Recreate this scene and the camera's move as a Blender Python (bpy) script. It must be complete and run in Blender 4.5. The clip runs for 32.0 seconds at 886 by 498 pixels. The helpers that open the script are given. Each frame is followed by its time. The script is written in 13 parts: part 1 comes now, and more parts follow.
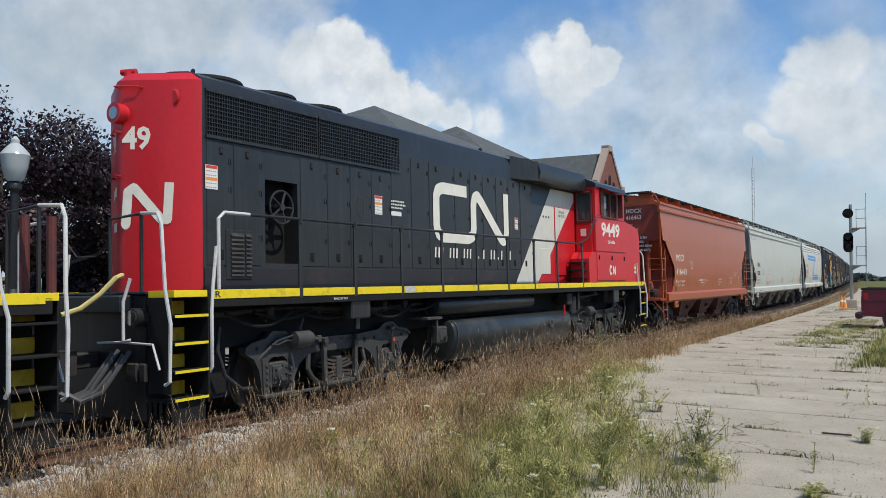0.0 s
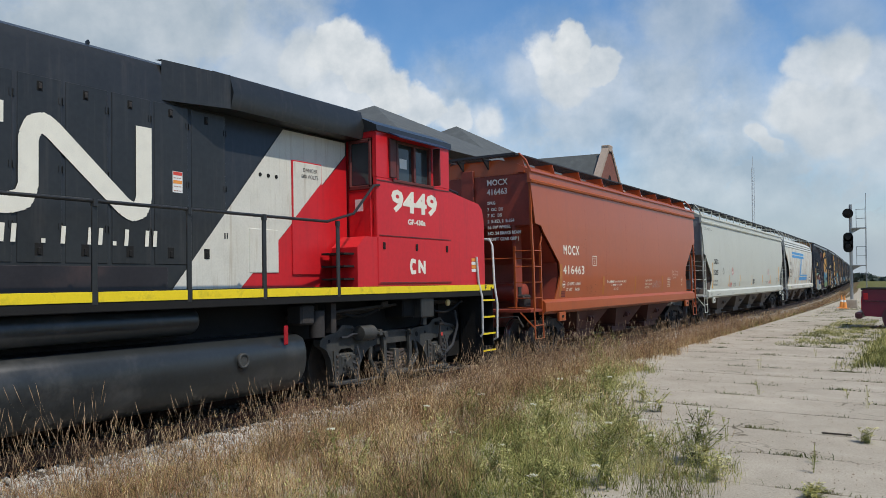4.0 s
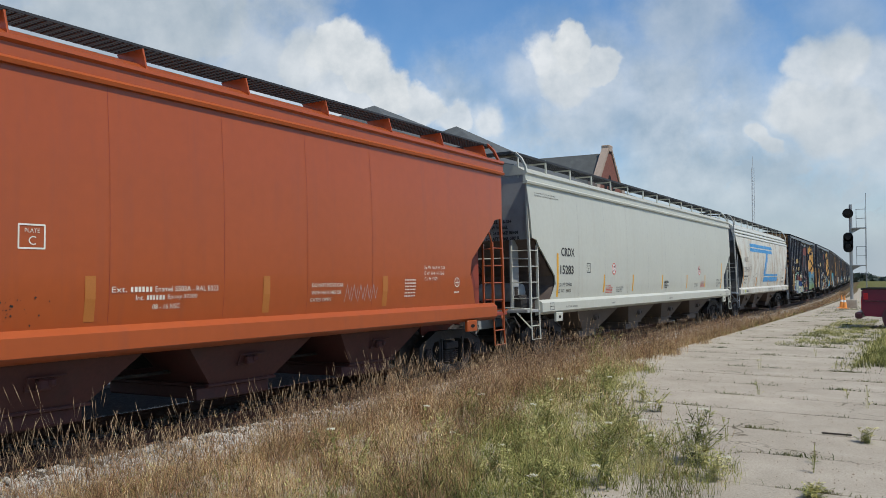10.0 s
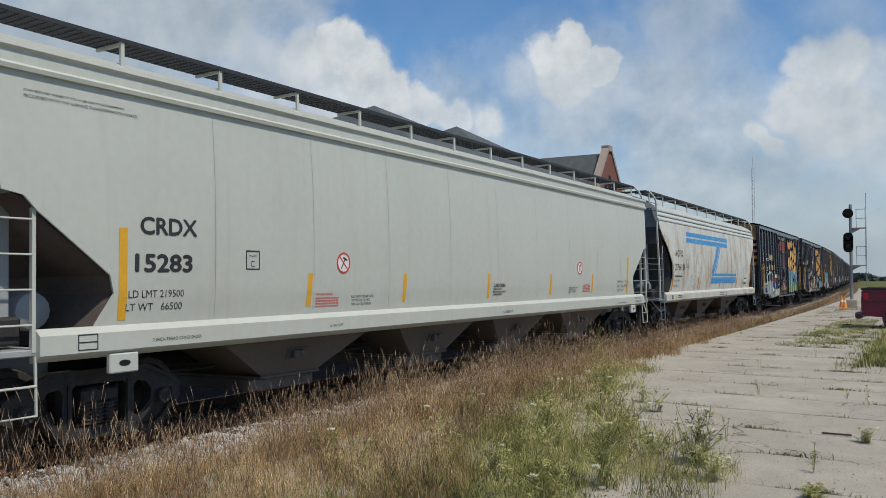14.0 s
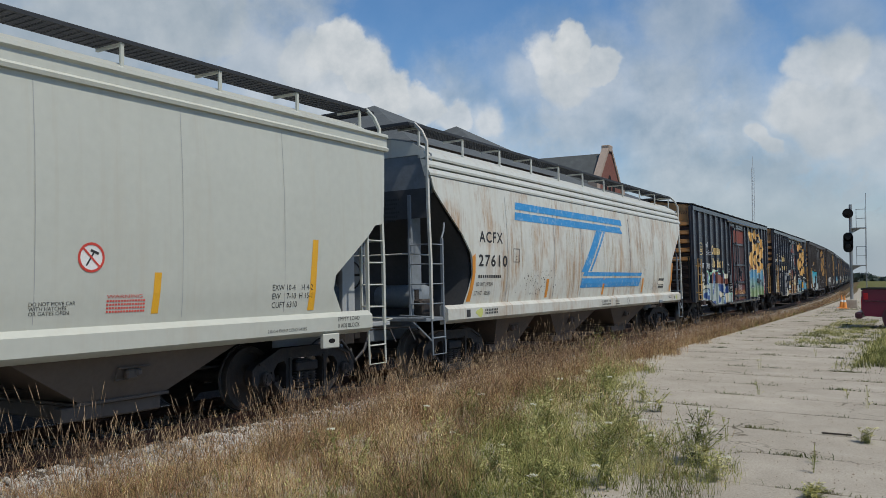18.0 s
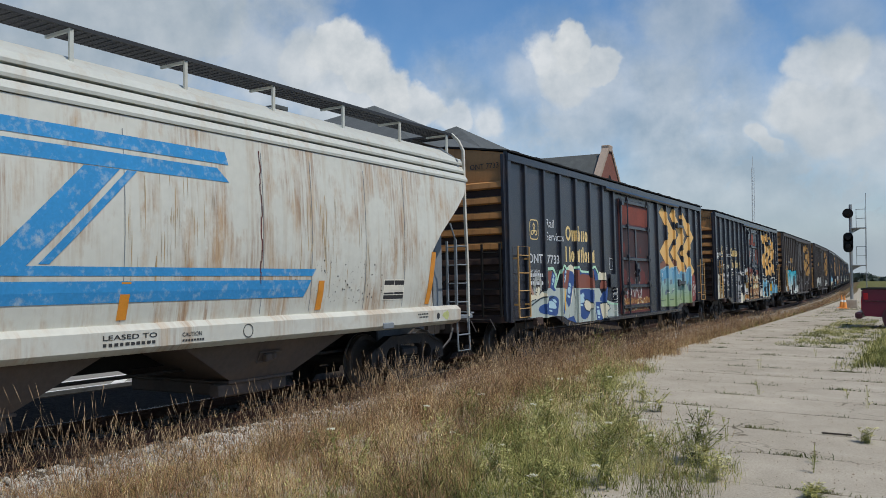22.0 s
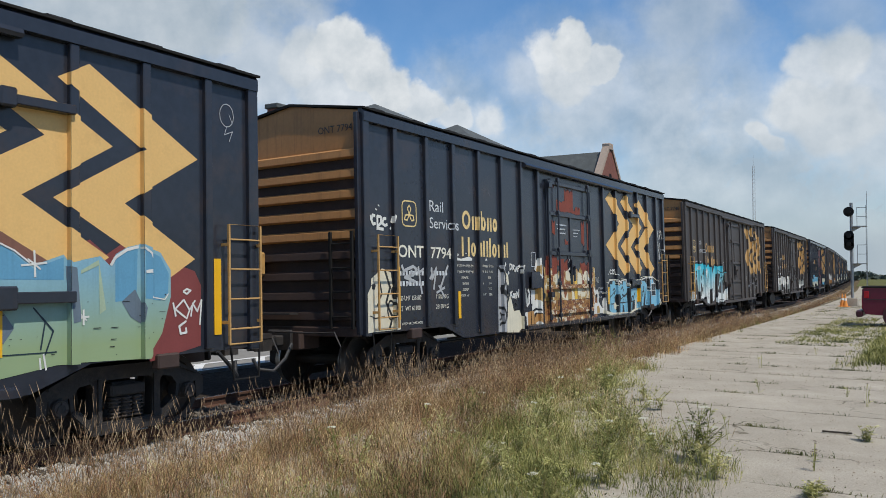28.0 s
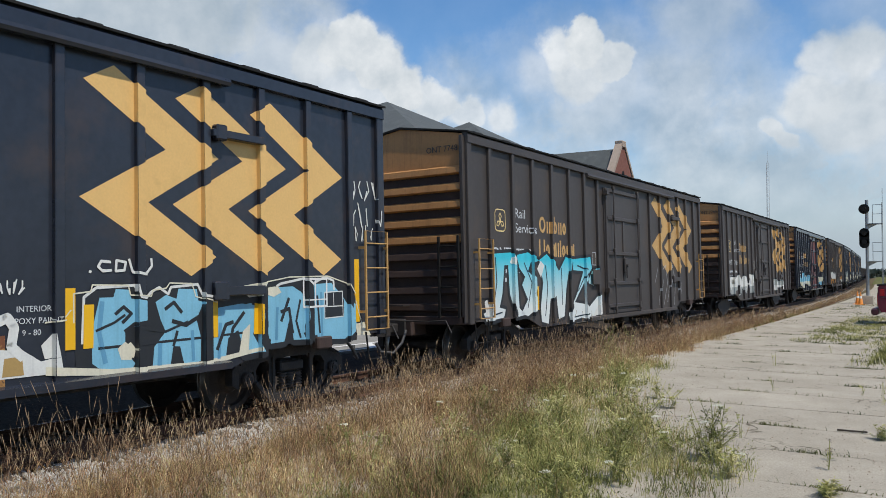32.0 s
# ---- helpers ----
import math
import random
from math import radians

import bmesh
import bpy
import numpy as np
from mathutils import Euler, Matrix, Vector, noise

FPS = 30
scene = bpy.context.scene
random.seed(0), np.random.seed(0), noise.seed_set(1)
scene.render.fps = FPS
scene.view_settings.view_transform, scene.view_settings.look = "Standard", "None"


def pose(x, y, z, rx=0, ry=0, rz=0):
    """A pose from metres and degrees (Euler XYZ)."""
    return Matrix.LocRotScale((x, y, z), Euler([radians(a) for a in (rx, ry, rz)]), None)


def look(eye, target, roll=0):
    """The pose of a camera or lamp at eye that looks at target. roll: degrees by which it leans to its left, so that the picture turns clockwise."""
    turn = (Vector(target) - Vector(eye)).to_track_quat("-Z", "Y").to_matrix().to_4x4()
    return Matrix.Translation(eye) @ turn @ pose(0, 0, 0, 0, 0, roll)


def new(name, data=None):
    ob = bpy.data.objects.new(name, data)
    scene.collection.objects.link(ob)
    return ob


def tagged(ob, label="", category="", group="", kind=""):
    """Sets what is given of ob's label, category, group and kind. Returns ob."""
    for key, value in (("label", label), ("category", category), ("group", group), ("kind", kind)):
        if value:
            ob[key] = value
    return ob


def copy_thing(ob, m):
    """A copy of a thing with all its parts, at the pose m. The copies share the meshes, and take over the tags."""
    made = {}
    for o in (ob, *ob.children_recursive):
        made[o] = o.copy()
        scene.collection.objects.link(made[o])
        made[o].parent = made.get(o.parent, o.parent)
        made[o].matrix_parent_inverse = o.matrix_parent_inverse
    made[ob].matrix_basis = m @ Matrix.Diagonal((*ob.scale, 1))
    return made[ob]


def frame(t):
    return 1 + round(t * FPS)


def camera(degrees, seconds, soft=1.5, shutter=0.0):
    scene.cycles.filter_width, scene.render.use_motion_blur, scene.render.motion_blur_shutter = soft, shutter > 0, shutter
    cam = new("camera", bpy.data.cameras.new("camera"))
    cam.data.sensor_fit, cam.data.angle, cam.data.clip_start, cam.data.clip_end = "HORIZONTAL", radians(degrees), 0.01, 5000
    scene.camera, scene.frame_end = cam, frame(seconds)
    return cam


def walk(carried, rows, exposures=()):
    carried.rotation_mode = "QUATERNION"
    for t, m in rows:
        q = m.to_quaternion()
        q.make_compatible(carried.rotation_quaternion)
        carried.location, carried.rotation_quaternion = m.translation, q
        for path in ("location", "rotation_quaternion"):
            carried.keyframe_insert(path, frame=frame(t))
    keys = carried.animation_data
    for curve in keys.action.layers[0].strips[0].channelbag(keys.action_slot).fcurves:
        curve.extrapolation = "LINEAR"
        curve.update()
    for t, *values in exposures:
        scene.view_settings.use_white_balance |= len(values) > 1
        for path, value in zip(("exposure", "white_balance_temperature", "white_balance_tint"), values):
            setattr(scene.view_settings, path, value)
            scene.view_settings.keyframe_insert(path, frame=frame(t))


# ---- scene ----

# ---------------------------------------------------------------- camera
cam = camera(57.0, 32.0, soft=0.55)
YAW, TILT, EYE = 31.56, 1.897, (9.373, 0.0, 1.955)


def view(dyaw=0.0, dtilt=0.0):
    return pose(*EYE, 90 + TILT + dtilt, 0, YAW + dyaw)


walk(cam, [
    (0, view()), (23.3, view()), (24, view(0, -0.05)), (24.5, view(0, -0.1)), (25, view(0, -0.055)),
    (25.5, view(0, -0.055)), (27.5, view(0.005, -0.06)), (28, view(0.04, -0.12)), (28.5, view(0.045, -0.145)),
    (29, view(0.08, -0.17)), (29.5, view(0.17, -0.205)), (30, view(0.38, -0.24)), (30.5, view(0.62, -0.22)),
    (31, view(0.82, -0.245)), (31.5, view(0.95, -0.245)), (32, view(0.9, -0.28))],
     exposures=[(0, 0.06), (3, -0.02), (6, -0.08), (10, -0.05), (14, -0.19), (18, -0.28), (22, -0.20), (25, -0.05), (28, -0.05), (30, 0.05), (32, 0.02)])

# ---------------------------------------------------------------- light
SUN_EL, SUN_AZ = 60.0, -11.0   # azimuth of the sun from +x towards +y
scene.view_settings.exposure = -0.1
SD = Vector((math.cos(radians(SUN_EL)) * math.cos(radians(SUN_AZ)), math.cos(radians(SUN_EL)) * math.sin(radians(SUN_AZ)), math.sin(radians(SUN_EL))))
sun = new("sun", bpy.data.lights.new("sun", "SUN"))
sun.data.energy, sun.data.angle, sun.data.color = 3.85, radians(0.8), (1.0, 0.945, 0.85)
sun.matrix_world = look((0, 0, 40), tuple(Vector((0, 0, 40)) - SD))


def sky_dir(u, v):
    """Direction of a place in the view at the clip's start, u to the right and v up from its middle, in units of the lens."""
    d = view().to_3x3() @ Vector((u, v, -1.0))
    return d.normalized()


def make_world():
    """Blue sky with heaped and thin clouds."""
    w = bpy.data.worlds.new("sky")
    scene.world = w
    w.use_nodes = True
    nt = w.node_tree
    nt.nodes.clear()
    N, Lk = nt.nodes.new, nt.links.new
    out, bg, bg2, sky, mixs = N("ShaderNodeOutputWorld"), N("ShaderNodeBackground"), N("ShaderNodeBackground"), N("ShaderNodeTexSky"), N("ShaderNodeMixShader")
    sky.sky_type, sky.sun_disc = "NISHITA", False
    sky.sun_elevation, sky.sun_rotation = radians(SUN_EL), radians(90 - SUN_AZ)
    sky.air_density, sky.dust_density, sky.ozone_density = 1.0, 0.0, 4.0
    bg.inputs["Strength"].default_value = SKY
    tone = N("ShaderNodeHueSaturation")
    tone.inputs["Saturation"].default_value, tone.inputs["Value"].default_value = 1.22, 1.12
    Lk(sky.outputs[0], tone.inputs["Color"])
    Lk(tone.outputs[0], bg.inputs[0])
    tc = N("ShaderNodeTexCoord")

    def vmath(op, a, b=None, scale=None):
        n = N("ShaderNodeVectorMath")
        n.operation = op
        for i, q in enumerate((a, b)):
            if q is None:
                continue
            if isinstance(q, tuple):
                n.inputs[i].default_value = q
            else:
                Lk(q, n.inputs[i])
        if scale is not None:
            n.inputs["Scale"].default_value = scale
        return n.outputs["Value"] if op in ("DISTANCE", "DOT_PRODUCT") else n.outputs["Vector"]

    def math_(op, a, b):
        n = N("ShaderNodeMath")
        n.operation = op
        if op == "SMOOTH_MAX":
            n.inputs[2].default_value = 0.12
        for i, q in enumerate((a, b)):
            if isinstance(q, (int, float)):
                n.inputs[i].default_value = q
            else:
                Lk(q, n.inputs[i])
        return n.outputs[0]

    def ramp(src, a, b, c=0.0, d=1.0, smooth=True):
        n = N("ShaderNodeMapRange")
        n.interpolation_type = "SMOOTHSTEP" if smooth else "LINEAR"
        for i, q in enumerate((a, b, c, d)):
            n.inputs[i + 1].default_value = q
        Lk(src, n.inputs[0])
        return n.outputs[0]

    def noise_(vec, scale, detail, rough=0.55):
        n = N("ShaderNodeTexNoise")
        n.inputs["Scale"].default_value, n.inputs["Detail"].default_value, n.inputs["Roughness"].default_value = scale, detail, rough
        Lk(vec, n.inputs["Vector"])
        return n

    d = tc.outputs["Generated"]
    wob, fine = noise_(d, 16.0, 5, 0.55), noise_(d, 7.0, 9, 0.62)
    dd = vmath("ADD", d, vmath("SCALE", vmath("SUBTRACT", wob.outputs["Color"], (0.5, 0.5, 0.5)), scale=0.055))
    dv = vmath("ADD", d, vmath("SCALE", vmath("SUBTRACT", fine.outputs["Color"], (0.5, 0.5, 0.5)), scale=0.16))
    soft = noise_(d, 4.5, 7, 0.6)

    def field(blobs, vec):
        res = None
        for u, v, r, a, edge in blobs:
            c = sky_dir(u, v)
            k = ramp(vmath("DISTANCE", vec, tuple(c)), r * (1 + edge), r * (1 - edge), 0.0, a)
            res = k if res is None else math_("SMOOTH_MAX", res, k)
        return res

    # heaped clouds, thin veils, and scattered cloud over the rest of the sky
    heaps = field(HEAPS, dd)
    veils = math_("MULTIPLY", field(VEILS, dv), ramp(noise_(dv, 6.0, 8, 0.6).outputs[0], 0.30, 0.56, 0.55, 1.0))
    up = N("ShaderNodeSeparateXYZ")
    Lk(d, up.inputs[0])
    haze = ramp(up.outputs["Z"], 0.17, 0.02, 0.0, 0.97)
    low = math_("MULTIPLY", ramp(up.outputs["Z"], 0.235, 0.12, 0.0, 0.85), ramp(noise_(dv, 7.0, 8, 0.62).outputs[0], 0.38, 0.56, 0.25, 1.0))
    rest = math_("MULTIPLY", ramp(soft.outputs[0], 0.50, 0.62, 0.0, 0.75), ramp(vmath("DISTANCE", d, tuple(sky_dir(0, 0))), 0.85, 1.1, 0.0, 1.0))
    mask = math_("MAXIMUM", math_("MAXIMUM", heaps, veils), math_("MAXIMUM", math_("MAXIMUM", low, haze), rest))
    lump, above = noise_(d, 13.0, 7, 0.58), noise_(vmath("ADD", d, (0.012, -0.004, 0.022)), 13.0, 7, 0.58)
    puff = math_("ADD", math_("MULTIPLY", math_("SUBTRACT", lump.outputs[0], above.outputs[0]), 2.6), 0.42)
    body = math_("ADD", math_("MULTIPLY", puff, 0.75), math_("MULTIPLY", ramp(heaps, 0.1, 1.0, 0.0, 1.0), 0.42))
    clamp = N("ShaderNodeClamp")
    Lk(body, clamp.inputs[0])
    body = clamp.outputs[0]
    body = math_("MULTIPLY", body, ramp(up.outputs["Z"], 0.0, 0.16, 0.12, 1.0))
    body = math_("MULTIPLY", body, math_("SUBTRACT", 1.0, field(SHADES, dv)))
    cr = N("ShaderNodeMix")
    cr.data_type = "RGBA"
    cr.inputs[6].default_value, cr.inputs[7].default_value = (*CLOUD_SHADE, 1), (*CLOUD_LIGHT, 1)
    Lk(body, cr.inputs[0])
    Lk(cr.outputs[2], bg2.inputs[0])
    Lk(mask, mixs.inputs[0])
    Lk(bg.outputs[0], mixs.inputs[1])
    Lk(bg2.outputs[0], mixs.inputs[2])
    Lk(mixs.outputs[0], out.inputs[0])


SKY, CLOUD_SHADE, CLOUD_LIGHT = 0.122, (0.40, 0.48, 0.55), (0.86, 0.885, 0.90)
# (right, up, size, strength, softness) of the clouds in view, and of their grey undersides
SHADES = [(-0.481, 0.257, 0.146, 0.55, 0.7), (-0.28, 0.271, 0.118, 0.5, 0.7), (0.303, 0.257, 0.069, 0.45, 0.7), (0.157, 0.167, 0.076, 0.3, 0.7), (0.496, 0.278, 0.062, 0.4, 0.7), (0.475, 0.105, 0.097, 0.45, 0.7), (0.157, 0.202, 0.038, 0.22, 0.7), (-0.1, 0.167, 0.049, 0.15, 0.7)]
HEAPS = [(-0.134, 0.244, 0.036, 1, 0.2), (-0.169, 0.233, 0.042, 0.95, 0.35), (-0.098, 0.219, 0.036, 1, 0.2), (-0.065, 0.195, 0.032, 1, 0.2), (-0.027, 0.177, 0.028, 0.95, 0.25), (0.011, 0.162, 0.025, 0.9, 0.3), (0.053, 0.155, 0.028, 0.9, 0.45), (-0.127, 0.191, 0.066, 0.9, 0.4), (-0.217, 0.219, 0.059, 0.85, 0.5), (-0.058, 0.153, 0.042, 0.85, 0.4), (0.158, 0.25, 0.03, 1, 0.2), (0.193, 0.228, 0.026, 0.95, 0.25), (0.127, 0.236, 0.028, 0.95, 0.4), (0.153, 0.215, 0.043, 0.95, 0.4), (0.208, 0.203, 0.029, 0.75, 0.6), (0.105, 0.202, 0.038, 0.7, 0.7), (0.39, 0.139, 0.018, 0.95, 0.35), (0.403, 0.124, 0.017, 0.95, 0.4), (0.361, 0.132, 0.025, 0.5, 0.8), (0.31, 0.132, 0.025, 0.4, 0.8)]
HEAPS += [(0.452, 0.224, 0.028, 0.9, 0.35), (0.488, 0.231, 0.036, 0.95, 0.4), (0.527, 0.215, 0.045, 0.8, 0.5), (0.439, 0.174, 0.038, 0.95, 0.4), (0.482, 0.159, 0.059, 0.95, 0.4), (0.53, 0.139, 0.062, 0.85, 0.5), (0.499, 0.279, 0.045, 0.45, 0.8)]
VEILS = [(-0.481, 0.295, 0.166, 0.95, 0.6), (-0.307, 0.298, 0.132, 0.95, 0.6), (-0.204, 0.295, 0.066, 0.85, 0.6), (-0.176, 0.264, 0.055, 0.75, 0.6), (-0.37, 0.222, 0.104, 0.9, 0.6), (0.303, 0.269, 0.066, 0.7, 0.6), (0.269, 0.229, 0.052, 0.5, 0.7), (0.15, 0.17, 0.097, 0.8, 0.7), (0.274, 0.163, 0.097, 0.8, 0.7), (0.032, 0.143, 0.083, 0.8, 0.7), (0.33, 0.094, 0.132, 0.85, 0.7), (0.461, 0.098, 0.118, 0.85, 0.7), (0.079, 0.25, 0.031, 0.3, 0.8), (0.454, 0.288, 0.042, 0.35, 0.8)]
make_world()

# ---------------------------------------------------------------- materials
MATS = {}


def mat(name, color, rough=0.6, metal=0.0, var=0.12, scale=3.0, bump=0.0, bscale=40.0, dirt=None, dirt_amt=0.0, dscale=1.5, streak=False, rnd=0.0, spec=0.5):
    """A painted or plain surface: base colour with two scales of variation, optional dirt colour in patches or streaks."""
    m = bpy.data.materials.new(name)
    m.use_nodes = True
    nt = m.node_tree
    N, Lk = nt.nodes.new, nt.links.new
    b = nt.nodes["Principled BSDF"]
    b.inputs["Roughness"].default_value, b.inputs["Metallic"].default_value = rough, metal
    b.inputs["Specular IOR Level"].default_value = spec
    tc = N("ShaderNodeTexCoord")
    n1, n2 = N("ShaderNodeTexNoise"), N("ShaderNodeTexNoise")
    n1.inputs["Scale"].default_value, n1.inputs["Detail"].default_value = scale, 6
    n2.inputs["Scale"].default_value, n2.inputs["Detail"].default_value = scale * 13, 4
    Lk(tc.outputs["Object"], n1.inputs["Vector"])
    Lk(tc.outputs["Object"], n2.inputs["Vector"])
    add = N("ShaderNodeMath")
    add.operation = "ADD"
    Lk(n1.outputs[0], add.inputs[0])
    Lk(n2.outputs[0], add.inputs[1])
    mr = N("ShaderNodeMapRange")
    mr.inputs[1].default_value, mr.inputs[2].default_value = 0.6, 1.4
    mr.inputs[3].default_value, mr.inputs[4].default_value = 1 - var, 1 + var
    Lk(add.outputs[0], mr.inputs[0])
    val = mr.outputs[0]
    if rnd:
        oi = N("ShaderNodeObjectInfo")
        mr2 = N("ShaderNodeMapRange")
        mr2.inputs[3].default_value, mr2.inputs[4].default_value = 1 - rnd, 1 + rnd
        Lk(oi.outputs["Random"], mr2.inputs[0])
        mu = N("ShaderNodeMath")
        mu.operation = "MULTIPLY"
        Lk(val, mu.inputs[0])
        Lk(mr2.outputs[0], mu.inputs[1])
        val = mu.outputs[0]
    hsv = N("ShaderNodeHueSaturation")
    hsv.inputs["Color"].default_value = (*color, 1)
    Lk(val, hsv.inputs["Value"])
    col = hsv.outputs[0]
    if dirt:
        mp = N("ShaderNodeMapping")
        if streak:
            mp.inputs["Scale"].default_value = (6, 6, 0.35)
        Lk(tc.outputs["Object"], mp.inputs["Vector"])
        n3 = N("ShaderNodeTexNoise")
        n3.inputs["Scale"].default_value, n3.inputs["Detail"].default_value, n3.inputs["Roughness"].default_value = dscale, 8, 0.65
        Lk(mp.outputs[0], n3.inputs["Vector"])
        mr3 = N("ShaderNodeMapRange")
        mr3.inputs[1].default_value, mr3.inputs[2].default_value = 0.52, 0.75
        mr3.inputs[3].default_value, mr3.inputs[4].default_value = 0.0, dirt_amt
        Lk(n3.outputs[0], mr3.inputs[0])
        mx = N("ShaderNodeMix")
        mx.data_type = "RGBA"
        Lk(mr3.outputs[0], mx.inputs[0])
        Lk(col, mx.inputs[6])
        mx.inputs[7].default_value = (*dirt, 1)
        col = mx.outputs[2]
    Lk(col, b.inputs["Base Color"])
    if bump:
        n4 = N("ShaderNodeTexNoise")
        n4.inputs["Scale"].default_value, n4.inputs["Detail"].default_value = bscale, 5
        Lk(tc.outputs["Object"], n4.inputs["Vector"])
        bp = N("ShaderNodeBump")
        bp.inputs["Strength"].default_value, bp.inputs["Distance"].default_value = bump, 0.02
        Lk(n4.outputs[0], bp.inputs["Height"])
        Lk(bp.outputs[0], b.inputs["Normal"])
    MATS[name] = m
    return m


# ---------------------------------------------------------------- mesh helpers
class M:
    """Vertices and faces of one part."""

    def __init__(self):
        self.v, self.f = [], []

    def add(self, vs, fs):
        n = len(self.v)
        self.v += [tuple(p) for p in vs]
        self.f += [tuple(i + n for i in q) for q in fs]
        return self

    def box(self, x0, x1, y0, y1, z0, z1, c=0.0):
        if x0 > x1:
            x0, x1 = x1, x0
        if y0 > y1:
            y0, y1 = y1, y0
        if z0 > z1:
            z0, z1 = z1, z0
        if c <= 0:
            vs = [(x, y, z) for z in (z0, z1) for y in (y0, y1) for x in (x0, x1)]
            return self.add(vs, [(0, 2, 3, 1), (4, 5, 7, 6), (0, 1, 5, 4), (2, 6, 7, 3), (0, 4, 6, 2), (1, 3, 7, 5)])
        c = min(c, (x1 - x0) * 0.45, (y1 - y0) * 0.45, (z1 - z0) * 0.45)
        ring = lambda e: [(x0 + e, y0), (x1 - e, y0), (x1, y0 + e), (x1, y1 - e), (x1 - e, y1), (x0 + e, y1), (x0, y1 - e), (x0, y0 + e)]
        inn = [(x0 + c, y0 + c)] * 2
        r = ring(c)
        ins = lambda p: (min(max(p[0], x0 + c), x1 - c), min(max(p[1], y0 + c), y1 - c))
        vs = [(*ins(p), z0) for p in r] + [(*p, z0 + c) for p in r] + [(*p, z1 - c) for p in r] + [(*ins(p), z1) for p in r]
        fs = [tuple(range(7, -1, -1)), tuple(range(24, 32))]
        for k in range(3):
            fs += [(k * 8 + i, k * 8 + (i + 1) % 8, k * 8 + 8 + (i + 1) % 8, k * 8 + 8 + i) for i in range(8)]
        return self.add(vs, fs)

    def prism(self, prof, a0, a1, axis="y"):
        """A closed 2D outline pulled along an axis. axis y: (x, z); axis x: (y, z); axis z: (x, y)."""
        put = {"y": lambda p, a: (p[0], a, p[1]), "x": lambda p, a: (a, p[0], p[1]), "z": lambda p, a: (p[0], p[1], a)}[axis]
        n = len(prof)
        area = sum(prof[i][0] * prof[(i + 1) % n][1] - prof[(i + 1) % n][0] * prof[i][1] for i in range(n))
        flip = (area > 0) == (axis == "y")
        if a0 > a1:
            a0, a1 = a1, a0
        vs = [put(p, a0) for p in prof] + [put(p, a1) for p in prof]
        lo, hi = tuple(range(n - 1, -1, -1)), tuple(range(n, 2 * n))
        fs = [lo, hi] + [(i, (i + 1) % n, n + (i + 1) % n, n + i) for i in range(n)]
        if flip:
            fs = [q[::-1] for q in fs]
        return self.add(vs, fs)

    def cyl(self, p0, p1, r, n=10, r1=None, caps=True):
        p0, p1 = Vector(p0), Vector(p1)
        d = (p1 - p0)
        if d.length < 1e-6:
            return self
        d.normalize()
        u = d.orthogonal().normalized()
        w = d.cross(u)
        r1 = r if r1 is None else r1
        vs = []
        for p, q in ((p0, r), (p1, r1)):
            vs += [p + (u * math.cos(2 * math.pi * i / n) + w * math.sin(2 * math.pi * i / n)) * q for i in range(n)]
        fs = [(i, (i + 1) % n, n + (i + 1) % n, n + i) for i in range(n)]
        if caps:
            fs += [tuple(range(n - 1, -1, -1)), tuple(range(n, 2 * n))]
        return self.add(vs, fs)

    def tube(self, pts, r, n=8):
        """A round bar bent through points."""
        pts = [Vector(p) for p in pts]
        rings = []
        u = None
        for i, p in enumerate(pts):
            d = (pts[min(i + 1, len(pts) - 1)] - pts[max(i - 1, 0)]).normalized()
            u = d.orthogonal().normalized() if u is None else (u - d * u.dot(d)).normalized()
            w = d.cross(u)
            rings.append([p + (u * math.cos(2 * math.pi * k / n) + w * math.sin(2 * math.pi * k / n)) * r for k in range(n)])
        vs = [q for rg in rings for q in rg]
        fs = [(j * n + k, j * n + (k + 1) % n, (j + 1) * n + (k + 1) % n, (j + 1) * n + k) for j in range(len(pts) - 1) for k in range(n)]
        fs += [tuple(range(n - 1, -1, -1)), tuple(range((len(pts) - 1) * n, len(pts) * n))]
        return self.add(vs, fs)

    def loft(self, rings, closed=True, caps=True):
        n = len(rings[0])
        vs = [p for r in rings for p in r]
        m = n if closed else n - 1
        fs = [(j * n + k, j * n + (k + 1) % n, (j + 1) * n + (k + 1) % n, (j + 1) * n + k) for j in range(len(rings) - 1) for k in range(m)]
        if caps:
            fs += [tuple(range(n - 1, -1, -1)), tuple(range((len(rings) - 1) * n, len(rings) * n))]
        return self.add(vs, fs)

    def lathe(self, prof, c, axis="x", n=24):
        """(radius, along) pairs turned about an axis through c."""
        rings = []
        for r, a in prof:
            ring = []
            for k in range(n):
                s, t = r * math.cos(2 * math.pi * k / n), r * math.sin(2 * math.pi * k / n)
                ring.append({"x": (c[0] + a, c[1] + s, c[2] + t), "y": (c[0] + s, c[1] + a, c[2] + t), "z": (c[0] + s, c[1] + t, c[2] + a)}[axis])
            rings.append(ring)
        return self.loft(rings)

    def hoop(self, c, r, t, axis="x", n=24):
        """A round bar bent to a full circle about c."""
        prof = [(r + t * math.cos(2 * math.pi * k / 8), t * math.sin(2 * math.pi * k / 8)) for k in range(9)]
        k0 = len(self.v)
        rings = []
        for rr, a in prof:
            pts = [(rr * math.cos(2 * math.pi * k / n), rr * math.sin(2 * math.pi * k / n)) for k in range(n)]
            rings.append([{"x": (c[0] + a, c[1] + s, c[2] + q), "y": (c[0] + s, c[1] + a, c[2] + q), "z": (c[0] + s, c[1] + q, c[2] + a)}[axis] for s, q in pts])
        return self.loft(rings, caps=False)

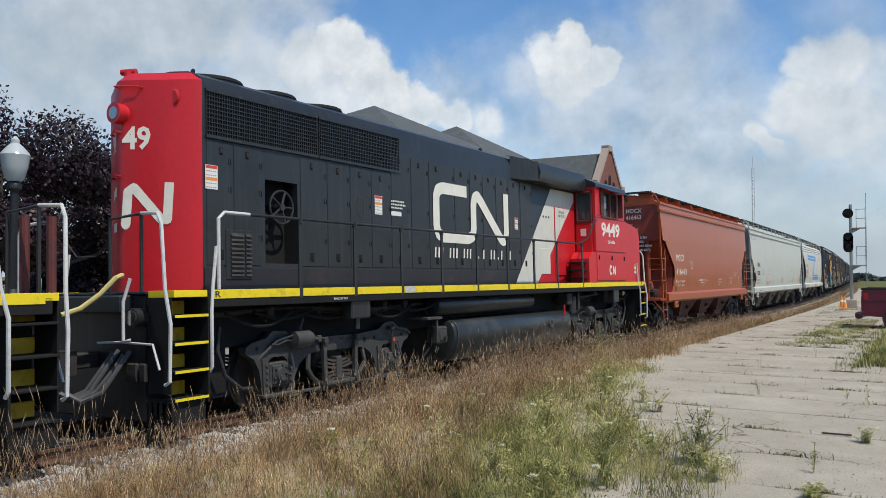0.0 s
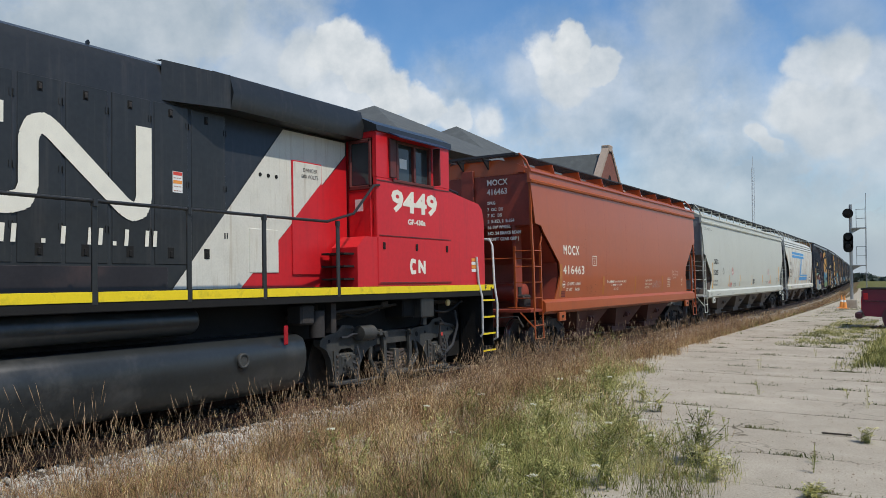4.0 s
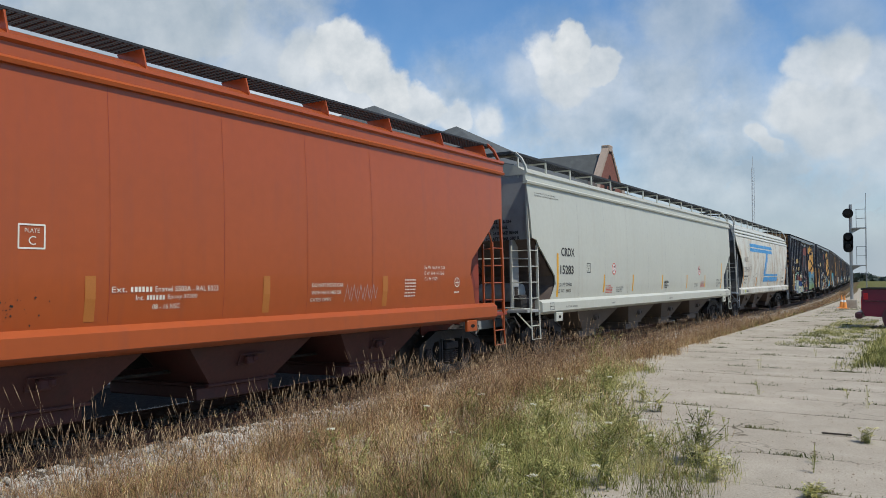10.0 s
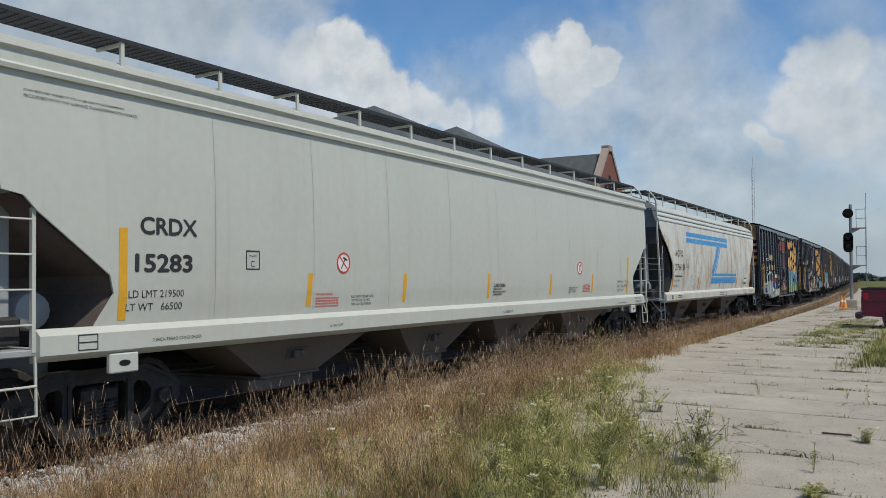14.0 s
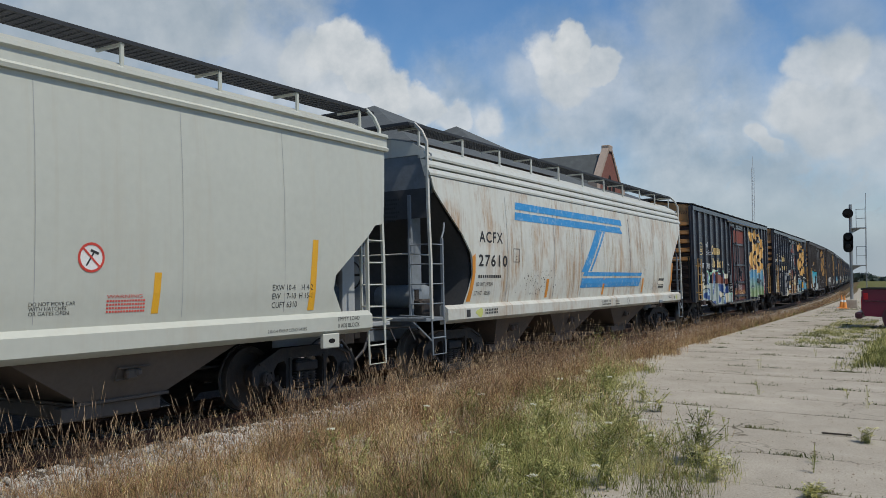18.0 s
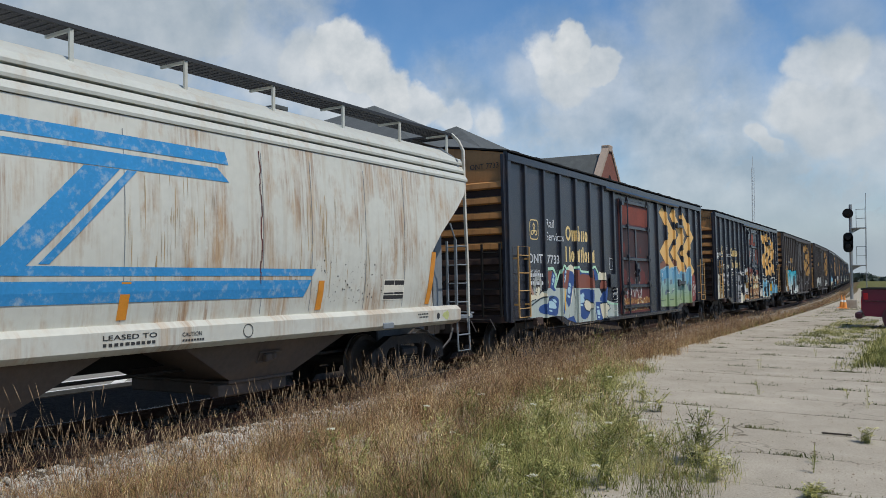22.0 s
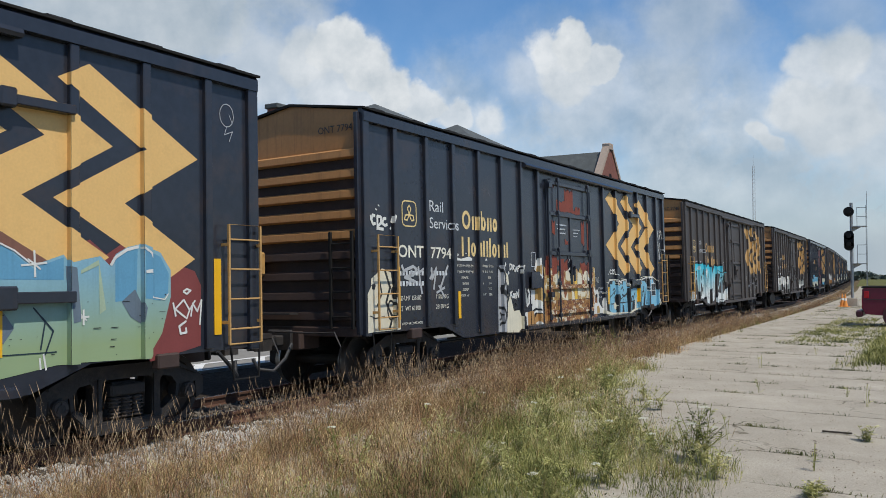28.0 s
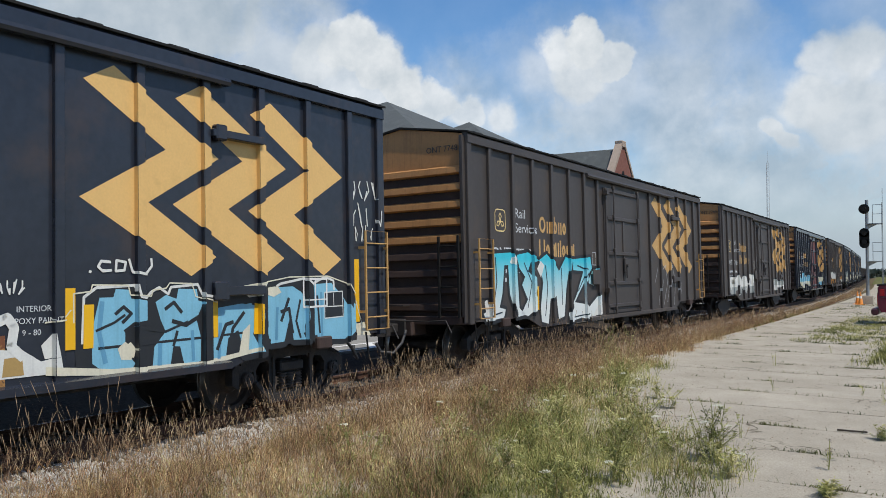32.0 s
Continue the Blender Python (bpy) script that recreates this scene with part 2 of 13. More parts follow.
    def mesh(self, name, material, smooth=35):
        me = bpy.data.meshes.new(name)
        me.from_pydata(self.v, [], self.f)
        bm = bmesh.new()
        bm.from_mesh(me)
        bmesh.ops.recalc_face_normals(bm, faces=bm.faces)
        bm.to_mesh(me)
        bm.free()
        if smooth:
            me.shade_smooth()
            me.set_sharp_from_angle(angle=radians(smooth))
        if material:
            me.materials.append(material)
        return me


def islands(m):
    """The separate pieces of a mesh; pieces that touch stay together."""
    root = list(range(len(m.v)))

    def find(i):
        while root[i] != i:
            root[i] = root[root[i]]
            i = root[i]
        return i
    for f in m.f:
        for i in f[1:]:
            root[find(i)] = find(f[0])
    groups = {}
    for k, f in enumerate(m.f):
        groups.setdefault(find(f[0]), []).append(f)
    boxes = []
    for fs in groups.values():
        pts = [m.v[i] for f in fs for i in f]
        boxes.append([fs, [min(p[k] for p in pts) - 0.006 for k in range(3)], [max(p[k] for p in pts) + 0.006 for k in range(3)]])
    merged = True
    while merged:
        merged = False
        for i in range(len(boxes)):
            for j in range(i + 1, len(boxes)):
                a, b = boxes[i], boxes[j]
                if all(a[1][k] <= b[2][k] and b[1][k] <= a[2][k] for k in range(3)):
                    boxes[i] = [a[0] + b[0], [min(p, q) for p, q in zip(a[1], b[1])], [max(p, q) for p, q in zip(a[2], b[2])]]
                    del boxes[j]
                    merged = True
                    break
            if merged:
                break
    res = []
    for fs, _, _ in boxes:
        ids = sorted({i for f in fs for i in f})
        at = {i: k for k, i in enumerate(ids)}
        q = M()
        q.v, q.f = [m.v[i] for i in ids], [tuple(at[i] for i in f) for f in fs]
        res.append(q)
    return res


APART = {"tank_fitting", "frame_bolster", "underfloor_piping", "wind_deflector", "step_handrail", "end_handrail", "spring_hanger", "journal_box", "brake_rigging", "lifting_eye", "receptacle_box", "hinge", "drain_holes", "hood_end_grab_iron", "end_stripe", "step_edge", "skirt_seam", "cab_steps"}


def part(name, m, material, parent=None, label="", smooth=35):
    """One mesh object under a thing or a part."""
    if name in APART and isinstance(m, M):
        pieces = islands(m)
        if len(pieces) > 1:
            return [part_of(name, q, material, parent, label, smooth) for q in pieces][0]
    return part_of(name, m, material, parent, label, smooth)


def part_of(name, m, material, parent=None, label="", smooth=35):
    ob = new(name, m.mesh(name, material, smooth) if isinstance(m, M) else m)
    if parent:
        ob.parent = parent
    if label:
        ob["label"] = label
    return ob


def thing(name, m=None, label="", category="", group="", kind=""):
    ob = new(name)
    ob.empty_display_size = 0.2
    if m is not None:
        ob.matrix_basis = m
    return tagged(ob, label, category, group, kind)


def words(text, size, material, parent, m, name="lettering", label="", sx=1.0, shear=0.0, bold=0.0):
    """Lettering as a thin mesh; m places its lower left corner, x to the right and y up in the reading plane."""
    cu = bpy.data.curves.new("t", "FONT")
    cu.body, cu.size, cu.extrude, cu.offset, cu.shear = text, size, 0.002, bold, shear
    cu.resolution_u = 2
    ob = bpy.data.objects.new("t", cu)
    me = bpy.data.meshes.new_from_object(ob)
    bpy.data.objects.remove(ob)
    bpy.data.curves.remove(cu)
    me.transform(m @ Matrix.Diagonal((sx, 1, 1, 1)))
    me.name = name
    me.materials.append(material)
    return part(name, me, None, parent, label)


SIDE = lambda x, y, z: Matrix(((0, 0, 1, x), (1, 0, 0, y), (0, 1, 0, z), (0, 0, 0, 1)))      # reading plane facing +x
END = lambda x, y, z: Matrix(((1, 0, 0, x), (0, 0, -1, y), (0, 1, 0, z), (0, 0, 0, 1)))       # reading plane facing -y

# ---------------------------------------------------------------- track line and train motion
BEND, UNBEND, CURVE, CANT = 20.5, 110.0, 0.00084, 1.38
SPEED = [0.0, 2.48, 4.94, 7.38, 9.89, 12.53, 15.14, 17.58, 20.03, 22.7, 25.53, 28.4, 31.34, 34.41, 37.64, 41.0, 44.47,
         47.99, 51.56, 55.22, 58.98, 62.85, 66.76, 70.67, 74.61, 78.62, 82.66, 86.68, 90.72, 94.81, 98.9, 102.96, 106.99]


def rail_line(s, b=0.0):
    """Place on the ground, b metres to the right of the track's middle, s metres along it; and its heading to the left."""
    th = CURVE * (min(max(s, BEND), UNBEND) - BEND)
    e = max(s - UNBEND, 0.0)
    return (-(1 - math.cos(th)) / CURVE - e * math.sin(th) + b * math.cos(th), min(s, BEND) + math.sin(th) / CURVE + e * math.cos(th) + b * math.sin(th), th)


def travelled(t):
    i = min(int(t), 31)
    p = [SPEED[max(i - 1, 0)], SPEED[i], SPEED[i + 1], SPEED[min(i + 2, 32)]]
    u = t - i
    a = (p[2] - p[0]) / (2 if i else 1)
    b = (p[3] - p[1]) / (2 if i < 31 else 1)
    return (2 * u**3 - 3 * u**2 + 1) * p[1] + (u**3 - 2 * u**2 + u) * a + (-2 * u**3 + 3 * u**2) * p[2] + (u**3 - u**2) * b


def car_pose(mid, half, t):
    x0, y0, _ = rail_line(mid - half - travelled(t))
    x1, y1, _ = rail_line(mid + half - travelled(t))
    return pose((x0 + x1) / 2, (y0 + y1) / 2, 0, 0, -CANT, math.degrees(math.atan2(x0 - x1, y1 - y0)))


TRAIN = []     # (thing, place along the train, half the truck spacing)
WHEELS = []    # (wheelset, radius, y, z in its truck)


def motions():
    for ob, mid, half in TRAIN:
        walk(ob, [(t, car_pose(mid, half, t)) for t in range(33)])
    for ob, r, y, z in WHEELS:
        walk(ob, [(k * 0.15, pose(0, y, z, math.degrees(travelled(min(k * 0.15, 32)) / r))) for k in range(214)])

# ---------------------------------------------------------------- paints and metals
BLACK = mat("black_paint", (0.021, 0.022, 0.022), 0.36, var=0.3, scale=1.2, bump=0.06, bscale=3, dirt=(0.08, 0.07, 0.062), dirt_amt=0.4, dscale=1.6, streak=True)
RED = mat("red_paint", (0.56, 0.012, 0.018), 0.38, var=0.10, scale=1.0, bump=0.04, bscale=3, dirt=(0.30, 0.02, 0.02), dirt_amt=0.4, dscale=1.2, streak=True)
YELLOW = mat("yellow_paint", (0.82, 0.62, 0.01), 0.5, var=0.08, scale=5, dirt=(0.12, 0.09, 0.03), dirt_amt=0.5, dscale=5)
STEPYEL = mat("scuffed_step_yellow", (0.74, 0.43, 0.02), 0.55, var=0.15, scale=5, dirt=(0.16, 0.08, 0.02), dirt_amt=0.7, dscale=6)
LETTER = mat("white_lettering", (0.76, 0.73, 0.62), 0.55, var=0.08, scale=6, dirt=(0.4, 0.38, 0.34), dirt_amt=0.2, dscale=5)
CREAM = mat("weathered_white_paint", (0.62, 0.60, 0.52), 0.6, var=0.10, scale=3, dirt=(0.32, 0.24, 0.14), dirt_amt=0.55, dscale=2.2, streak=True)
HANDRAIL = mat("white_handrail_paint", (0.58, 0.58, 0.56), 0.45, var=0.1, scale=8, dirt=(0.25, 0.2, 0.15), dirt_amt=0.5, dscale=9)
STEEL = mat("grimy_running_gear", (0.030, 0.026, 0.024), 0.7, 0.1, var=0.35, scale=4, bump=0.25, bscale=30, dirt=(0.10, 0.072, 0.05), dirt_amt=0.6, dscale=5)
DARK = mat("underframe_black", (0.013, 0.0125, 0.012), 0.8, var=0.3, scale=4, bump=0.15, bscale=25, spec=0.25)
TANK = mat("tank_grey_black", (0.024, 0.027, 0.028), 0.33, var=0.25, scale=1.5, bump=0.05, bscale=6, dirt=(0.15, 0.14, 0.13), dirt_amt=0.45, dscale=1.2)
GEAR = mat("dusty_truck_casting", (0.050, 0.050, 0.046), 0.6, 0.1, var=0.3, scale=4, bump=0.25, bscale=26, dirt=(0.13, 0.105, 0.08), dirt_amt=0.55, dscale=4)
SPRING = mat("dusty_spring_steel", (0.06, 0.046, 0.038), 0.7, var=0.3, scale=6)
TREAD = mat("worn_wheel_steel", (0.30, 0.29, 0.28), 0.32, 0.9, var=0.2, scale=10)
WHEEL = mat("wheel_plate", (0.052, 0.043, 0.037), 0.7, 0.2, var=0.3, scale=5, dirt=(0.10, 0.07, 0.05), dirt_amt=0.6, dscale=4)
HOSE = mat("rubber_hose", (0.03, 0.03, 0.032), 0.55, var=0.2, scale=9)
GLASS = mat("dusty_cab_glass", (0.035, 0.045, 0.05), 0.06, var=0.1, scale=3)
SIGNRED = mat("sign_red", (0.62, 0.06, 0.04), 0.5)
SIGNORG = mat("sign_orange", (0.75, 0.28, 0.05), 0.5)
SIGNWHT = mat("sign_white", (0.74, 0.73, 0.69), 0.5)
RUBY = mat("red_lens", (0.35, 0.01, 0.02), 0.15)
CHROME = mat("lamp_reflector", (0.35, 0.36, 0.36), 0.12, 0.9)
RUSTRED = mat("rust_red_paint", (0.37, 0.079, 0.019), 0.30, var=0.07, scale=0.5, bump=0.05, bscale=1.2, dirt=(0.26, 0.07, 0.035), dirt_amt=0.45, dscale=0.8, streak=True)
# the side's rust red with the end's shade darkened into it, plus dirt patches
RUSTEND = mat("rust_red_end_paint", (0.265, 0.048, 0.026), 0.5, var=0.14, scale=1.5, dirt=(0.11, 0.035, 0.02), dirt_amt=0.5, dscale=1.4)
# dusty brown, with the shade under the body put into the colour
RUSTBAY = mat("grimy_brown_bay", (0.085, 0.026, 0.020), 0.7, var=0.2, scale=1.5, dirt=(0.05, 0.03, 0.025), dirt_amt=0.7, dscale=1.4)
HOPGREY = mat("pale_grey_paint", (0.495, 0.502, 0.435), 0.40, var=0.06, scale=0.6, bump=0.24, bscale=0.9, dirt=(0.45, 0.42, 0.34), dirt_amt=0.5, dscale=0.9, streak=True)
# side grey lowered to carry the end's shade, with some real dirt
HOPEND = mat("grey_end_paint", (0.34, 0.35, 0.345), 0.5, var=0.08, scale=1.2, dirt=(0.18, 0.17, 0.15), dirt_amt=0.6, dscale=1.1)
# dark brown with lighter patches, far darker than the grey side
HOPSLOPE = mat("dusty_slope_sheet", (0.13, 0.10, 0.085), 0.7, var=0.2, scale=1.2, dirt=(0.22, 0.17, 0.12), dirt_amt=0.5, dscale=1.2)
# grey-brown dust, darkened further to stand for underbody shade
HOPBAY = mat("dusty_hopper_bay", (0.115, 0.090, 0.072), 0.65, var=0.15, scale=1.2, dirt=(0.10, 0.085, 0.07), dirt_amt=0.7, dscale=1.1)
ACF = mat("stained_white_paint", (0.50, 0.512, 0.465), 0.48, var=0.07, scale=0.7, bump=0.07, bscale=1.5, dirt=(0.38, 0.27, 0.15), dirt_amt=0.45, dscale=1.0, streak=True)
ACFSIDE = mat("rain_stained_white_paint", (0.585, 0.585, 0.52), 0.48, var=0.07, scale=0.7, bump=0.07, bscale=1.5, dirt=(0.38, 0.27, 0.15), dirt_amt=0.45, dscale=1.0, streak=True)
# blue-grey with darker blotches, much darker than the white side
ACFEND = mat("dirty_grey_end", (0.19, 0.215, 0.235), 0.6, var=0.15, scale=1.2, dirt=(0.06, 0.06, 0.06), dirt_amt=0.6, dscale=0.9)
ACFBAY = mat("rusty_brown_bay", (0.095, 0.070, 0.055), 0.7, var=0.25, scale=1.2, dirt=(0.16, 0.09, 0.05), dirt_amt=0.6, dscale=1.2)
ACFSILL = mat("stained_sill_paint", (0.54, 0.54, 0.48), 0.5, var=0.08, scale=0.9, bump=0.1, bscale=3, dirt=(0.34, 0.23, 0.13), dirt_amt=0.6, dscale=1.6)
# near black, for the white car's slope sheets and end panel
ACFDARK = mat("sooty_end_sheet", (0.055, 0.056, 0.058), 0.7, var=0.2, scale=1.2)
BLUE = mat("faded_blue_stripe", (0.03, 0.25, 0.54), 0.55, var=0.15, scale=2, dirt=(0.46, 0.52, 0.54), dirt_amt=0.8, dscale=8)
LABELINK = mat("brown_label_print", (0.36, 0.20, 0.15), 0.6)
INK = mat("black_lettering", (0.03, 0.03, 0.03), 0.6)
REFLECT = mat("amber_reflector", (0.70, 0.36, 0.02), 0.45, var=0.1, scale=6)
GRATE = mat("galvanised_grating", (0.030, 0.031, 0.033), 0.6, 0.1, var=0.2, scale=6)
BOXBLUE = mat("dark_blue_black_paint", (0.023, 0.027, 0.038), 0.26, var=0.22, scale=0.7, bump=0.10, bscale=1.6, dirt=(0.055, 0.040, 0.036), dirt_amt=0.9, dscale=0.9)
BOXBROWN = mat("faded_dark_brown_paint", (0.055, 0.046, 0.042), 0.55, var=0.15, scale=0.8, bump=0.08, bscale=1.6, dirt=(0.10, 0.07, 0.05), dirt_amt=0.6, dscale=1.0)
BOXEND = mat("ochre_end_paint", (0.44, 0.215, 0.075), 0.55, var=0.14, scale=1.2, dirt=(0.15, 0.065, 0.03), dirt_amt=0.55, dscale=1.6, streak=True)
# dark brown between the end ribs, on the low ribs and the end sill
BOXDARK = mat("grimy_end_paint", (0.050, 0.030, 0.024), 0.75, var=0.25, scale=2.0, dirt=(0.10, 0.055, 0.035), dirt_amt=0.5, dscale=2)
DOORRED = mat("faded_red_door_paint", (0.115, 0.026, 0.022), 0.6, var=0.3, scale=2.5, dirt=(0.035, 0.028, 0.032), dirt_amt=1.0, dscale=1.8)
DOORDARK = mat("dark_maroon_grime", (0.045, 0.022, 0.022), 0.6, var=0.3, scale=3, dirt=(0.10, 0.03, 0.022), dirt_amt=0.8, dscale=2.2)
RUSTDOOR = mat("bright_rust_paint", (0.20, 0.042, 0.022), 0.6, var=0.3, scale=3, dirt=(0.075, 0.035, 0.03), dirt_amt=0.9, dscale=2.4)
GOLD = mat("pale_gold_paint", (0.72, 0.45, 0.16), 0.55, var=0.08, scale=2.5, dirt=(0.42, 0.24, 0.08), dirt_amt=0.45, dscale=2.5)
FADEGOLD = mat("faded_chevron_paint", (0.52, 0.32, 0.12), 0.6, var=0.15, scale=2.0, dirt=(0.22, 0.12, 0.06), dirt_amt=0.6, dscale=1.6)
GOLDLET = mat("gold_lettering", (0.72, 0.54, 0.24), 0.6, var=0.15, scale=8, dirt=(0.20, 0.15, 0.08), dirt_amt=0.7, dscale=9)
FADED = mat("flaking_white_lettering", (0.60, 0.62, 0.63), 0.6, var=0.15, scale=9, dirt=(0.05, 0.055, 0.07), dirt_amt=0.9, dscale=11)
BRASS = mat("ochre_ladder_paint", (0.50, 0.29, 0.10), 0.5, var=0.15, scale=8, dirt=(0.16, 0.08, 0.03), dirt_amt=0.5, dscale=12)
AMBER = mat("yellow_reflector", (0.80, 0.44, 0.01), 0.45, var=0.06, scale=6)


def spray(name, c, c2=None, z0=1.0, z1=2.3):
    """Spray paint on steel; with c2 it fades from c2 below to c above."""
    m = mat(name, c, 0.55, var=0.10, scale=3.0, dirt=tuple(v * 0.55 for v in c), dirt_amt=0.4, dscale=2.2, streak=True)
    if c2:
        nt = m.node_tree
        b = nt.nodes["Principled BSDF"]
        src = b.inputs["Base Color"].links[0].from_socket
        tc, sp, mr, mx = (nt.nodes.new(k) for k in ("ShaderNodeTexCoord", "ShaderNodeSeparateXYZ", "ShaderNodeMapRange", "ShaderNodeMix"))
        nt.links.new(tc.outputs["Object"], sp.inputs[0])
        nt.links.new(sp.outputs["Z"], mr.inputs[0])
        mr.inputs[1].default_value, mr.inputs[2].default_value = z0, z1
        mx.data_type = "RGBA"
        nt.links.new(mr.outputs[0], mx.inputs[0])
        mx.inputs[6].default_value = (*c2, 1)
        nt.links.new(src, mx.inputs[7])
        nt.links.new(mx.outputs[2], b.inputs["Base Color"])
    return m


SP_BLUE, SP_NAVY, SP_BROWN = spray("spray_light_blue", (0.20, 0.46, 0.60)), spray("spray_navy", (0.03, 0.10, 0.28)), spray("spray_brown", (0.22, 0.075, 0.05))
SP_MINT, SP_WHITE, SP_GREY = spray("spray_mint", (0.42, 0.68, 0.50)), spray("spray_white", (0.66, 0.66, 0.62)), spray("spray_grey", (0.34, 0.36, 0.34))
SP_CREAM, SP_TAN, SP_BLACK = spray("spray_cream", (0.66, 0.62, 0.48)), spray("spray_tan", (0.42, 0.22, 0.07)), spray("spray_black", (0.02, 0.022, 0.025))
SP_CYAN = spray("spray_cyan_to_white", (0.04, 0.50, 0.62), (0.66, 0.70, 0.68), 1.15, 2.2)
SP_SKY = spray("spray_blue_to_green", (0.21, 0.40, 0.50), (0.27, 0.36, 0.19), 1.15, 1.95)
SP_MAROON = spray("spray_maroon", (0.17, 0.03, 0.03))
SP_SILVER = spray("spray_silver", (0.40, 0.41, 0.42))


# ---------------------------------------------------------------- painted shapes
def text_polys(text, size, sx=1.0, bold=0.0, spacing=1.0):
    """Flat outlines of lettering, as polygons (right, up)."""
    cu = bpy.data.curves.new("t", "FONT")
    cu.body, cu.size, cu.resolution_u, cu.space_character = text, size, 3, spacing
    ob = bpy.data.objects.new("t", cu)
    me = bpy.data.meshes.new_from_object(ob)
    me.calc_loop_triangles()
    polys = [[(me.vertices[i].co.x * sx, me.vertices[i].co.y) for i in p.vertices] for p in me.loop_triangles]
    bpy.data.objects.remove(ob)
    bpy.data.curves.remove(cu)
    bpy.data.meshes.remove(me)
    if bold:
        polys = [[(p[0] + du * bold, p[1] + dv * bold) for p in q] for du, dv in ((-1, 0), (1, 0), (0, 1), (0, -1)) for q in polys]
    return polys


def shift_polys(polys, y, z, k=1.0):
    return [[(y + p[0] * k, z + p[1] * k) for p in q] for q in polys]


def fitted(text, y0, y1, z0, z1, bold=0.0, spacing=1.0):
    """Lettering stretched to a field."""
    polys = text_polys(text, 0.3, 1.0, bold, spacing)
    us, vs = [p[0] for q in polys for p in q], [p[1] for q in polys for p in q]
    a, b, c, d = min(us), max(us), min(vs), max(vs)
    return [[(y0 + (p[0] - a) / (b - a) * (y1 - y0), z0 + (p[1] - c) / (d - c) * (z1 - z0)) for p in q] for q in polys]


def clip(poly, axis, lo, hi):
    """A polygon cut to lo..hi along one axis."""
    for bound, sign in ((lo, 1), (hi, -1)):
        res = []
        for i, p in enumerate(poly):
            q = poly[(i + 1) % len(poly)]
            dp, dq = (p[axis] - bound) * sign, (q[axis] - bound) * sign
            if dp >= 0:
                res.append(p)
            if (dp > 0 > dq) or (dp < 0 < dq):
                t = dp / (dp - dq)
                res.append((p[0] + (q[0] - p[0]) * t, p[1] + (q[1] - p[1]) * t))
        poly = res
        if len(poly) < 3:
            return []
    return poly


def stroke(pts, w, closed=False):
    """A band of width w along a line, as convex pieces with round joints."""
    res = []
    n = len(pts)
    for i in range(n if closed else n - 1):
        (y0, z0), (y1, z1) = pts[i], pts[(i + 1) % n]
        d = math.hypot(y1 - y0, z1 - z0) or 1e-6
        u, v = -(z1 - z0) / d * w / 2, (y1 - y0) / d * w / 2
        res.append([(y0 + u, z0 + v), (y0 - u, z0 - v), (y1 - u, z1 - v), (y1 + u, z1 + v)])
    for y, z in (pts if closed else pts[1:-1]):
        res.append([(y + w / 2 * math.cos(k * math.pi / 4), z + w / 2 * math.sin(k * math.pi / 4)) for k in range(8)])
    return res


def ring(y, z, r, n=20, ry=None):
    return [(y + r * math.cos(2 * math.pi * k / n), z + (ry or r) * math.sin(2 * math.pi * k / n)) for k in range(n)]


def rect(y0, y1, z0, z1):
    return [(y0, z0), (y1, z0), (y1, z1), (y0, z1)]


def bars(y0, y1, z, h, n, seed=0, gap=0.25):
    """A line of unreadable lettering as a row of plain bars."""
    r = random.Random(seed)
    res, y, w = [], y0, (y1 - y0) / n
    for _ in range(n):
        res.append(rect(y, y + w * (1 - gap) * r.uniform(0.8, 1.0), z, z + h))
        y += w
    return res


def blot_(y, z, r_, rz):
    """A small uneven spot of paint."""
    return [(y + r_ * f * math.cos(a), z + rz * f * math.sin(a)) for a, f in [(0.63 * k, 0.75 + 0.35 * ((k * 7) % 3) / 2) for k in range(10)]]


def paint(parent, polys, material, name, skin, layer=1, label=""):
    """Paint on a car's side. skin: a depth x, a function of z, or a list of (y0, y1, x) pieces."""
    m = M()
    for i, q in enumerate(polys):
        lift = 0.002 + 0.0015 * layer + 0.0002 * (i % 7)
        if callable(skin):
            z0, z1 = min(p[1] for p in q), max(p[1] for p in q)
            n = max(1, int((z1 - z0) / 0.12))
            for k in range(n):
                c = clip(q, 1, z0 + (z1 - z0) * k / n, z0 + (z1 - z0) * (k + 1) / n) if n > 1 else q
                if c:
                    m.add([(skin(z) + lift, y, z) for y, z in c], [tuple(range(len(c)))])
        elif isinstance(skin, list):
            below = None
            for y0, y1, x in skin:
                c = clip(q, 0, y0, y1)
                if c:
                    m.add([(x + lift, y, z) for y, z in c], [tuple(range(len(c)))])
                    # the post's flank
                    zs = [z for y, z in c if abs(y - y0) < 1e-4]
                    if below is not None and x > below + 0.02 and len(zs) > 1:
                        m.add([(below + lift, y0 - lift, min(zs)), (x + lift, y0 - lift, min(zs)), (x + lift, y0 - lift, max(zs)), (below + lift, y0 - lift, max(zs))], [(0, 1, 2, 3)])
                below = x
        else:
            m.add([(skin + lift, y, z) for y, z in q], [tuple(range(len(q)))])
    if not m.v:
        return None
    ob = part(name, m, material, parent, label, smooth=0)
    if len(polys) > 1 or isinstance(skin, list):
        ob["kind"] = "stuff"
    return ob


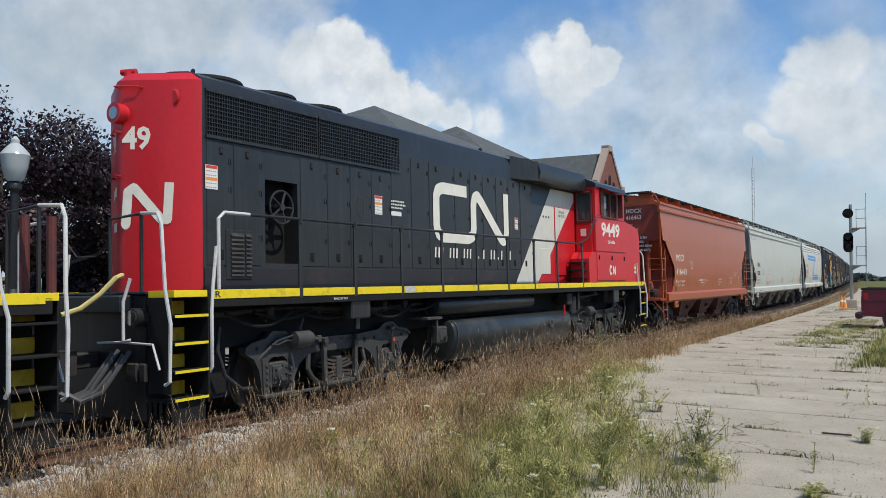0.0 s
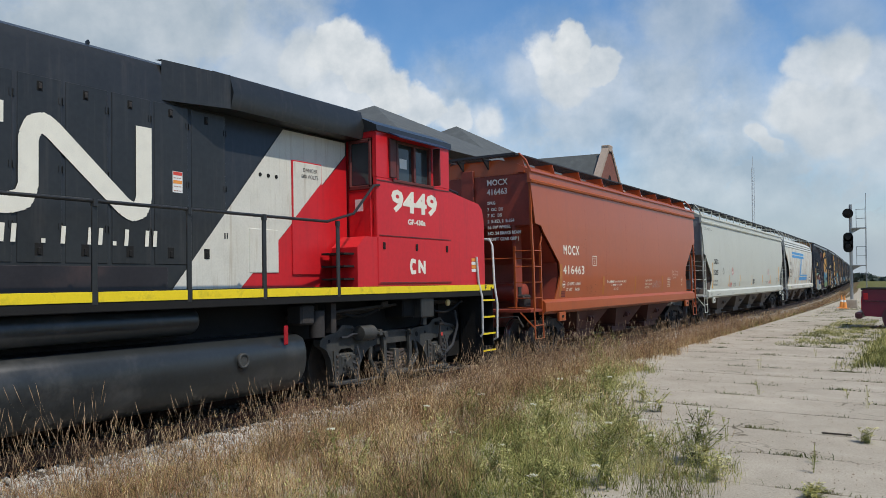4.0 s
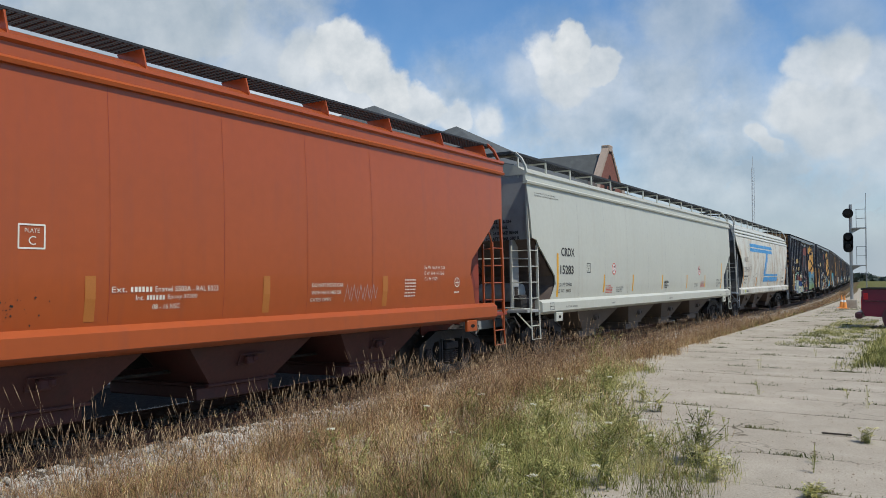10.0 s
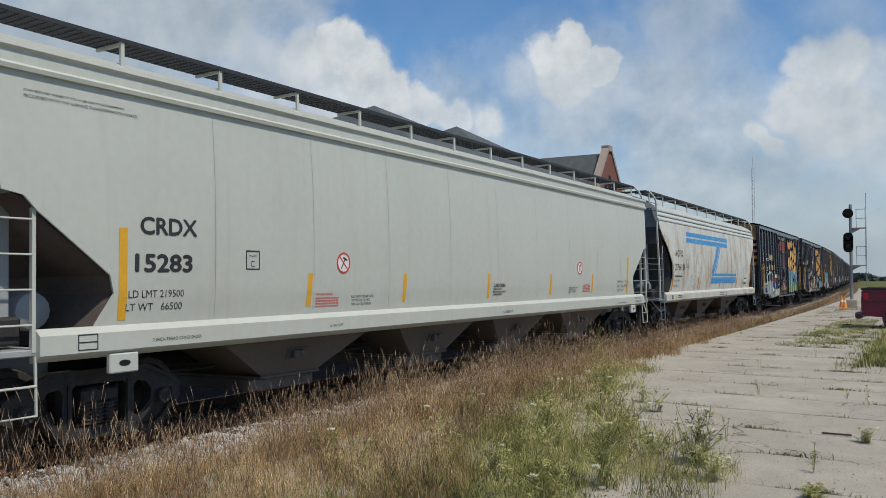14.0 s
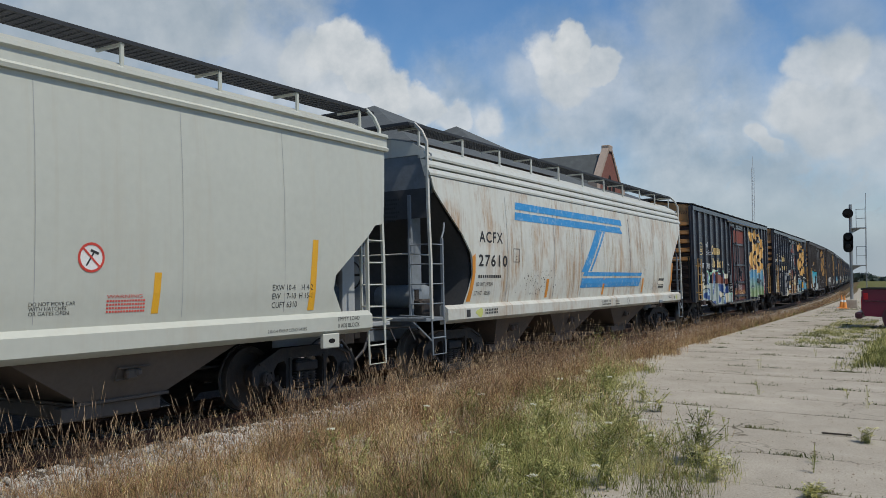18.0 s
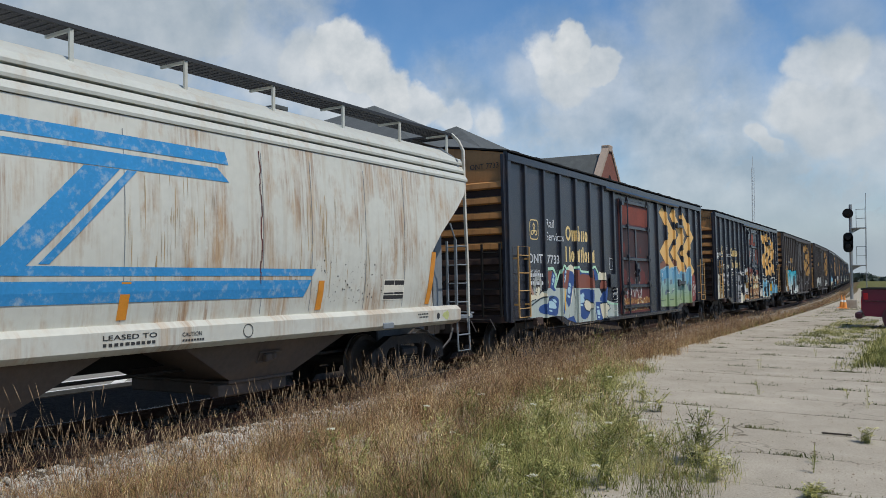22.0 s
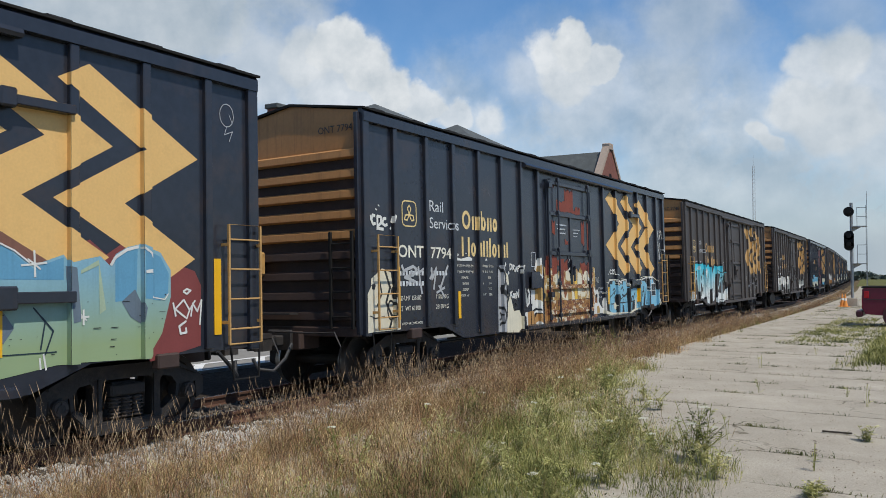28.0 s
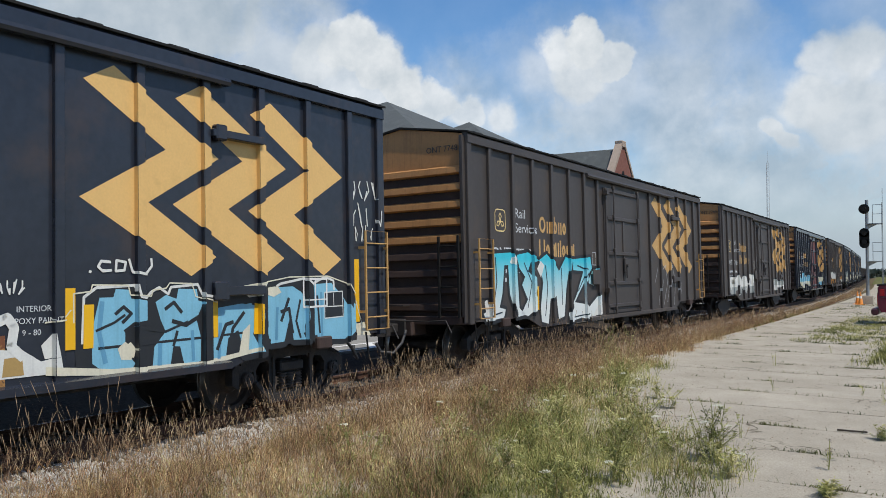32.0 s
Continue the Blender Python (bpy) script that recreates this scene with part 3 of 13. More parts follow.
# ---------------------------------------------------------------- running gear
def wheelset(truck, y, r, half=0.72, journal=1.12):
    m = M()
    for s in (-1, 1):
        m.lathe([(0.10, s * (half + 0.09)), (0.16, s * (half + 0.085)), (0.20, s * (half + 0.03)), (r * 0.80, s * (half + 0.01)), (r * 0.84, s * (half + 0.06)), (r * 0.985, s * (half + 0.065)),
                 (r, s * (half + 0.05)), (r * 1.01, s * (half - 0.035)), (r * 1.055, s * (half - 0.05)), (r * 1.05, s * (half - 0.07)), (r * 0.84, s * (half - 0.07)), (r * 0.8, s * (half - 0.03)), (0.2, s * (half - 0.05)), (0.1, s * (half - 0.09))], (0, 0, 0), "x", 36)
        m.cyl((s * (half + 0.05), 0, 0), (s * journal, 0, 0), 0.085, 12)
    m.cyl((-half, 0, 0), (half, 0, 0), 0.09, 12)
    ob = part("wheelset", m, WHEEL, truck, "dark steel wheels on an axle")
    ob.data.materials.append(TREAD)
    for p in ob.data.polygons:
        rr = math.hypot(p.center[1], p.center[2])
        if rr > r * 0.955 and abs(p.normal[0]) < 0.6:
            p.material_index = 1
    ob.location = (0, y, r)
    WHEELS.append((ob, r, y, r))
    for s in (-1, 1):
        cap = M()
        cap.cyl((s * (journal - 0.01), 0, 0), (s * (journal + 0.035), 0, 0), 0.10, 14, 0.085)
        for k in range(3):
            a = k * 2.094
            cap.cyl((s * (journal + 0.03), 0.055 * math.cos(a), 0.055 * math.sin(a)), (s * (journal + 0.055), 0.055 * math.cos(a), 0.055 * math.sin(a)), 0.016, 6)
        c = part("bearing_cap", cap, SPRING, truck)
        c.location = (0, y, r)
        WHEELS.append((c, r, y, r))


def keyhole(outer, hole):
    """An outline with an opening cut into it, joined by a slit."""
    _, i, j = min((math.dist(p, q), i, j) for i, p in enumerate(outer) for j, q in enumerate(hole))
    return outer[:i + 1] + hole[j:] + hole[:j + 1] + outer[i:]


def freight_truck(car, yc, wb=1.78, rim=0.457):
    """A three-piece truck: side frames with windows, springs, bolster and two wheelsets."""
    t = part("truck", M().box(-1.05, 1.05, -0.19, 0.19, 0.42, 0.66, 0.03).box(-0.25, 0.25, -0.25, 0.25, 0.60, 0.78, 0.03), STEEL, car, "cast steel freight truck, dusty black")
    t.location = (0, yc, 0)
    h = wb / 2
    for s in (-1, 1):
        x0, x1 = 0.96 * s, 1.10 * s
        outer = [(-h - 0.26, 0.40), (-h - 0.26, 0.60), (-h - 0.14, 0.69), (-0.62, 0.87), (0.62, 0.87), (h + 0.14, 0.69), (h + 0.26, 0.60), (h + 0.26, 0.40), (h + 0.15, 0.34), (h + 0.13, 0.55),
                 (h - 0.13, 0.55), (h - 0.15, 0.36), (0.52, 0.13), (0.42, 0.09), (-0.42, 0.09), (-0.52, 0.13), (-h + 0.15, 0.36), (-h + 0.13, 0.55), (-h - 0.13, 0.55), (-h - 0.15, 0.34)]
        for hole in ([(-0.34, 0.22), (0.34, 0.22), (0.36, 0.66), (0.30, 0.70), (-0.30, 0.70), (-0.36, 0.66)],
                     [(0.47, 0.28), (0.52, 0.27), (0.70, 0.42), (0.72, 0.56), (0.64, 0.66), (0.50, 0.68), (0.46, 0.62)], [(-0.46, 0.62), (-0.50, 0.68), (-0.64, 0.66), (-0.72, 0.56), (-0.70, 0.42), (-0.52, 0.27), (-0.47, 0.28)]):
            outer = keyhole(outer, hole)
        m = M().prism(outer, x0, x1, "x")
        # raised edges of the casting
        lip = [(-h - 0.14, 0.69), (-0.62, 0.87), (0.62, 0.87), (h + 0.14, 0.69), (h + 0.13, 0.655), (0.60, 0.83), (-0.60, 0.83), (-h - 0.13, 0.655)]
        m.prism(lip, x0, x1 + 0.03 * s, "x").prism([(-0.50, 0.09), (0.50, 0.09), (0.46, 0.20), (-0.46, 0.20)], x0 - 0.03 * s, x1 + 0.04 * s, "x")
        for d in (-1, 1):
            m.prism([(d * 0.36, 0.20), (d * 0.41, 0.20), (d * 0.41, 0.72), (d * 0.36, 0.72)][::d], x0, x1 + 0.022 * s, "x")
            m.prism([(d * 0.50, 0.14), (d * (h - 0.15), 0.37), (d * (h - 0.17), 0.41), (d * 0.49, 0.19)][::d], x0, x1 + 0.022 * s, "x")
        part("side_frame", m, STEEL, t)
        for k in (-0.155, 0.0, 0.155):
            sp = M().lathe([(r_, j * 0.042 + dz) for j in range(6) for r_, dz in ((0.050, 0.0), (0.076, 0.008), (0.076, 0.020), (0.050, 0.028))], (1.05 * s, k, 0.245), "z", 12)
            part("coil_spring", sp, SPRING, t, "dusty coil spring")
        part("bolster_end", M().box(x0, 1.12 * s, -0.24, 0.24, 0.50, 0.64, 0.02), STEEL, t)
        for d in (-1, 1):
            bx = M().box(0.98 * s, 1.09 * s, d * h - 0.13, d * h + 0.13, 0.40, 0.58, 0.02).cyl((1.02 * s, d * h, rim), (1.14 * s, d * h, rim), 0.115, 16, 0.10).cyl((1.14 * s, d * h, rim), (1.165 * s, d * h, rim), 0.05, 8)
            part("bearing_adapter", bx, STEEL, t)
    for d in (-1, 1):
        wheelset(t, d * h, rim)
    return t


def coupler(car, y, d):
    m = M().box(-0.09, 0.09, y - d * 0.35, y + d * 0.38, 0.78, 0.95, 0.02)
    m.prism([(-0.14, y + d * 0.34), (0.16, y + d * 0.34), (0.20, y + d * 0.58), (0.08, y + d * 0.66), (-0.02, y + d * 0.50), (-0.14, y + d * 0.60)], 0.73, 1.0, "z")
    m.box(-0.26, 0.26, y - d * 0.06, y, 0.70, 1.04, 0.02)
    part("coupler", m, STEEL, car, "rusty knuckle coupler")
    g = M().tube([(0.32, y + d * 0.05, 0.82), (0.36, y + d * 0.25, 0.60), (0.30, y + d * 0.45, 0.42), (0.12, y + d * 0.60, 0.45), (0.05, y + d * 0.66, 0.62)], 0.028)
    part("air_hose", g, HOSE, car)
    lv = M().tube([(0.05, y + d * 0.20, 1.02), (0.9, y + d * 0.14, 1.0), (1.3, y + d * 0.16, 1.02), (1.42, y + d * 0.16, 0.80)], 0.014, 6)
    part("uncoupling_lever", lv, STEEL, car)


def ladder(m, x, y0, y1, z0, z1, n, face="x", r=0.013, bar=0.022):
    """Two rails and rungs; face x: on a side, y0..y1 wide; face y: on an end, y0..y1 across at depth x."""
    P = (lambda a, z: (x, a, z)) if face == "x" else (lambda a, z: (a, x, z))
    for a in (y0, y1):
        p, q = P(a, z0), P(a, z1)
        m.box(p[0] - bar, p[0] + bar, p[1] - bar, p[1] + bar, z0, z1)
    for i in range(n):
        z = z0 + (z1 - z0) * (i + 0.5) / n
        m.cyl(P(y0, z), P(y1, z), r, 6)
    return m

SP_BROWNBLUE = spray("spray_brown_over_blue", (0.19, 0.07, 0.045), (0.24, 0.40, 0.50), 1.45, 1.85)
SP_PALE = spray("spray_pale_blue_grey", (0.41, 0.465, 0.43))
SP_YELLOW = spray("spray_yellow", (0.72, 0.46, 0.06))


def flaking(name, cols, scales, cuts):
    """Old paint in torn layers: each colour of cols[1:] shows where its noise passes a cut."""
    m = mat(name, cols[0], 0.75, var=0.25, scale=5, bump=0.35, bscale=14)
    nt = m.node_tree
    b = nt.nodes["Principled BSDF"]
    src = b.inputs["Base Color"].links[0].from_socket
    tc = nt.nodes.new("ShaderNodeTexCoord")
    for c, (sc, stretch), cut in zip(cols[1:], scales, cuts):
        mp, no, mr, mx = (nt.nodes.new(k) for k in ("ShaderNodeMapping", "ShaderNodeTexNoise", "ShaderNodeMapRange", "ShaderNodeMix"))
        mp.inputs["Scale"].default_value = (1, 1, stretch)
        mp.inputs["Location"].default_value = (sc * 1.7, sc * 0.9, sc * 0.3)
        no.inputs["Scale"].default_value, no.inputs["Detail"].default_value, no.inputs["Roughness"].default_value = sc, 6, 0.65
        mr.inputs[1].default_value, mr.inputs[2].default_value = cut, cut + 0.035
        mx.data_type = "RGBA"
        mx.inputs[7].default_value = (*c, 1)
        nt.links.new(tc.outputs["Object"], mp.inputs[0])
        nt.links.new(mp.outputs[0], no.inputs[0])
        nt.links.new(no.outputs[0], mr.inputs[0])
        nt.links.new(mr.outputs[0], mx.inputs[0])
        nt.links.new(src, mx.inputs[6])
        src = mx.outputs[2]
    nt.links.new(src, b.inputs["Base Color"])
    return m


PEEL = flaking("peeling_rusty_paint", [(0.40, 0.26, 0.09), (0.66, 0.61, 0.47), (0.22, 0.075, 0.028), (0.08, 0.03, 0.018)], [(2.2, 0.7), (4.5, 0.6), (9.0, 0.5)], [0.52, 0.57, 0.62])
PEELRUST = flaking("rusted_flaking_paint", [(0.34, 0.17, 0.05), (0.62, 0.55, 0.40), (0.17, 0.06, 0.025), (0.07, 0.03, 0.02)], [(3.0, 2.2), (5.5, 1.6), (9.0, 1.2)], [0.52, 0.50, 0.58])
SP_OCHRE = spray("spray_ochre", (0.40, 0.26, 0.09))
SP_REDDISH = spray("spray_faded_red", (0.20, 0.045, 0.04))
SP_HALO = spray("spray_rust_halo", (0.20, 0.09, 0.06))
SP_TEAL = spray("spray_teal_line", (0.10, 0.22, 0.24))
SP_ROYAL, SP_ICE, SP_DEEP = spray("spray_royal_blue", (0.028, 0.075, 0.235)), spray("spray_ice_blue", (0.40, 0.58, 0.66)), spray("spray_deep_green_black", (0.012, 0.03, 0.045))
SP_MUD, SP_DUSK = spray("spray_dusty_pink", (0.34, 0.20, 0.15)), spray("spray_dusk_blue", (0.11, 0.30, 0.45))
SP_LEAF, SP_SLATE = spray("spray_leaf_green", (0.36, 0.46, 0.32)), spray("spray_slate_grey", (0.12, 0.16, 0.20))
def rust_wash(m, strength=1.0):
    """Brown water stains that run down a painted side in bunches."""
    nt = m.node_tree
    N, Lk = nt.nodes.new, nt.links.new
    b = nt.nodes["Principled BSDF"]
    col, tc = b.inputs["Base Color"].links[0].from_socket, N("ShaderNodeTexCoord")

    def layer(stretch, scale, lo, hi, top):
        mp, no, mr = N("ShaderNodeMapping"), N("ShaderNodeTexNoise"), N("ShaderNodeMapRange")
        mp.inputs["Scale"].default_value = stretch
        no.inputs["Scale"].default_value, no.inputs["Detail"].default_value, no.inputs["Roughness"].default_value = scale, 6, 0.65
        mr.inputs[1].default_value, mr.inputs[2].default_value, mr.inputs[4].default_value = lo, hi, top
        Lk(tc.outputs["Object"], mp.inputs[0])
        Lk(mp.outputs[0], no.inputs[0])
        Lk(no.outputs[0], mr.inputs[0])
        return mr.outputs[0]
    for stretch, colour, amount in (((0.2, 7.0, 0.9), (0.42, 0.235, 0.085), 0.75), ((0.2, 24.0, 1.3), (0.24, 0.105, 0.035), 0.65)):
        bunch, run, mu, mx = layer((0.0, 1.0, 0.6), 1.25, 0.46, 0.60, 1.0), layer(stretch, 1.0, 0.44, 0.64, amount * strength), N("ShaderNodeMath"), N("ShaderNodeMix")
        mu.operation, mx.data_type = "MULTIPLY", "RGBA"
        Lk(bunch, mu.inputs[0])
        Lk(run, mu.inputs[1])
        Lk(mu.outputs[0], mx.inputs[0])
        Lk(col, mx.inputs[6])
        mx.inputs[7].default_value = (*colour, 1)
        col = mx.outputs[2]
    Lk(col, b.inputs["Base Color"])


# ---------------------------------------------------------------- covered hopper cars
def lerp_profile(prof, z):
    for (x0, z0), (x1, z1) in zip(prof, prof[1:]):
        if z <= z1:
            t = max(0.0, (z - z0) / (z1 - z0))
            return x0 + (x1 - x0) * t
    return prof[-1][0]


def hopper(label, half, step, prof, band, paints, bays, brackets, group, rb=(0.72, 1.2, 4.74), beads=False, truck_in=1.45, sheet=None):
    """Covered hopper. half: half length of the side sheets; step: outline of the side sheet's end as (inset, z) from the top down;
    prof: (x, z) of the side; band: z of the top chord; paints: side, end, slope, bay, sill."""
    side_m, end_m, slope_m, bay_m, sill_m = paints
    iron = end_m if beads else sill_m
    car = thing("hopper_car", None, label, "hopper car", group)
    zs = sorted({z for _, z in step} | {band[0] - (band[0] - step[-1][1]) * k / 9 for k in range(10)})
    inset = lambda z: next((a[0] + (b[0] - a[0]) * ((a[1] - z) / (a[1] - b[1]) if a[1] != b[1] else 0) for a, b in zip(step, step[1:]) if b[1] <= z <= a[1]), step[-1][0])
    cols = 14
    for s in (1, -1):
        m = M()
        rows = []
        for z in zs:
            e = half - inset(z)
            rows.append([(s * lerp_profile(prof, z), -e + 2 * e * k / cols, z) for k in range(cols + 1)])
        back = [[(p[0] - s * 0.03, p[1], p[2]) for p in r] for r in rows]
        m.loft(rows, closed=False, caps=False).loft(back, closed=False, caps=False)
        for k in (0, cols):
            m.loft([[r[k], b[k]] for r, b in zip(rows, back)], closed=False, caps=False)
        part("side_sheet", m, sheet or side_m, car)
        m = M()
        x0 = prof[-1][0]
        e = half - step[0][0] + 0.06
        if beads:
            for k in range(3):
                m = M() if k else m
                za, zb = band[0] + (band[1] - band[0]) * k / 3, band[0] + (band[1] - band[0]) * (k + 1) / 3
                xa, xb = x0 - 0.045 * k, x0 - 0.045 * (k + 1)
                m.prism([(s * (xa - 0.1), za), (s * (xa + 0.015), za + 0.012), (s * (xa + 0.02), za + 0.05), (s * (xb + 0.005), zb - 0.02), (s * (xb - 0.1), zb)], -e, e)
                if k < 2:
                    part("top_chord", m, side_m, car)
        else:
            m.prism([(s * (x0 - 0.06), band[0] - 0.01), (s * (x0 + 0.045), band[0] + 0.005), (s * (x0 + 0.055), band[0] + 0.05), (s * (x0 + 0.015), band[0] + 0.085), (s * (x0 + 0.01), band[1] - 0.09), (s * (x0 + 0.05), band[1] - 0.06), (s * (x0 + 0.04), band[1] - 0.01), (s * (x0 - 0.05), band[1])], -e, e)
        part("top_chord", m, side_m, car)
        m = M()
        se = half - 0.42
        m.prism([(s * 1.40, 1.02), (s * 1.50, 1.03), (s * 1.585, 1.10), (s * 1.585, 1.30), (s * 1.50, 1.37), (s * 1.40, 1.37)], -se, se)
        part("side_sill", m, sill_m, car)
        # running boards with their brackets and edge rails
        m = M()
        n = int(2 * half / 0.11)
        for k in range(9):
            x = rb[0] + (rb[1] - rb[0]) * k / 8
            m.box(s * x - 0.006, s * x + 0.006, -half, half, rb[2] - 0.03, rb[2])
        for k in range(n + 1):
            y = -half + 2 * half * k / n
            m.box(s * rb[0], s * rb[1], y - 0.008, y + 0.008, rb[2] - 0.034, rb[2] - 0.014)
        part("running_board", m, GRATE, car, "see-through steel grating walkway")
        e = half - 0.15
        for k in range(brackets):
            m = M()
            y = -e + 2 * e * k / (brackets - 1)
            if beads or brackets > 11:
                m.box(s * (rb[1] - 0.03), s * rb[1], y - 0.025, y + 0.025, band[1] - 0.12, rb[2] + 0.02)
                m.box(s * rb[0], s * rb[1], y - 0.02, y + 0.02, rb[2] - 0.07, rb[2] - 0.035)
            else:
                m.prism([(s * rb[0], rb[2] - 0.04), (s * rb[1], rb[2] - 0.04), (s * (rb[1] + 0.10), band[1] - 0.02), (s * (rb[1] - 0.25), band[1] - 0.02)], y - 0.012, y + 0.012)
                m.box(s * (rb[1] - 0.10), s * (rb[1] + 0.08), y - 0.09, y + 0.09, band[1] - 0.04, band[1])
            part("running_board_bracket", m, sill_m if not beads else side_m, car)
        if brackets > 11 or beads:
            part("running_board_edge", M().box(s * rb[1] - 0.012, s * rb[1] + 0.012, -half, half, rb[2] - 0.035, rb[2] + 0.012), GRATE, car)
    ze = step[1][1]
    # roof
    xr, zr = prof[-1][0] - (0.13 if beads else 0.05), band[1]
    m = M().prism([(xr, zr - 0.02), (xr * 0.75, zr + 0.18), (xr * 0.40, zr + 0.29), (-xr * 0.40, zr + 0.29), (-xr * 0.75, zr + 0.18), (-xr, zr - 0.02), (-xr, zr - 0.06), (xr, zr - 0.06)], -half + 0.12, half - 0.12)
    part("roof", m, side_m, car)
    m = M()
    m.box(-0.32, 0.32, -half + 0.5, half - 0.5, zr + 0.28, zr + 0.36, 0.03)
    part("hatch_trough", m, side_m, car)
    for d in (-1, 1):
        y = d * (half - 0.14)
        # end wall, bulged towards its middle, and the sheets that slope in under it along the sides' raked edge
        k0 = next(k for k in range(len(step)) if step[k][0] > 0.16)
        (ia, za), (ib, zb) = step[k0 - 1], step[k0]
        zl = za + (zb - za) * (0.16 - ia) / (ib - ia)
        m = M()
        m.prism([(1.44, zl), (1.44, zr - 0.06), (1.08, zr + 0.20), (0.6, zr + 0.31), (-0.6, zr + 0.31), (-1.08, zr + 0.20), (-1.44, zr - 0.06), (-1.44, zl)], y - d * 0.05, y)
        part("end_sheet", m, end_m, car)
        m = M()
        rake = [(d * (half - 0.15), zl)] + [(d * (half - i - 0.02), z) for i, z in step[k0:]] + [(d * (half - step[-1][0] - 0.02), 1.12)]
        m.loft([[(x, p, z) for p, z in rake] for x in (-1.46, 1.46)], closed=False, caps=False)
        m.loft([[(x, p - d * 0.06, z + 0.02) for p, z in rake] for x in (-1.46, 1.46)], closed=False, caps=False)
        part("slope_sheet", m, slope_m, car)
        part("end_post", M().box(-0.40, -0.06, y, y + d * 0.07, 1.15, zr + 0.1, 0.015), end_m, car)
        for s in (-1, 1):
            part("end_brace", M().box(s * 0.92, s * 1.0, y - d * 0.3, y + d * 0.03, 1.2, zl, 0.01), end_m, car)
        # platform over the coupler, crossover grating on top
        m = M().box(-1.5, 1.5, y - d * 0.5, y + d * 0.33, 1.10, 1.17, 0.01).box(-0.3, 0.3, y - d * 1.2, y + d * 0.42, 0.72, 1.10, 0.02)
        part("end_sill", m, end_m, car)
        m = M()
        for k in range(7):
            m.box(-rb[1], rb[1], y + d * (0.02 + k * 0.055) - 0.006, y + d * (0.02 + k * 0.055) + 0.006, rb[2] - 0.03, rb[2])
        for k in range(22):
            x = -rb[1] + 2 * rb[1] * k / 21
            m.box(x - 0.006, x + 0.006, y, y + d * 0.36, rb[2] - 0.034, rb[2] - 0.016)
        part("crossover_walkway", m, GRATE, car)
        m = M()
        for s in (-1, 1):
            m.prism([(y, rb[2] - 0.04), (y + d * 0.36, rb[2] - 0.04), (y, rb[2] - 0.30)][::d], s * 0.34 - 0.02, s * 0.34 + 0.02, "x")
            m.box(s * rb[1] - 0.02, s * rb[1] + 0.02, y - d * 0.02, y + d * 0.36, rb[2] - 0.05, rb[2] - 0.01)
        m.box(-rb[1], rb[1], y + d * 0.34, y + d * 0.37, rb[2] - 0.05, rb[2] + 0.003)
        part("walkway_frame", m, GRATE, car)
        # corner ladders: tall post bent over the eave, rungs, and stirrup
        for s in (1, -1):
            m = M()
            yp = d * (half + 0.02)
            m.tube([(s * rb[1], yp, rb[2]), (s * 1.36, yp, rb[2] - 0.16), (s * 1.46, yp, rb[2] - 0.36), (s * 1.47, yp, 3.2), (s * 1.50, yp, 2.2), (s * 1.50, yp, 1.14)], 0.034, 4)
            part("corner_post", m, sill_m, car)
            m = M()
            zt = 2.62
            m.box(s * 1.46, s * 1.51, yp - d * 0.44, yp - d * 0.40, 1.14, zt)
            m.box(s * 1.02, s * 1.06, yp - 0.02, yp + 0.02, 1.14, zt)
            m.tube([(s * 1.48, yp - d * 0.42, zt), (s * 1.48, yp - d * 0.50, zt + 0.14), (s * 1.46, yp - d * 0.56, zt + 0.30)], 0.018, 6)
            lad = part("ladder", m, iron, car)
            for k in range(4):
                z = 1.42 + k * 0.36
                part("rung", M().cyl((s * 1.5, yp, z), (s * 1.5, yp - d * 0.43, z), 0.012, 6), iron, lad)
                part("rung", M().cyl((s * 1.5, yp, z), (s * 1.04, yp, z), 0.012, 6), iron, lad)
            m = M()
            m.tube([(s * 1.50, yp, 1.14), (s * 1.52, yp, 0.50), (s * 1.52, yp - d * 0.44, 0.50), (s * 1.50, yp - d * 0.44, 1.1)], 0.018, 6)
            m.cyl((s * 1.52, yp, 0.80), (s * 1.52, yp - d * 0.44, 0.80), 0.014, 6)
            m.tube([(s * 1.51, yp + d * 0.0, 0.74), (s * 1.3, yp + d * 0.3, 1.10)], 0.018, 6)
            m.tube([(s * 1.02, yp, 1.2), (s * 1.0, yp + d * 0.28, 1.22), (s * 1.46, yp + d * 0.28, 1.20), (s * 1.5, yp, 1.18)], 0.014, 6)
            part("stirrup_step", m, iron, car)
            if beads:
                continue
            m = M().box(s * 1.50, s * 1.575, d * (half - 1.62), d * (half - 1.24), 0.84, 1.06, 0.015)
            m2 = M().prism(ring(d * (half - 1.43), 0.95, 0.075, 12, 0.035), s * 1.574, s * 1.579, "x")
            j = part("jacking_pad", m, sill_m, car)
            part("jacking_slot", m2, DARK, j)
        if d < 0:
            part("across_handrail", M().tube([(-1.5, y - 0.12, 2.32), (-1.0, y - 0.14, 2.34), (1.0, y - 0.14, 2.34), (1.48, y - 0.10, 2.30)], 0.014, 6), sill_m, car)
            part("air_reservoir", M().lathe([(0.05, -0.62), (0.2, -0.56), (0.22, -0.5), (0.22, 0.5), (0.2, 0.56), (0.05, 0.62)], (0.35, y + 0.62, 1.55), "x", 16), end_m, car)
            part("brake_valve", M().box(0.9, 1.2, y + 0.02, y + 0.32, 1.2, 1.5, 0.03).cyl((1.0, y + 0.1, 1.5), (1.0, y + 0.1, 1.68), 0.06).cyl((1.14, y + 0.16, 1.42), (1.14, y - 0.06, 1.42), 0.05), STEEL, car)
        else:
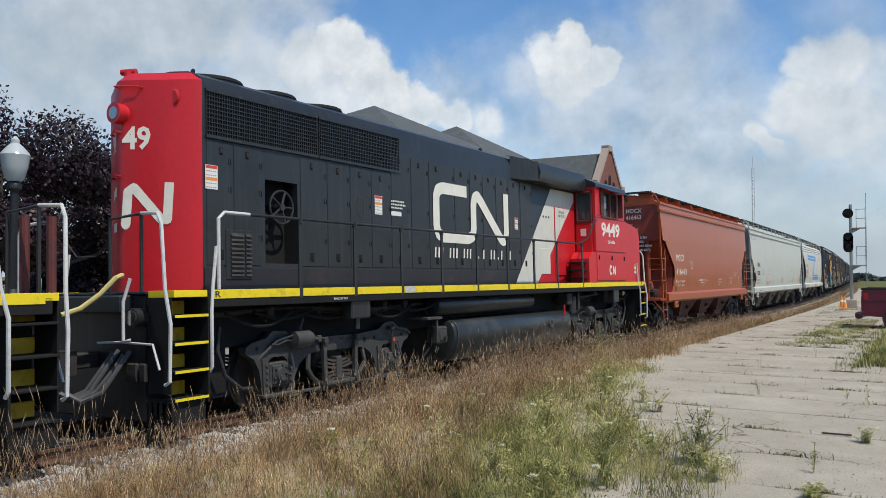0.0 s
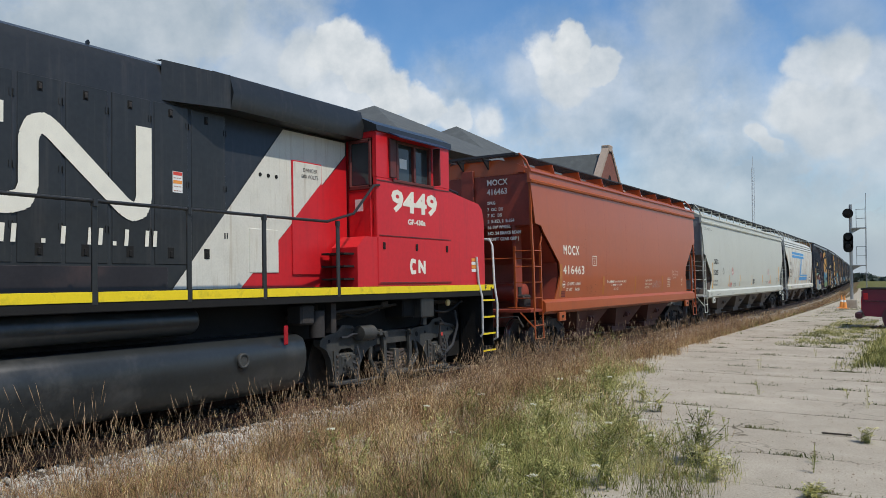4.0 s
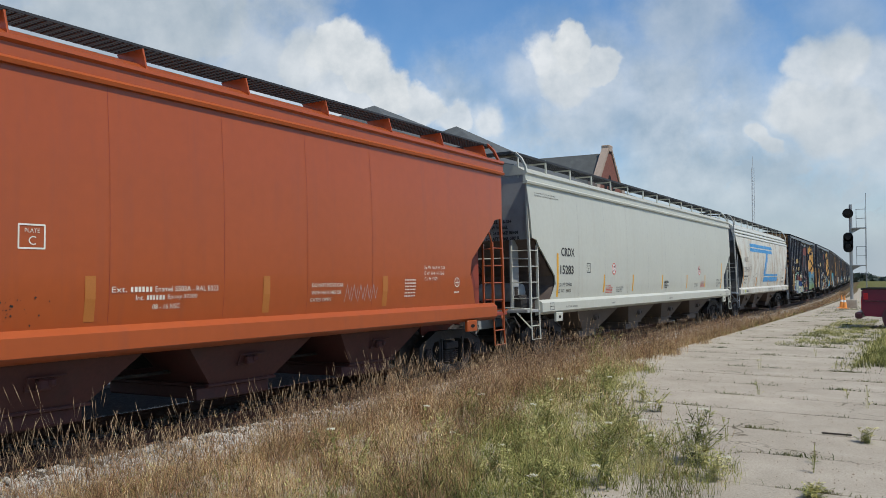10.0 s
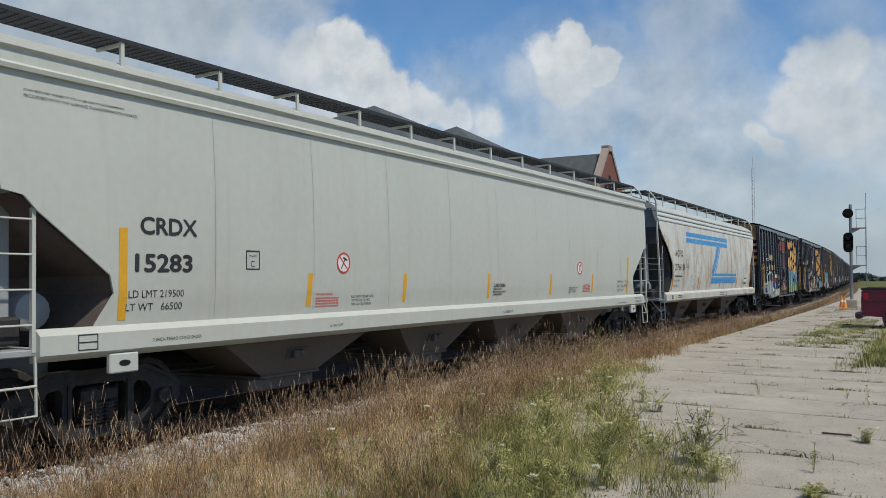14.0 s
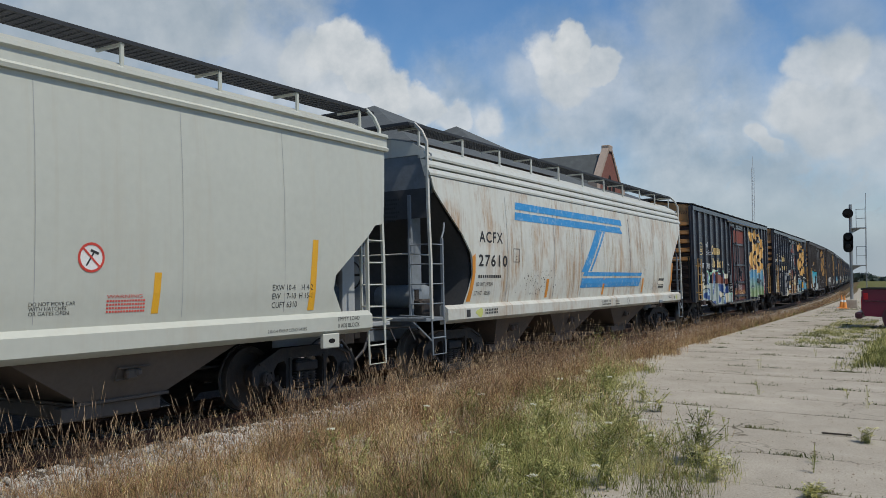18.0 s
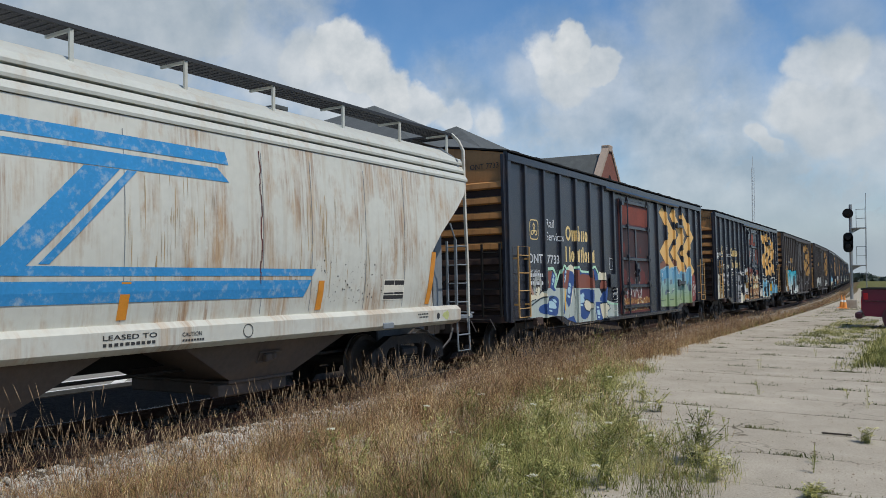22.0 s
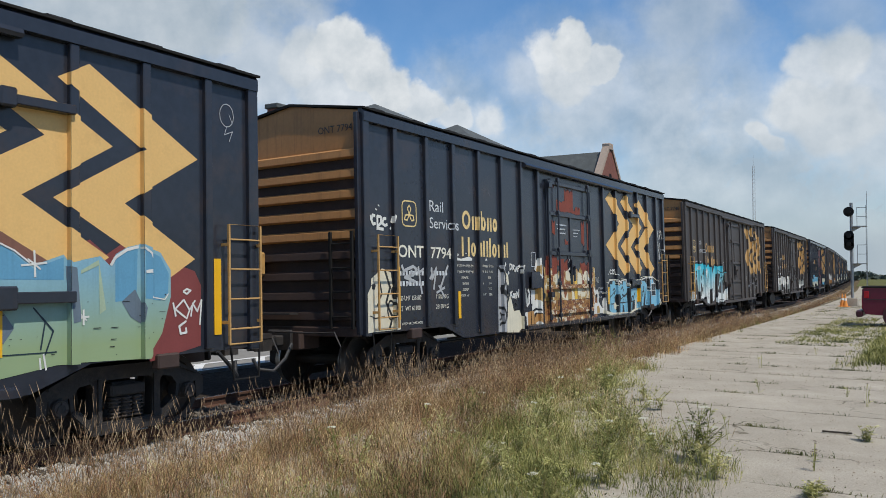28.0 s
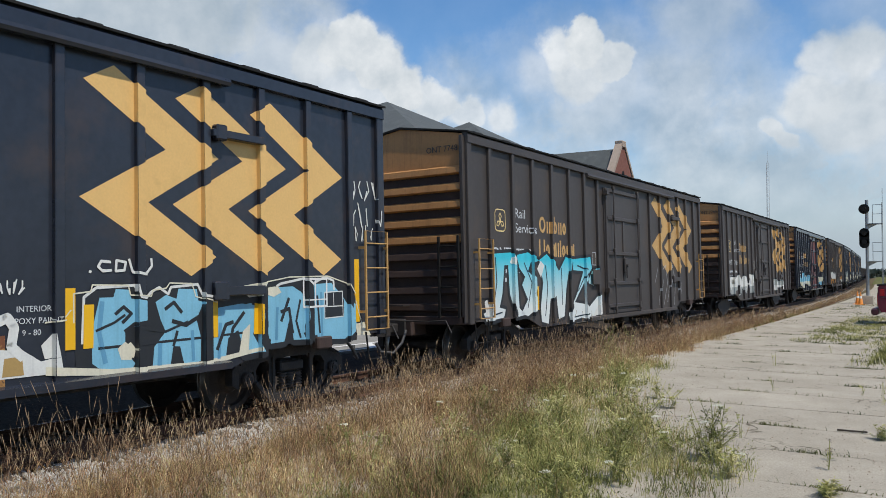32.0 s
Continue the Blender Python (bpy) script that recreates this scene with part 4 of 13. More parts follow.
            part("brake_wheel", M().hoop((0.75, y + 0.2, 1.95), 0.25, 0.014, "y", 24).cyl((0.75, y, 1.95), (0.75, y + 0.22, 1.95), 0.03).box(0.52, 0.98, y + 0.19, y + 0.21, 1.93, 1.97), STEEL, car)
            part("brake_housing", M().box(0.6, 0.9, y, y + 0.14, 1.75, 2.15, 0.03), end_m, car)
        coupler(car, d * (half + 0.30), d)
        freight_truck(car, d * (half - truck_in))
    # hopper bays under the body
    inner = half - 2.55
    w_ = 2 * inner / bays if isinstance(bays, int) else 0
    spans = bays if isinstance(bays, list) else [(-inner + w_ * k, -inner + w_ * (k + 1)) for k in range(bays)]
    for ya, yb in spans:
        yc, w = (ya + yb) / 2, yb - ya
        m = M()
        top = [(-1.45, yc - w / 2 + 0.1, 1.25), (1.45, yc - w / 2 + 0.1, 1.25), (1.45, yc + w / 2 - 0.1, 1.25), (-1.45, yc + w / 2 - 0.1, 1.25)]
        low = [(-1.08, yc - 0.60, 0.50), (1.08, yc - 0.60, 0.50), (1.08, yc + 0.60, 0.50), (-1.08, yc + 0.60, 0.50)]
        m.loft([top, low])
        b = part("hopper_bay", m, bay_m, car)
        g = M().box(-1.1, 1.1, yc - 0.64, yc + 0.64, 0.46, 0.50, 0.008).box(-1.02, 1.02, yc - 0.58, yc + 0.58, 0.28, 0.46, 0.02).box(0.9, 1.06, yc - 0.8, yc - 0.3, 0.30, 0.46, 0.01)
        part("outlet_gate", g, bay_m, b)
        for s in (1, -1):
            v = M().tube([(s * 1.225, yc - 0.24, 0.72), (s * 1.285, yc - 0.24, 0.86), (s * 1.285, yc + 0.20, 0.86)], 0.012, 6).tube([(s * 1.225, yc - 0.24, 0.72), (s * 1.225, yc + 0.06, 0.72)], 0.012, 6)
            v.box(s * 1.22, s * 1.31, yc - 0.13, yc + 0.02, 0.72, 0.84, 0.02).box(s * 1.25, s * 1.34, yc - 0.02, yc + 0.06, 0.75, 0.84, 0.02)
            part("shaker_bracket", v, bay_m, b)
    part("centre_sill", M().box(-0.28, 0.28, -half + 0.2, half - 0.2, 0.72, 1.14, 0.02), DARK, car)
    part("brake_pipe", M().cyl((0.5, -half + 0.5, 0.66), (0.5, half - 0.5, 0.66), 0.025, 6), STEEL, car)
    return car


GROUP = "cars of the passing train"
# rust-red car
prof1 = [(1.48, 1.3), (1.535, 1.7), (1.55, 2.4), (1.545, 3.2), (1.50, 4.05)]
step1 = [(-0.06, 4.05), (0.05, 3.12), (0.36, 3.08), (0.50, 2.93), (1.36, 2.24), (1.42, 1.95), (1.16, 1.34)]
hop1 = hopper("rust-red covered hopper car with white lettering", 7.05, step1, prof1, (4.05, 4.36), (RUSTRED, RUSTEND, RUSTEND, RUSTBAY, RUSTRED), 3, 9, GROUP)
skin1 = lambda z: lerp_profile(prof1, z)
paint(hop1, [q for dy, dz in ((0, 0), (0.016, 0), (0.008, 0.012), (0.008, -0.008)) for q in fitted("MOCX", -5.43 + dy, -4.44 + dy, 2.445 + dz, 2.665 + dz, 0.0, 1.22)], LETTER, "lettering", skin1)
paint(hop1, fitted("416463", -5.47, -4.10, 1.96, 2.18, 0.006, 1.1), LETTER, "lettering", skin1)
paint(hop1, fitted("LD LMT 230000", -5.24, -4.36, 1.69, 1.765, 0.004), LETTER, "lettering", skin1)
paint(hop1, fitted("LT WT    56000", -5.27, -4.38, 1.55, 1.625, 0.004), LETTER, "lettering", skin1)
REFLRED = mat("painted_over_reflector", (0.42, 0.15, 0.03), 0.45, var=0.1, scale=4)
paint(hop1, [rect(-5.66, -5.52, 1.42, 2.20)], REFLRED, "side_mark", skin1)
for y in (-3.92, -2.45, -0.76, 0.85, 2.43):
    part("weld_seam", M().add([(skin1(1.4 + 0.24 * j) + 0.003, y + w, 1.4 + 0.24 * j) for j in range(12) for w in (0, 0.006)], [(2 * j, 2 * j + 1, 2 * j + 3, 2 * j + 2) for j in range(11)]), RUSTEND, hop1)
paint(hop1, [rect(-5.56, -5.30, 1.41, 1.56)], RUSTEND, "small_plaque", skin1)
paint(hop1, stroke(rect(-5.55, -5.31, 1.42, 1.55), 0.012, True) + stroke([(-5.55, 1.50), (-5.31, 1.50)], 0.012) + stroke([(-5.43, 1.50), (-5.43, 1.42)], 0.010), DOORRED, "plaque_frame", skin1, 2)
rf = random.Random(77)
paint(hop1, [ring(rf.gauss(-3.65, 0.2), rf.gauss(1.62, 0.09), rf.uniform(0.004, 0.014), 5) for _ in range(34)] + [ring(rf.gauss(-4.0, 0.15), rf.uniform(2.6, 2.9), rf.uniform(0.004, 0.010), 5) for _ in range(9)], INK, "paint_chips", skin1)
paint(hop1, stroke(rect(-3.50, -3.22, 2.20, 2.44), 0.018, True) + shift_polys(text_polys("PLATE", 0.06), -3.44, 2.36) + shift_polys(text_polys("C", 0.13), -3.40, 2.235), LETTER, "plate_mark", skin1)
paint(hop1, stroke(ring(-5.43, 1.71, 0.075, 16), 0.016, True) + stroke([(-5.49, 1.71), (-5.37, 1.71)], 0.02) + [ring(-5.43, 1.71, 0.03, 8)], LETTER, "round_badge", skin1)
paint(hop1, fitted("Ext.", -2.42, -2.22, 1.735, 1.80) + bars(-2.17, -1.86, 1.735, 0.06, 6, 1) + fitted("Enamel 5503A - RAL 8023", -1.83, -0.86, 1.735, 1.80) + fitted("Int.", -2.10, -1.98, 1.64, 1.70) + bars(-1.95, -1.68, 1.64, 0.055, 6, 2) + fitted("Epoxy 37300", -1.65, -1.20, 1.635, 1.70) + fitted("08 - 16 NSC", -1.86, -1.46, 1.53, 1.59), LETTER, "small_lettering", skin1)
paint(hop1, fitted("DO NOT MOVE CAR", 0.95, 1.68, 1.755, 1.81, 0.003) + fitted("WITH HATCHES OR", 0.94, 1.63, 1.645, 1.70, 0.003) + fitted("GATES OPEN", 0.92, 1.40, 1.54, 1.595, 0.003) + fitted("Ex W 10-8 H  3-8", 3.98, 4.66, 2.04, 2.10) + fitted("E W  8-4  H 15-3", 3.98, 4.64, 1.94, 2.00) + fitted("Cu Ft 4300", 3.98, 4.40, 1.84, 1.90) + [c_ for k in range(6) for c_ in bars(3.36, 3.70, 1.84 - 0.055 * k, 0.022, 7, k)], LETTER, "small_lettering", skin1)
paint(hop1, [q for i in range(5) for q in stroke([(1.72 + i * 0.17, 1.52), (1.78 + i * 0.17, 1.78), (1.85 + i * 0.17, 1.56), (1.88 + i * 0.17, 1.74)], 0.008)], SP_SILVER, "faint_scribble", skin1)
paint(hop1, stroke(ring(5.11, 1.80, 0.085, 16), 0.014, True) + stroke([(5.05, 1.80), (5.17, 1.80)], 0.014) + stroke([(5.11, 1.74), (5.11, 1.86)], 0.014) + bars(5.02, 5.2, 1.60, 0.03, 4, 12), LETTER, "round_badge", skin1)
paint(hop1, [rect(y, y + 0.13, 1.42, 1.92) for y in (-2.75, -0.05, 2.72)], REFLRED, "side_mark", skin1)
for k, (s, z, w) in enumerate((("MOCX", 4.05, 0.2), ("416463", 3.83, 0.2), ("SPRG", 3.60, 0.105), ("7  OC  D5", 3.45, 0.105), ("7  IC   D5", 3.31, 0.105), ("2  B-353, 2  B-354", 3.17, 0.105), ("36 1W WHEEL", 3.03, 0.105), ("NO. 24 BRAKE BEAM", 2.89, 0.105), ("DRAFT GEAR GRP J", 2.75, 0.105))):
    words(s, w * 0.98, LETTER, hop1, END(0.30, -6.9645, z + 0.02), sx=0.92, bold=0.004)
    
# pale grey car
prof2 = [(1.49, 1.3), (1.535, 1.7), (1.552, 2.4), (1.545, 3.2), (1.50, 4.0)]
step2 = [(-0.10, 4.0), (0.03, 2.78), (0.26, 2.74), (0.42, 2.58), (1.27, 1.93), (1.32, 1.72), (1.08, 1.34)]
hop2 = hopper("pale grey covered hopper car with black lettering", 10.20, step2, prof2, (4.0, 4.30), (HOPGREY, HOPEND, HOPSLOPE, HOPBAY, HOPGREY), [(-7.6, -3.44), (-3.44, 0.0), (0.0, 3.44), (3.44, 7.6)], 14, GROUP)
skin2 = lambda z: lerp_profile(prof2, z)
paint(hop2, fitted("CRDX", -8.54, -7.70, 2.40, 2.61, 0.008), INK, "lettering", skin2)
paint(hop2, fitted("15283", -8.61, -7.77, 1.96, 2.18, 0.010), INK, "lettering", skin2)
paint(hop2, fitted("LD LMT 219500", -8.69, -7.90, 1.67, 1.755), INK, "lettering", skin2)
paint(hop2, fitted("LT WT   66500", -8.72, -7.92, 1.52, 1.605), INK, "lettering", skin2)
for q in [rect(-8.82, -8.71, 1.42, 2.46)] + [[(y, 1.48), (y + 0.10, 1.48), (y + 0.14, 1.96), (y + 0.04, 1.96)] for y in (-5.66, -3.2, -0.17, 2.9, 5.55)] + [[(8.30, 1.42), (8.44, 1.42), (8.52, 2.45), (8.40, 2.45)]]:
    paint(hop2, [q], REFLECT, "reflector_stripe", skin2)
paint(hop2, stroke(rect(-6.86, -6.62, 2.01, 2.25), 0.018, True) + shift_polys(text_polys("PLATE", 0.05), -6.81, 2.17) + shift_polys(text_polys("C", 0.12), -6.79, 2.04), INK, "plate_mark", skin2)
for yc in (-4.81, 4.75):
    paint(hop2, [ring(yc, 2.12, 0.16, 20)], SIGNWHT, "mark_field", skin2, 1)
    paint(hop2, stroke([(yc - 0.06, 2.03), (yc + 0.04, 2.19)], 0.020) + stroke([(yc - 0.01, 2.20), (yc + 0.09, 2.16)], 0.030), INK, "hammer_sign", skin2, 2)
paint(hop2, stroke(ring(-4.81, 2.12, 0.15), 0.028, True) + stroke([(-4.91, 2.22), (-4.71, 2.02)], 0.022), SIGNRED, "warning_mark", skin2, 3)
paint(hop2, stroke(ring(4.75, 2.12, 0.15), 0.028, True) + stroke([(4.65, 2.22), (4.85, 2.02)], 0.022), SIGNRED, "warning_mark", skin2, 3)
paint(hop2, fitted("WARNING", -5.45, -5.05, 1.63, 1.67) + [q for r_, z in enumerate((1.58, 1.54, 1.50, 1.46)) for q in bars(-5.45, -4.9, z, 0.022, 14, r_)], SIGNRED, "small_lettering", skin2)
paint(hop2, fitted("DO NOT MOVE CAR", -4.6, -4.02, 1.58, 1.62) + fitted("WITH HATCHES", -4.6, -4.12, 1.52, 1.56) + fitted("OR GATES OPEN", -4.6, -4.08, 1.46, 1.50) + fitted("DO NOT MOVE CAR", 4.05, 4.57, 1.61, 1.65) + fitted("WITH HATCHES", 4.05, 4.47, 1.56, 1.60) + fitted("OR GATES OPEN", 4.05, 4.50, 1.51, 1.55), INK, "small_lettering", skin2)
paint(hop2, fitted("WARNING", 4.95, 5.42, 1.67, 1.71) + [q for r_, z in enumerate((1.63, 1.59, 1.55, 1.51)) for q in bars(4.95, 5.47, z, 0.022, 14, r_)], SIGNRED, "small_lettering", skin2)
paint(hop2, fitted("CAUTION", 0.10, 0.62, 1.685, 1.765, 0.012) + fitted("OPEN HATCH", 0.09, 0.46, 1.63, 1.67, 0.006) + fitted("BEFORE UNLOADING", 0.08, 0.64, 1.575, 1.615, 0.006) + fitted("COMPARTMENT", 0.08, 0.50, 1.52, 1.56, 0.006), INK, "small_lettering", skin2)
for s, z in (("EXW 10-4    H 4-2", 1.72), ("EW    7-10  H 15-1", 1.60), ("CUFT 6310", 1.48)):
    paint(hop2, shift_polys(text_polys(s, 0.115, 0.95), 7.55, z), INK, "lettering", skin2)
paint(hop2, fitted("OWNERSHIP SUBJECT TO A SECURITY AGREEMENT", -9.92, -8.72, 3.80, 3.835) + fitted("RECORDED WITH THE SURFACE TRANSPORTATION BOARD", -9.92, -8.55, 3.745, 3.78), INK, "small_lettering", skin2)
paint(hop2, shift_polys(text_polys("EMPTY LOAD", 0.09), 8.9, 1.235) + shift_polys(text_polys("0 ADJ BLOCK", 0.09), 8.9, 1.135) + shift_polys(text_polys("2 INCH TREAD COND SHOES", 0.06), 7.4, 1.14) + shift_polys(text_polys("2 INCH TREAD COND SHOES", 0.055), -8.4, 1.16) + shift_polys(text_polys("A 1280 CUFT", 0.055), -5.2, 1.16) + shift_polys(text_polys("AC 1380 CU FT", 0.07), 0.4, 1.15), INK, "sill_lettering", 1.585)
paint(hop2, stroke(rect(-9.35, -9.12, 1.13, 1.29), 0.012, True) + stroke([(-9.35, 1.21), (-9.12, 1.21)], 0.012), INK, "consolidated_stencil", 1.585)
for k, (s, z, w) in enumerate((("CRDX", 4.02, 0.19), ("15283", 3.78, 0.19), ("SPRG", 3.52, 0.10), ("7  OC  D5", 3.39, 0.10), ("7  IC   D5", 3.26, 0.10), ("2  B-353, 2  B-354", 3.13, 0.10), ("36 1W WHEEL", 3.0, 0.10), ("NO. 24 BRAKE BEAM", 2.87, 0.10), ("+DRAFT GEAR GRP R", 2.74, 0.10))):
    words(s, w, INK, hop2, END(0.22 if k < 2 else 0.34, -10.1245, z + 0.02), sx=0.92, bold=0.004)

# stained white car with rounded sides and a blue stripe
for y in (-7.4, -5.5, -3.6, -1.6, 0.3, 2.2, 4.1, 6.0, 7.8):
    part("weld_seam", M().add([(skin2(1.42 + 0.23 * j) + 0.003, y + w, 1.42 + 0.23 * j) for j in range(12) for w in (0, 0.008)], [(2 * j, 2 * j + 1, 2 * j + 3, 2 * j + 2) for j in range(11)]), HOPEND, hop2)
prof3 = [(1.46, 1.32), (1.54, 1.75), (1.575, 2.3), (1.575, 2.8), (1.55, 3.3), (1.515, 3.75)]
step3 = [(0.02, 3.75), (0.10, 3.50), (0.40, 3.22), (1.02, 2.72), (1.36, 2.36), (1.44, 1.95), (1.22, 1.36)]
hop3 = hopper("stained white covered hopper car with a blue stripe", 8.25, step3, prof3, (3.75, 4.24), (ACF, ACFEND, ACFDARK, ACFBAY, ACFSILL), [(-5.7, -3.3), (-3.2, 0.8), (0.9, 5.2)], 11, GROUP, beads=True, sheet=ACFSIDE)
skin3 = lambda z: lerp_profile(prof3, z)
paint(hop3, fitted("ACFX", -6.56, -5.56, 2.59, 2.82, 0.006, 1.2), INK, "lettering", skin3)
paint(hop3, fitted("27610", -6.60, -5.36, 2.11, 2.35, 0.008, 1.25), INK, "lettering", skin3)
paint(hop3, shift_polys(text_polys("LD LMT 197500", 0.11, 0.95), -6.68, 1.72) + shift_polys(text_polys("LT WT   65500", 0.11, 0.95), -6.72, 1.54) + bars(-6.6, -5.6, 1.88, 0.06, 11, 30), INK, "lettering", skin3)
REFLORG = mat("faded_orange_reflector", (0.62, 0.24, 0.025), 0.45, var=0.12, scale=6)
for q in [[(-7.0, 1.42), (-6.84, 1.42), (-6.72, 2.0), (-6.74, 2.36), (-6.86, 2.3), (-6.84, 1.95)]] + [[(y, 1.42), (y + 0.13, 1.42), (y + 0.16, 1.85), (y + 0.03, 1.85)] for y in (-3.35, 0.35, 3.74)] + [[(6.72, 1.42), (6.86, 1.42), (7.0, 2.35), (6.86, 2.35)]]:
    paint(hop3, [q], REFLORG, "reflector_stripe", skin3, 3)
paint(hop3, stroke(rect(-5.05, -4.78, 2.22, 2.50), 0.014, True) + shift_polys(text_polys("C", 0.12), -4.97, 2.26), INK, "plate_mark", skin3)
paint(hop3, [[(-4.95, 3.13), (2.0, 3.13), (1.8, 3.30), (-4.90, 3.30)], [(-4.90, 3.36), (2.0, 3.36), (1.95, 3.52), (-4.86, 3.52)], [(-0.1, 3.12), (0.35, 3.12), (-0.75, 2.02), (-1.2, 2.02)], [(0.45, 3.12), (0.58, 3.12), (-0.5, 2.04), (-0.62, 2.04)],
             [(-1.1, 1.92), (3.62, 1.92), (3.70, 2.02), (-1.0, 2.02)], [(-1.25, 1.62), (3.45, 1.62), (3.6, 1.86), (-1.15, 1.86)]], BLUE, "blue_stripe", skin3, 2)
paint(hop3, [rect(5.42, 6.02, 1.52, 1.86)], LETTER, "stencil_panel", skin3)
paint(hop3, [rect(5.435 + 0.29 * i, 5.435 + 0.29 * i + 0.28, 1.615, 1.845) for i in (0, 1)] + [rect(5.435, 6.005, 1.535, 1.60)], INK, "stencil_boxes", skin3, 2)
paint(hop3, [rect(5.50 + 0.29 * i + 0.07 * j, 5.54 + 0.29 * i + 0.07 * j, 1.68 + 0.06 * k, 1.71 + 0.06 * k) for i in (0, 1) for j in range(3) for k in range(2)], LETTER, "stencil_marks", skin3, 3)
rr = random.Random(5)
paint(hop3, [ring(rr.gauss(-3.8, 0.45), rr.uniform(1.5, 2.05), 0.004 + 0.016 * rr.random() ** 3, 5) for _ in range(190)], INK, "flaked_paint", skin3)
rr2 = random.Random(8)
paint(hop3, [ring(rr2.gauss(4.45, 0.5), rr2.uniform(1.45, 2.15), 0.003 + 0.014 * rr2.random() ** 3, 5) for _ in range(150)], INK, "flaked_paint", skin3)
part("sill_bracket", M().box(1.575, 1.61, 5.31, 5.60, 1.05, 1.15, 0.012), ACFEND, hop3)
paint(hop3, [ring(7.02, 1.2, 0.05, 12, 0.06)], INK, "sill_hole", 1.585, 3)
CHALKPATCH = mat("yellow_green_stain", (0.46, 0.49, 0.20), 0.8, var=0.2, scale=8)
paint(hop3, [blot_(7.3, 1.2, 0.13, 0.08)], CHALKPATCH, "chalk_patch", 1.585, 1)
paint(hop3, [rect(-7.15, -7.0, 1.13, 1.27)], INK, "sill_slot", 1.585)
paint(hop3, bars(-6.4, -5.85, 1.22, 0.04, 8, 31) + bars(-6.4, -5.85, 1.16, 0.04, 8, 32) + bars(6.36, 6.70, 1.235, 0.025, 6, 33) + bars(6.40, 6.70, 1.185, 0.025, 6, 34), INK, "small_lettering", 1.585)
for y in (-5.35, -2.9, -1.2, 0.4, 2.6, 3.6, 4.9, 6.0):
    part("weld_seam", M().add([(skin3(1.4 + 0.2 * j) + 0.004, y + w, 1.4 + 0.2 * j) for j in range(12) for w in (0, 0.011)], [(2 * j, 2 * j + 1, 2 * j + 3, 2 * j + 2) for j in range(11)]), ACFEND, hop3)
rust_wash(ACFSIDE)
rust_wash(ACFSILL, 0.6)
CHALK = mat("yellow_green_chalk", (0.50, 0.52, 0.16), 0.8, var=0.2, scale=8)
RUSTSTAIN = mat("rust_stain", (0.42, 0.31, 0.175), 0.7, var=0.3, scale=4, dirt=(0.50, 0.47, 0.40), dirt_amt=1.0, dscale=3, streak=True)
q = []
for _ in range(160):
    y = rr.choice((rr.gauss(-5.5, 0.22), rr.gauss(-4.3, 0.4), rr.gauss(-1.9, 0.22), rr.gauss(-1.5, 0.2), rr.gauss(0.8, 0.25), rr.gauss(1.2, 0.2), rr.gauss(3.5, 0.18), rr.gauss(3.9, 0.2), rr.gauss(5.2, 0.6)))
    if not -6.7 < y < 6.7:
        continue
    z1 = rr.uniform(2.0, 3.2) if y > 0 or rr.random() < 0.6 else rr.uniform(2.9, 3.7)
    z0, w = max(1.42, z1 - rr.uniform(0.1, 0.7)), rr.uniform(0.002, 0.008)
    q.append([(y - w * 0.3, z1), (y + w * 0.3, z1), (y + w, z1 * 0.7 + z0 * 0.3), (y + w * 0.2, z0), (y - w * 0.2, z0), (y - w, z1 * 0.7 + z0 * 0.3)])
o = paint(hop3, q, RUSTSTAIN, "rust_streak", skin3, 1)
q = [[(2.555 + dy, z), (2.575 + dy, z), (2.575 + dy * 1.2, z - 0.16), (2.562 + dy * 1.2, z - 0.16)] for k, (z, dy) in enumerate((3.62 - 0.15 * k, 0.012 * math.sin(k * 1.7)) for k in range(12))]
paint(hop3, q, DOORRED, "rusty_gash", skin3, 4)
paint(hop3, [blot_(-6.62, 1.2, 0.17, 0.09)], CHALK, "chalk_patch", 1.585, 1)
paint(hop3, [ring(-7.07, 1.2, 0.05, 12, 0.065)], INK, "sill_hole", 1.585, 3)
paint(hop3, stroke(ring(2.29, 1.2, 0.085, 18), 0.012, True), INK, "round_stencil", 1.585, 2)
paint(hop3, fitted("LEASED TO", 0.11, 0.83, 1.21, 1.265, 0.003) + bars(0.11, 0.83, 1.14, 0.035, 10, 91), INK, "lettering", 1.585, 2)
paint(hop3, fitted("CAUTION", 1.2, 1.5, 1.19, 1.24, 0.003) + bars(1.2, 1.55, 1.13, 0.025, 8, 92), INK, "lettering", 1.585, 2)
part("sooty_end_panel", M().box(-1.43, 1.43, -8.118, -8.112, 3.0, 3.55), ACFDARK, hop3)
for k in range(6):
    part("small_lettering", M().add([v for q in bars(0.0, 0.75 - 0.05 * (k % 3), 3.36 - 0.08 * k, 0.035, 14, k) for v in [(p[0], -8.1215, p[1]) for p in q]], [tuple(range(4 * i, 4 * i + 4)) for i in range(14)]), INK, hop3, smooth=0)

TRAIN += [(hop1, 33.75, 5.4), (hop2, 52.35, 8.55), (hop3, 72.30, 6.6)]
# ---------------------------------------------------------------- boxcars
BH = 8.24
POSTS = [-7.34, -6.34, -5.40, -4.40, -3.41, -2.47, -1.60, 2.60, 3.60, 4.57, 5.52, 6.45, 7.39]
PX, WX = 1.545, 1.475       # posts stand proud of the panels


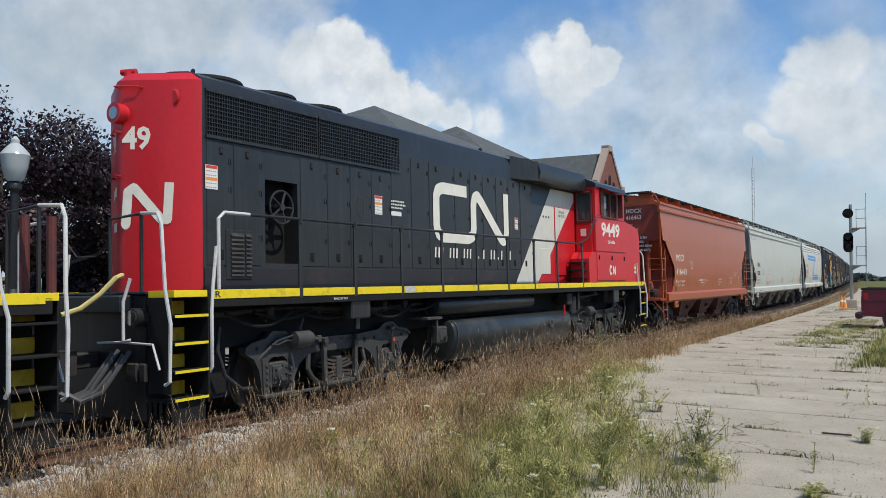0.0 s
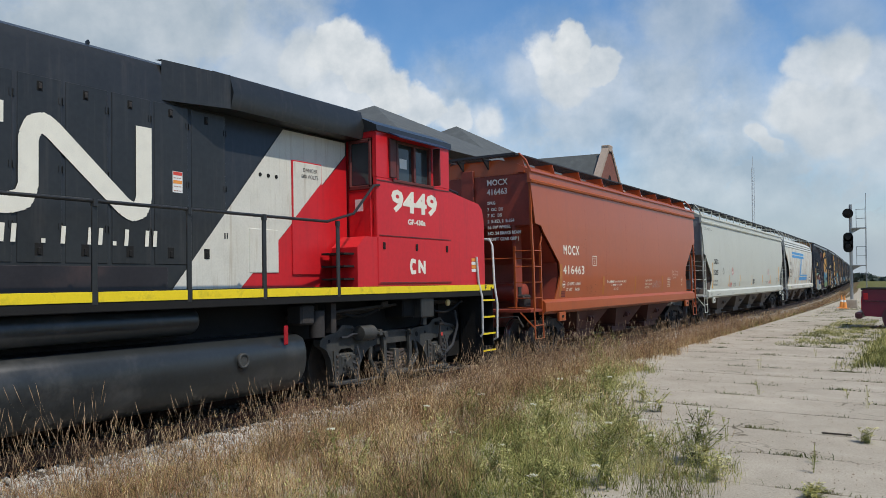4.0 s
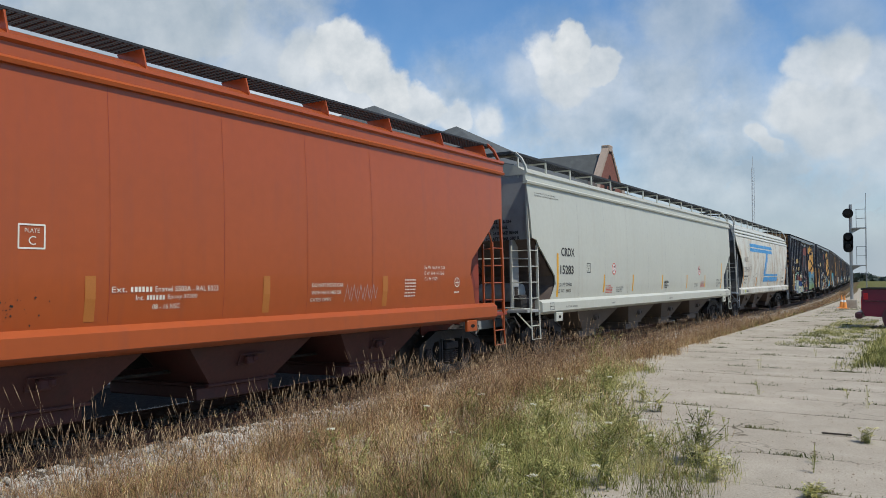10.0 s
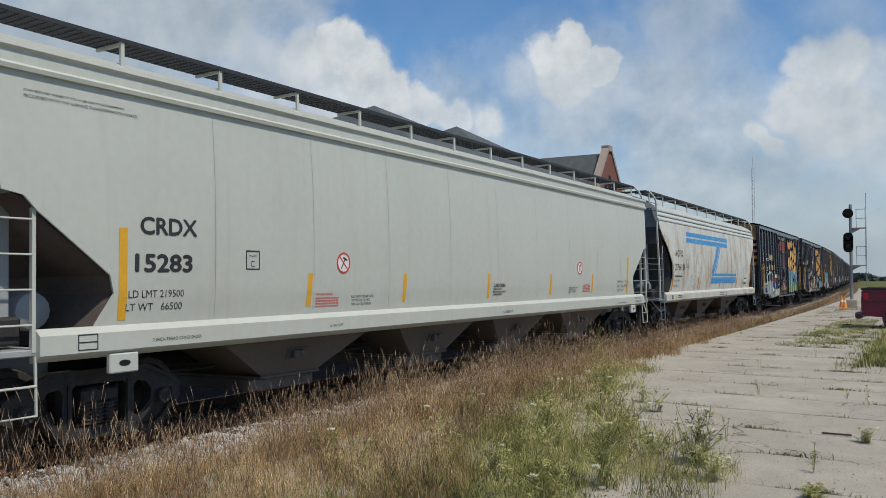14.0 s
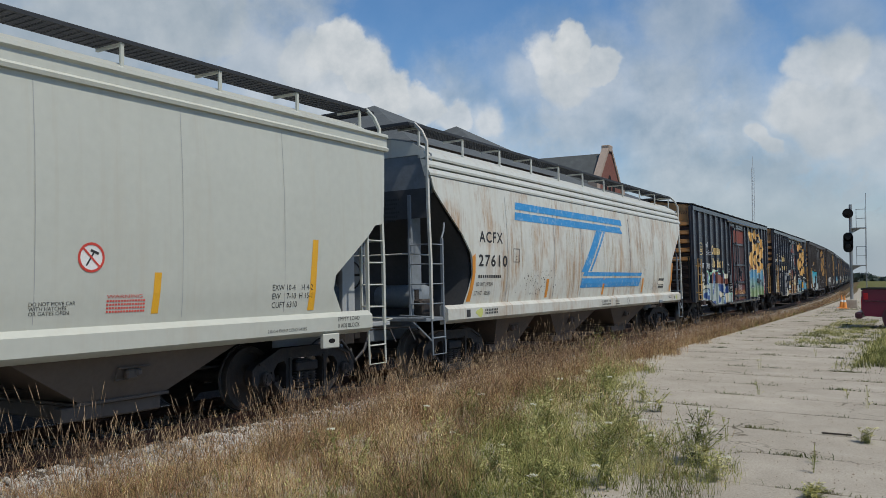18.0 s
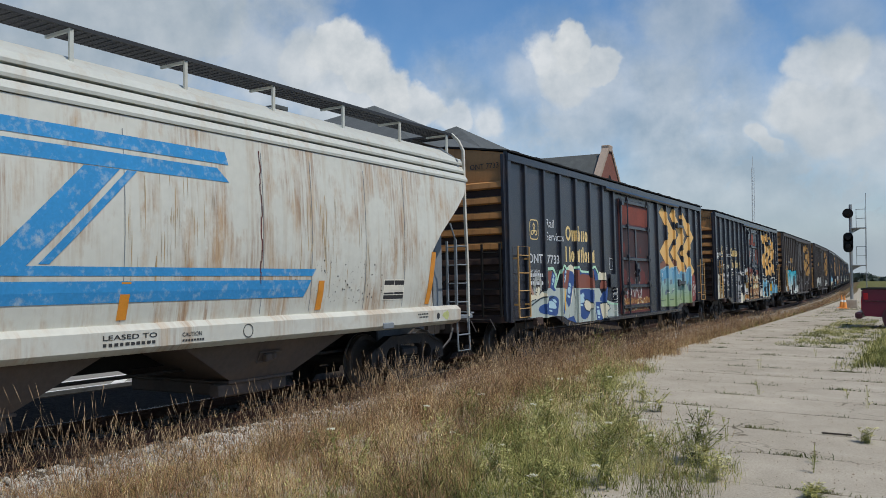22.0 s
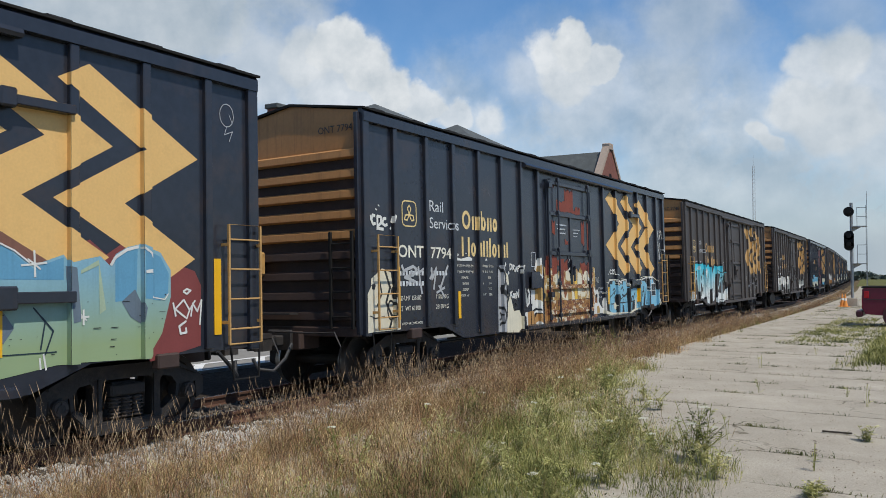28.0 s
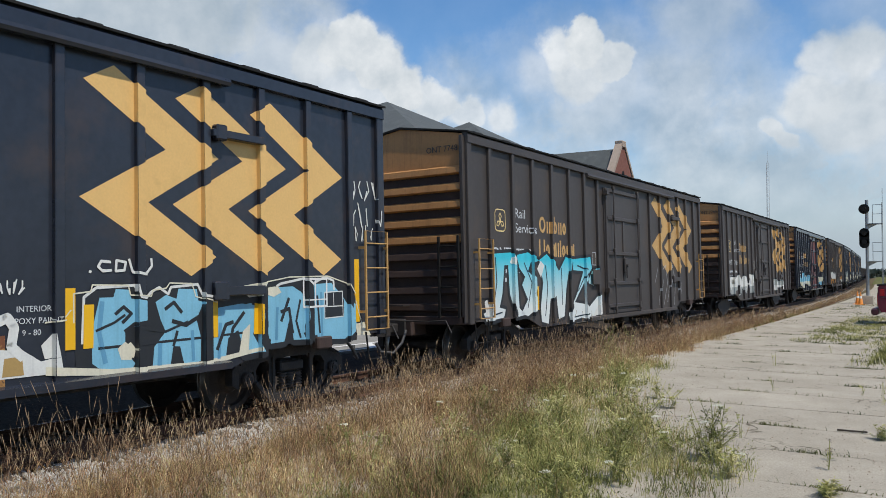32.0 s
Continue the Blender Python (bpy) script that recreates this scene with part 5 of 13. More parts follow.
def box_skin():
    """The side as strips along the car: posts, and panels between them."""
    edges = [(-BH, -BH + 0.16, PX)]
    y = -BH + 0.16
    for p in POSTS:
        edges += [(y, p - 0.055, WX), (p - 0.055, p + 0.055, PX)]
        y = p + 0.055
        if p == -1.60:
            edges += [(y, -1.12, WX), (-1.12, 1.62, 1.515)]
            y = 1.62
    return edges + [(y, BH - 0.16, WX), (BH - 0.16, BH, PX)]


SKIN = box_skin()


def boxcar_meshes(wall, door_m):
    """Meshes that every boxcar of one paint shares."""
    sill = [(-BH, 0.95), (-5.75, 0.95), (-5.05, 0.70), (5.05, 0.70), (5.75, 0.95), (BH, 0.95)]
    res = {}
    for s, key in ((1, "near"), (-1, "far")):
        m = M()
        m.prism(sill + [(BH, 4.48), (-BH, 4.48)], s * 1.44, s * WX, "x")
        res["side_wall_" + key] = m.mesh("side_wall", wall)
        m = M()
        m.prism([(s * 1.44, 4.38), (s * 1.56, 4.40), (s * 1.56, 4.55), (s * 1.52, 4.60), (s * 1.44, 4.60)], -BH, BH)
        res["top_chord_" + key] = m.mesh("top_chord", wall)
        m = M()
        for a, b in zip(sill, sill[1:]):
            m.prism([a, b, (b[0], b[1] + 0.10), (a[0], a[1] + 0.10)], s * 1.44, s * (WX - 0.001), "x")
        res["side_sill_" + key] = m.mesh("side_sill", wall)
    res["post"] = M().box(WX - 0.01, PX, -0.055, 0.055, 0.98, 4.40, 0.012).mesh("post", wall)
    res["short_post"] = M().box(WX - 0.01, PX, -0.055, 0.055, 0.76, 4.40, 0.012).mesh("post", wall)
    res["corner_post"] = M().box(1.40, PX, -0.08, 0.08, 0.92, 4.42, 0.012).mesh("corner_post", wall)
    m = M().prism([(1.58, 4.59), (1.58, 4.62), (0.0, 4.86), (-1.58, 4.62), (-1.58, 4.59), (0, 4.82)], -BH - 0.03, BH + 0.03)
    for k in range(14):
        y = -BH + 0.5 + k * (2 * BH - 1.0) / 13
        m.prism([(1.56, 4.61), (0.0, 4.85), (-1.56, 4.61), (-1.51, 4.66), (0.0, 4.90), (1.51, 4.66)], y - 0.14, y + 0.14)
    res["roof"] = m.mesh("roof", DARK)
    # end wall with horizontal ribs
    m, g = M(), M()
    m.prism([(1.46, 3.94), (1.46, 4.58), (0.0, 4.82), (-1.46, 4.58), (-1.46, 3.94)], 0.0, 0.05)
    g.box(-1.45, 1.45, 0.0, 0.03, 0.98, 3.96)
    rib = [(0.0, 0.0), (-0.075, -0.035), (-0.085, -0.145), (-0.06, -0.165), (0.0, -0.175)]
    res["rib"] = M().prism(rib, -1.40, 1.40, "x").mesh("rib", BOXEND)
    res["low_rib"] = M().prism(rib, -1.40, 1.40, "x").mesh("rib", BOXDARK)
    res["end_post"] = M().box(1.40, 1.48, -0.10, 0.04, 0.95, 4.54, 0.01).mesh("end_post", wall)
    res["end_wall"], res["end_panel"] = m.mesh("end_wall", BOXEND), g.mesh("end_panel", BOXDARK)
    res["end_sill"] = M().box(-1.46, 1.46, -0.10, 0.10, 0.92, 1.08, 0.015).box(-0.3, 0.3, -0.2, 0.6, 0.70, 1.0, 0.02).mesh("end_sill", BOXDARK)
    m = ladder(M(), -0.13, 0.92, 1.36, 1.05, 2.62, 4, "y")
    res["end_ladder"] = m.mesh("end_ladder", DARK)
    m = ladder(M(), 1.60, -0.28, 0.28, 1.02, 2.56, 4, "x", 0.012, 0.014)
    m.tube([(1.60, -0.28, 1.04), (1.60, -0.28, 2.56), (1.60, 0.28, 2.56), (1.60, 0.28, 1.02), (1.60, -0.28, 1.02)], 0.014, 6)
    for z in (1.3, 2.3):
        m.box(1.46, 1.60, -0.30, -0.26, z - 0.02, z + 0.02).box(1.46, 1.60, 0.26, 0.30, z - 0.02, z + 0.02)
    res["side_ladder"] = m.mesh("side_ladder", BRASS)
    res["stirrup_step"] = M().tube([(1.50, -0.26, 0.98), (1.52, -0.22, 0.55), (1.52, 0.22, 0.55), (1.50, 0.26, 0.98)], 0.015, 6).mesh("stirrup_step", DARK)
    res["underframe"] = M().box(-0.3, 0.3, -BH + 0.3, BH - 0.3, 0.66, 0.98, 0.02).box(-1.4, 1.4, -BH + 0.1, BH - 0.1, 0.94, 1.02).box(-0.9, 0.9, -5.0, 5.0, 0.78, 0.94).mesh("underframe", DARK)
    m = M().cyl((-0.9, -1.2, 0.62), (-0.9, 0.2, 0.62), 0.2, 14).box(0.5, 1.1, 1.2, 1.7, 0.45, 0.85, 0.03)
    m.cyl((0.8, -4.8, 0.58), (0.8, 4.8, 0.58), 0.02, 6).cyl((0.95, -4.8, 0.66), (0.95, 4.8, 0.66), 0.018, 6)
    res["brake_gear"] = m.mesh("brake_gear", STEEL)
    # plug door
    d = M().box(WX - 0.02, 1.515, -1.12, 1.62, 0.82, 4.16, 0.01)
    res["door"] = d.mesh("door", door_m)
    m = M()
    for z in (1.02, 1.62, 2.42, 3.36, 4.10):
        m.box(1.50, 1.565, -1.10, 1.60, z - 0.05, z + 0.05, 0.012)
    for y in (-1.06, 1.56):
        m.box(1.50, 1.565, y - 0.05, y + 0.05, 0.84, 4.14, 0.012)
    m.box(1.50, 1.545, 0.18, 0.30, 1.6, 3.36, 0.01)
    res["door_frame"] = m.mesh("door_frame", wall)
    m = M().cyl((1.595, 0, 0.80), (1.595, 0, 4.24), 0.022, 8)
    for z in (0.95, 1.7, 2.5, 3.4, 4.18):
        m.box(1.545, 1.62, -0.045, 0.045, z - 0.05, z + 0.05, 0.01)
    res["near_rod"] = m.mesh("door_rod", wall)
    m = M()
    m.box(1.54, 1.60, 0.14, 0.34, 1.9, 2.3, 0.01).cyl((1.60, 0.24, 2.1), (1.66, 0.24, 2.1), 0.05, 10).box(1.60, 1.63, 0.2, 0.28, 1.75, 2.1)
    res["door_latch"] = m.mesh("door_latch", wall)
    res["hook_high"] = M().box(1.54, 1.64, -1.22, -1.04, 3.96, 4.06).mesh("door_hook", wall)
    res["hook_low"] = M().box(1.54, 1.64, -1.22, -1.04, 1.38, 1.5).mesh("door_hook", wall)
    m = M().prism([(1.50, 4.30), (1.60, 4.30), (1.62, 4.34), (1.60, 4.39), (1.50, 4.40)], -2.4, 4.9).prism([(1.48, 0.70), (1.60, 0.70), (1.60, 0.78), (1.48, 0.80)], -2.4, 4.9)
    res["door_track"] = m.mesh("door_track", wall)
    res["defect_board"] = M().box(1.54, 1.57, -2.12, -1.68, 1.60, 1.98, 0.01).mesh("defect_board", wall)
    res["bracket_high"] = M().box(WX, 1.60, 4.62, 5.5, 3.62, 3.72, 0.01).box(1.5, 1.62, 4.66, 4.84, 3.58, 3.78, 0.02).mesh("bracket", wall)
    res["bracket_low"] = M().box(WX, 1.60, 4.62, 5.5, 1.62, 1.74, 0.01).box(1.5, 1.61, 4.62, 4.86, 1.56, 1.80, 0.02).mesh("bracket", wall)
    return res


CHEVRON = [(0, 4.02), (0.38, 4.24), (1.9, 3.36), (0.83, 2.73), (1.85, 2.11), (1.45, 1.87), (-0.05, 2.73), (1.08, 3.375)]


def name_marks(car, y, z, marks, material):
    """The company name as a row of plain rings and upright bars. O, o: a large and a small ring; n: two bars; i, l: a short and a tall bar; N, h: pairs with tall bars; d: a ring and a tall bar."""
    for ch in marks:
        if ch in "Oo":
            r_, k = (0.185, 0.165) if ch == "O" else (0.14, 0.10)
            paint(car, stroke(ring(y + k, z + r_, k - 0.036, 18, r_ - 0.036), 0.072, True), material, "name_ring", SKIN)
            y += 2 * k + 0.06
        else:
            for w, h in {"n": (0.13, 0.27), "i": (0, 0.28), "l": (0, 0.39), "N": (0.24, 0.38), "h": (0.14, 0.33)}[ch],:
                paint(car, [rect(y + q, y + q + 0.072, z, z + h) for q in sorted({0.0, w})], material, "name_bar", SKIN)
            y += w + 0.12


def boxcar(meshes, label, number, letters, full=True, gold=None, amber=None):
    car = thing("boxcar", None, label, "boxcar", GROUP)
    for key, me in meshes.items():
        if key in ("post", "short_post", "corner_post", "side_ladder", "stirrup_step", "end_wall", "end_panel", "end_sill", "end_ladder", "rib", "low_rib", "end_post", "near_rod"):
            continue
        part(me.name, me, None, car)
    for p in POSTS:
        ob = part("post", meshes["short_post"] if abs(p) < 5.2 else meshes["post"], None, car)
        ob.location = (0, p, 0)
    for y in (-0.62, 1.30):
        ob = part("door_rod", meshes["near_rod"], None, car)
        ob.location = (0, y, 0)
    for d in (-1, 1):
        ob = part("corner_post", meshes["corner_post"], None, car)
        ob.location = (0, d * (BH - 0.08), 0)
        for key in ("end_wall", "end_panel", "end_sill", "end_ladder"):
            ob = part(key, meshes[key], None, car)
            ob.matrix_basis = pose(0, d * (BH - 0.02), 0, 0, 0, 0 if d < 0 else 180)
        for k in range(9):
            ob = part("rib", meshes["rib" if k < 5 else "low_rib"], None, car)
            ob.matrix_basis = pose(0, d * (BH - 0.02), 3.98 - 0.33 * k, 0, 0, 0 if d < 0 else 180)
        for s in (0, 2.88):
            ob = part("end_post", meshes["end_post"], None, car)
            ob.matrix_basis = pose(-s if d < 0 else s, d * (BH - 0.02), 0, 0, 0, 0 if d < 0 else 180)
        if full:
            for key, y in (("side_ladder", 7.68 if d < 0 else 7.93), ("stirrup_step", 7.75 if d < 0 else 8.02)):
                ob = part(key, meshes[key], None, car)
                ob.location = (0, d * y, 0)
            part("jacking_pad", M().box(1.40, 1.54, d * 6.75 - 0.16, d * 6.75 + 0.16, 0.80, 0.98, 0.02), BOXDARK, car)
        coupler(car, d * (BH + 0.34), d)
        if full:
            freight_truck(car, d * 6.5, 1.78)
        else:
            m = M().box(-1.0, 1.0, -0.15, 0.15, 0.4, 0.6).cyl((-0.8, -0.865, 0.457), (0.8, -0.865, 0.457), 0.08, 8).cyl((-0.8, 0.865, 0.457), (0.8, 0.865, 0.457), 0.08, 8)
            for s in (-1, 1):
                m.prism([(-1.1, 0.6), (-0.5, 0.8), (0.5, 0.8), (1.1, 0.6), (1.1, 0.48), (0.4, 0.16), (-0.4, 0.16), (-1.1, 0.48)], s * 0.93, s * 1.06, "x")
                for y in (-0.865, 0.865):
                    m.cyl((s * 0.66, y, 0.457), (s * 0.80, y, 0.457), 0.457, 16)
            ob = part("truck", m, STEEL, car)
            ob.location = (0, d * 6.25, 0)
    part("brake_wheel", M().hoop((-0.95, -BH - 0.26, 2.15), 0.262, 0.015, "y", 24).cyl((-0.95, -BH, 2.15), (-0.95, -BH - 0.28, 2.15), 0.035).box(-1.2, -0.7, -BH - 0.27, -BH - 0.25, 2.13, 2.17), STEEL, car)
    part("brake_housing", M().box(-0.82, -0.55, -BH - 0.24, -BH - 0.05, 1.95, 2.35, 0.03), BRASS, car)
    if full:
        ch = M().tube([(-0.72, -BH - 0.15, 1.95), (-0.70, -BH - 0.15, 1.05)], 0.016, 6)
        part("brake_chain", ch, STEEL, car)
        part("brake_step", M().box(-1.1, 0.2, -BH - 0.30, -BH - 0.08, 1.28, 1.31), STEEL, car)
    # paint scheme
    polys = []
    for k in range(3):
        c = [(2.90 + 1.225 * k + y, z) for y, z in CHEVRON]
        polys += [[c[0], c[1], c[2], c[7]], [c[7], c[2], c[3], c[6]], [c[6], c[3], c[4], c[5]]]
    for k in range(3):
        paint(car, polys[3 * k:3 * k + 3], gold or GOLD, "chevron_stripe", SKIN)
    lg = stroke([(-6.86 + 0.22 * math.cos(a) * min(1.25, 1 / max(abs(math.cos(a)), abs(math.sin(a)))), 2.98 + 0.22 * math.sin(a) * min(1.25, 1 / max(abs(math.cos(a)), abs(math.sin(a))))) for a in [2 * math.pi * k / 24 for k in range(24)]], 0.025, True)
    for k in range(3):
        a = math.pi / 2 + k * 2.094 + math.pi / 3 * 0
        lg += stroke([(-6.86, 2.96), (-6.86 + 0.12 * math.cos(a + 0.45), 2.96 + 0.12 * math.sin(a + 0.45)), (-6.86 + 0.17 * math.cos(a), 2.96 + 0.17 * math.sin(a)), (-6.86 + 0.12 * math.cos(a - 0.45), 2.96 + 0.12 * math.sin(a - 0.45))], 0.026, True)
    paint(car, lg, GOLDLET, "emblem", SKIN)
    paint(car, fitted("Rail", -6.20, -5.72, 3.07, 3.27) + fitted("Services", -6.20, -5.16, 2.76, 2.96), FADED, "lettering", SKIN)
    for z, y, marks in ((2.80, -5.03, "Onloiio"), (2.27, -5.06, "Noilhlon"+"h")):
        name_marks(car, y, z, marks, gold or GOLDLET)
    paint(car, fitted(letters, -7.22, -6.42, 2.21, 2.43, 0.006) + fitted(number, -6.18, -5.46, 2.21, 2.42, 0.004), LETTER if letters == "ONT" and number == "7794" else FADED, "lettering", SKIN)
    words("ONT " + number, 0.17, INK, car, END(0.62, -BH - 0.024, 4.26), sx=0.95)
    if full:
        for q in (rect(-5.24, -5.14, 1.08, 1.60), rect(7.50, 7.62, 1.15, 2.12), rect(-7.33, -7.23, 1.15, 2.05), rect(2.66, 2.80, 1.10, 1.75), rect(4.64, 4.76, 1.10, 1.70), rect(-1.52, -1.42, 0.95, 1.40)):
            paint(car, [q], AMBER, "reflector", SKIN, 6)
    paint(car, stroke(rect(-1.95, -1.73, 2.1, 2.42), 0.014, True) + bars(-7.2, -6.4, 1.90, 0.08, 8, 50) + bars(-7.2, -6.4, 1.72, 0.08, 8, 51) + bars(-6.1, -5.6, 1.90, 0.08, 5, 52), FADED, "small_lettering", SKIN)
    return car


def tag(y, z, h, n, seed, w=0.05):
    """A quick sprayed scribble of n strokes."""
    r = random.Random(seed)
    res = []
    for i in range(n):
        a = y + i * h * 0.55
        pts = [(a + h * r.uniform(0, 0.5), z + h * v * r.uniform(0.85, 1.1)) for v in r.choice([(1, 0.1, 0.9), (0, 1, 0.5, 0.0), (0.9, 0.6, 0.1, 0.4), (1, 0.5, 0.0, 0.45)])]
        res += stroke(pts, w)
    return res


def ragged(y0, y1, z0, z1, seed, n=12, up=0.10, down=0.0):
    """A field whose upper (and lower) edge has flaked unevenly, as upright slips."""
    r = random.Random(seed)
    res, w = [], (y1 - y0) / n
    top, low = z1, z0
    for k in range(n):
        nt, nl = z1 - up * r.random() ** 1.4, z0 - down * r.random() ** 2
        res.append([(y0 + k * w, low), (y0 + (k + 1) * w, nl), (y0 + (k + 1) * w, nt), (y0 + k * w, top)])
        top, low = nt, nl
    return res


def blot(y, z, r_, rz, seed, n=14):
    r = random.Random(seed)
    return [(y + r_ * f * math.cos(a), z + rz * f * math.sin(a)) for a, f in [(2 * math.pi * k / n, r.uniform(0.68, 1.15)) for k in range(n)]]


LETTERSHAPES = [
    [[(0.1, 0), (0.2, 1), (0.75, 0.95), (0.8, 0.55), (0.25, 0.5)], [(0.3, 0.5), (0.85, 0.0)]],
    [[(0.15, 1), (0.1, 0.05)], [(0.85, 1), (0.9, 0.0)], [(0.12, 0.5), (0.88, 0.55)]],
    [[(0.85, 0.9), (0.3, 1.0), (0.1, 0.5), (0.3, 0.05), (0.9, 0.1)], [(0.25, 0.52), (0.7, 0.55)]],
    [[(0.1, 0), (0.15, 0.95), (0.85, 0.1), (0.9, 1.0)]],
    [[(0.15, 0.05), (0.1, 0.7), (0.5, 1.0), (0.9, 0.65), (0.8, 0.1), (0.4, 0.0)]],
    [[(0.1, 0.95), (0.9, 0.9)], [(0.5, 0.9), (0.45, 0.0)], [(0.2, 0.05), (0.8, 0.0)]],
]


def graffiti(car, y0, y1, z0, z1, n, outline, fill, second, accent, back=None, seed=1, split=0.5, thick=0.34, skin=None):
    """A sprayed piece: fat abstract shapes with an outline, two fills and highlights."""
    skin = skin or SKIN
    r = random.Random(seed)
    w = (y1 - y0) / n
    out, body, low, hi, bk = [], [], [], [], []
    for i in range(n):
        shape = LETTERSHAPES[(seed + i * 2) % len(LETTERSHAPES)]
        za, zb = z0 + r.uniform(0, 0.12) * (z1 - z0), z1 - r.uniform(0, 0.15) * (z1 - z0)
        for line in shape:
            pts = [(y0 + (i + 0.02 + 0.94 * p[0]) * w + r.uniform(-0.05, 0.05), za + 0.12 + p[1] * (zb - za - 0.24)) for p in line]
            out += stroke(pts, thick * w + 0.11)
            st = stroke(pts, thick * w)
            body += st
            zs = z0 + (z1 - z0) * split
            low += [c for c in (clip(q, 1, z0 - 0.3, zs) for q in st) if c]
            for k in range(2):
                a = r.choice(pts)
                hi.append(ring(a[0] + r.uniform(-0.1, 0.1) * w, a[1] + r.uniform(-0.08, 0.08), r.uniform(0.03, 0.07), 7, r.uniform(0.05, 0.13)))
    if back:
        bk = [ring(y0 + w * (i + 0.5), (z0 + z1) / 2 - 0.05, w * 0.75, 14, (z1 - z0) * 0.5) for i in range(n)]
        lim = lambda q: clip(q, 1, z0 - 0.02, z1 + 0.2)
        paint(car, [c for c in map(lim, bk) if c], back, "sprayed_backing", skin, 1)
    lim = lambda q: clip(q, 1, 0.74, 2.6)
    for polys, m, nm, ly in ((out, outline, "sprayed_outline", 2), (body, fill, "sprayed_fill", 3), (low, second, "sprayed_fill", 4), (hi, accent, "sprayed_highlight", 5)):
        if m:
            paint(car, [c for c in map(lim, polys) if c], m, nm, skin, ly)


bm_dark = boxcar_meshes(BOXBLUE, DOORRED)
bm_blue = dict(bm_dark)
bm_blue["door"] = bm_dark["door"].copy()
bm_blue["door"].materials[0] = BOXBLUE
bm_brown = boxcar_meshes(BOXBROWN, BOXBROWN)
box1 = boxcar(bm_dark, "dark blue boxcar with gold chevrons and sprayed lettering", "7733", "ONT")
box2 = boxcar(bm_blue, "dark blue boxcar with gold chevrons and light-blue graffiti", "7794", "ONT")
box3 = boxcar(bm_brown, "faded brown boxcar with gold chevrons and turquoise graffiti", "7748", "ONT", gold=FADEGOLD)
# piece on the first car: brown and pale shapes with navy shadows, mint edges and light bubbles
paint(box1, [[(-7.29, 1.44), (-7.01, 1.49), (-6.7, 1.54), (-6.43, 1.56), (-6.28, 1.64), (-5.3, 1.63), (-5.3, 0.94), (-5.7, 0.97), (-6.43, 0.95), (-7.29, 0.99)]], SP_PALE, "sprayed_backing", SKIN, 1)
paint(box1, [[(-5.3, 1.63), (-2.8, 1.59), (-2.46, 1.29), (-1.52, 1.15), (-1.43, 0.8), (-3.35, 0.74), (-4.45, 0.75), (-5.05, 0.87), (-5.3, 0.94)]], SP_PALE, "sprayed_backing", SKIN, 1)
paint(box1, [[(-6.31, 1.64), (-6.24, 1.84), (-6.14, 2.03), (-5.91, 2.03), (-5.98, 1.84), (-6.04, 1.64)]], SP_BROWN, "sprayed_fill", SKIN, 2)
paint(box1, [[(-5.44, 1.62), (-5.43, 2), (-5.29, 2.1), (-5.14, 2.09), (-5.23, 1.8), (-5.28, 1.62)]], SP_BROWN, "sprayed_fill", SKIN, 2)
paint(box1, [[(-5.05, 2.07), (-4.83, 2.06), (-4.91, 1.83), (-5.01, 1.6), (-5.2, 1.61), (-5.13, 1.83)]], SP_BROWN, "sprayed_fill", SKIN, 2)
paint(box1, [[(-4.46, 2.08), (-4.31, 2.08), (-4.3, 1.93), (-3.99, 1.99), (-3.56, 1.96), (-3.4, 1.82), (-3.45, 1.6), (-4.46, 1.62)]], SP_BROWN, "sprayed_fill", SKIN, 2)
paint(box1, [[(-3.42, 2.06), (-3.2, 2.06), (-3.09, 1.59), (-3.43, 1.6)]], SP_BROWN, "sprayed_fill", SKIN, 2)
paint(box1, [[(-2.76, 1.58), (-2.73, 1.72), (-2.61, 1.81), (-2.43, 1.77), (-2.43, 1.58)]], SP_BROWN, "sprayed_fill", SKIN, 2)
paint(box1, [[(-5.91, 2.03), (-5.78, 1.98), (-5.7, 1.87), (-5.78, 1.71), (-5.73, 1.57), (-5.82, 1.56), (-6.04, 1.64), (-5.98, 1.84)]], SP_ROYAL, "sprayed_shadow", SKIN, 3)
paint(box1, [[(-6.31, 1.36), (-6.15, 1.43), (-5.97, 1.46), (-5.7, 1.43), (-5.57, 1.37), (-5.56, 1.24), (-5.64, 1.02), (-5.74, 0.97), (-6.36, 1.03), (-6.63, 1.08), (-6.73, 1.15), (-6.66, 1.22), (-6.33, 1.29)]], SP_ROYAL, "sprayed_shadow", SKIN, 3)
paint(box1, [[(-6.29, 1.35), (-6.28, 1.52), (-6.15, 1.65), (-6.12, 1.56), (-6.15, 1.44)]], SP_ROYAL, "sprayed_shadow", SKIN, 3)
paint(box1, [[(-5.14, 2.09), (-5.05, 2.07), (-5.14, 1.8), (-5.28, 1.36), (-5.38, 0.99), (-5.45, 1.02), (-5.32, 1.43), (-5.23, 1.8)]], SP_ROYAL, "sprayed_shadow", SKIN, 3)
paint(box1, [[(-4.83, 2.06), (-4.58, 2.05), (-4.56, 1.83), (-4.62, 1.58), (-4.76, 1.3), (-4.95, 1.14), (-5.13, 1.32), (-5.02, 1.59), (-4.91, 1.83)]], SP_ROYAL, "sprayed_shadow", SKIN, 3)
paint(box1, [[(-4.46, 2.12), (-4.19, 2.14), (-4.08, 2.03), (-3.56, 1.99), (-3.56, 1.95), (-3.99, 1.98), (-4.3, 1.92), (-4.32, 2.08), (-4.46, 2.08)]], SP_ROYAL, "sprayed_shadow", SKIN, 3)
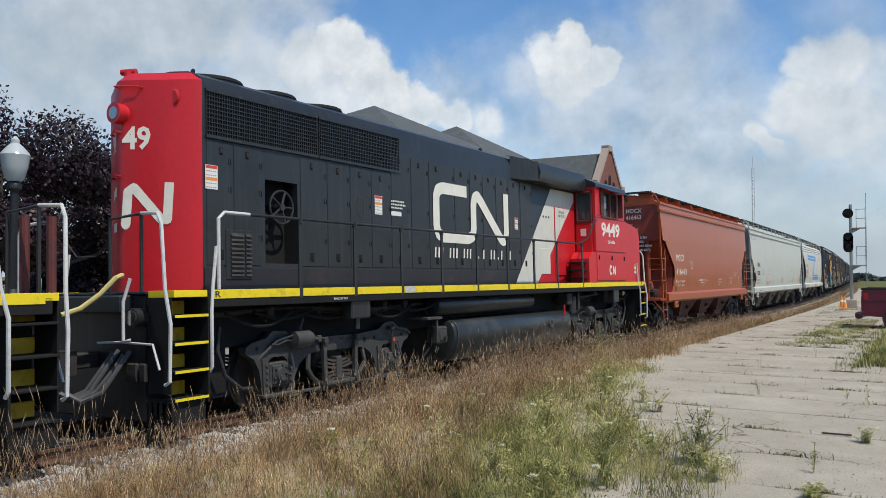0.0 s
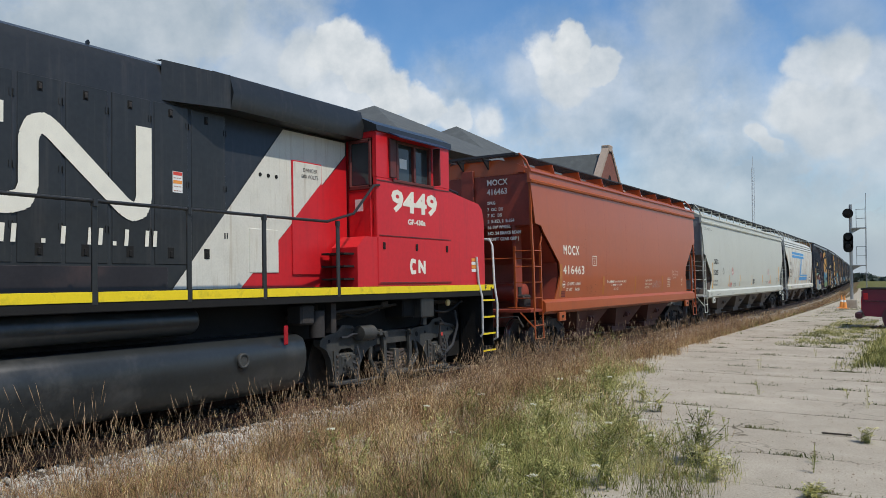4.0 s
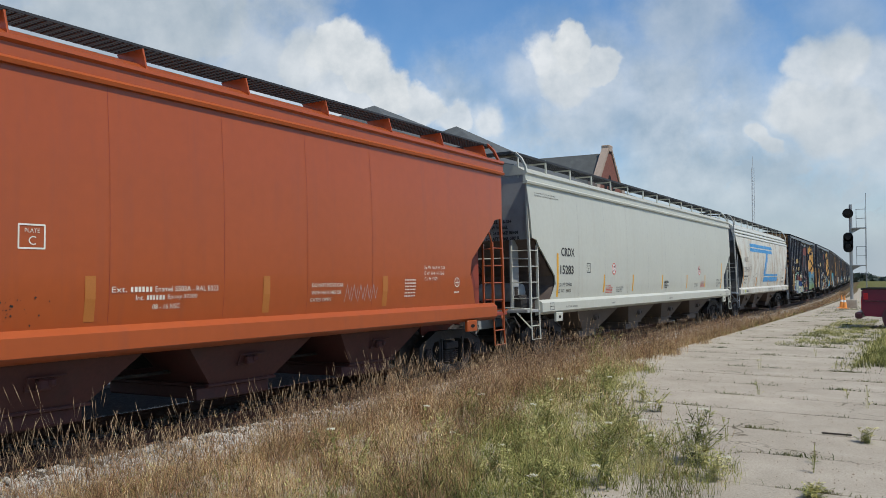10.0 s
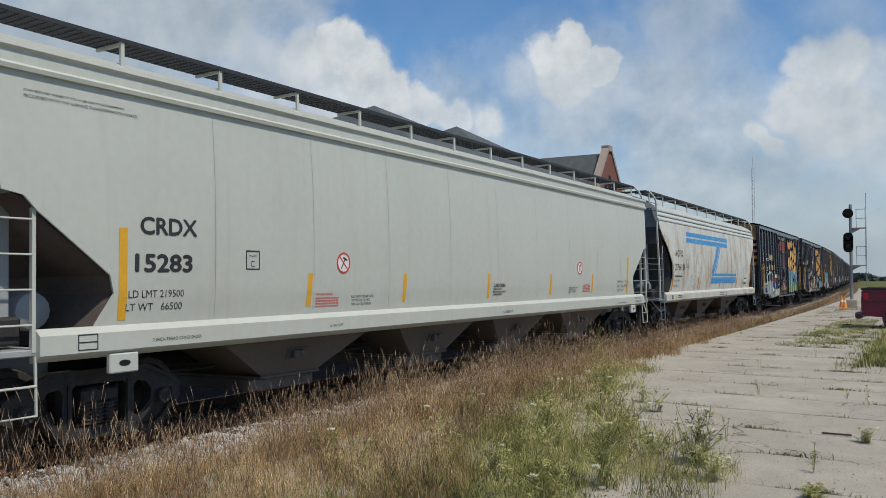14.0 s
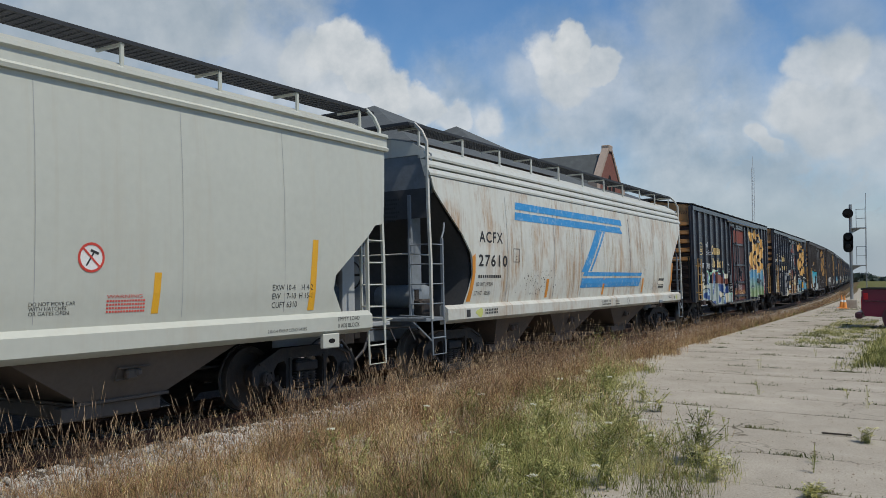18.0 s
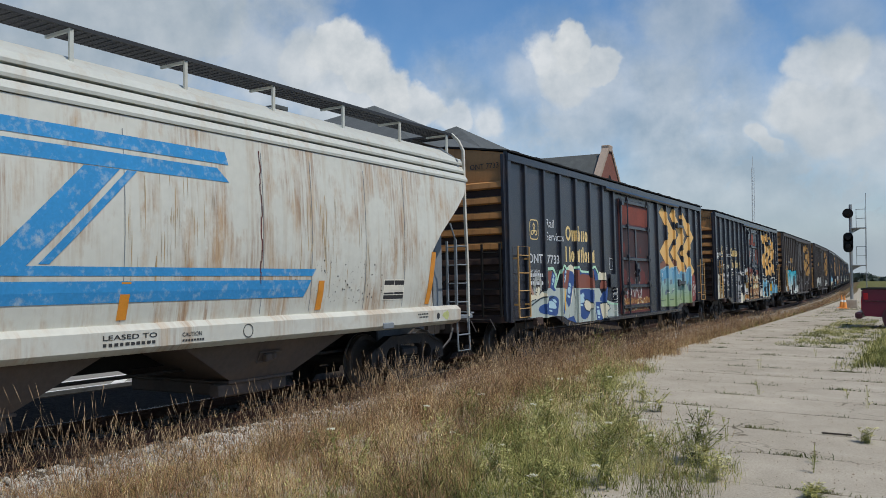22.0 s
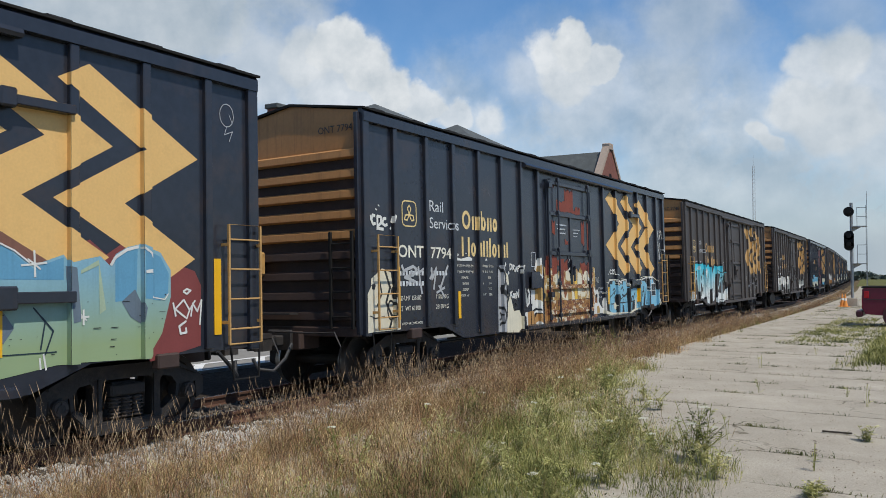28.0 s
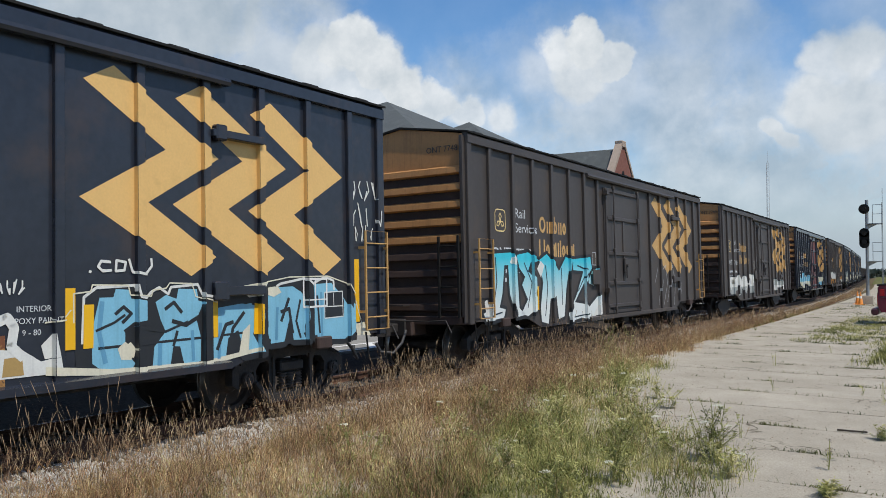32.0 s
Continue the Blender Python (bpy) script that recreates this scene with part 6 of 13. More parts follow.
paint(box1, [[(-4.35, 1.28), (-4.3, 1.47), (-4.15, 1.57), (-3.89, 1.59), (-3.54, 1.58), (-3.37, 1.54), (-3.35, 1.38), (-3.4, 1.19), (-3.55, 0.95), (-3.71, 0.84), (-3.9, 0.8), (-4.1, 0.84), (-4.25, 0.94), (-4.33, 1.09)]], SP_ROYAL, "sprayed_shadow", SKIN, 3)
paint(box1, [[(-3.2, 2.11), (-3.05, 2.08), (-2.88, 1.94), (-2.88, 1.83), (-3.09, 1.8), (-3.16, 1.98)]], SP_ROYAL, "sprayed_shadow", SKIN, 3)
paint(box1, [[(-2.77, 1.25), (-2.77, 1.32), (-2.59, 1.44), (-2.42, 1.59), (-2.12, 1.61), (-2.22, 1.3), (-2.49, 1.2)]], SP_ROYAL, "sprayed_shadow", SKIN, 3)
paint(box1, [[(-3.11, 1.01), (-3.11, 1.23), (-2.62, 1.22), (-2.09, 1.12), (-2, 1.03), (-2.43, 0.8), (-2.73, 0.73), (-3.02, 0.75)]], SP_ROYAL, "sprayed_shadow", SKIN, 3)
paint(box1, [[(-5.3, 0.97), (-5.05, 0.87), (-4.91, 0.9), (-4.64, 0.92), (-4.58, 0.83), (-4.45, 0.74), (-5.05, 0.85)]], SP_ROYAL, "sprayed_shadow", SKIN, 3)
paint(box1, stroke([(-6.27, 1.75), (-6.22, 1.95), (-6.16, 2.09), (-5.85, 2.1), (-5.73, 1.99), (-5.67, 1.9), (-5.77, 1.71), (-5.79, 1.64)], 0.07) + stroke([(-5.77, 1.62), (-5.62, 1.82), (-5.43, 2.06), (-5.32, 2.18), (-5.12, 2.17), (-5.03, 2.09), (-4.9, 2.13)], 0.06) + stroke([(-4.55, 2.13), (-4.21, 2.15), (-4.09, 2.04), (-3.56, 2.02)], 0.055) + stroke([(-3.46, 2.13), (-3.08, 2.17), (-2.88, 2.01), (-2.86, 1.83)], 0.06) + stroke([(-2.22, 1.59), (-2.36, 1.26), (-1.93, 1.15), (-1.4, 1.12)], 0.04), SP_MINT, "sprayed_outline", SKIN, 4)
paint(box1, [[(-5.04, 2.1), (-4.9, 2.18), (-4.75, 2.21), (-4.58, 2.15), (-4.56, 1.94), (-4.66, 2.03), (-4.86, 2.06)]], SP_CREAM, "sprayed_fill", SKIN, 4)
paint(box1, [[(-7.29, 1.44), (-7.22, 1.49), (-7.01, 1.51), (-6.7, 1.54), (-6.5, 1.56), (-6.35, 1.5), (-6.33, 1.44), (-6.63, 1.41), (-7.01, 1.36), (-7.29, 1.3)]], SP_CREAM, "sprayed_fill", SKIN, 4)
paint(box1, [[(-2.86, 1.82), (-2.85, 1.98), (-2.75, 2.04), (-2.6, 2), (-2.45, 2.02), (-2.43, 1.81)]], SP_CREAM, "sprayed_fill", SKIN, 4)
paint(box1, [[(-3.96, 1.18), (-3.92, 1.26), (-3.82, 1.32), (-3.62, 1.28), (-3.46, 1.21), (-3.42, 1.11), (-3.55, 1), (-3.74, 1.01), (-3.89, 1.09)]], SP_CREAM, "sprayed_highlight", SKIN, 5)
paint(box1, [[(-2.77, 1.18), (-2.43, 1.2), (-2.12, 1.11), (-2.03, 1.03), (-2.26, 0.95), (-2.56, 0.74), (-2.68, 0.89), (-2.77, 1.06)]], SP_CREAM, "sprayed_highlight", SKIN, 5)
paint(box1, [[(-4.64, 1.72), (-4.63, 1.61), (-4.77, 1.26), (-4.83, 1.25), (-4.82, 1.32), (-4.75, 1.46)]], SP_CREAM, "sprayed_highlight", SKIN, 5)
paint(box1, [[(-6.86, 1.57), (-6.84, 1.68), (-6.79, 1.61), (-6.73, 1.68), (-6.66, 1.66), (-6.59, 1.57), (-6.7, 1.51)]], SP_CREAM, "sprayed_highlight", SKIN, 5)
paint(box1, [[(-5.88, 1.96), (-5.81, 1.95), (-5.78, 1.9), (-5.85, 1.88)]], SP_ICE, "sprayed_highlight", SKIN, 5)
paint(box1, [[(-5.93, 1.86), (-5.86, 1.88), (-5.79, 1.84), (-5.81, 1.76), (-5.91, 1.77)]], SP_ICE, "sprayed_highlight", SKIN, 5)
paint(box1, [[(-5.96, 1.76), (-5.89, 1.76), (-5.87, 1.7), (-5.95, 1.7)]], SP_ICE, "sprayed_highlight", SKIN, 5)
paint(box1, [[(-5.14, 2.05), (-5.07, 2.07), (-5.04, 2.01), (-5.11, 1.98)]], SP_ICE, "sprayed_highlight", SKIN, 5)
paint(box1, [[(-5.19, 1.89), (-5.14, 1.95), (-5.08, 1.94), (-5.09, 1.86), (-5.14, 1.81)]], SP_ICE, "sprayed_highlight", SKIN, 5)
paint(box1, [[(-5.19, 1.81), (-5.13, 1.81), (-5.15, 1.76), (-5.2, 1.77)]], SP_ICE, "sprayed_highlight", SKIN, 5)
paint(box1, [[(-4.92, 1.75), (-4.84, 1.75), (-4.75, 1.67), (-4.82, 1.65), (-4.92, 1.68)]], SP_ICE, "sprayed_highlight", SKIN, 5)
paint(box1, [[(-5.01, 1.53), (-4.98, 1.62), (-4.91, 1.66), (-4.81, 1.63), (-4.82, 1.51), (-4.91, 1.47)]], SP_ICE, "sprayed_highlight", SKIN, 5)
paint(box1, [[(-5.02, 1.46), (-4.91, 1.44), (-4.85, 1.4), (-4.91, 1.37), (-5.02, 1.41)]], SP_ICE, "sprayed_highlight", SKIN, 5)
paint(box1, [[(-6.31, 1.21), (-6.28, 1.27), (-6.21, 1.32), (-6.01, 1.34), (-5.78, 1.27), (-5.7, 1.17), (-5.78, 1.14), (-6.22, 1.17)]], SP_ICE, "sprayed_highlight", SKIN, 5)
paint(box1, [[(-5.95, 1.38), (-5.82, 1.37), (-5.7, 1.32), (-5.71, 1.27), (-5.86, 1.3)]], SP_ICE, "sprayed_highlight", SKIN, 5)
paint(box1, [[(-6.17, 1.14), (-5.97, 1.11), (-5.96, 1.07), (-6.12, 1.09)]], SP_ICE, "sprayed_highlight", SKIN, 5)
paint(box1, [[(-4.3, 1.27), (-4.25, 1.34), (-4.15, 1.47), (-4.04, 1.43), (-3.9, 1.3), (-3.97, 1.23), (-4.15, 1.22)]], SP_ICE, "sprayed_highlight", SKIN, 5)
paint(box1, [[(-4.07, 1.47), (-3.99, 1.49), (-3.9, 1.4), (-3.93, 1.36), (-4.04, 1.41)]], SP_ICE, "sprayed_highlight", SKIN, 5)
paint(box1, [[(-4.29, 1.21), (-4.05, 1.2), (-4.03, 1.15), (-4.27, 1.16)]], SP_ICE, "sprayed_highlight", SKIN, 5)
paint(box1, [[(-3.03, 1.01), (-2.87, 1.02), (-2.78, 0.89), (-2.81, 0.86), (-3, 0.89)]], SP_ICE, "sprayed_highlight", SKIN, 5)
paint(box1, [[(-3.06, 1.11), (-2.87, 1.1), (-2.86, 1.05), (-3.05, 1.06)]], SP_ICE, "sprayed_highlight", SKIN, 5)
paint(box1, [[(-2.99, 0.85), (-2.8, 0.83), (-2.82, 0.78), (-2.96, 0.79)]], SP_ICE, "sprayed_highlight", SKIN, 5)
paint(box1, [[(-2.39, 1.47), (-2.38, 1.56), (-2.22, 1.57), (-2.27, 1.47)]], SP_ICE, "sprayed_highlight", SKIN, 5)
paint(box1, stroke([(-7.31, 1.19), (-7.01, 1.29), (-6.63, 1.4), (-6.33, 1.44)], 0.035) + stroke([(-7.29, 1.29), (-7.07, 1.36), (-6.85, 1.39)], 0.02) + stroke([(-6.31, 1.34), (-6.08, 1.39), (-5.84, 1.44)], 0.03) + stroke([(-3.35, 1.54), (-3.31, 1.22), (-3.4, 0.72)], 0.03) + stroke([(-2.77, 1.18), (-2.43, 1.2), (-2.09, 1.12), (-2.01, 1.02), (-2.26, 0.94), (-2.58, 0.73)], 0.03) + stroke([(-3.96, 1.18), (-3.82, 1.32), (-3.59, 1.28), (-3.41, 1.19), (-3.44, 1.07), (-3.59, 0.99), (-3.84, 1.05)], 0.025, True) + stroke([(-6.43, 1.55), (-6.33, 1.66), (-6.24, 1.81)], 0.025) + stroke([(-4.6, 1.63), (-4.53, 1.4), (-4.59, 0.83)], 0.03), SP_DEEP, "sprayed_line", SKIN, 6)
paint(box1, stroke([(-7.28, 1.74), (-7.19, 1.65), (-7.09, 1.59), (-7.01, 1.5)], 0.06) + stroke([(-7.15, 1.73), (-7.08, 1.65), (-6.97, 1.5)], 0.05), SP_MUD, "sprayed_line", SKIN, 5)
paint(box1, stroke([(-6.93, 1.5), (-6.92, 1.7), (-6.86, 1.83), (-6.73, 1.89), (-6.62, 1.86), (-6.56, 1.75), (-6.58, 1.62), (-6.71, 1.51)], 0.11), SP_GREY, "sprayed_line", SKIN, 4)
paint(box1, stroke([(-6.63, 1.56), (-6.6, 1.59), (-6.57, 1.56), (-6.6, 1.53)], 0.025, True) + stroke([(-6.89, 1.51), (-6.84, 1.48)], 0.02) + stroke([(-6.79, 1.61), (-6.78, 1.57)], 0.025), SP_BLACK, "sprayed_line", SKIN, 7)
paint(box1, stroke([(-1.78, 1.5), (-1.59, 1.58), (-1.56, 1.49), (-1.75, 1.41), (-1.54, 1.45)], 0.02) + stroke([(-1.75, 1.32), (-1.63, 1.41), (-1.56, 1.3), (-1.67, 1.26)], 0.02) + stroke([(-1.78, 0.93), (-1.73, 1.01), (-1.68, 0.92), (-1.62, 0.99), (-1.56, 0.91)], 0.018) + stroke([(-1.71, 1.17), (-1.58, 1.22)], 0.02), SP_WHITE, "sprayed_scribble", SKIN, 7)
paint(box1, stroke([(-0.61, 1.8), (-0.47, 1.9), (-0.36, 1.8), (-0.51, 1.7), (-0.62, 1.61)], 0.014) + stroke([(-0.74, 1.38), (-0.57, 1.51), (-0.47, 1.61), (-0.34, 1.36)], 0.014) + stroke([(0.05, 1.99), (0.15, 2.07), (0.21, 1.94), (0.1, 1.74), (0.08, 1.35)], 0.016) + stroke([(0.45, 1.79), (0.59, 1.59), (0.68, 1.33), (0.5, 1.49)], 0.02) + stroke([(-0.23, 1.5), (-0.08, 1.65), (-0, 1.4)], 0.014), SP_SILVER, "sprayed_scribble", SKIN, 7)
# letters in blue over green after the door, with a red mist round them
paint(box1, [[(2.71, 2.38), (2.94, 2.33), (3.19, 2.42), (3.44, 2.44), (3.65, 2.36), (3.93, 2.27), (4.26, 2.41), (4.54, 2.48), (4.78, 2.41), (5.13, 2.18), (5.45, 2.19), (5.44, 1.69), (2.71, 1.74)]], SP_HALO, "sprayed_halo", SKIN, 1)
paint(box1, [[(5.41, 2.16), (5.73, 2.3), (5.94, 2.14), (6.13, 2.26), (6.39, 2.35), (6.71, 2.31), (6.84, 2.16), (6.95, 2.03), (7.19, 1.96), (7.29, 1.78), (7.28, 1.03), (6.53, 0.9), (5.4, 1.72)]], SP_REDDISH, "sprayed_backing", SKIN, 1.2)
paint(box1, [[(2.71, 2.1), (3, 2.15), (3.31, 2.2), (3.58, 2.27), (3.68, 2.12), (4.22, 2.23), (4.38, 2.18), (4.57, 2.26), (4.82, 2.19), (5.08, 2.01), (5.42, 2.13), (5.49, 2.04), (5.6, 0.96), (5.34, 0.97), (4.61, 0.87), (2.72, 0.92)]], SP_SKY, "sprayed_fill", SKIN, 2)
paint(box1, [[(5.36, 2.1), (5.45, 2.04), (5.86, 2.12), (5.98, 2.02), (6.06, 2.15), (6.21, 2.23), (6.39, 2.27), (6.67, 2.18), (6.82, 1.97), (6.82, 1.65), (6.69, 1.22), (6.48, 0.94), (5.4, 0.98)]], SP_SKY, "sprayed_fill", SKIN, 2.4)
paint(box1, [[(2.89, 2.09), (3.61, 2.22), (3.63, 1.87), (3.44, 1.84), (3.01, 1.73), (2.96, 1.85)], [(4.22, 2.16), (4.34, 2.23), (4.53, 2.26), (4.47, 1.7), (4.3, 1.61)], [(4.62, 2.24), (4.82, 2.17), (5.08, 1.98), (5.42, 2.1), (5.42, 1.86), (4.65, 1.87)], [(6.05, 2.08), (6.21, 2.18), (6.35, 2.22), (6.33, 1.63), (6.05, 1.61)], [(6.41, 2.22), (6.67, 2.13), (6.79, 1.93), (6.78, 1.69), (6.67, 1.61), (6.4, 1.64)]], SP_DUSK, "sprayed_fill", SKIN, 3)
paint(box1, [[(3.22, 1.8), (3.43, 1.84), (3.41, 1.68), (3.24, 1.66)], [(3.3, 1.37), (3.48, 1.48), (3.58, 1.45), (3.51, 1.3), (3.33, 1.3)], [(3.96, 1.78), (4.22, 1.81), (4.18, 1.66), (3.98, 1.62)], [(4.05, 1.33), (4.23, 1.45), (4.41, 1.44), (4.08, 1.31)], [(4.64, 1.53), (4.78, 1.53), (4.88, 1.38), (4.77, 1.23), (4.65, 1.27)], [(5.44, 2.01), (5.53, 1.99), (5.58, 1.42), (5.49, 1.4)], [(6.13, 1.61), (6.31, 1.75), (6.43, 1.53), (6.39, 1.35), (6.25, 1.43)], [(4.73, 1.59), (4.8, 1.5), (4.82, 1.39), (4.78, 1.28), (4.73, 1.27)]], SP_SLATE, "sprayed_fill", SKIN, 4)
paint(box1, [[(5.58, 1.94), (5.84, 2.08), (5.93, 1.53), (5.85, 1.48), (5.84, 2.02), (5.61, 1.92), (5.63, 1.47), (5.59, 1.47)]], SP_LEAF, "sprayed_fill", SKIN, 4.5)
paint(box1, stroke([(5.09, 2.17), (5.1, 1.89)], 0.022) + stroke([(4.95, 2.01), (5.23, 2.04)], 0.022) + stroke([(5.02, 2.08), (5.16, 1.97)], 0.018) + stroke([(3.71, 1.56), (3.72, 1.36)], 0.022) + stroke([(3.63, 1.45), (3.8, 1.47)], 0.022) + stroke([(3.67, 1.5), (3.76, 1.42)], 0.018) + stroke([(5.65, 1.54), (5.65, 1.37)], 0.022) + stroke([(5.57, 1.45), (5.72, 1.46)], 0.022) + stroke([(5.61, 1.49), (5.69, 1.42)], 0.018) + stroke([(4.24, 2.06), (4.32, 2.16), (4.47, 2.25), (4.66, 2.26), (4.88, 2.16), (5.04, 2.04)], 0.018) + stroke([(3.08, 2.02), (3.1, 1.9)], 0.035) + stroke([(3.16, 2.1), (3.56, 2.23)], 0.014) + stroke([(3.52, 1.35), (3.75, 1.41)], 0.022) + stroke([(4.25, 1.44), (4.42, 1.5)], 0.03) + stroke([(3, 1.11), (3.03, 0.92)], 0.022) + stroke([(5.19, 1.1), (5.22, 0.93)], 0.02) + stroke([(5.99, 2.02), (6.05, 2.11), (6.2, 2.2), (6.36, 2.24)], 0.035) + stroke([(6.39, 2.23), (6.49, 2.17), (6.53, 2.08)], 0.025) + stroke([(6.41, 1.95), (6.51, 1.96), (6.52, 1.92)], 0.04) + stroke([(6.52, 1.76), (6.56, 1.65), (6.73, 1.62), (6.78, 1.69)], 0.014) + stroke([(5.15, 1.06), (5.16, 0.94)], 0.02), SP_WHITE, "sprayed_line", SKIN, 6)
paint(box1, stroke([(2.99, 1.62), (3.01, 1.39), (2.95, 1.17)], 0.03) + stroke([(3.8, 1.47), (3.84, 1.16)], 0.02) + stroke([(5.17, 1.48), (5.3, 1.33), (5.21, 1.09)], 0.018) + stroke([(5.08, 1.58), (5.21, 1.43), (5.16, 1.14)], 0.018) + stroke([(2.72, 1.11), (3.38, 1.12)], 0.012) + stroke([(3.64, 1.12), (4.33, 1.12)], 0.012) + stroke([(4.61, 1.12), (5.34, 1.11)], 0.012) + stroke([(2.89, 2.07), (2.98, 1.73), (2.93, 1.62)], 0.03), SP_DEEP, "sprayed_line", SKIN, 5)
paint(box1, stroke([(6.85, 1.58), (6.89, 1.41)], 0.026) + stroke([(7.01, 1.61), (6.88, 1.5), (7.04, 1.39)], 0.024) + stroke([(7.01, 1.61), (7.1, 1.48), (7.19, 1.6)], 0.024) + stroke([(7.1, 1.48), (7.05, 1.37)], 0.022) + stroke([(7.12, 1.4), (7.15, 1.56), (7.22, 1.46), (7.29, 1.6), (7.26, 1.29)], 0.024) + stroke([(7.05, 1.35), (6.94, 1.29), (6.96, 1.2), (7.05, 1.21), (7.04, 1.27)], 0.028) + stroke([(7, 1.71), (7.06, 1.74), (7.12, 1.72), (7.06, 1.68), (7, 1.71)], 0.022), SP_WHITE, "sprayed_scribble", SKIN, 6)
rk = random.Random(64)
paint(box1, [rect(y, y + 0.015 + 0.09 * rk.random() ** 3, z, z + rk.uniform(0.004, 0.010)) for y, z in ((rk.uniform(2.6, 6.8), rk.uniform(0.95, 1.75)) for _ in range(70))], SP_BLACK, "paint_chips", SKIN, 7)
paint(box1, stroke(ring(7.74, 4.0, 0.12, 16, 0.15), 0.010, True) + stroke([(7.74, 3.86), (7.70, 3.74), (7.84, 3.80), (7.78, 3.66)], 0.010) + stroke([(7.78, 4.02), (7.84, 3.9)], 0.008), SP_SILVER, "sprayed_scribble", SKIN, 4)
paint(box1, tag(-0.7, 1.25, 0.45, 6, 9, 0.02), SP_WHITE, "sprayed_scribble", SKIN, 6)
paint(box1, ragged(-1.04, 0.16, 2.50, 3.30, 301, 14, 0.05, 0.03) + ragged(0.32, 1.50, 2.50, 3.30, 302, 14, 0.05, 0.03), DOORDARK, "worn_door_panel", SKIN, 1)
paint(box1, ragged(-1.04, 1.50, 1.62, 2.36, 303, 22, 0.06, 0.04), DOORDARK, "worn_door_panel", SKIN, 1)
paint(box1, [blot(y, z, a_, b_, 310 + k) for k, (y, z, a_, b_) in enumerate(((-0.75, 1.9, 0.2, 0.25), (-0.2, 1.75, 0.25, 0.15), (0.8, 1.9, 0.3, 0.3), (1.2, 1.7, 0.2, 0.15), (-0.8, 2.75, 0.15, 0.2), (0.7, 2.7, 0.1, 0.14)))], DOORRED, "red_paint_patch", SKIN, 2)
paint(box1, ragged(-1.0, 1.5, 1.10, 1.30, 304, 20, 0.08, 0.03) + ragged(-1.0, 1.5, 0.90, 1.0, 305, 20, 0.04, 0.02), PEELRUST, "rusty_sill_patch", SKIN, 3)
paint(box1, ragged(-1.0, 1.45, 3.46, 4.02, 306, 20, 0.04, 0.02), RUSTDOOR, "bright_rust_panel", SKIN, 1)
paint(box1, shift_polys(text_polys("CAPY 157000", 0.12, 0.9), -7.22, 1.98) + shift_polys(text_polys("LD LMT", 0.12, 0.9), -7.22, 1.80), FADED, "lettering", SKIN, 1)
RUSTSPOT = mat("red_primer_patch", (0.20, 0.045, 0.025), 0.7, var=0.25, scale=4, dirt=(0.08, 0.03, 0.025), dirt_amt=0.7, dscale=3)


# second car
paint(box2, [[(-8.2, 0.98), (-7.34, 0.98), (-7.36, 1.5), (-7.45, 1.95), (-7.7, 2.02), (-8.0, 1.85), (-8.2, 1.6)], [(-7.34, 0.98), (-7.26, 1.0), (-7.27, 1.5), (-7.34, 1.6)]], SP_CREAM, "sprayed_backing", SKIN, 2)
paint(box2, stroke([(-7.62, 1.98), (-7.48, 1.7), (-7.60, 1.45), (-7.42, 1.2), (-7.52, 1.0)], 0.05) + stroke(ring(-7.46, 1.32, 0.10, 10, 0.16), 0.035, True) + stroke([(-7.8, 1.9), (-7.72, 1.6), (-7.85, 1.4)], 0.035) + stroke([(-8.15, 1.25), (-7.9, 1.2), (-7.65, 1.22)], 0.02) + [blot_(-7.40, 1.62, 0.06, 0.12), blot_(-7.95, 1.72, 0.08, 0.05)], SP_BLACK, "sprayed_line", SKIN, 3)
paint(box2, ragged(-1.30, 1.95, 1.30, 2.12, 5, 26, 0.16), PEEL, "peeling_piece", SKIN, 3)
paint(box2, ragged(-1.30, 2.05, 0.78, 1.30, 6, 18, 0.02), PEELRUST, "rusted_piece", SKIN, 3)
paint(box2, ragged(-1.14, -0.62, 1.95, 2.36, 7, 8, 0.10, 0.3) + ragged(-0.42, 0.10, 2.02, 2.30, 8, 8, 0.12, 0.25) + ragged(0.85, 1.60, 2.05, 2.22, 9, 8, 0.10, 0.2), RUSTSPOT, "primer_patch", SKIN, 4)
paint(box2, [ring(0.24, 2.16, 0.24, 18), rect(0.04, 0.44, 2.1, 2.4)], BOXBLUE, "latch_plate", SKIN, 6)
paint(box2, stroke([(0.08, 2.20), (0.13, 2.28), (0.2, 2.31)], 0.015) + stroke([(0.30, 2.31), (0.37, 2.27), (0.40, 2.20)], 0.015) + stroke([(0.06, 2.02), (0.2, 2.10), (0.38, 2.06), (0.44, 1.92)], 0.045), SP_WHITE, "sprayed_line", SKIN, 7)
paint(box2, [rect(-1.10, 1.60, 0.972, 1.068), rect(-1.10, 1.60, 1.572, 1.668), rect(-1.108, -1.012, 1.07, 1.57), rect(-1.108, -1.012, 1.67, 2.06), rect(1.512, 1.608, 1.07, 1.57), rect(1.512, 1.608, 1.67, 1.98)], PEELRUST, "rusted_frame_paint", 1.565)
paint(box2, tag(1.95, 1.70, 0.14, 4, 43, 0.016), SP_WHITE, "sprayed_scribble", SKIN, 6)
paint(box2, bars(-0.6, 0.02, 3.10, 0.032, 13, 70) + bars(-0.55, -0.05, 3.0, 0.032, 11, 71) + bars(-0.5, -0.05, 2.90, 0.032, 10, 72) + bars(0.42, 0.9, 3.02, 0.024, 12, 73) + bars(0.42, 0.75, 2.94, 0.024, 8, 74) + bars(0.42, 0.7, 2.86, 0.024, 7, 75), FADED, "small_lettering", SKIN, 3)
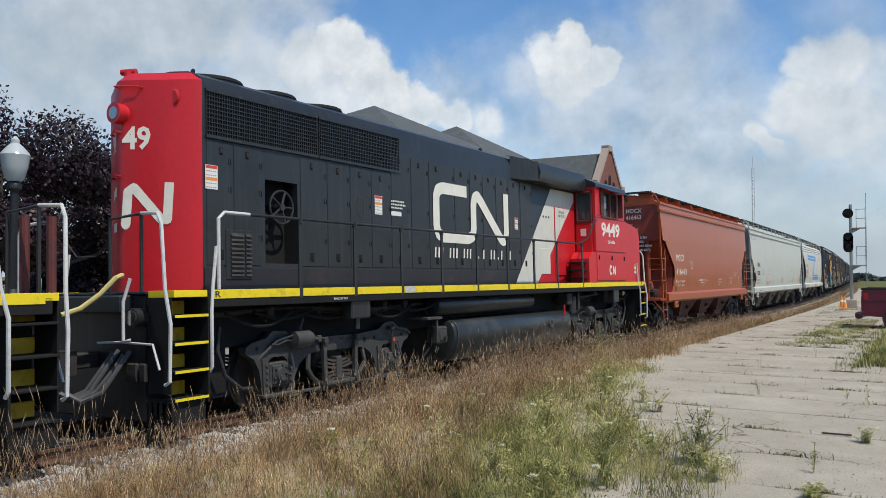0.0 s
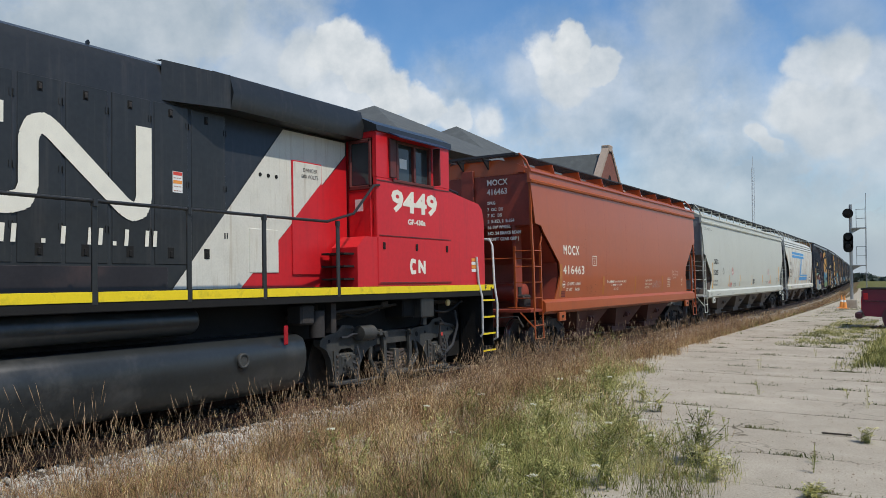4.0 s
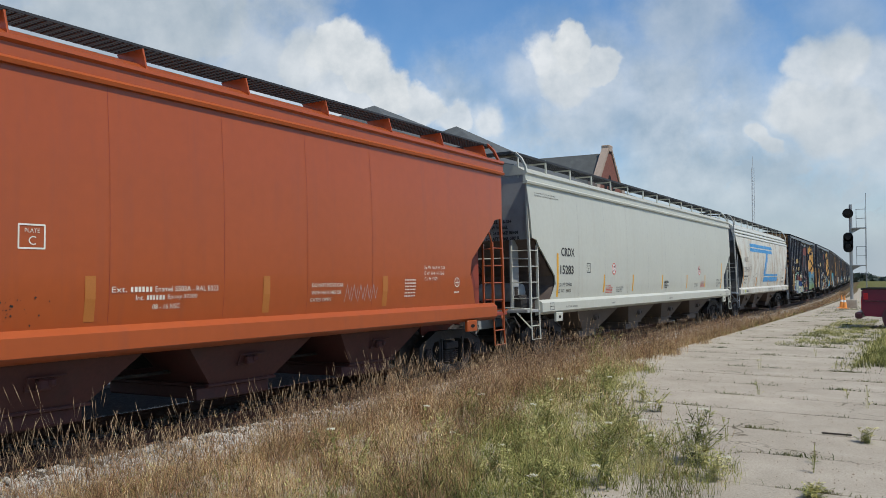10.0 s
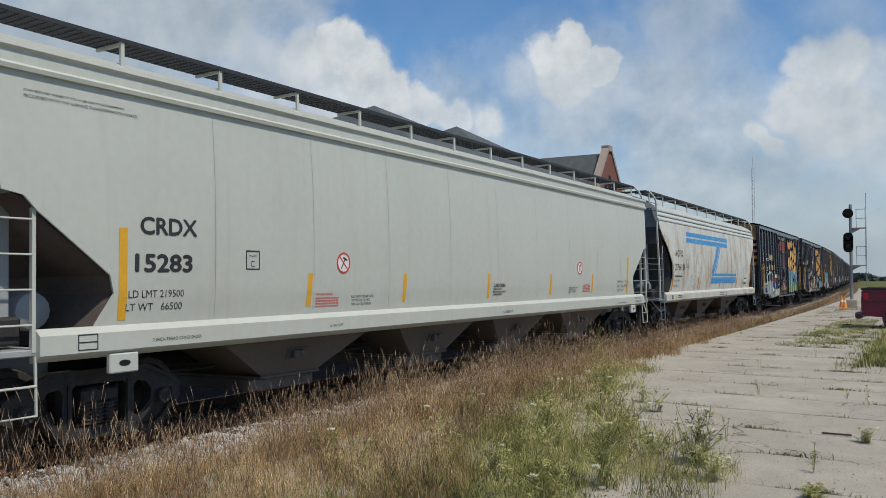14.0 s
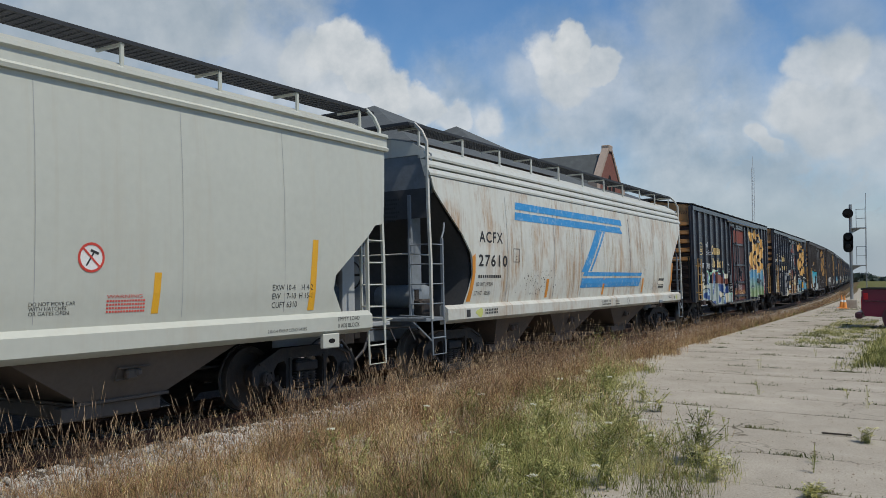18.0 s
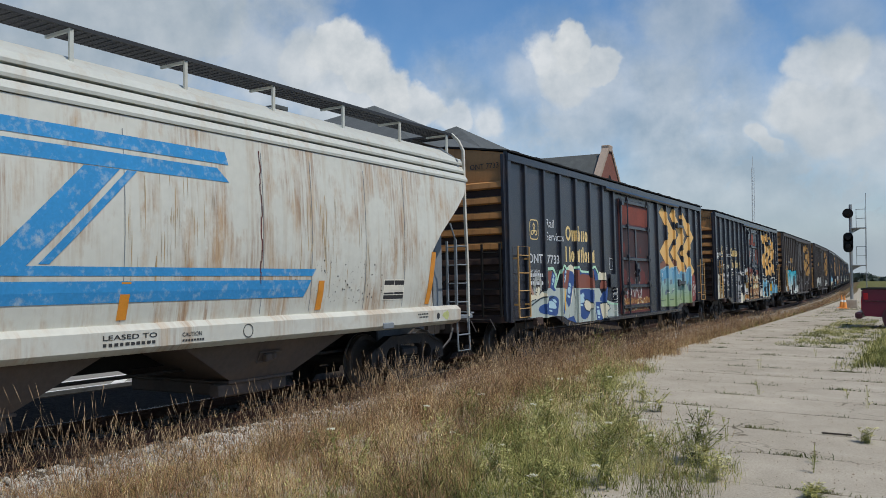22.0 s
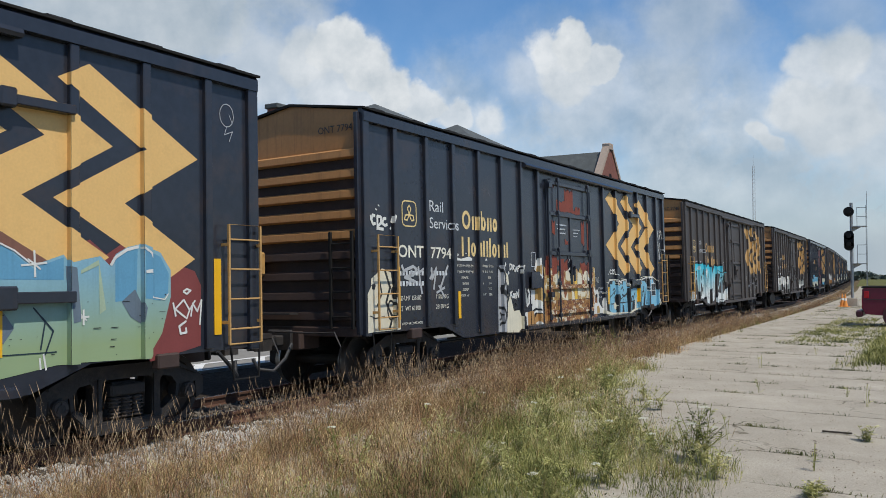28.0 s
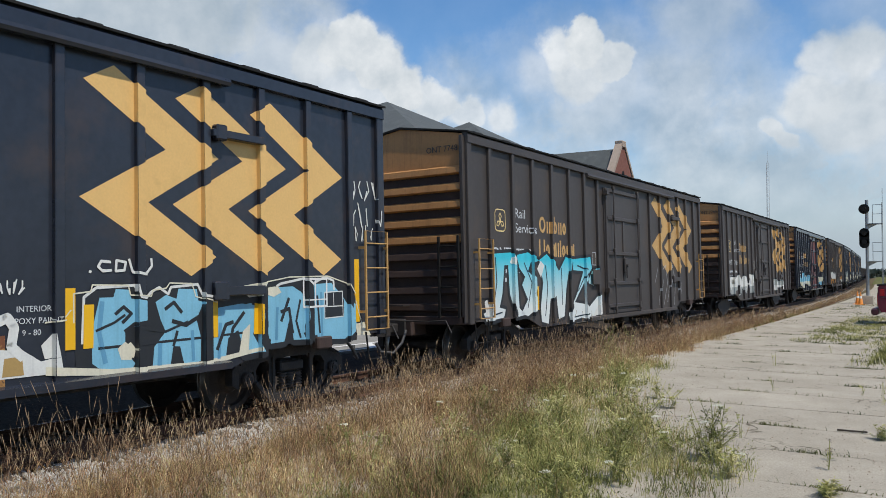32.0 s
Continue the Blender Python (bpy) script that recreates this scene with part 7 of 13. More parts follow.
paint(box2, tag(7.42, 2.62, 0.34, 4, 23, 0.022) + tag(7.40, 3.05, 0.32, 4, 24, 0.022) + tag(7.48, 2.4, 0.25, 4, 26, 0.016), SP_WHITE, "sprayed_scribble", SKIN, 4)
paint(box2, ragged(-0.56, 0.02, 3.46, 3.72, 60, 9, 0.06, 0.03) + ragged(-0.06, 0.46, 3.46, 4.06, 61, 12, 0.16, 0.02) + ragged(0.44, 0.92, 3.44, 3.66, 62, 8, 0.16, 0.03) + ragged(0.96, 1.16, 2.72, 3.30, 63, 4, 0.15, 0.15) + ragged(1.36, 1.56, 2.5, 3.3, 64, 4, 0.2, 0.2) + ragged(-0.86, -0.68, 2.9, 3.22, 65, 4, 0.1, 0.1) + ragged(-0.85, -0.7, 4.0, 4.12, 66, 3, 0.05, 0.03) + ragged(-0.1, 0.1, 2.66, 2.78, 67, 4, 0.05, 0.03), RUSTSPOT, "primer_patch", SKIN, 2)
paint(box2, shift_polys(text_polys("LD LMT 158100", 0.115, 0.9), -7.22, 1.47) + shift_polys(text_polys("LT  WT 61900", 0.115, 0.95), -7.22, 1.29) + shift_polys(text_polys("71700 KG", 0.115, 0.95), -6.05, 1.47) + shift_polys(text_polys("28100 KG", 0.115, 0.95), -6.05, 1.29)
      + [q for k, (a, b) in enumerate((("W 3250 MM H 4040 MM", "EXW 10-8   H 13-3"), ("W 3000 MM H 4420 MM", "EW   9-10   H 14-6"), ("          15390 MM", "IL             50-6"), ("            2840 MM", "IW              9-4"), ("            3350 MM", "IH             11-0"), ("         CU. M  147", "CU. FT       5204"))) for s, y in ((a, -5.28), (b, -4.3)) for q in shift_polys(text_polys(s, 0.075, 0.85), y, 2.06 - 0.115 * k)]
      + shift_polys(text_polys("2 INCH HF COMP SHOES", 0.06), -7.15, 1.05), LETTER, "lettering", SKIN, 3)
paint(box2, stroke(rect(6.35, 6.85, 1.42, 1.82), 0.03, True) + stroke([(6.6, 1.42), (6.6, 1.82)], 0.02) + stroke([(6.35, 1.52), (6.85, 1.52)], 0.02), SIGNWHT, "stencil_panel", SKIN, 7)
paint(box2, shift_polys(text_polys("INTERIOR", 0.085), 2.16, 1.52) + shift_polys(text_polys("EPOXY PAINT", 0.085), 2.10, 1.40) + shift_polys(text_polys("9 - 80", 0.085), 2.22, 1.28), FADED, "lettering", SKIN, 3)
# second car: white scrawl, silver scrawl and characters on panels before the door
paint(box2, stroke([(-7.87, 2.88), (-7.94, 2.89), (-7.98, 2.81), (-7.93, 2.74), (-7.86, 2.76)], 0.05) + stroke([(-7.81, 2.88), (-7.81, 2.71), (-7.71, 2.77), (-7.71, 2.87)], 0.05, True) + stroke([(-7.56, 2.85), (-7.64, 2.85), (-7.67, 2.77), (-7.6, 2.73), (-7.53, 2.76)], 0.05) + stroke([(-7.36, 2.92), (-7.42, 2.79)], 0.05) + stroke([(-8.05, 2.98), (-8.04, 2.72)], 0.06) + stroke([(-8.11, 2.86), (-7.99, 2.82)], 0.045) + stroke([(-7.84, 2.68), (-7.64, 2.67)], 0.05) + stroke([(-7.85, 2.98), (-7.84, 3)], 0.05) + stroke([(-7.78, 3.05), (-7.77, 3.07)], 0.05) + stroke([(-7.46, 2.7), (-7.43, 2.69)], 0.05), SP_WHITE, "sprayed_scribble", SKIN, 4)
paint(box2, stroke([(-7.13, 2.08), (-7.07, 1.98), (-6.77, 2.06), (-6.66, 2), (-6.77, 1.91), (-7.04, 1.87), (-6.71, 1.79)], 0.055) + stroke([(-6.83, 2), (-6.88, 1.8), (-7, 1.72)], 0.045) + stroke([(-6.61, 2.06), (-6.57, 1.86), (-6.5, 1.57)], 0.05) + stroke([(-6.62, 1.94), (-6.43, 2.02)], 0.045) + stroke([(-6.35, 1.83), (-6.17, 2.03), (-6.16, 1.83), (-6.01, 2.04), (-6.11, 1.64)], 0.05) + stroke([(-5.6, 2.09), (-5.88, 1.67)], 0.055) + stroke([(-6.02, 1.58), (-5.72, 1.68)], 0.045) + stroke([(-5.94, 1.72), (-5.74, 1.5)], 0.04), SP_SILVER, "sprayed_scribble", SKIN, 4)
paint(box2, [[(-3.59, 2.01), (-3.5, 2.11), (-3.41, 2.11), (-3.38, 1.94), (-3.3, 1.73), (-3.22, 1.51), (-3.22, 1.08), (-3.31, 0.71), (-3.62, 0.72)]], SP_SILVER, "sprayed_backing", SKIN, 4)
paint(box2, [[(-3.21, 1.45), (-3.13, 1.51), (-2.99, 1.37), (-2.88, 1.13), (-2.62, 1.14), (-2.52, 1), (-2.52, 0.73), (-2.68, 0.66), (-3.24, 0.69)]], SP_CREAM, "sprayed_backing", SKIN, 4)
paint(box2, [[(-3.34, 1.9), (-3.25, 1.98), (-3.13, 1.9), (-3.1, 1.72), (-3.18, 1.64), (-3.3, 1.78)]], SP_CREAM, "sprayed_backing", SKIN, 4)
paint(box2, stroke([(-3.57, 2.08), (-3.43, 1.97), (-3.37, 1.85), (-3.42, 1.71), (-3.48, 1.62), (-3.44, 1.52), (-3.2, 1.42)], 0.06) + stroke([(-3.28, 1.78), (-3.15, 1.62), (-3.11, 1.47), (-3.2, 1.32), (-3.22, 1.08), (-3.3, 0.72)], 0.065) + stroke([(-3.59, 1.23), (-3.46, 1.22), (-3.38, 1.09), (-3.43, 0.92), (-3.57, 0.86)], 0.05) + stroke([(-3.55, 1.12), (-3.48, 1.08), (-3.5, 0.99), (-3.57, 0.97)], 0.04) + stroke([(-3.46, 1.59), (-3.27, 1.51), (-3.11, 1.39)], 0.05) + stroke([(-2.92, 1.27), (-2.82, 1.33), (-2.73, 1.28), (-2.77, 1.2), (-2.89, 1.18)], 0.05, True), SP_BLACK, "sprayed_line", SKIN, 6)
paint(box2, [[(-5.31, 2.19), (-5.24, 2.24), (-5.11, 2.22), (-4.97, 2.24), (-4.8, 2.27), (-4.67, 2.24), (-4.68, 2.19), (-5.01, 2.18)]], SP_WHITE, "sprayed_fill", SKIN, 5)
paint(box2, [[(-5.25, 2.27), (-5.22, 2.33), (-5.19, 2.3), (-5.21, 2.27)]], SP_WHITE, "sprayed_fill", SKIN, 5)
paint(box2, [[(-4.94, 2.31), (-4.91, 2.35), (-4.89, 2.32)]], SP_WHITE, "sprayed_fill", SKIN, 5)
paint(box2, [[(-3.15, 1.94), (-3.11, 1.99), (-3.06, 1.95), (-3.1, 1.91)]], SP_WHITE, "sprayed_fill", SKIN, 5)
paint(box2, [[(-2.5, 1.03), (-2.45, 1.1), (-2.39, 1.05), (-2.44, 0.98)]], SP_WHITE, "sprayed_fill", SKIN, 5)
paint(box2, [[(-3.41, 2.12), (-3.38, 2.18), (-3.32, 2.12), (-3.37, 2.08)]], SP_WHITE, "sprayed_fill", SKIN, 5)
paint(box2, [[(-4.14, 2.2), (-4.09, 2.25), (-4.05, 2.2)]], SP_WHITE, "sprayed_fill", SKIN, 5)
paint(box2, stroke([(-3.04, 2.14), (-3.04, 2.01), (-2.95, 2.06), (-2.95, 2.12)], 0.035, True) + stroke([(-2.91, 2.01), (-2.9, 2.12), (-2.83, 2.1), (-2.88, 2.06), (-2.81, 1.98)], 0.035) + stroke([(-2.79, 1.97), (-2.74, 2.08), (-2.7, 1.98)], 0.035) + stroke([(-2.67, 1.97), (-2.66, 2.09), (-2.57, 2.11)], 0.035) + stroke([(-2.66, 2.04), (-2.6, 2.05)], 0.03) + stroke([(-2.59, 2.08), (-2.43, 2.11)], 0.035) + stroke([(-2.49, 2.09), (-2.53, 1.94)], 0.035) + stroke([(-3.04, 1.55), (-3.03, 1.42)], 0.035) + stroke([(-2.95, 1.57), (-3.03, 1.5), (-2.94, 1.42)], 0.035) + stroke([(-2.91, 1.5), (-2.85, 1.49), (-2.86, 1.42), (-2.92, 1.43)], 0.035, True) + stroke([(-2.8, 1.52), (-2.79, 1.38)], 0.035) + stroke([(-2.75, 1.4), (-2.74, 1.54), (-2.65, 1.42), (-2.64, 1.59)], 0.035), SP_WHITE, "sprayed_scribble", SKIN, 6)
# ochre and white arches beside the door, and the torn piece across it
paint(box2, [[(-1.81, 2.03), (-1.76, 2.17), (-1.66, 2.28), (-1.55, 2.3), (-1.44, 2.25), (-1.37, 2.13), (-1.35, 1.83), (-1.45, 1.81), (-1.62, 1.89), (-1.75, 1.99)]], SP_WHITE, "sprayed_loop", SKIN, 4)
paint(box2, [[(-2.02, 1.26), (-2.02, 1.56), (-1.82, 1.57), (-1.8, 1.47), (-1.85, 1.28)]], SP_WHITE, "sprayed_loop", SKIN, 4)
paint(box2, [[(-1.73, 2.03), (-1.65, 2.12), (-1.52, 2.15), (-1.44, 2.11), (-1.41, 1.94), (-1.45, 1.88), (-1.58, 1.91), (-1.71, 1.97)]], SP_OCHRE, "sprayed_fill", SKIN, 5)
paint(box2, [[(-1.82, 1.56), (-1.62, 1.62), (-1.44, 1.55), (-1.45, 1.23), (-1.58, 1.29), (-1.79, 1.31)]], SP_OCHRE, "sprayed_fill", SKIN, 5)
paint(box2, [[(-2.02, 1.1), (-1.86, 1.08), (-1.88, 0.73), (-2.02, 0.72)]], SP_TAN, "sprayed_fill", SKIN, 4)
paint(box2, [[(-1.85, 0.93), (-1.73, 1.03), (-1.55, 1.01), (-1.46, 0.89), (-1.46, 0.72), (-1.85, 0.73)]], SP_TAN, "sprayed_fill", SKIN, 4)
paint(box2, [[(-2.24, 1.07), (-2.05, 1.1), (-2.05, 0.73), (-2.23, 0.73)]], SP_TAN, "sprayed_fill", SKIN, 4)
paint(box2, [[(-1.85, 0.72), (-1.79, 0.82), (-1.67, 0.85), (-1.55, 0.81), (-1.47, 0.72)]], SP_WHITE, "sprayed_loop", SKIN, 6)
paint(box2, stroke([(-1.97, 1.25), (-1.73, 1.29), (-1.55, 1.22), (-1.45, 1.1)], 0.13) + stroke([(-1.99, 1.15), (-1.79, 1.21), (-1.58, 1.18), (-1.45, 1.05)], 0.1) + stroke([(-2.26, 1.21), (-2.13, 1.28), (-2.1, 1.5), (-2.18, 1.58)], 0.06) + stroke([(-2.25, 1.08), (-2.24, 0.76)], 0.07) + stroke([(-1.88, 1.04), (-1.79, 1.08), (-1.55, 1.06), (-1.45, 0.94)], 0.05), SP_WHITE, "sprayed_loop", SKIN, 5)
paint(box2, [[(-2.34, 1.59), (-2.29, 1.61), (-2.21, 1.37), (-2.13, 1.5), (-2.09, 1.39), (-2.24, 1.23), (-2.3, 1.29)]], SP_GREY, "sprayed_fill", SKIN, 4)
paint(box2, [[(-0.74, 1.59), (-0.73, 1.92), (-0.6, 1.95), (-0.63, 1.68), (-0.69, 1.55)]], SP_CREAM, "flaking_patch", SKIN, 5)
paint(box2, [[(-0.66, 1.5), (-0.33, 1.55), (-0.24, 1.48), (-0.36, 1.44)]], SP_CREAM, "flaking_patch", SKIN, 5)
paint(box2, [[(-0.13, 1.8), (-0.11, 2), (0.17, 2.04), (0.21, 1.77), (0, 1.76)]], SP_CREAM, "flaking_patch", SKIN, 5)
paint(box2, [[(0.63, 1.4), (0.62, 1.8), (0.68, 1.97), (0.87, 1.94), (0.88, 1.51), (0.76, 1.37)]], SP_CREAM, "flaking_patch", SKIN, 5)
paint(box2, [[(0.83, 1.49), (1.11, 1.45), (1.11, 1.35), (0.83, 1.35)]], SP_CREAM, "flaking_patch", SKIN, 5)
paint(box2, [[(0.25, 1.29), (0.25, 1.53), (0.38, 1.47), (0.42, 1.31)]], SP_CREAM, "flaking_patch", SKIN, 5)
paint(box2, [[(-0.2, 1.31), (0, 1.5), (-0, 1.27)]], SP_CREAM, "flaking_patch", SKIN, 5)
paint(box2, [[(-1.27, 1.64), (-1.17, 1.73), (-1.11, 1.66), (-1.21, 1.55)]], SP_CREAM, "flaking_patch", SKIN, 5)
paint(box2, [[(-1.15, 1.82), (-1.09, 1.84), (-1.05, 1.77), (-1.12, 1.74)]], SP_CREAM, "flaking_patch", SKIN, 5)
paint(box2, [[(-0.53, 1.78), (-0.37, 1.85), (-0.3, 2.02), (-0.24, 1.94), (-0.25, 1.68), (-0.35, 1.51), (-0.47, 1.62)]], RUSTSPOT, "primer_patch", SKIN, 5)
paint(box2, [[(-1.21, 2.25), (-1, 2.27), (-0.94, 2.12), (-0.93, 1.9), (-1.21, 1.9)]], RUSTSPOT, "primer_patch", SKIN, 5)
paint(box2, [[(-0.72, 2.26), (-0.17, 2.29), (-0.25, 2.14), (-0.58, 2.13)]], RUSTSPOT, "primer_patch", SKIN, 5)
paint(box2, [[(0.93, 1.79), (1.08, 1.76), (1.05, 1.54), (0.98, 1.56)]], RUSTSPOT, "primer_patch", SKIN, 5)
paint(box2, [[(-1.11, 1.72), (-1.01, 1.75), (-0.99, 1.65), (-1.07, 1.63)]], RUSTSPOT, "primer_patch", SKIN, 5)
paint(box2, [[(1.34, 2.24), (1.5, 2.2), (1.48, 1.92), (1.36, 1.94)]], RUSTSPOT, "primer_patch", SKIN, 5)
paint(box2, [[(-1.3, 1.82), (-1.25, 1.85), (-1.24, 1.76)]], RUSTSPOT, "primer_patch", SKIN, 5)
paint(box2, [[(-1.19, 1.55), (-1.04, 1.57), (-1.01, 1.5), (-1.16, 1.48)]], RUSTSPOT, "primer_patch", SKIN, 5)
paint(box2, [[(-0.55, 1.33), (-0.47, 1.39), (-0.42, 1.31), (-0.49, 1.27)]], RUSTSPOT, "primer_patch", SKIN, 5)
paint(box2, [[(-0.96, 1.84), (-0.87, 1.87), (-0.87, 1.75), (-0.94, 1.74)]], RUSTSPOT, "primer_patch", SKIN, 5)
paint(box2, [[(-0.61, 1.79), (-0.5, 1.86), (-0.48, 1.67), (-0.57, 1.61)]], SP_DEEP, "dark_patch", SKIN, 5)
paint(box2, [[(-1.3, 1.49), (-1.23, 1.46), (-1.25, 1.34), (-1.32, 1.37)]], SP_DEEP, "dark_patch", SKIN, 5)
paint(box2, [[(0.15, 1.94), (0.21, 1.96), (0.22, 1.8), (0.17, 1.82)]], SP_DEEP, "dark_patch", SKIN, 5)
paint(box2, [[(0.44, 1.31), (0.45, 1.8), (0.59, 1.78), (0.59, 1.29)]], SP_YELLOW, "sprayed_bar", SKIN, 6)
paint(box2, stroke([(1.34, 1.81), (1.59, 1.73), (1.78, 1.6), (1.95, 1.42), (2.07, 1.47), (2.14, 1.37), (2.11, 1.18), (2.24, 1.06)], 0.1) + stroke([(1.91, 1.43), (1.86, 1.2), (1.75, 1.15)], 0.05), SP_WHITE, "sprayed_loop", SKIN, 5)
paint(box2, [[(1.71, 0.87), (1.72, 1.03), (1.9, 1.17), (2.24, 1.13), (2.42, 1.01), (2.6, 1.04), (2.63, 0.87)]], SP_WHITE, "sprayed_loop", SKIN, 4)
paint(box2, [[(2.42, 1.17), (2.55, 1.29), (2.6, 1.04), (2.46, 1.03)]], SP_WHITE, "sprayed_loop", SKIN, 4)
paint(box2, [[(2.02, 0.89), (2.04, 1.07), (2.22, 1.08), (2.24, 0.89)]], SP_OCHRE, "sprayed_fill", SKIN, 5)
paint(box2, [[(1.7, 1.13), (1.71, 1.43), (1.86, 1.47), (1.81, 1.19)]], SP_OCHRE, "sprayed_fill", SKIN, 5)
# light-blue letter shapes after the door
paint(box2, stroke([(3.09, 1.64), (3.26, 1.64), (3.29, 1.73), (3.47, 1.72), (3.49, 1.62), (3.67, 1.59), (3.71, 1.41), (3.6, 1.33), (3.41, 1.25), (3.41, 1.03), (3.54, 0.89), (3.48, 0.79), (3.17, 0.81), (3, 0.93), (2.99, 1.27)], 0.16, True), SP_BLACK, "sprayed_outline", SKIN, 3)
paint(box2, [[(3.09, 1.64), (3.26, 1.64), (3.29, 1.73), (3.47, 1.72), (3.49, 1.62), (3.67, 1.59), (3.71, 1.41), (3.6, 1.33), (3.41, 1.25), (3.41, 1.03), (3.54, 0.89), (3.48, 0.79), (3.17, 0.81), (3, 0.93), (2.99, 1.27)]], SP_BLUE, "sprayed_fill", SKIN, 4)
paint(box2, stroke([(3.82, 1.57), (3.97, 1.65), (4.12, 1.6), (4.15, 1.72), (4.43, 1.71), (4.45, 1.57), (4.53, 1.55), (4.42, 1.34), (4.49, 1.11), (4.48, 0.83), (4.24, 0.77), (4.17, 1.03), (4.07, 1.04), (4.02, 0.78), (3.77, 0.78), (3.8, 1.05), (3.96, 1.22), (3.89, 1.36)], 0.16, True), SP_BLACK, "sprayed_outline", SKIN, 3)
paint(box2, [[(3.82, 1.57), (3.97, 1.65), (4.12, 1.6), (4.15, 1.72), (4.43, 1.71), (4.45, 1.57), (4.53, 1.55), (4.42, 1.34), (4.49, 1.11), (4.48, 0.83), (4.24, 0.77), (4.17, 1.03), (4.07, 1.04), (4.02, 0.78), (3.77, 0.78), (3.8, 1.05), (3.96, 1.22), (3.89, 1.36)]], SP_BLUE, "sprayed_fill", SKIN, 4)
paint(box2, stroke([(4.65, 1.33), (4.77, 1.47), (5.16, 1.51), (5.51, 1.47), (5.52, 1.3), (5.32, 1.16), (5.53, 0.86), (5.22, 0.84), (5.1, 1.17), (4.93, 1.08), (4.88, 0.8), (4.69, 0.79)], 0.16, True), SP_BLACK, "sprayed_outline", SKIN, 3)
paint(box2, [[(4.65, 1.33), (4.77, 1.47), (5.16, 1.51), (5.51, 1.47), (5.52, 1.3), (5.32, 1.16), (5.53, 0.86), (5.22, 0.84), (5.1, 1.17), (4.93, 1.08), (4.88, 0.8), (4.69, 0.79)]], SP_BLUE, "sprayed_fill", SKIN, 4)
paint(box2, stroke([(5.68, 1.15), (5.79, 1.54), (6.08, 1.69), (6.37, 1.63), (6.45, 1.37), (6.34, 1.06), (6.4, 0.96), (6.14, 0.97), (6.06, 1.28), (5.95, 0.96), (5.69, 0.95)], 0.16, True), SP_BLACK, "sprayed_outline", SKIN, 3)
paint(box2, [[(5.68, 1.15), (5.79, 1.54), (6.08, 1.69), (6.37, 1.63), (6.45, 1.37), (6.34, 1.06), (6.4, 0.96), (6.14, 0.97), (6.06, 1.28), (5.95, 0.96), (5.69, 0.95)]], SP_BLUE, "sprayed_fill", SKIN, 4)
paint(box2, stroke([(6.61, 1.68), (6.88, 1.73), (6.96, 1.25), (7.13, 1.1), (7.35, 1.18), (7.41, 1.45), (7.56, 1.34), (7.52, 1.06), (7.27, 0.91), (6.64, 0.94)], 0.16, True), SP_BLACK, "sprayed_outline", SKIN, 3)
paint(box2, [[(6.61, 1.68), (6.88, 1.73), (6.96, 1.25), (7.13, 1.1), (7.35, 1.18), (7.41, 1.45), (7.56, 1.34), (7.52, 1.06), (7.27, 0.91), (6.64, 0.94)]], SP_BLUE, "sprayed_fill", SKIN, 4)
paint(box2, stroke([(2.88, 1.15), (2.9, 1.65), (3.05, 1.75), (3.54, 1.77), (3.58, 1.64), (3.69, 1.62), (3.76, 1.69), (3.87, 1.74), (4, 1.66), (4.04, 1.74), (4.44, 1.77), (4.52, 1.63), (4.68, 1.61)], 0.032) + stroke([(5.17, 1.7), (5.3, 1.6), (5.57, 1.62)], 0.03) + stroke([(5.61, 1.64), (5.89, 1.76), (6.37, 1.83), (6.51, 1.74), (6.82, 1.85), (7.01, 1.79), (7.02, 1.65)], 0.035) + stroke([(3.13, 1.94), (3.17, 1.93)], 0.03), SP_WHITE, "sprayed_outline", SKIN, 5)
paint(box2, stroke([(3.28, 1.45), (3.39, 1.53), (3.49, 1.45), (3.37, 1.35)], 0.04) + stroke([(3.4, 1.25), (3.53, 1.33), (3.73, 1.35)], 0.045) + stroke([(3.95, 1.48), (4.08, 1.56), (4.2, 1.43)], 0.045) + stroke([(4.05, 1.34), (4.26, 1.28), (4.45, 1.37)], 0.05) + stroke([(5.21, 1.4), (5.01, 1.2), (4.92, 0.88)], 0.05) + stroke([(6.05, 1.56), (5.89, 1.24)], 0.05) + stroke([(6.28, 1.53), (6.19, 1.23), (6.28, 0.99)], 0.04) + stroke([(7.23, 1.51), (7.22, 1.24)], 0.04) + stroke([(3.07, 1.09), (3.66, 1.1), (4.41, 1.11), (5.23, 1.13)], 0.03) + stroke([(4.07, 1.04), (4.13, 1.22)], 0.04), SP_BLACK, "sprayed_line", SKIN, 5)
paint(box2, stroke([(3.12, 1.6), (3.08, 1.26), (3.16, 0.92)], 0.06) + stroke([(3.88, 1.09), (3.87, 0.83)], 0.06) + stroke([(4.35, 1.21), (4.37, 0.84)], 0.05) + stroke([(4.8, 1.28), (4.77, 0.83)], 0.05) + stroke([(5.82, 1.44), (5.79, 0.99)], 0.05) + stroke([(6.73, 1.63), (6.74, 0.99)], 0.05), SP_DUSK, "sprayed_shade", SKIN, 5)
paint(box2, [[(3.38, 0.99), (3.4, 1.09), (3.48, 1.13), (3.55, 1.05), (3.52, 0.95)]], SP_CREAM, "sprayed_highlight", SKIN, 6)
paint(box2, [[(7.56, 0.94), (7.61, 1.06), (7.75, 1.11), (7.9, 0.93)]], SP_CREAM, "sprayed_highlight", SKIN, 6)
paint(box2, [[(5.11, 0.88), (5.18, 1.15), (5.31, 1.24), (5.28, 0.89)]], SP_CREAM, "sprayed_highlight", SKIN, 6)
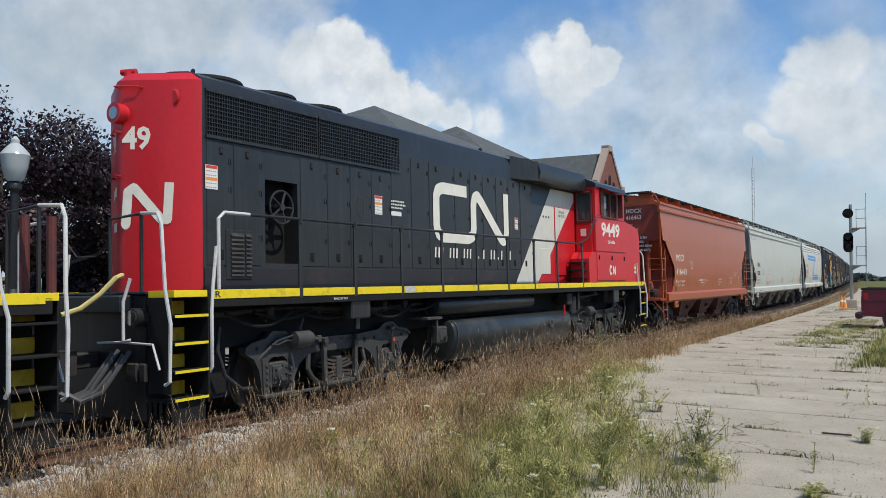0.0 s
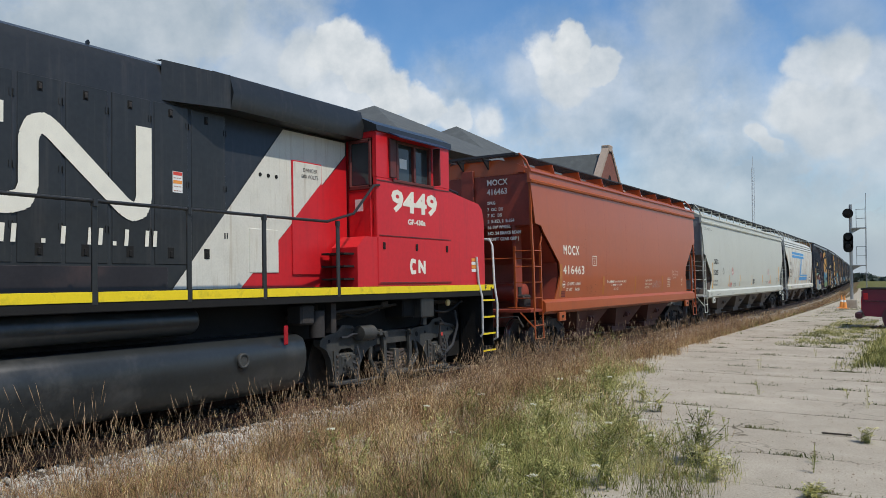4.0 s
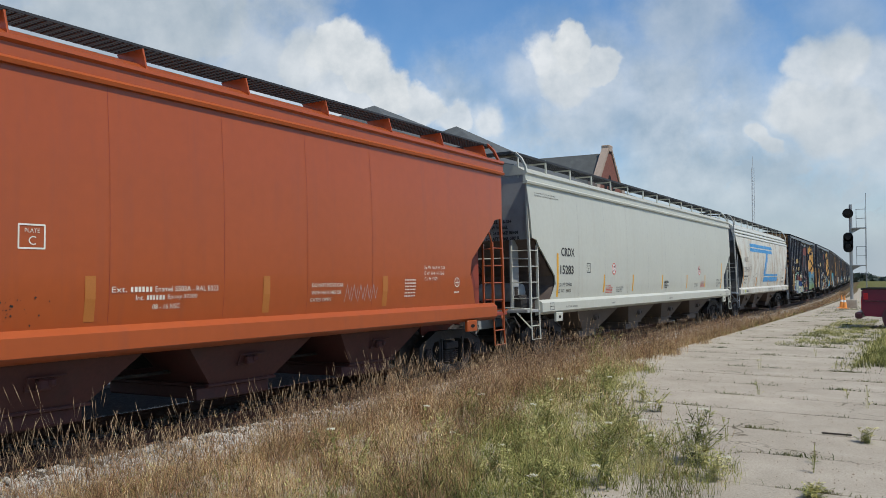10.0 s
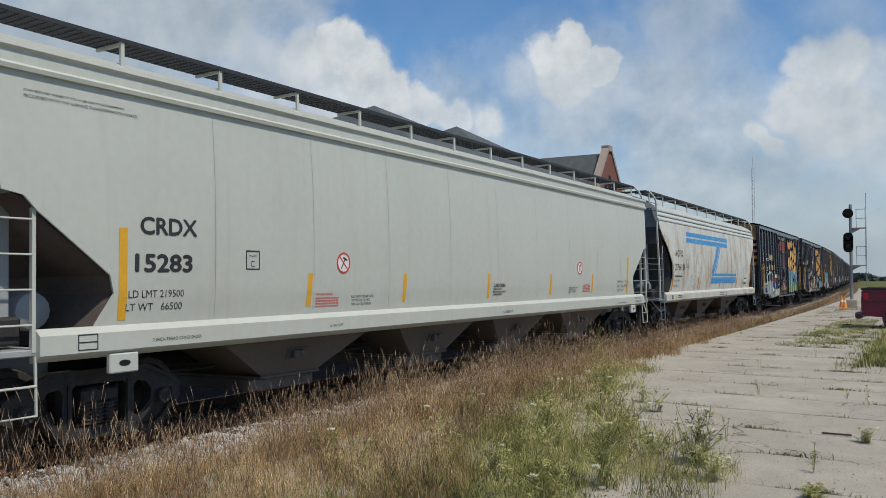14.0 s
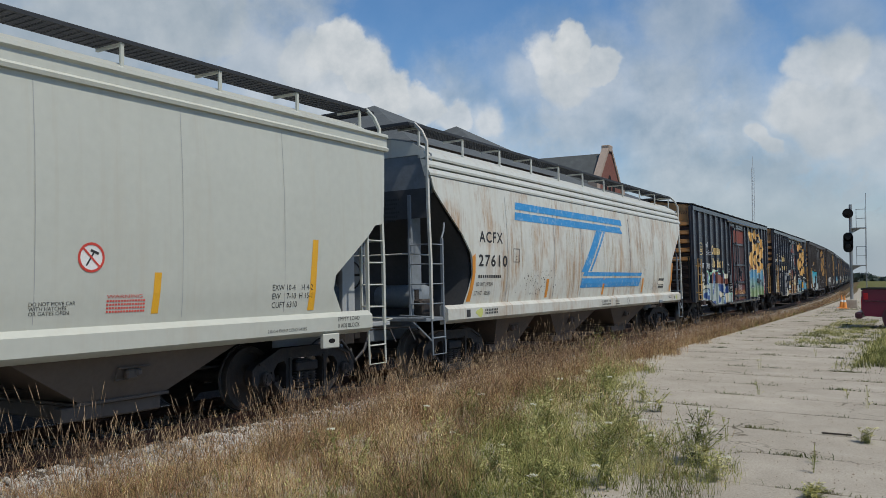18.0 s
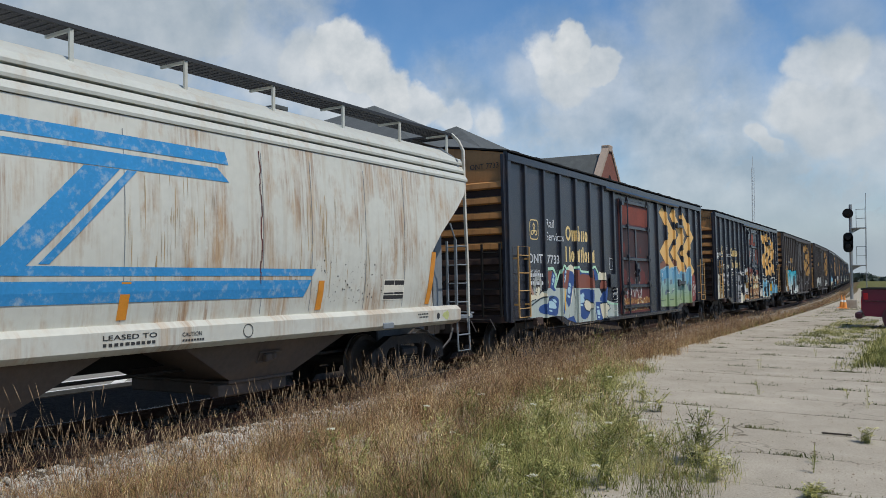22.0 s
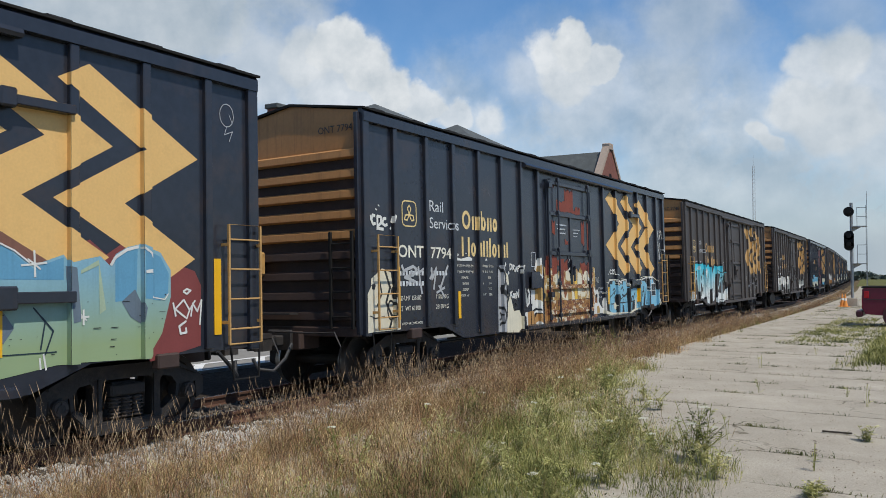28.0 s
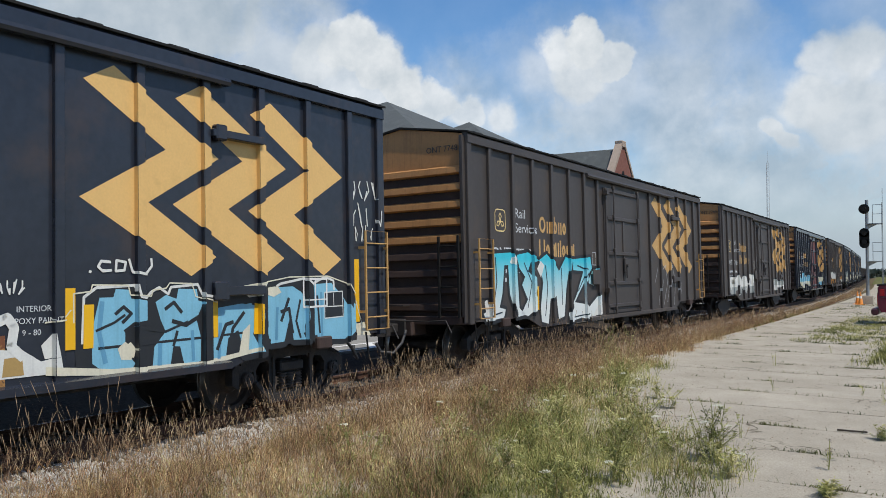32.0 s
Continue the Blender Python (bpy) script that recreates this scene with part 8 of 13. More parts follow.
paint(box2, [[(5.57, 1.63), (5.65, 1.71), (5.83, 1.73), (5.9, 1.64), (5.75, 1.58)]], SP_CREAM, "sprayed_highlight", SKIN, 6)
paint(box2, [[(2.89, 1.1), (2.9, 1.57), (3.02, 1.57), (3.01, 1.1)]], AMBER, "sprayed_bar", SKIN, 7)
paint(box2, [[(5.37, 1.1), (5.39, 1.51), (5.51, 1.49), (5.5, 1.09)]], AMBER, "sprayed_bar", SKIN, 7)
paint(box2, [[(2.78, 1.49), (2.82, 1.71), (3.42, 1.73), (3.76, 1.67), (4.3, 1.76), (4.75, 1.54), (4.99, 1.63), (5.51, 1.75), (6.06, 1.83), (6.8, 1.83), (7.28, 1.72), (7.53, 1.46), (7.69, 1.05), (7.26, 0.99), (5.49, 0.89), (4.5, 0.77), (2.81, 0.83)]], SP_BLACK, "sprayed_backing", SKIN, 2.2)
paint(box2, [[(4.76, 1.25), (4.89, 1.41), (5.07, 1.49), (5.34, 1.51), (5.39, 1.14), (5.23, 0.96), (5.16, 1.23), (5.01, 1.27), (4.84, 0.97), (4.62, 0.82)], [(5.57, 1.58), (5.8, 1.71), (6.13, 1.72), (6.31, 1.63), (6.38, 1.06), (6.15, 1.04), (6.05, 1.41), (5.88, 1.42), (5.92, 1.02), (5.62, 1.02)], [(6.49, 1.74), (6.96, 1.76), (7.21, 1.56), (7.44, 1.32), (7.57, 1.09), (7.29, 1.01), (7, 1.01), (6.56, 1.01)]], SP_BLUE, "sprayed_fill", SKIN, 4.5)
paint(box2, stroke([(5.5, 1.6), (5.78, 1.74), (6.2, 1.75), (6.4, 1.58), (6.47, 1.04)], 0.045) + stroke([(5.88, 1.37), (6.05, 1.41), (6.12, 1.06)], 0.05) + stroke([(5.57, 1.26), (5.65, 0.98)], 0.04) + stroke([(6.64, 1.58), (6.69, 1.03)], 0.04) + stroke([(4.74, 0.94), (4.89, 1.25), (5.02, 1.28)], 0.05) + stroke([(3.04, 1.28), (3.27, 1.36), (3.41, 1.44)], 0.03) + stroke([(3.66, 1.27), (3.96, 1.22), (4.29, 1.32)], 0.03), SP_BLACK, "sprayed_outline", SKIN, 5.5)
paint(box2, stroke([(2.78, 1.38), (2.78, 1.69), (2.98, 1.71), (3, 1.78), (3.45, 1.77), (3.48, 1.66), (3.76, 1.64), (3.78, 1.71), (3.97, 1.73), (4.02, 1.79), (4.35, 1.78), (4.41, 1.62), (4.75, 1.54)], 0.016) + stroke([(5, 1.65), (5.17, 1.73), (5.51, 1.77), (6.06, 1.85), (6.88, 1.86), (7.32, 1.75), (7.53, 1.48), (7.7, 1.05)], 0.018) + stroke([(2.46, 1.4), (2.66, 1.42), (2.75, 1.52)], 0.016), SP_CREAM, "sprayed_line", SKIN, 6.5)
paint(box2, [[(2.47, 0.95), (3.26, 0.85), (4.51, 0.82), (5.49, 0.92), (5.49, 0.87), (4.5, 0.75), (3.26, 0.78), (2.47, 0.86)], [(5.22, 1.67), (5.38, 1.76), (5.59, 1.79), (5.5, 1.67), (5.31, 1.62)], [(7.52, 1.12), (7.74, 1.14), (7.8, 0.94), (7.56, 0.94)], [(3.31, 1.07), (3.41, 1.14), (3.5, 1.06), (3.49, 0.93), (3.36, 0.94)]], SP_CREAM, "sprayed_highlight", SKIN, 5)
paint(box2, [[(6.8, 1.62), (7.21, 1.63), (7.22, 1.25), (6.8, 1.24), (6.8, 1.62)]], SP_BLACK, "stencil_panel", SKIN, 6.8)
paint(box2, stroke([(6.8, 1.62), (7.21, 1.63), (7.22, 1.25), (6.8, 1.24), (6.8, 1.62)], 0.016) + stroke([(6.79, 1.41), (7.21, 1.41)], 0.014) + stroke([(7, 1.61), (7.01, 1.4)], 0.012), SP_WHITE, "stencil_boxes", SKIN, 7)
paint(box2, stroke([(3.23, 2.03), (3.11, 2.04), (3.07, 1.98), (3.13, 1.93), (3.24, 1.94)], 0.03) + stroke([(3.3, 2.05), (3.29, 1.93), (3.4, 1.94), (3.42, 2.03)], 0.03, True) + stroke([(3.46, 2.07), (3.51, 1.92), (3.68, 1.89), (3.77, 1.99), (3.76, 2.08)], 0.03) + stroke([(2.96, 1.93), (2.99, 1.92)], 0.03), SP_WHITE, "sprayed_scribble", SKIN, 6)
# third car: turquoise letter shapes that fade to white at their foot
paint(box3, stroke([(-7.32, 2.28), (-6.42, 2.33), (-6.17, 2.12), (-6.12, 1.58), (-6.09, 1.16), (-5.81, 1), (-6.23, 0.97), (-6.51, 1.47), (-6.56, 2.06), (-6.73, 2.06), (-6.84, 1.48), (-6.97, 1.2), (-6.71, 1.15), (-6.79, 0.99), (-7.52, 0.94), (-7.63, 1.1), (-7.28, 1.21), (-7.18, 1.71), (-7.24, 2.05)], 0.15, True), SP_BLACK, "sprayed_outline", SKIN, 2)
paint(box3, [[(-7.32, 2.28), (-6.42, 2.33), (-6.17, 2.12), (-6.12, 1.58), (-6.09, 1.16), (-5.81, 1), (-6.23, 0.97), (-6.51, 1.47), (-6.56, 2.06), (-6.73, 2.06), (-6.84, 1.48), (-6.97, 1.2), (-6.71, 1.15), (-6.79, 0.99), (-7.52, 0.94), (-7.63, 1.1), (-7.28, 1.21), (-7.18, 1.71), (-7.24, 2.05)]], SP_CYAN, "sprayed_fill", SKIN, 3)
paint(box3, stroke([(-6.17, 2.28), (-5.63, 2.35), (-5.07, 2.17), (-5.5, 2.13), (-5.65, 1.94), (-5.24, 1.75), (-5.4, 1.45), (-5.19, 1.13), (-5.68, 0.97), (-6, 1.03), (-5.68, 1.33), (-5.94, 1.64), (-5.79, 1.82), (-6.05, 2)], 0.15, True), SP_BLACK, "sprayed_outline", SKIN, 2)
paint(box3, [[(-6.17, 2.28), (-5.63, 2.35), (-5.07, 2.17), (-5.5, 2.13), (-5.65, 1.94), (-5.24, 1.75), (-5.4, 1.45), (-5.19, 1.13), (-5.68, 0.97), (-6, 1.03), (-5.68, 1.33), (-5.94, 1.64), (-5.79, 1.82), (-6.05, 2)]], SP_CYAN, "sprayed_fill", SKIN, 3)
paint(box3, stroke([(-5.07, 2.19), (-4.68, 2.33), (-4.18, 2.07), (-4.03, 1.94), (-3.62, 2.28), (-3.35, 2.22), (-3.63, 1.54), (-3.77, 0.88), (-4.1, 0.83), (-4.22, 1.42), (-4.53, 1.3), (-4.66, 0.75), (-5.01, 0.81), (-5.05, 1.12), (-4.9, 1.69)], 0.15, True), SP_BLACK, "sprayed_outline", SKIN, 2)
paint(box3, [[(-5.07, 2.19), (-4.68, 2.33), (-4.18, 2.07), (-4.03, 1.94), (-3.62, 2.28), (-3.35, 2.22), (-3.63, 1.54), (-3.77, 0.88), (-4.1, 0.83), (-4.22, 1.42), (-4.53, 1.3), (-4.66, 0.75), (-5.01, 0.81), (-5.05, 1.12), (-4.9, 1.69)]], SP_CYAN, "sprayed_fill", SKIN, 3)
paint(box3, stroke([(-3.35, 2.22), (-2.1, 2.3), (-2.01, 2.02), (-2.71, 1.53), (-3.15, 1.19), (-2.55, 1.13), (-2.31, 1.02), (-1.52, 1.36), (-1.43, 0.99), (-1.84, 0.79), (-1.73, 0.67), (-2.76, 0.8), (-3.45, 0.73), (-3.51, 0.93), (-3, 1.39), (-2.57, 1.94), (-3.3, 1.97)], 0.15, True), SP_BLACK, "sprayed_outline", SKIN, 2)
paint(box3, [[(-3.35, 2.22), (-2.1, 2.3), (-2.01, 2.02), (-2.71, 1.53), (-3.15, 1.19), (-2.55, 1.13), (-2.31, 1.02), (-1.52, 1.36), (-1.43, 0.99), (-1.84, 0.79), (-1.73, 0.67), (-2.76, 0.8), (-3.45, 0.73), (-3.51, 0.93), (-3, 1.39), (-2.57, 1.94), (-3.3, 1.97)]], SP_CYAN, "sprayed_fill", SKIN, 3)
paint(box3, stroke([(-2.33, 1.66), (-1.98, 1.95), (-1.63, 2.02), (-1.93, 1.57)], 0.15, True), SP_BLACK, "sprayed_outline", SKIN, 2)
paint(box3, [[(-2.33, 1.66), (-1.98, 1.95), (-1.63, 2.02), (-1.93, 1.57)]], SP_CYAN, "sprayed_fill", SKIN, 3)
paint(box3, [[(-6.48, 2.12), (-6.37, 2.27), (-6.27, 2.2), (-6.33, 2.06)]], SP_WHITE, "sprayed_highlight", SKIN, 5)
paint(box3, [[(-5.2, 1.99), (-5.02, 2.17), (-4.82, 2.07), (-5.01, 1.79)]], SP_WHITE, "sprayed_highlight", SKIN, 5)
paint(box3, [[(-7.51, 1.18), (-7.41, 1.32), (-7.28, 1.26), (-7.33, 1.13)]], SP_WHITE, "sprayed_highlight", SKIN, 5)
paint(box3, [[(-2.03, 0.8), (-1.5, 1.18), (-1.48, 0.83)]], SP_WHITE, "sprayed_highlight", SKIN, 5)
paint(box3, [[(-7.52, 1.03), (-7.59, 1.33), (-7.48, 1.38), (-7.42, 1.09)]], SP_WHITE, "sprayed_highlight", SKIN, 5)
paint(box3, stroke([(-7.11, 2.22), (-7.07, 1.71), (-7.21, 1.26)], 0.035) + stroke([(-5.83, 2.12), (-5.47, 1.69), (-5.69, 1.15)], 0.03) + stroke([(-4.76, 2.07), (-4.67, 1.56), (-4.82, 0.93)], 0.035) + stroke([(-3.89, 2.01), (-3.88, 1.15)], 0.03) + stroke([(-2.95, 2.08), (-2.31, 1.97), (-2.92, 1.46)], 0.035) + stroke([(-7.38, 1.04), (-6.86, 1.1)], 0.03) + stroke([(-3.28, 0.83), (-2.21, 0.88)], 0.03), SP_DEEP, "sprayed_line", SKIN, 5)
paint(box3, stroke([(3.37, 0.9), (3.76, 1.95), (4.13, 2.13), (4.31, 1.59), (3.88, 0.88)], 0.03) + stroke([(4.25, 0.96), (4.86, 2.14), (5.17, 1.58), (4.96, 0.85)], 0.03) + stroke([(3.05, 1.6), (3.37, 2.04)], 0.03) + stroke([(5.38, 1.21), (5.7, 1.76), (5.84, 1.2)], 0.025), SP_SILVER, "sprayed_scribble", SKIN, 3)
TRAIN += [(box1, 90.55, 6.25), (box2, 109.40, 6.25), (box3, 128.55, 6.25)]
# the rest of the train, further back
for k, (bm, lab, gf) in enumerate(((bm_brown, "dark brown boxcar with white sprayed scrawl", (SP_BLACK, SP_WHITE, SP_GREY, SP_WHITE)), (bm_dark, "dark boxcar with gold chevrons, heavily sprayed", (SP_BLACK, SP_BLUE, SP_CREAM, SP_WHITE)),
                                   (bm_brown, "brown boxcar with pale graffiti along its foot", (SP_BLACK, SP_WHITE, SP_TAN, SP_WHITE)), (bm_dark, "dark weathered boxcar at the train's rear", (SP_BLACK, SP_GREY, SP_CREAM, SP_WHITE)))):
    c = boxcar(bm, lab, "77%02d" % (40 + k * 7), "ONT", full=False, gold=FADEGOLD)
    graffiti(c, -7.2, -2.2, 0.98, 1.75 + 0.08 * k, 4, *gf, None, k + 2, 0.4, 0.34)
    graffiti(c, 2.9, 6.2, 0.98, 1.6, 3, gf[0], gf[2], gf[1], gf[3], None, k + 5, 0.4, 0.3)
    TRAIN.append((c, 148.4 + 19.4 * k, 6.25))
for k in range(3):
    c = copy_thing(c, Matrix.Identity(4))
    TRAIN.append((c, 148.4 + 19.4 * (4 + k), 6.25))


def gondola():
    car = thing("gondola_car", None, "low rust-brown gondola car at the train's end", "gondola car", GROUP)
    m = M()
    for s in (-1, 1):
        m.box(s * 1.45, s * 1.50, -8, 8, 1.0, 2.7)
        for k in range(12):
            m.box(s * 1.48, s * 1.57, -7.9 + k * 1.43, -7.78 + k * 1.43, 1.0, 2.7)
        m.box(s * 1.42, s * 1.58, -8, 8, 2.6, 2.75, 0.02)
    for d in (-1, 1):
        m.box(-1.5, 1.5, d * 7.95, d * 8.0, 1.0, 2.7)
    part("body", m, BOXBROWN, car)
    part("floor", M().box(-1.45, 1.45, -7.95, 7.95, 0.95, 1.05), DARK, car)
    for d in (-1, 1):
        t = M()
        for s in (-1, 1):
            t.prism([(-1.1, 0.6), (-0.5, 0.8), (0.5, 0.8), (1.1, 0.6), (1.1, 0.48), (0.4, 0.16), (-0.4, 0.16), (-1.1, 0.48)], s * 0.93, s * 1.06, "x")
            for y in (-0.865, 0.865):
                t.cyl((s * 0.66, y, 0.457), (s * 0.80, y, 0.457), 0.457, 16)
        ob = part("truck", t, STEEL, car)
        ob.location = (0, d * 5.6, 0)
    return car


g0 = gondola()
TRAIN.append((g0, 283.0, 5.6))
for k in range(1, 5):
    TRAIN.append((copy_thing(g0, Matrix.Identity(4)), 283.0 + 17.4 * k, 5.6))
# ---------------------------------------------------------------- diesel locomotive
# black with reddish patches
KICK = mat("dusty_black_panel", (0.022, 0.018, 0.020), 0.38, var=0.3, scale=1.5, bump=0.08, bscale=3, dirt=(0.11, 0.06, 0.05), dirt_amt=0.5, dscale=1.3)
GREYHOSE = mat("worn_grey_hose", (0.075, 0.075, 0.078), 0.5, var=0.3, scale=8, dirt=(0.03, 0.03, 0.03), dirt_amt=0.5, dscale=8)
PEELED = mat("peeled_stripe_metal", (0.55, 0.53, 0.48), 0.6, var=0.3, scale=20, dirt=(0.06, 0.06, 0.06), dirt_amt=1.0, dscale=26)
def loco_truck(car, yc):
    """Two-axle truck: side frames with pedestals, leaf springs in swing hangers, journal boxes and brake rigging."""
    t = part("truck", M().box(-0.95, 0.95, -0.35, 0.35, 0.50, 0.85, 0.03), STEEL, car, "two-axle locomotive truck, grimy dark grey")
    t.location = (0, yc, 0)
    h = 1.372
    half = [(0.55, 0.985), (h - 0.30, 1.02), (h - 0.14, 1.12), (h + 0.12, 1.14), (h + 0.26, 1.04), (h + 0.56, 0.99), (h + 0.66, 0.93), (h + 0.64, 0.84), (h + 0.48, 0.76), (h + 0.38, 0.60), (h + 0.31, 0.26), (h + 0.20, 0.24), (h + 0.20, 0.70), (h + 0.12, 0.76),
            (h - 0.12, 0.76), (h - 0.20, 0.70), (h - 0.20, 0.24), (h - 0.31, 0.26), (h - 0.37, 0.46), (h - 0.47, 0.62), (h - 0.64, 0.73), (0.55, 0.765)]
    outer = half + [(-y, z) for y, z in reversed(half)]
    for s in (-1, 1):
        x0, x1 = 1.02 * s, 1.14 * s
        m = M().prism(outer, x0, x1, "x")
        # raised rims along the top and round the pedestals
        rim = half[:7] + [(y, z - 0.05) for y, z in reversed(half[:7])]
        for d in (-1, 1):
            m.prism([(d * y, z) for y, z in rim][::d], x0, 1.17 * s, "x")
            for q in (-1, 1):
                yy = d * h + q * 0.255
                m.prism([(yy - 0.055, 0.24), (yy + 0.055, 0.24), (yy + 0.06 + 0.02 * q, 0.74), (yy - 0.06 + 0.02 * q, 0.74)], x0, 1.165 * s, "x")
        m.prism([(-0.55, 0.985), (0.55, 0.985), (0.55, 0.94), (-0.55, 0.94)], x0, 1.17 * s, "x")
        part("side_frame", m, GEAR, t)
        for y, z, r_ in ((-0.78, 0.87, 0.035), (-0.62, 0.87, 0.03), (0.70, 0.87, 0.045), (0.98, 0.89, 0.03), (h + 0.42, 0.90, 0.03), (-h - 0.42, 0.90, 0.03)):
            part("frame_hole", M().cyl((x1 - 0.02 * s, y, z), (x1 + 0.003 * s, y, z), r_, 14), DARK, t)
        for d in (-1, 1):
            for q in (-1, 1):
                yy = d * h + q * 0.255
                for k in range(5):
                    part("pedestal_bolt", M().box(1.16 * s, 1.185 * s, yy - 0.022, yy + 0.022, 0.29 + 0.085 * k, 0.33 + 0.085 * k, 0.006), SPRING, t)
            part("pedestal_tie", M().box(x0, 1.20 * s, d * h - 0.33, d * h + 0.33, 0.19, 0.25, 0.015).box(1.08 * s, 1.26 * s, d * h + 0.10, d * h + 0.36, 0.165, 0.19, 0.006), GEAR, t)
        # two swing hangers with the leaf spring between them
        for y in (-0.40, 0.40):
            m = M().prism([(y - 0.04, 0.96), (y + 0.04, 0.96), (y * 0.93 + 0.04, 0.26), (y * 0.93 - 0.04, 0.26)], 1.16 * s, 1.215 * s, "x")
            m.cyl((1.12 * s, y, 0.93), (1.25 * s, y, 0.93), 0.05, 10).box(1.13 * s, 1.23 * s, y - 0.075, y + 0.075, 0.955, 0.985, 0.01).cyl((1.12 * s, y * 0.93, 0.29), (1.25 * s, y * 0.93, 0.29), 0.045, 10)
            part("swing_hanger", m, GEAR, t)
        part("spring_plank", M().box(0.95 * s, 1.23 * s, -0.42, 0.42, 0.22, 0.29, 0.02), GEAR, t)
        for k in range(6):
            e, z = 0.36 - 0.035 * abs(k - 2.5), 0.305 + 0.052 * k
            bow = 0.045 if k > 2 else -0.03
            pts = [(-e, z + bow), (-e * 0.5, z + bow * 0.25), (0, z), (e * 0.5, z + bow * 0.25), (e, z + bow)]
            part("spring_leaf", M().prism(pts + [(y, z_ + 0.036) for y, z_ in reversed(pts)], 1.0 * s, (1.15 + 0.006 * (k % 2)) * s, "x"), SPRING, t)
        part("spring_buckle", M().box(0.98 * s, 1.18 * s, -0.07, 0.07, 0.30, 0.66, 0.012), GEAR, t)
        for d in (-1, 1):
            y = d * h
            m = M().box(0.98 * s, 1.17 * s, y - 0.18, y + 0.18, 0.33, 0.69, 0.025).box(1.16 * s, 1.20 * s, y - 0.15, y + 0.15, 0.37, 0.65, 0.02)
            m.cyl((1.19 * s, y, 0.508), (1.245 * s, y, 0.508), 0.12, 16, 0.10)
            for k in range(6):
                a = k * math.pi / 3 + 0.3
                m.cyl((1.20 * s, y + 0.135 * math.cos(a), 0.508 + 0.125 * math.sin(a)), (1.225 * s, y + 0.135 * math.cos(a), 0.508 + 0.125 * math.sin(a)), 0.02, 6)
            m.box(1.20 * s, 1.235 * s, y + 0.02, y + 0.13, 0.60, 0.66, 0.01).cyl((1.23 * s, y - 0.03, 0.47), (1.275 * s, y - 0.03, 0.47), 0.035, 8)
            part("journal_box", m, GEAR, t)
            part("axle_lead", M().tube([(1.24 * s, y + 0.04, 0.54), (1.30 * s, y + 0.10, 0.50), (1.28 * s, y + 0.20, 0.56), (1.2 * s, y + 0.22, 0.80)], 0.016, 6), HOSE, t)
        m = M().lathe([(0.05, -0.20), (0.125, -0.19), (0.13, -0.16), (0.13, 0.14), (0.10, 0.17), (0.10, 0.20), (0.03, 0.21)], (1.25 * s, -0.98, 0.99), "y", 18).cyl((1.25 * s, -0.80, 0.99), (1.25 * s, -0.58, 0.97), 0.03, 8).box(1.12 * s, 1.2 * s, -1.13, -0.85, 0.88, 1.06, 0.02).box(1.2 * s, 1.28 * s, -0.62, -0.54, 0.92, 1.02, 0.01)
        part("brake_cylinder", m, GEAR, t)
        part("brake_pipe", M().tube([(1.22 * s, -1.17, 0.98), (1.24 * s, -1.3, 0.99), (1.20 * s, -1.42, 0.94), (1.2 * s, -1.56, 0.95)], 0.018, 6), HOSE, t)
        m = M().tube([(1.1 * s, -0.66, 0.78), (1.12 * s, -0.70, 0.52), (1.12 * s, -0.60, 0.38), (1.1 * s, -0.44, 0.28)], 0.04, 8).tube([(1.1 * s, 0.66, 0.78), (1.12 * s, 0.72, 0.52), (1.12 * s, 0.62, 0.38), (1.1 * s, 0.44, 0.28)], 0.04, 8)
        m.cyl((1.12 * s, -1.3, 0.20), (1.12 * s, 1.3, 0.20), 0.025, 8)
        part("brake_rigging", m, GEAR, t)
        dm = part("damper", M().cyl((1.22 * s, h + 0.02, 0.60), (1.22 * s, h + 0.02, 0.84), 0.04, 10).cyl((1.22 * s, h + 0.02, 0.84), (1.22 * s, h + 0.02, 1.02), 0.022, 8).box(1.12 * s, 1.26 * s, h - 0.04, h + 0.08, 1.0, 1.06, 0.012).cyl((1.12 * s, h + 0.02, 0.60), (1.27 * s, h + 0.02, 0.60), 0.035, 8), STEEL, t)
        part("damper_tag", M().box(1.258 * s, 1.263 * s, h - 0.005, h + 0.045, 0.80, 0.86), SIGNRED, dm)
    for d in (-1, 1):
        wheelset(t, d * h, 0.508, 0.72, 1.0)


def corner_steps(car, s, d, bright):
    """Step well at one corner of the frame. d: end, s: side."""
    y0, y1 = d * 8.50, d * 9.02
    for q in (M().box(s * 1.05, s * 1.545, y0 - d * 0.03, y0, 0.35, 1.68), M().box(s * 1.02, s * 1.06, y0, y1, 0.42, 1.68), M().box(s * 1.10, s * 1.5, y1, y1 + d * 0.02, 0.50, 1.66), M().box(s * 1.02, s * 1.5, y0, y1, 0.14, 0.40, 0.01)):
        part("step_well_panel", q, DARK, car)
    for k in range(4):
        z = 0.44 + 0.335 * k
        t = M().box(s * 1.06, s * 1.55, y0, y1, z - 0.03, z, 0.006)
        st = part("step", t, DARK, car)
        if bright:
            part("step_edge", M().box(s * 1.551, s * 1.556, y0, y1, z - 0.03, z + 0.004), YELLOW, st, "worn yellow step edge")
        part("step_riser", M().box(s * 1.12, s * 1.14, y0 + d * 0.02, y1 - d * (0.24 if bright else 0.02), z + 0.002, z + 0.17, 0.004), STEPYEL, st, "scuffed yellow riser plate")


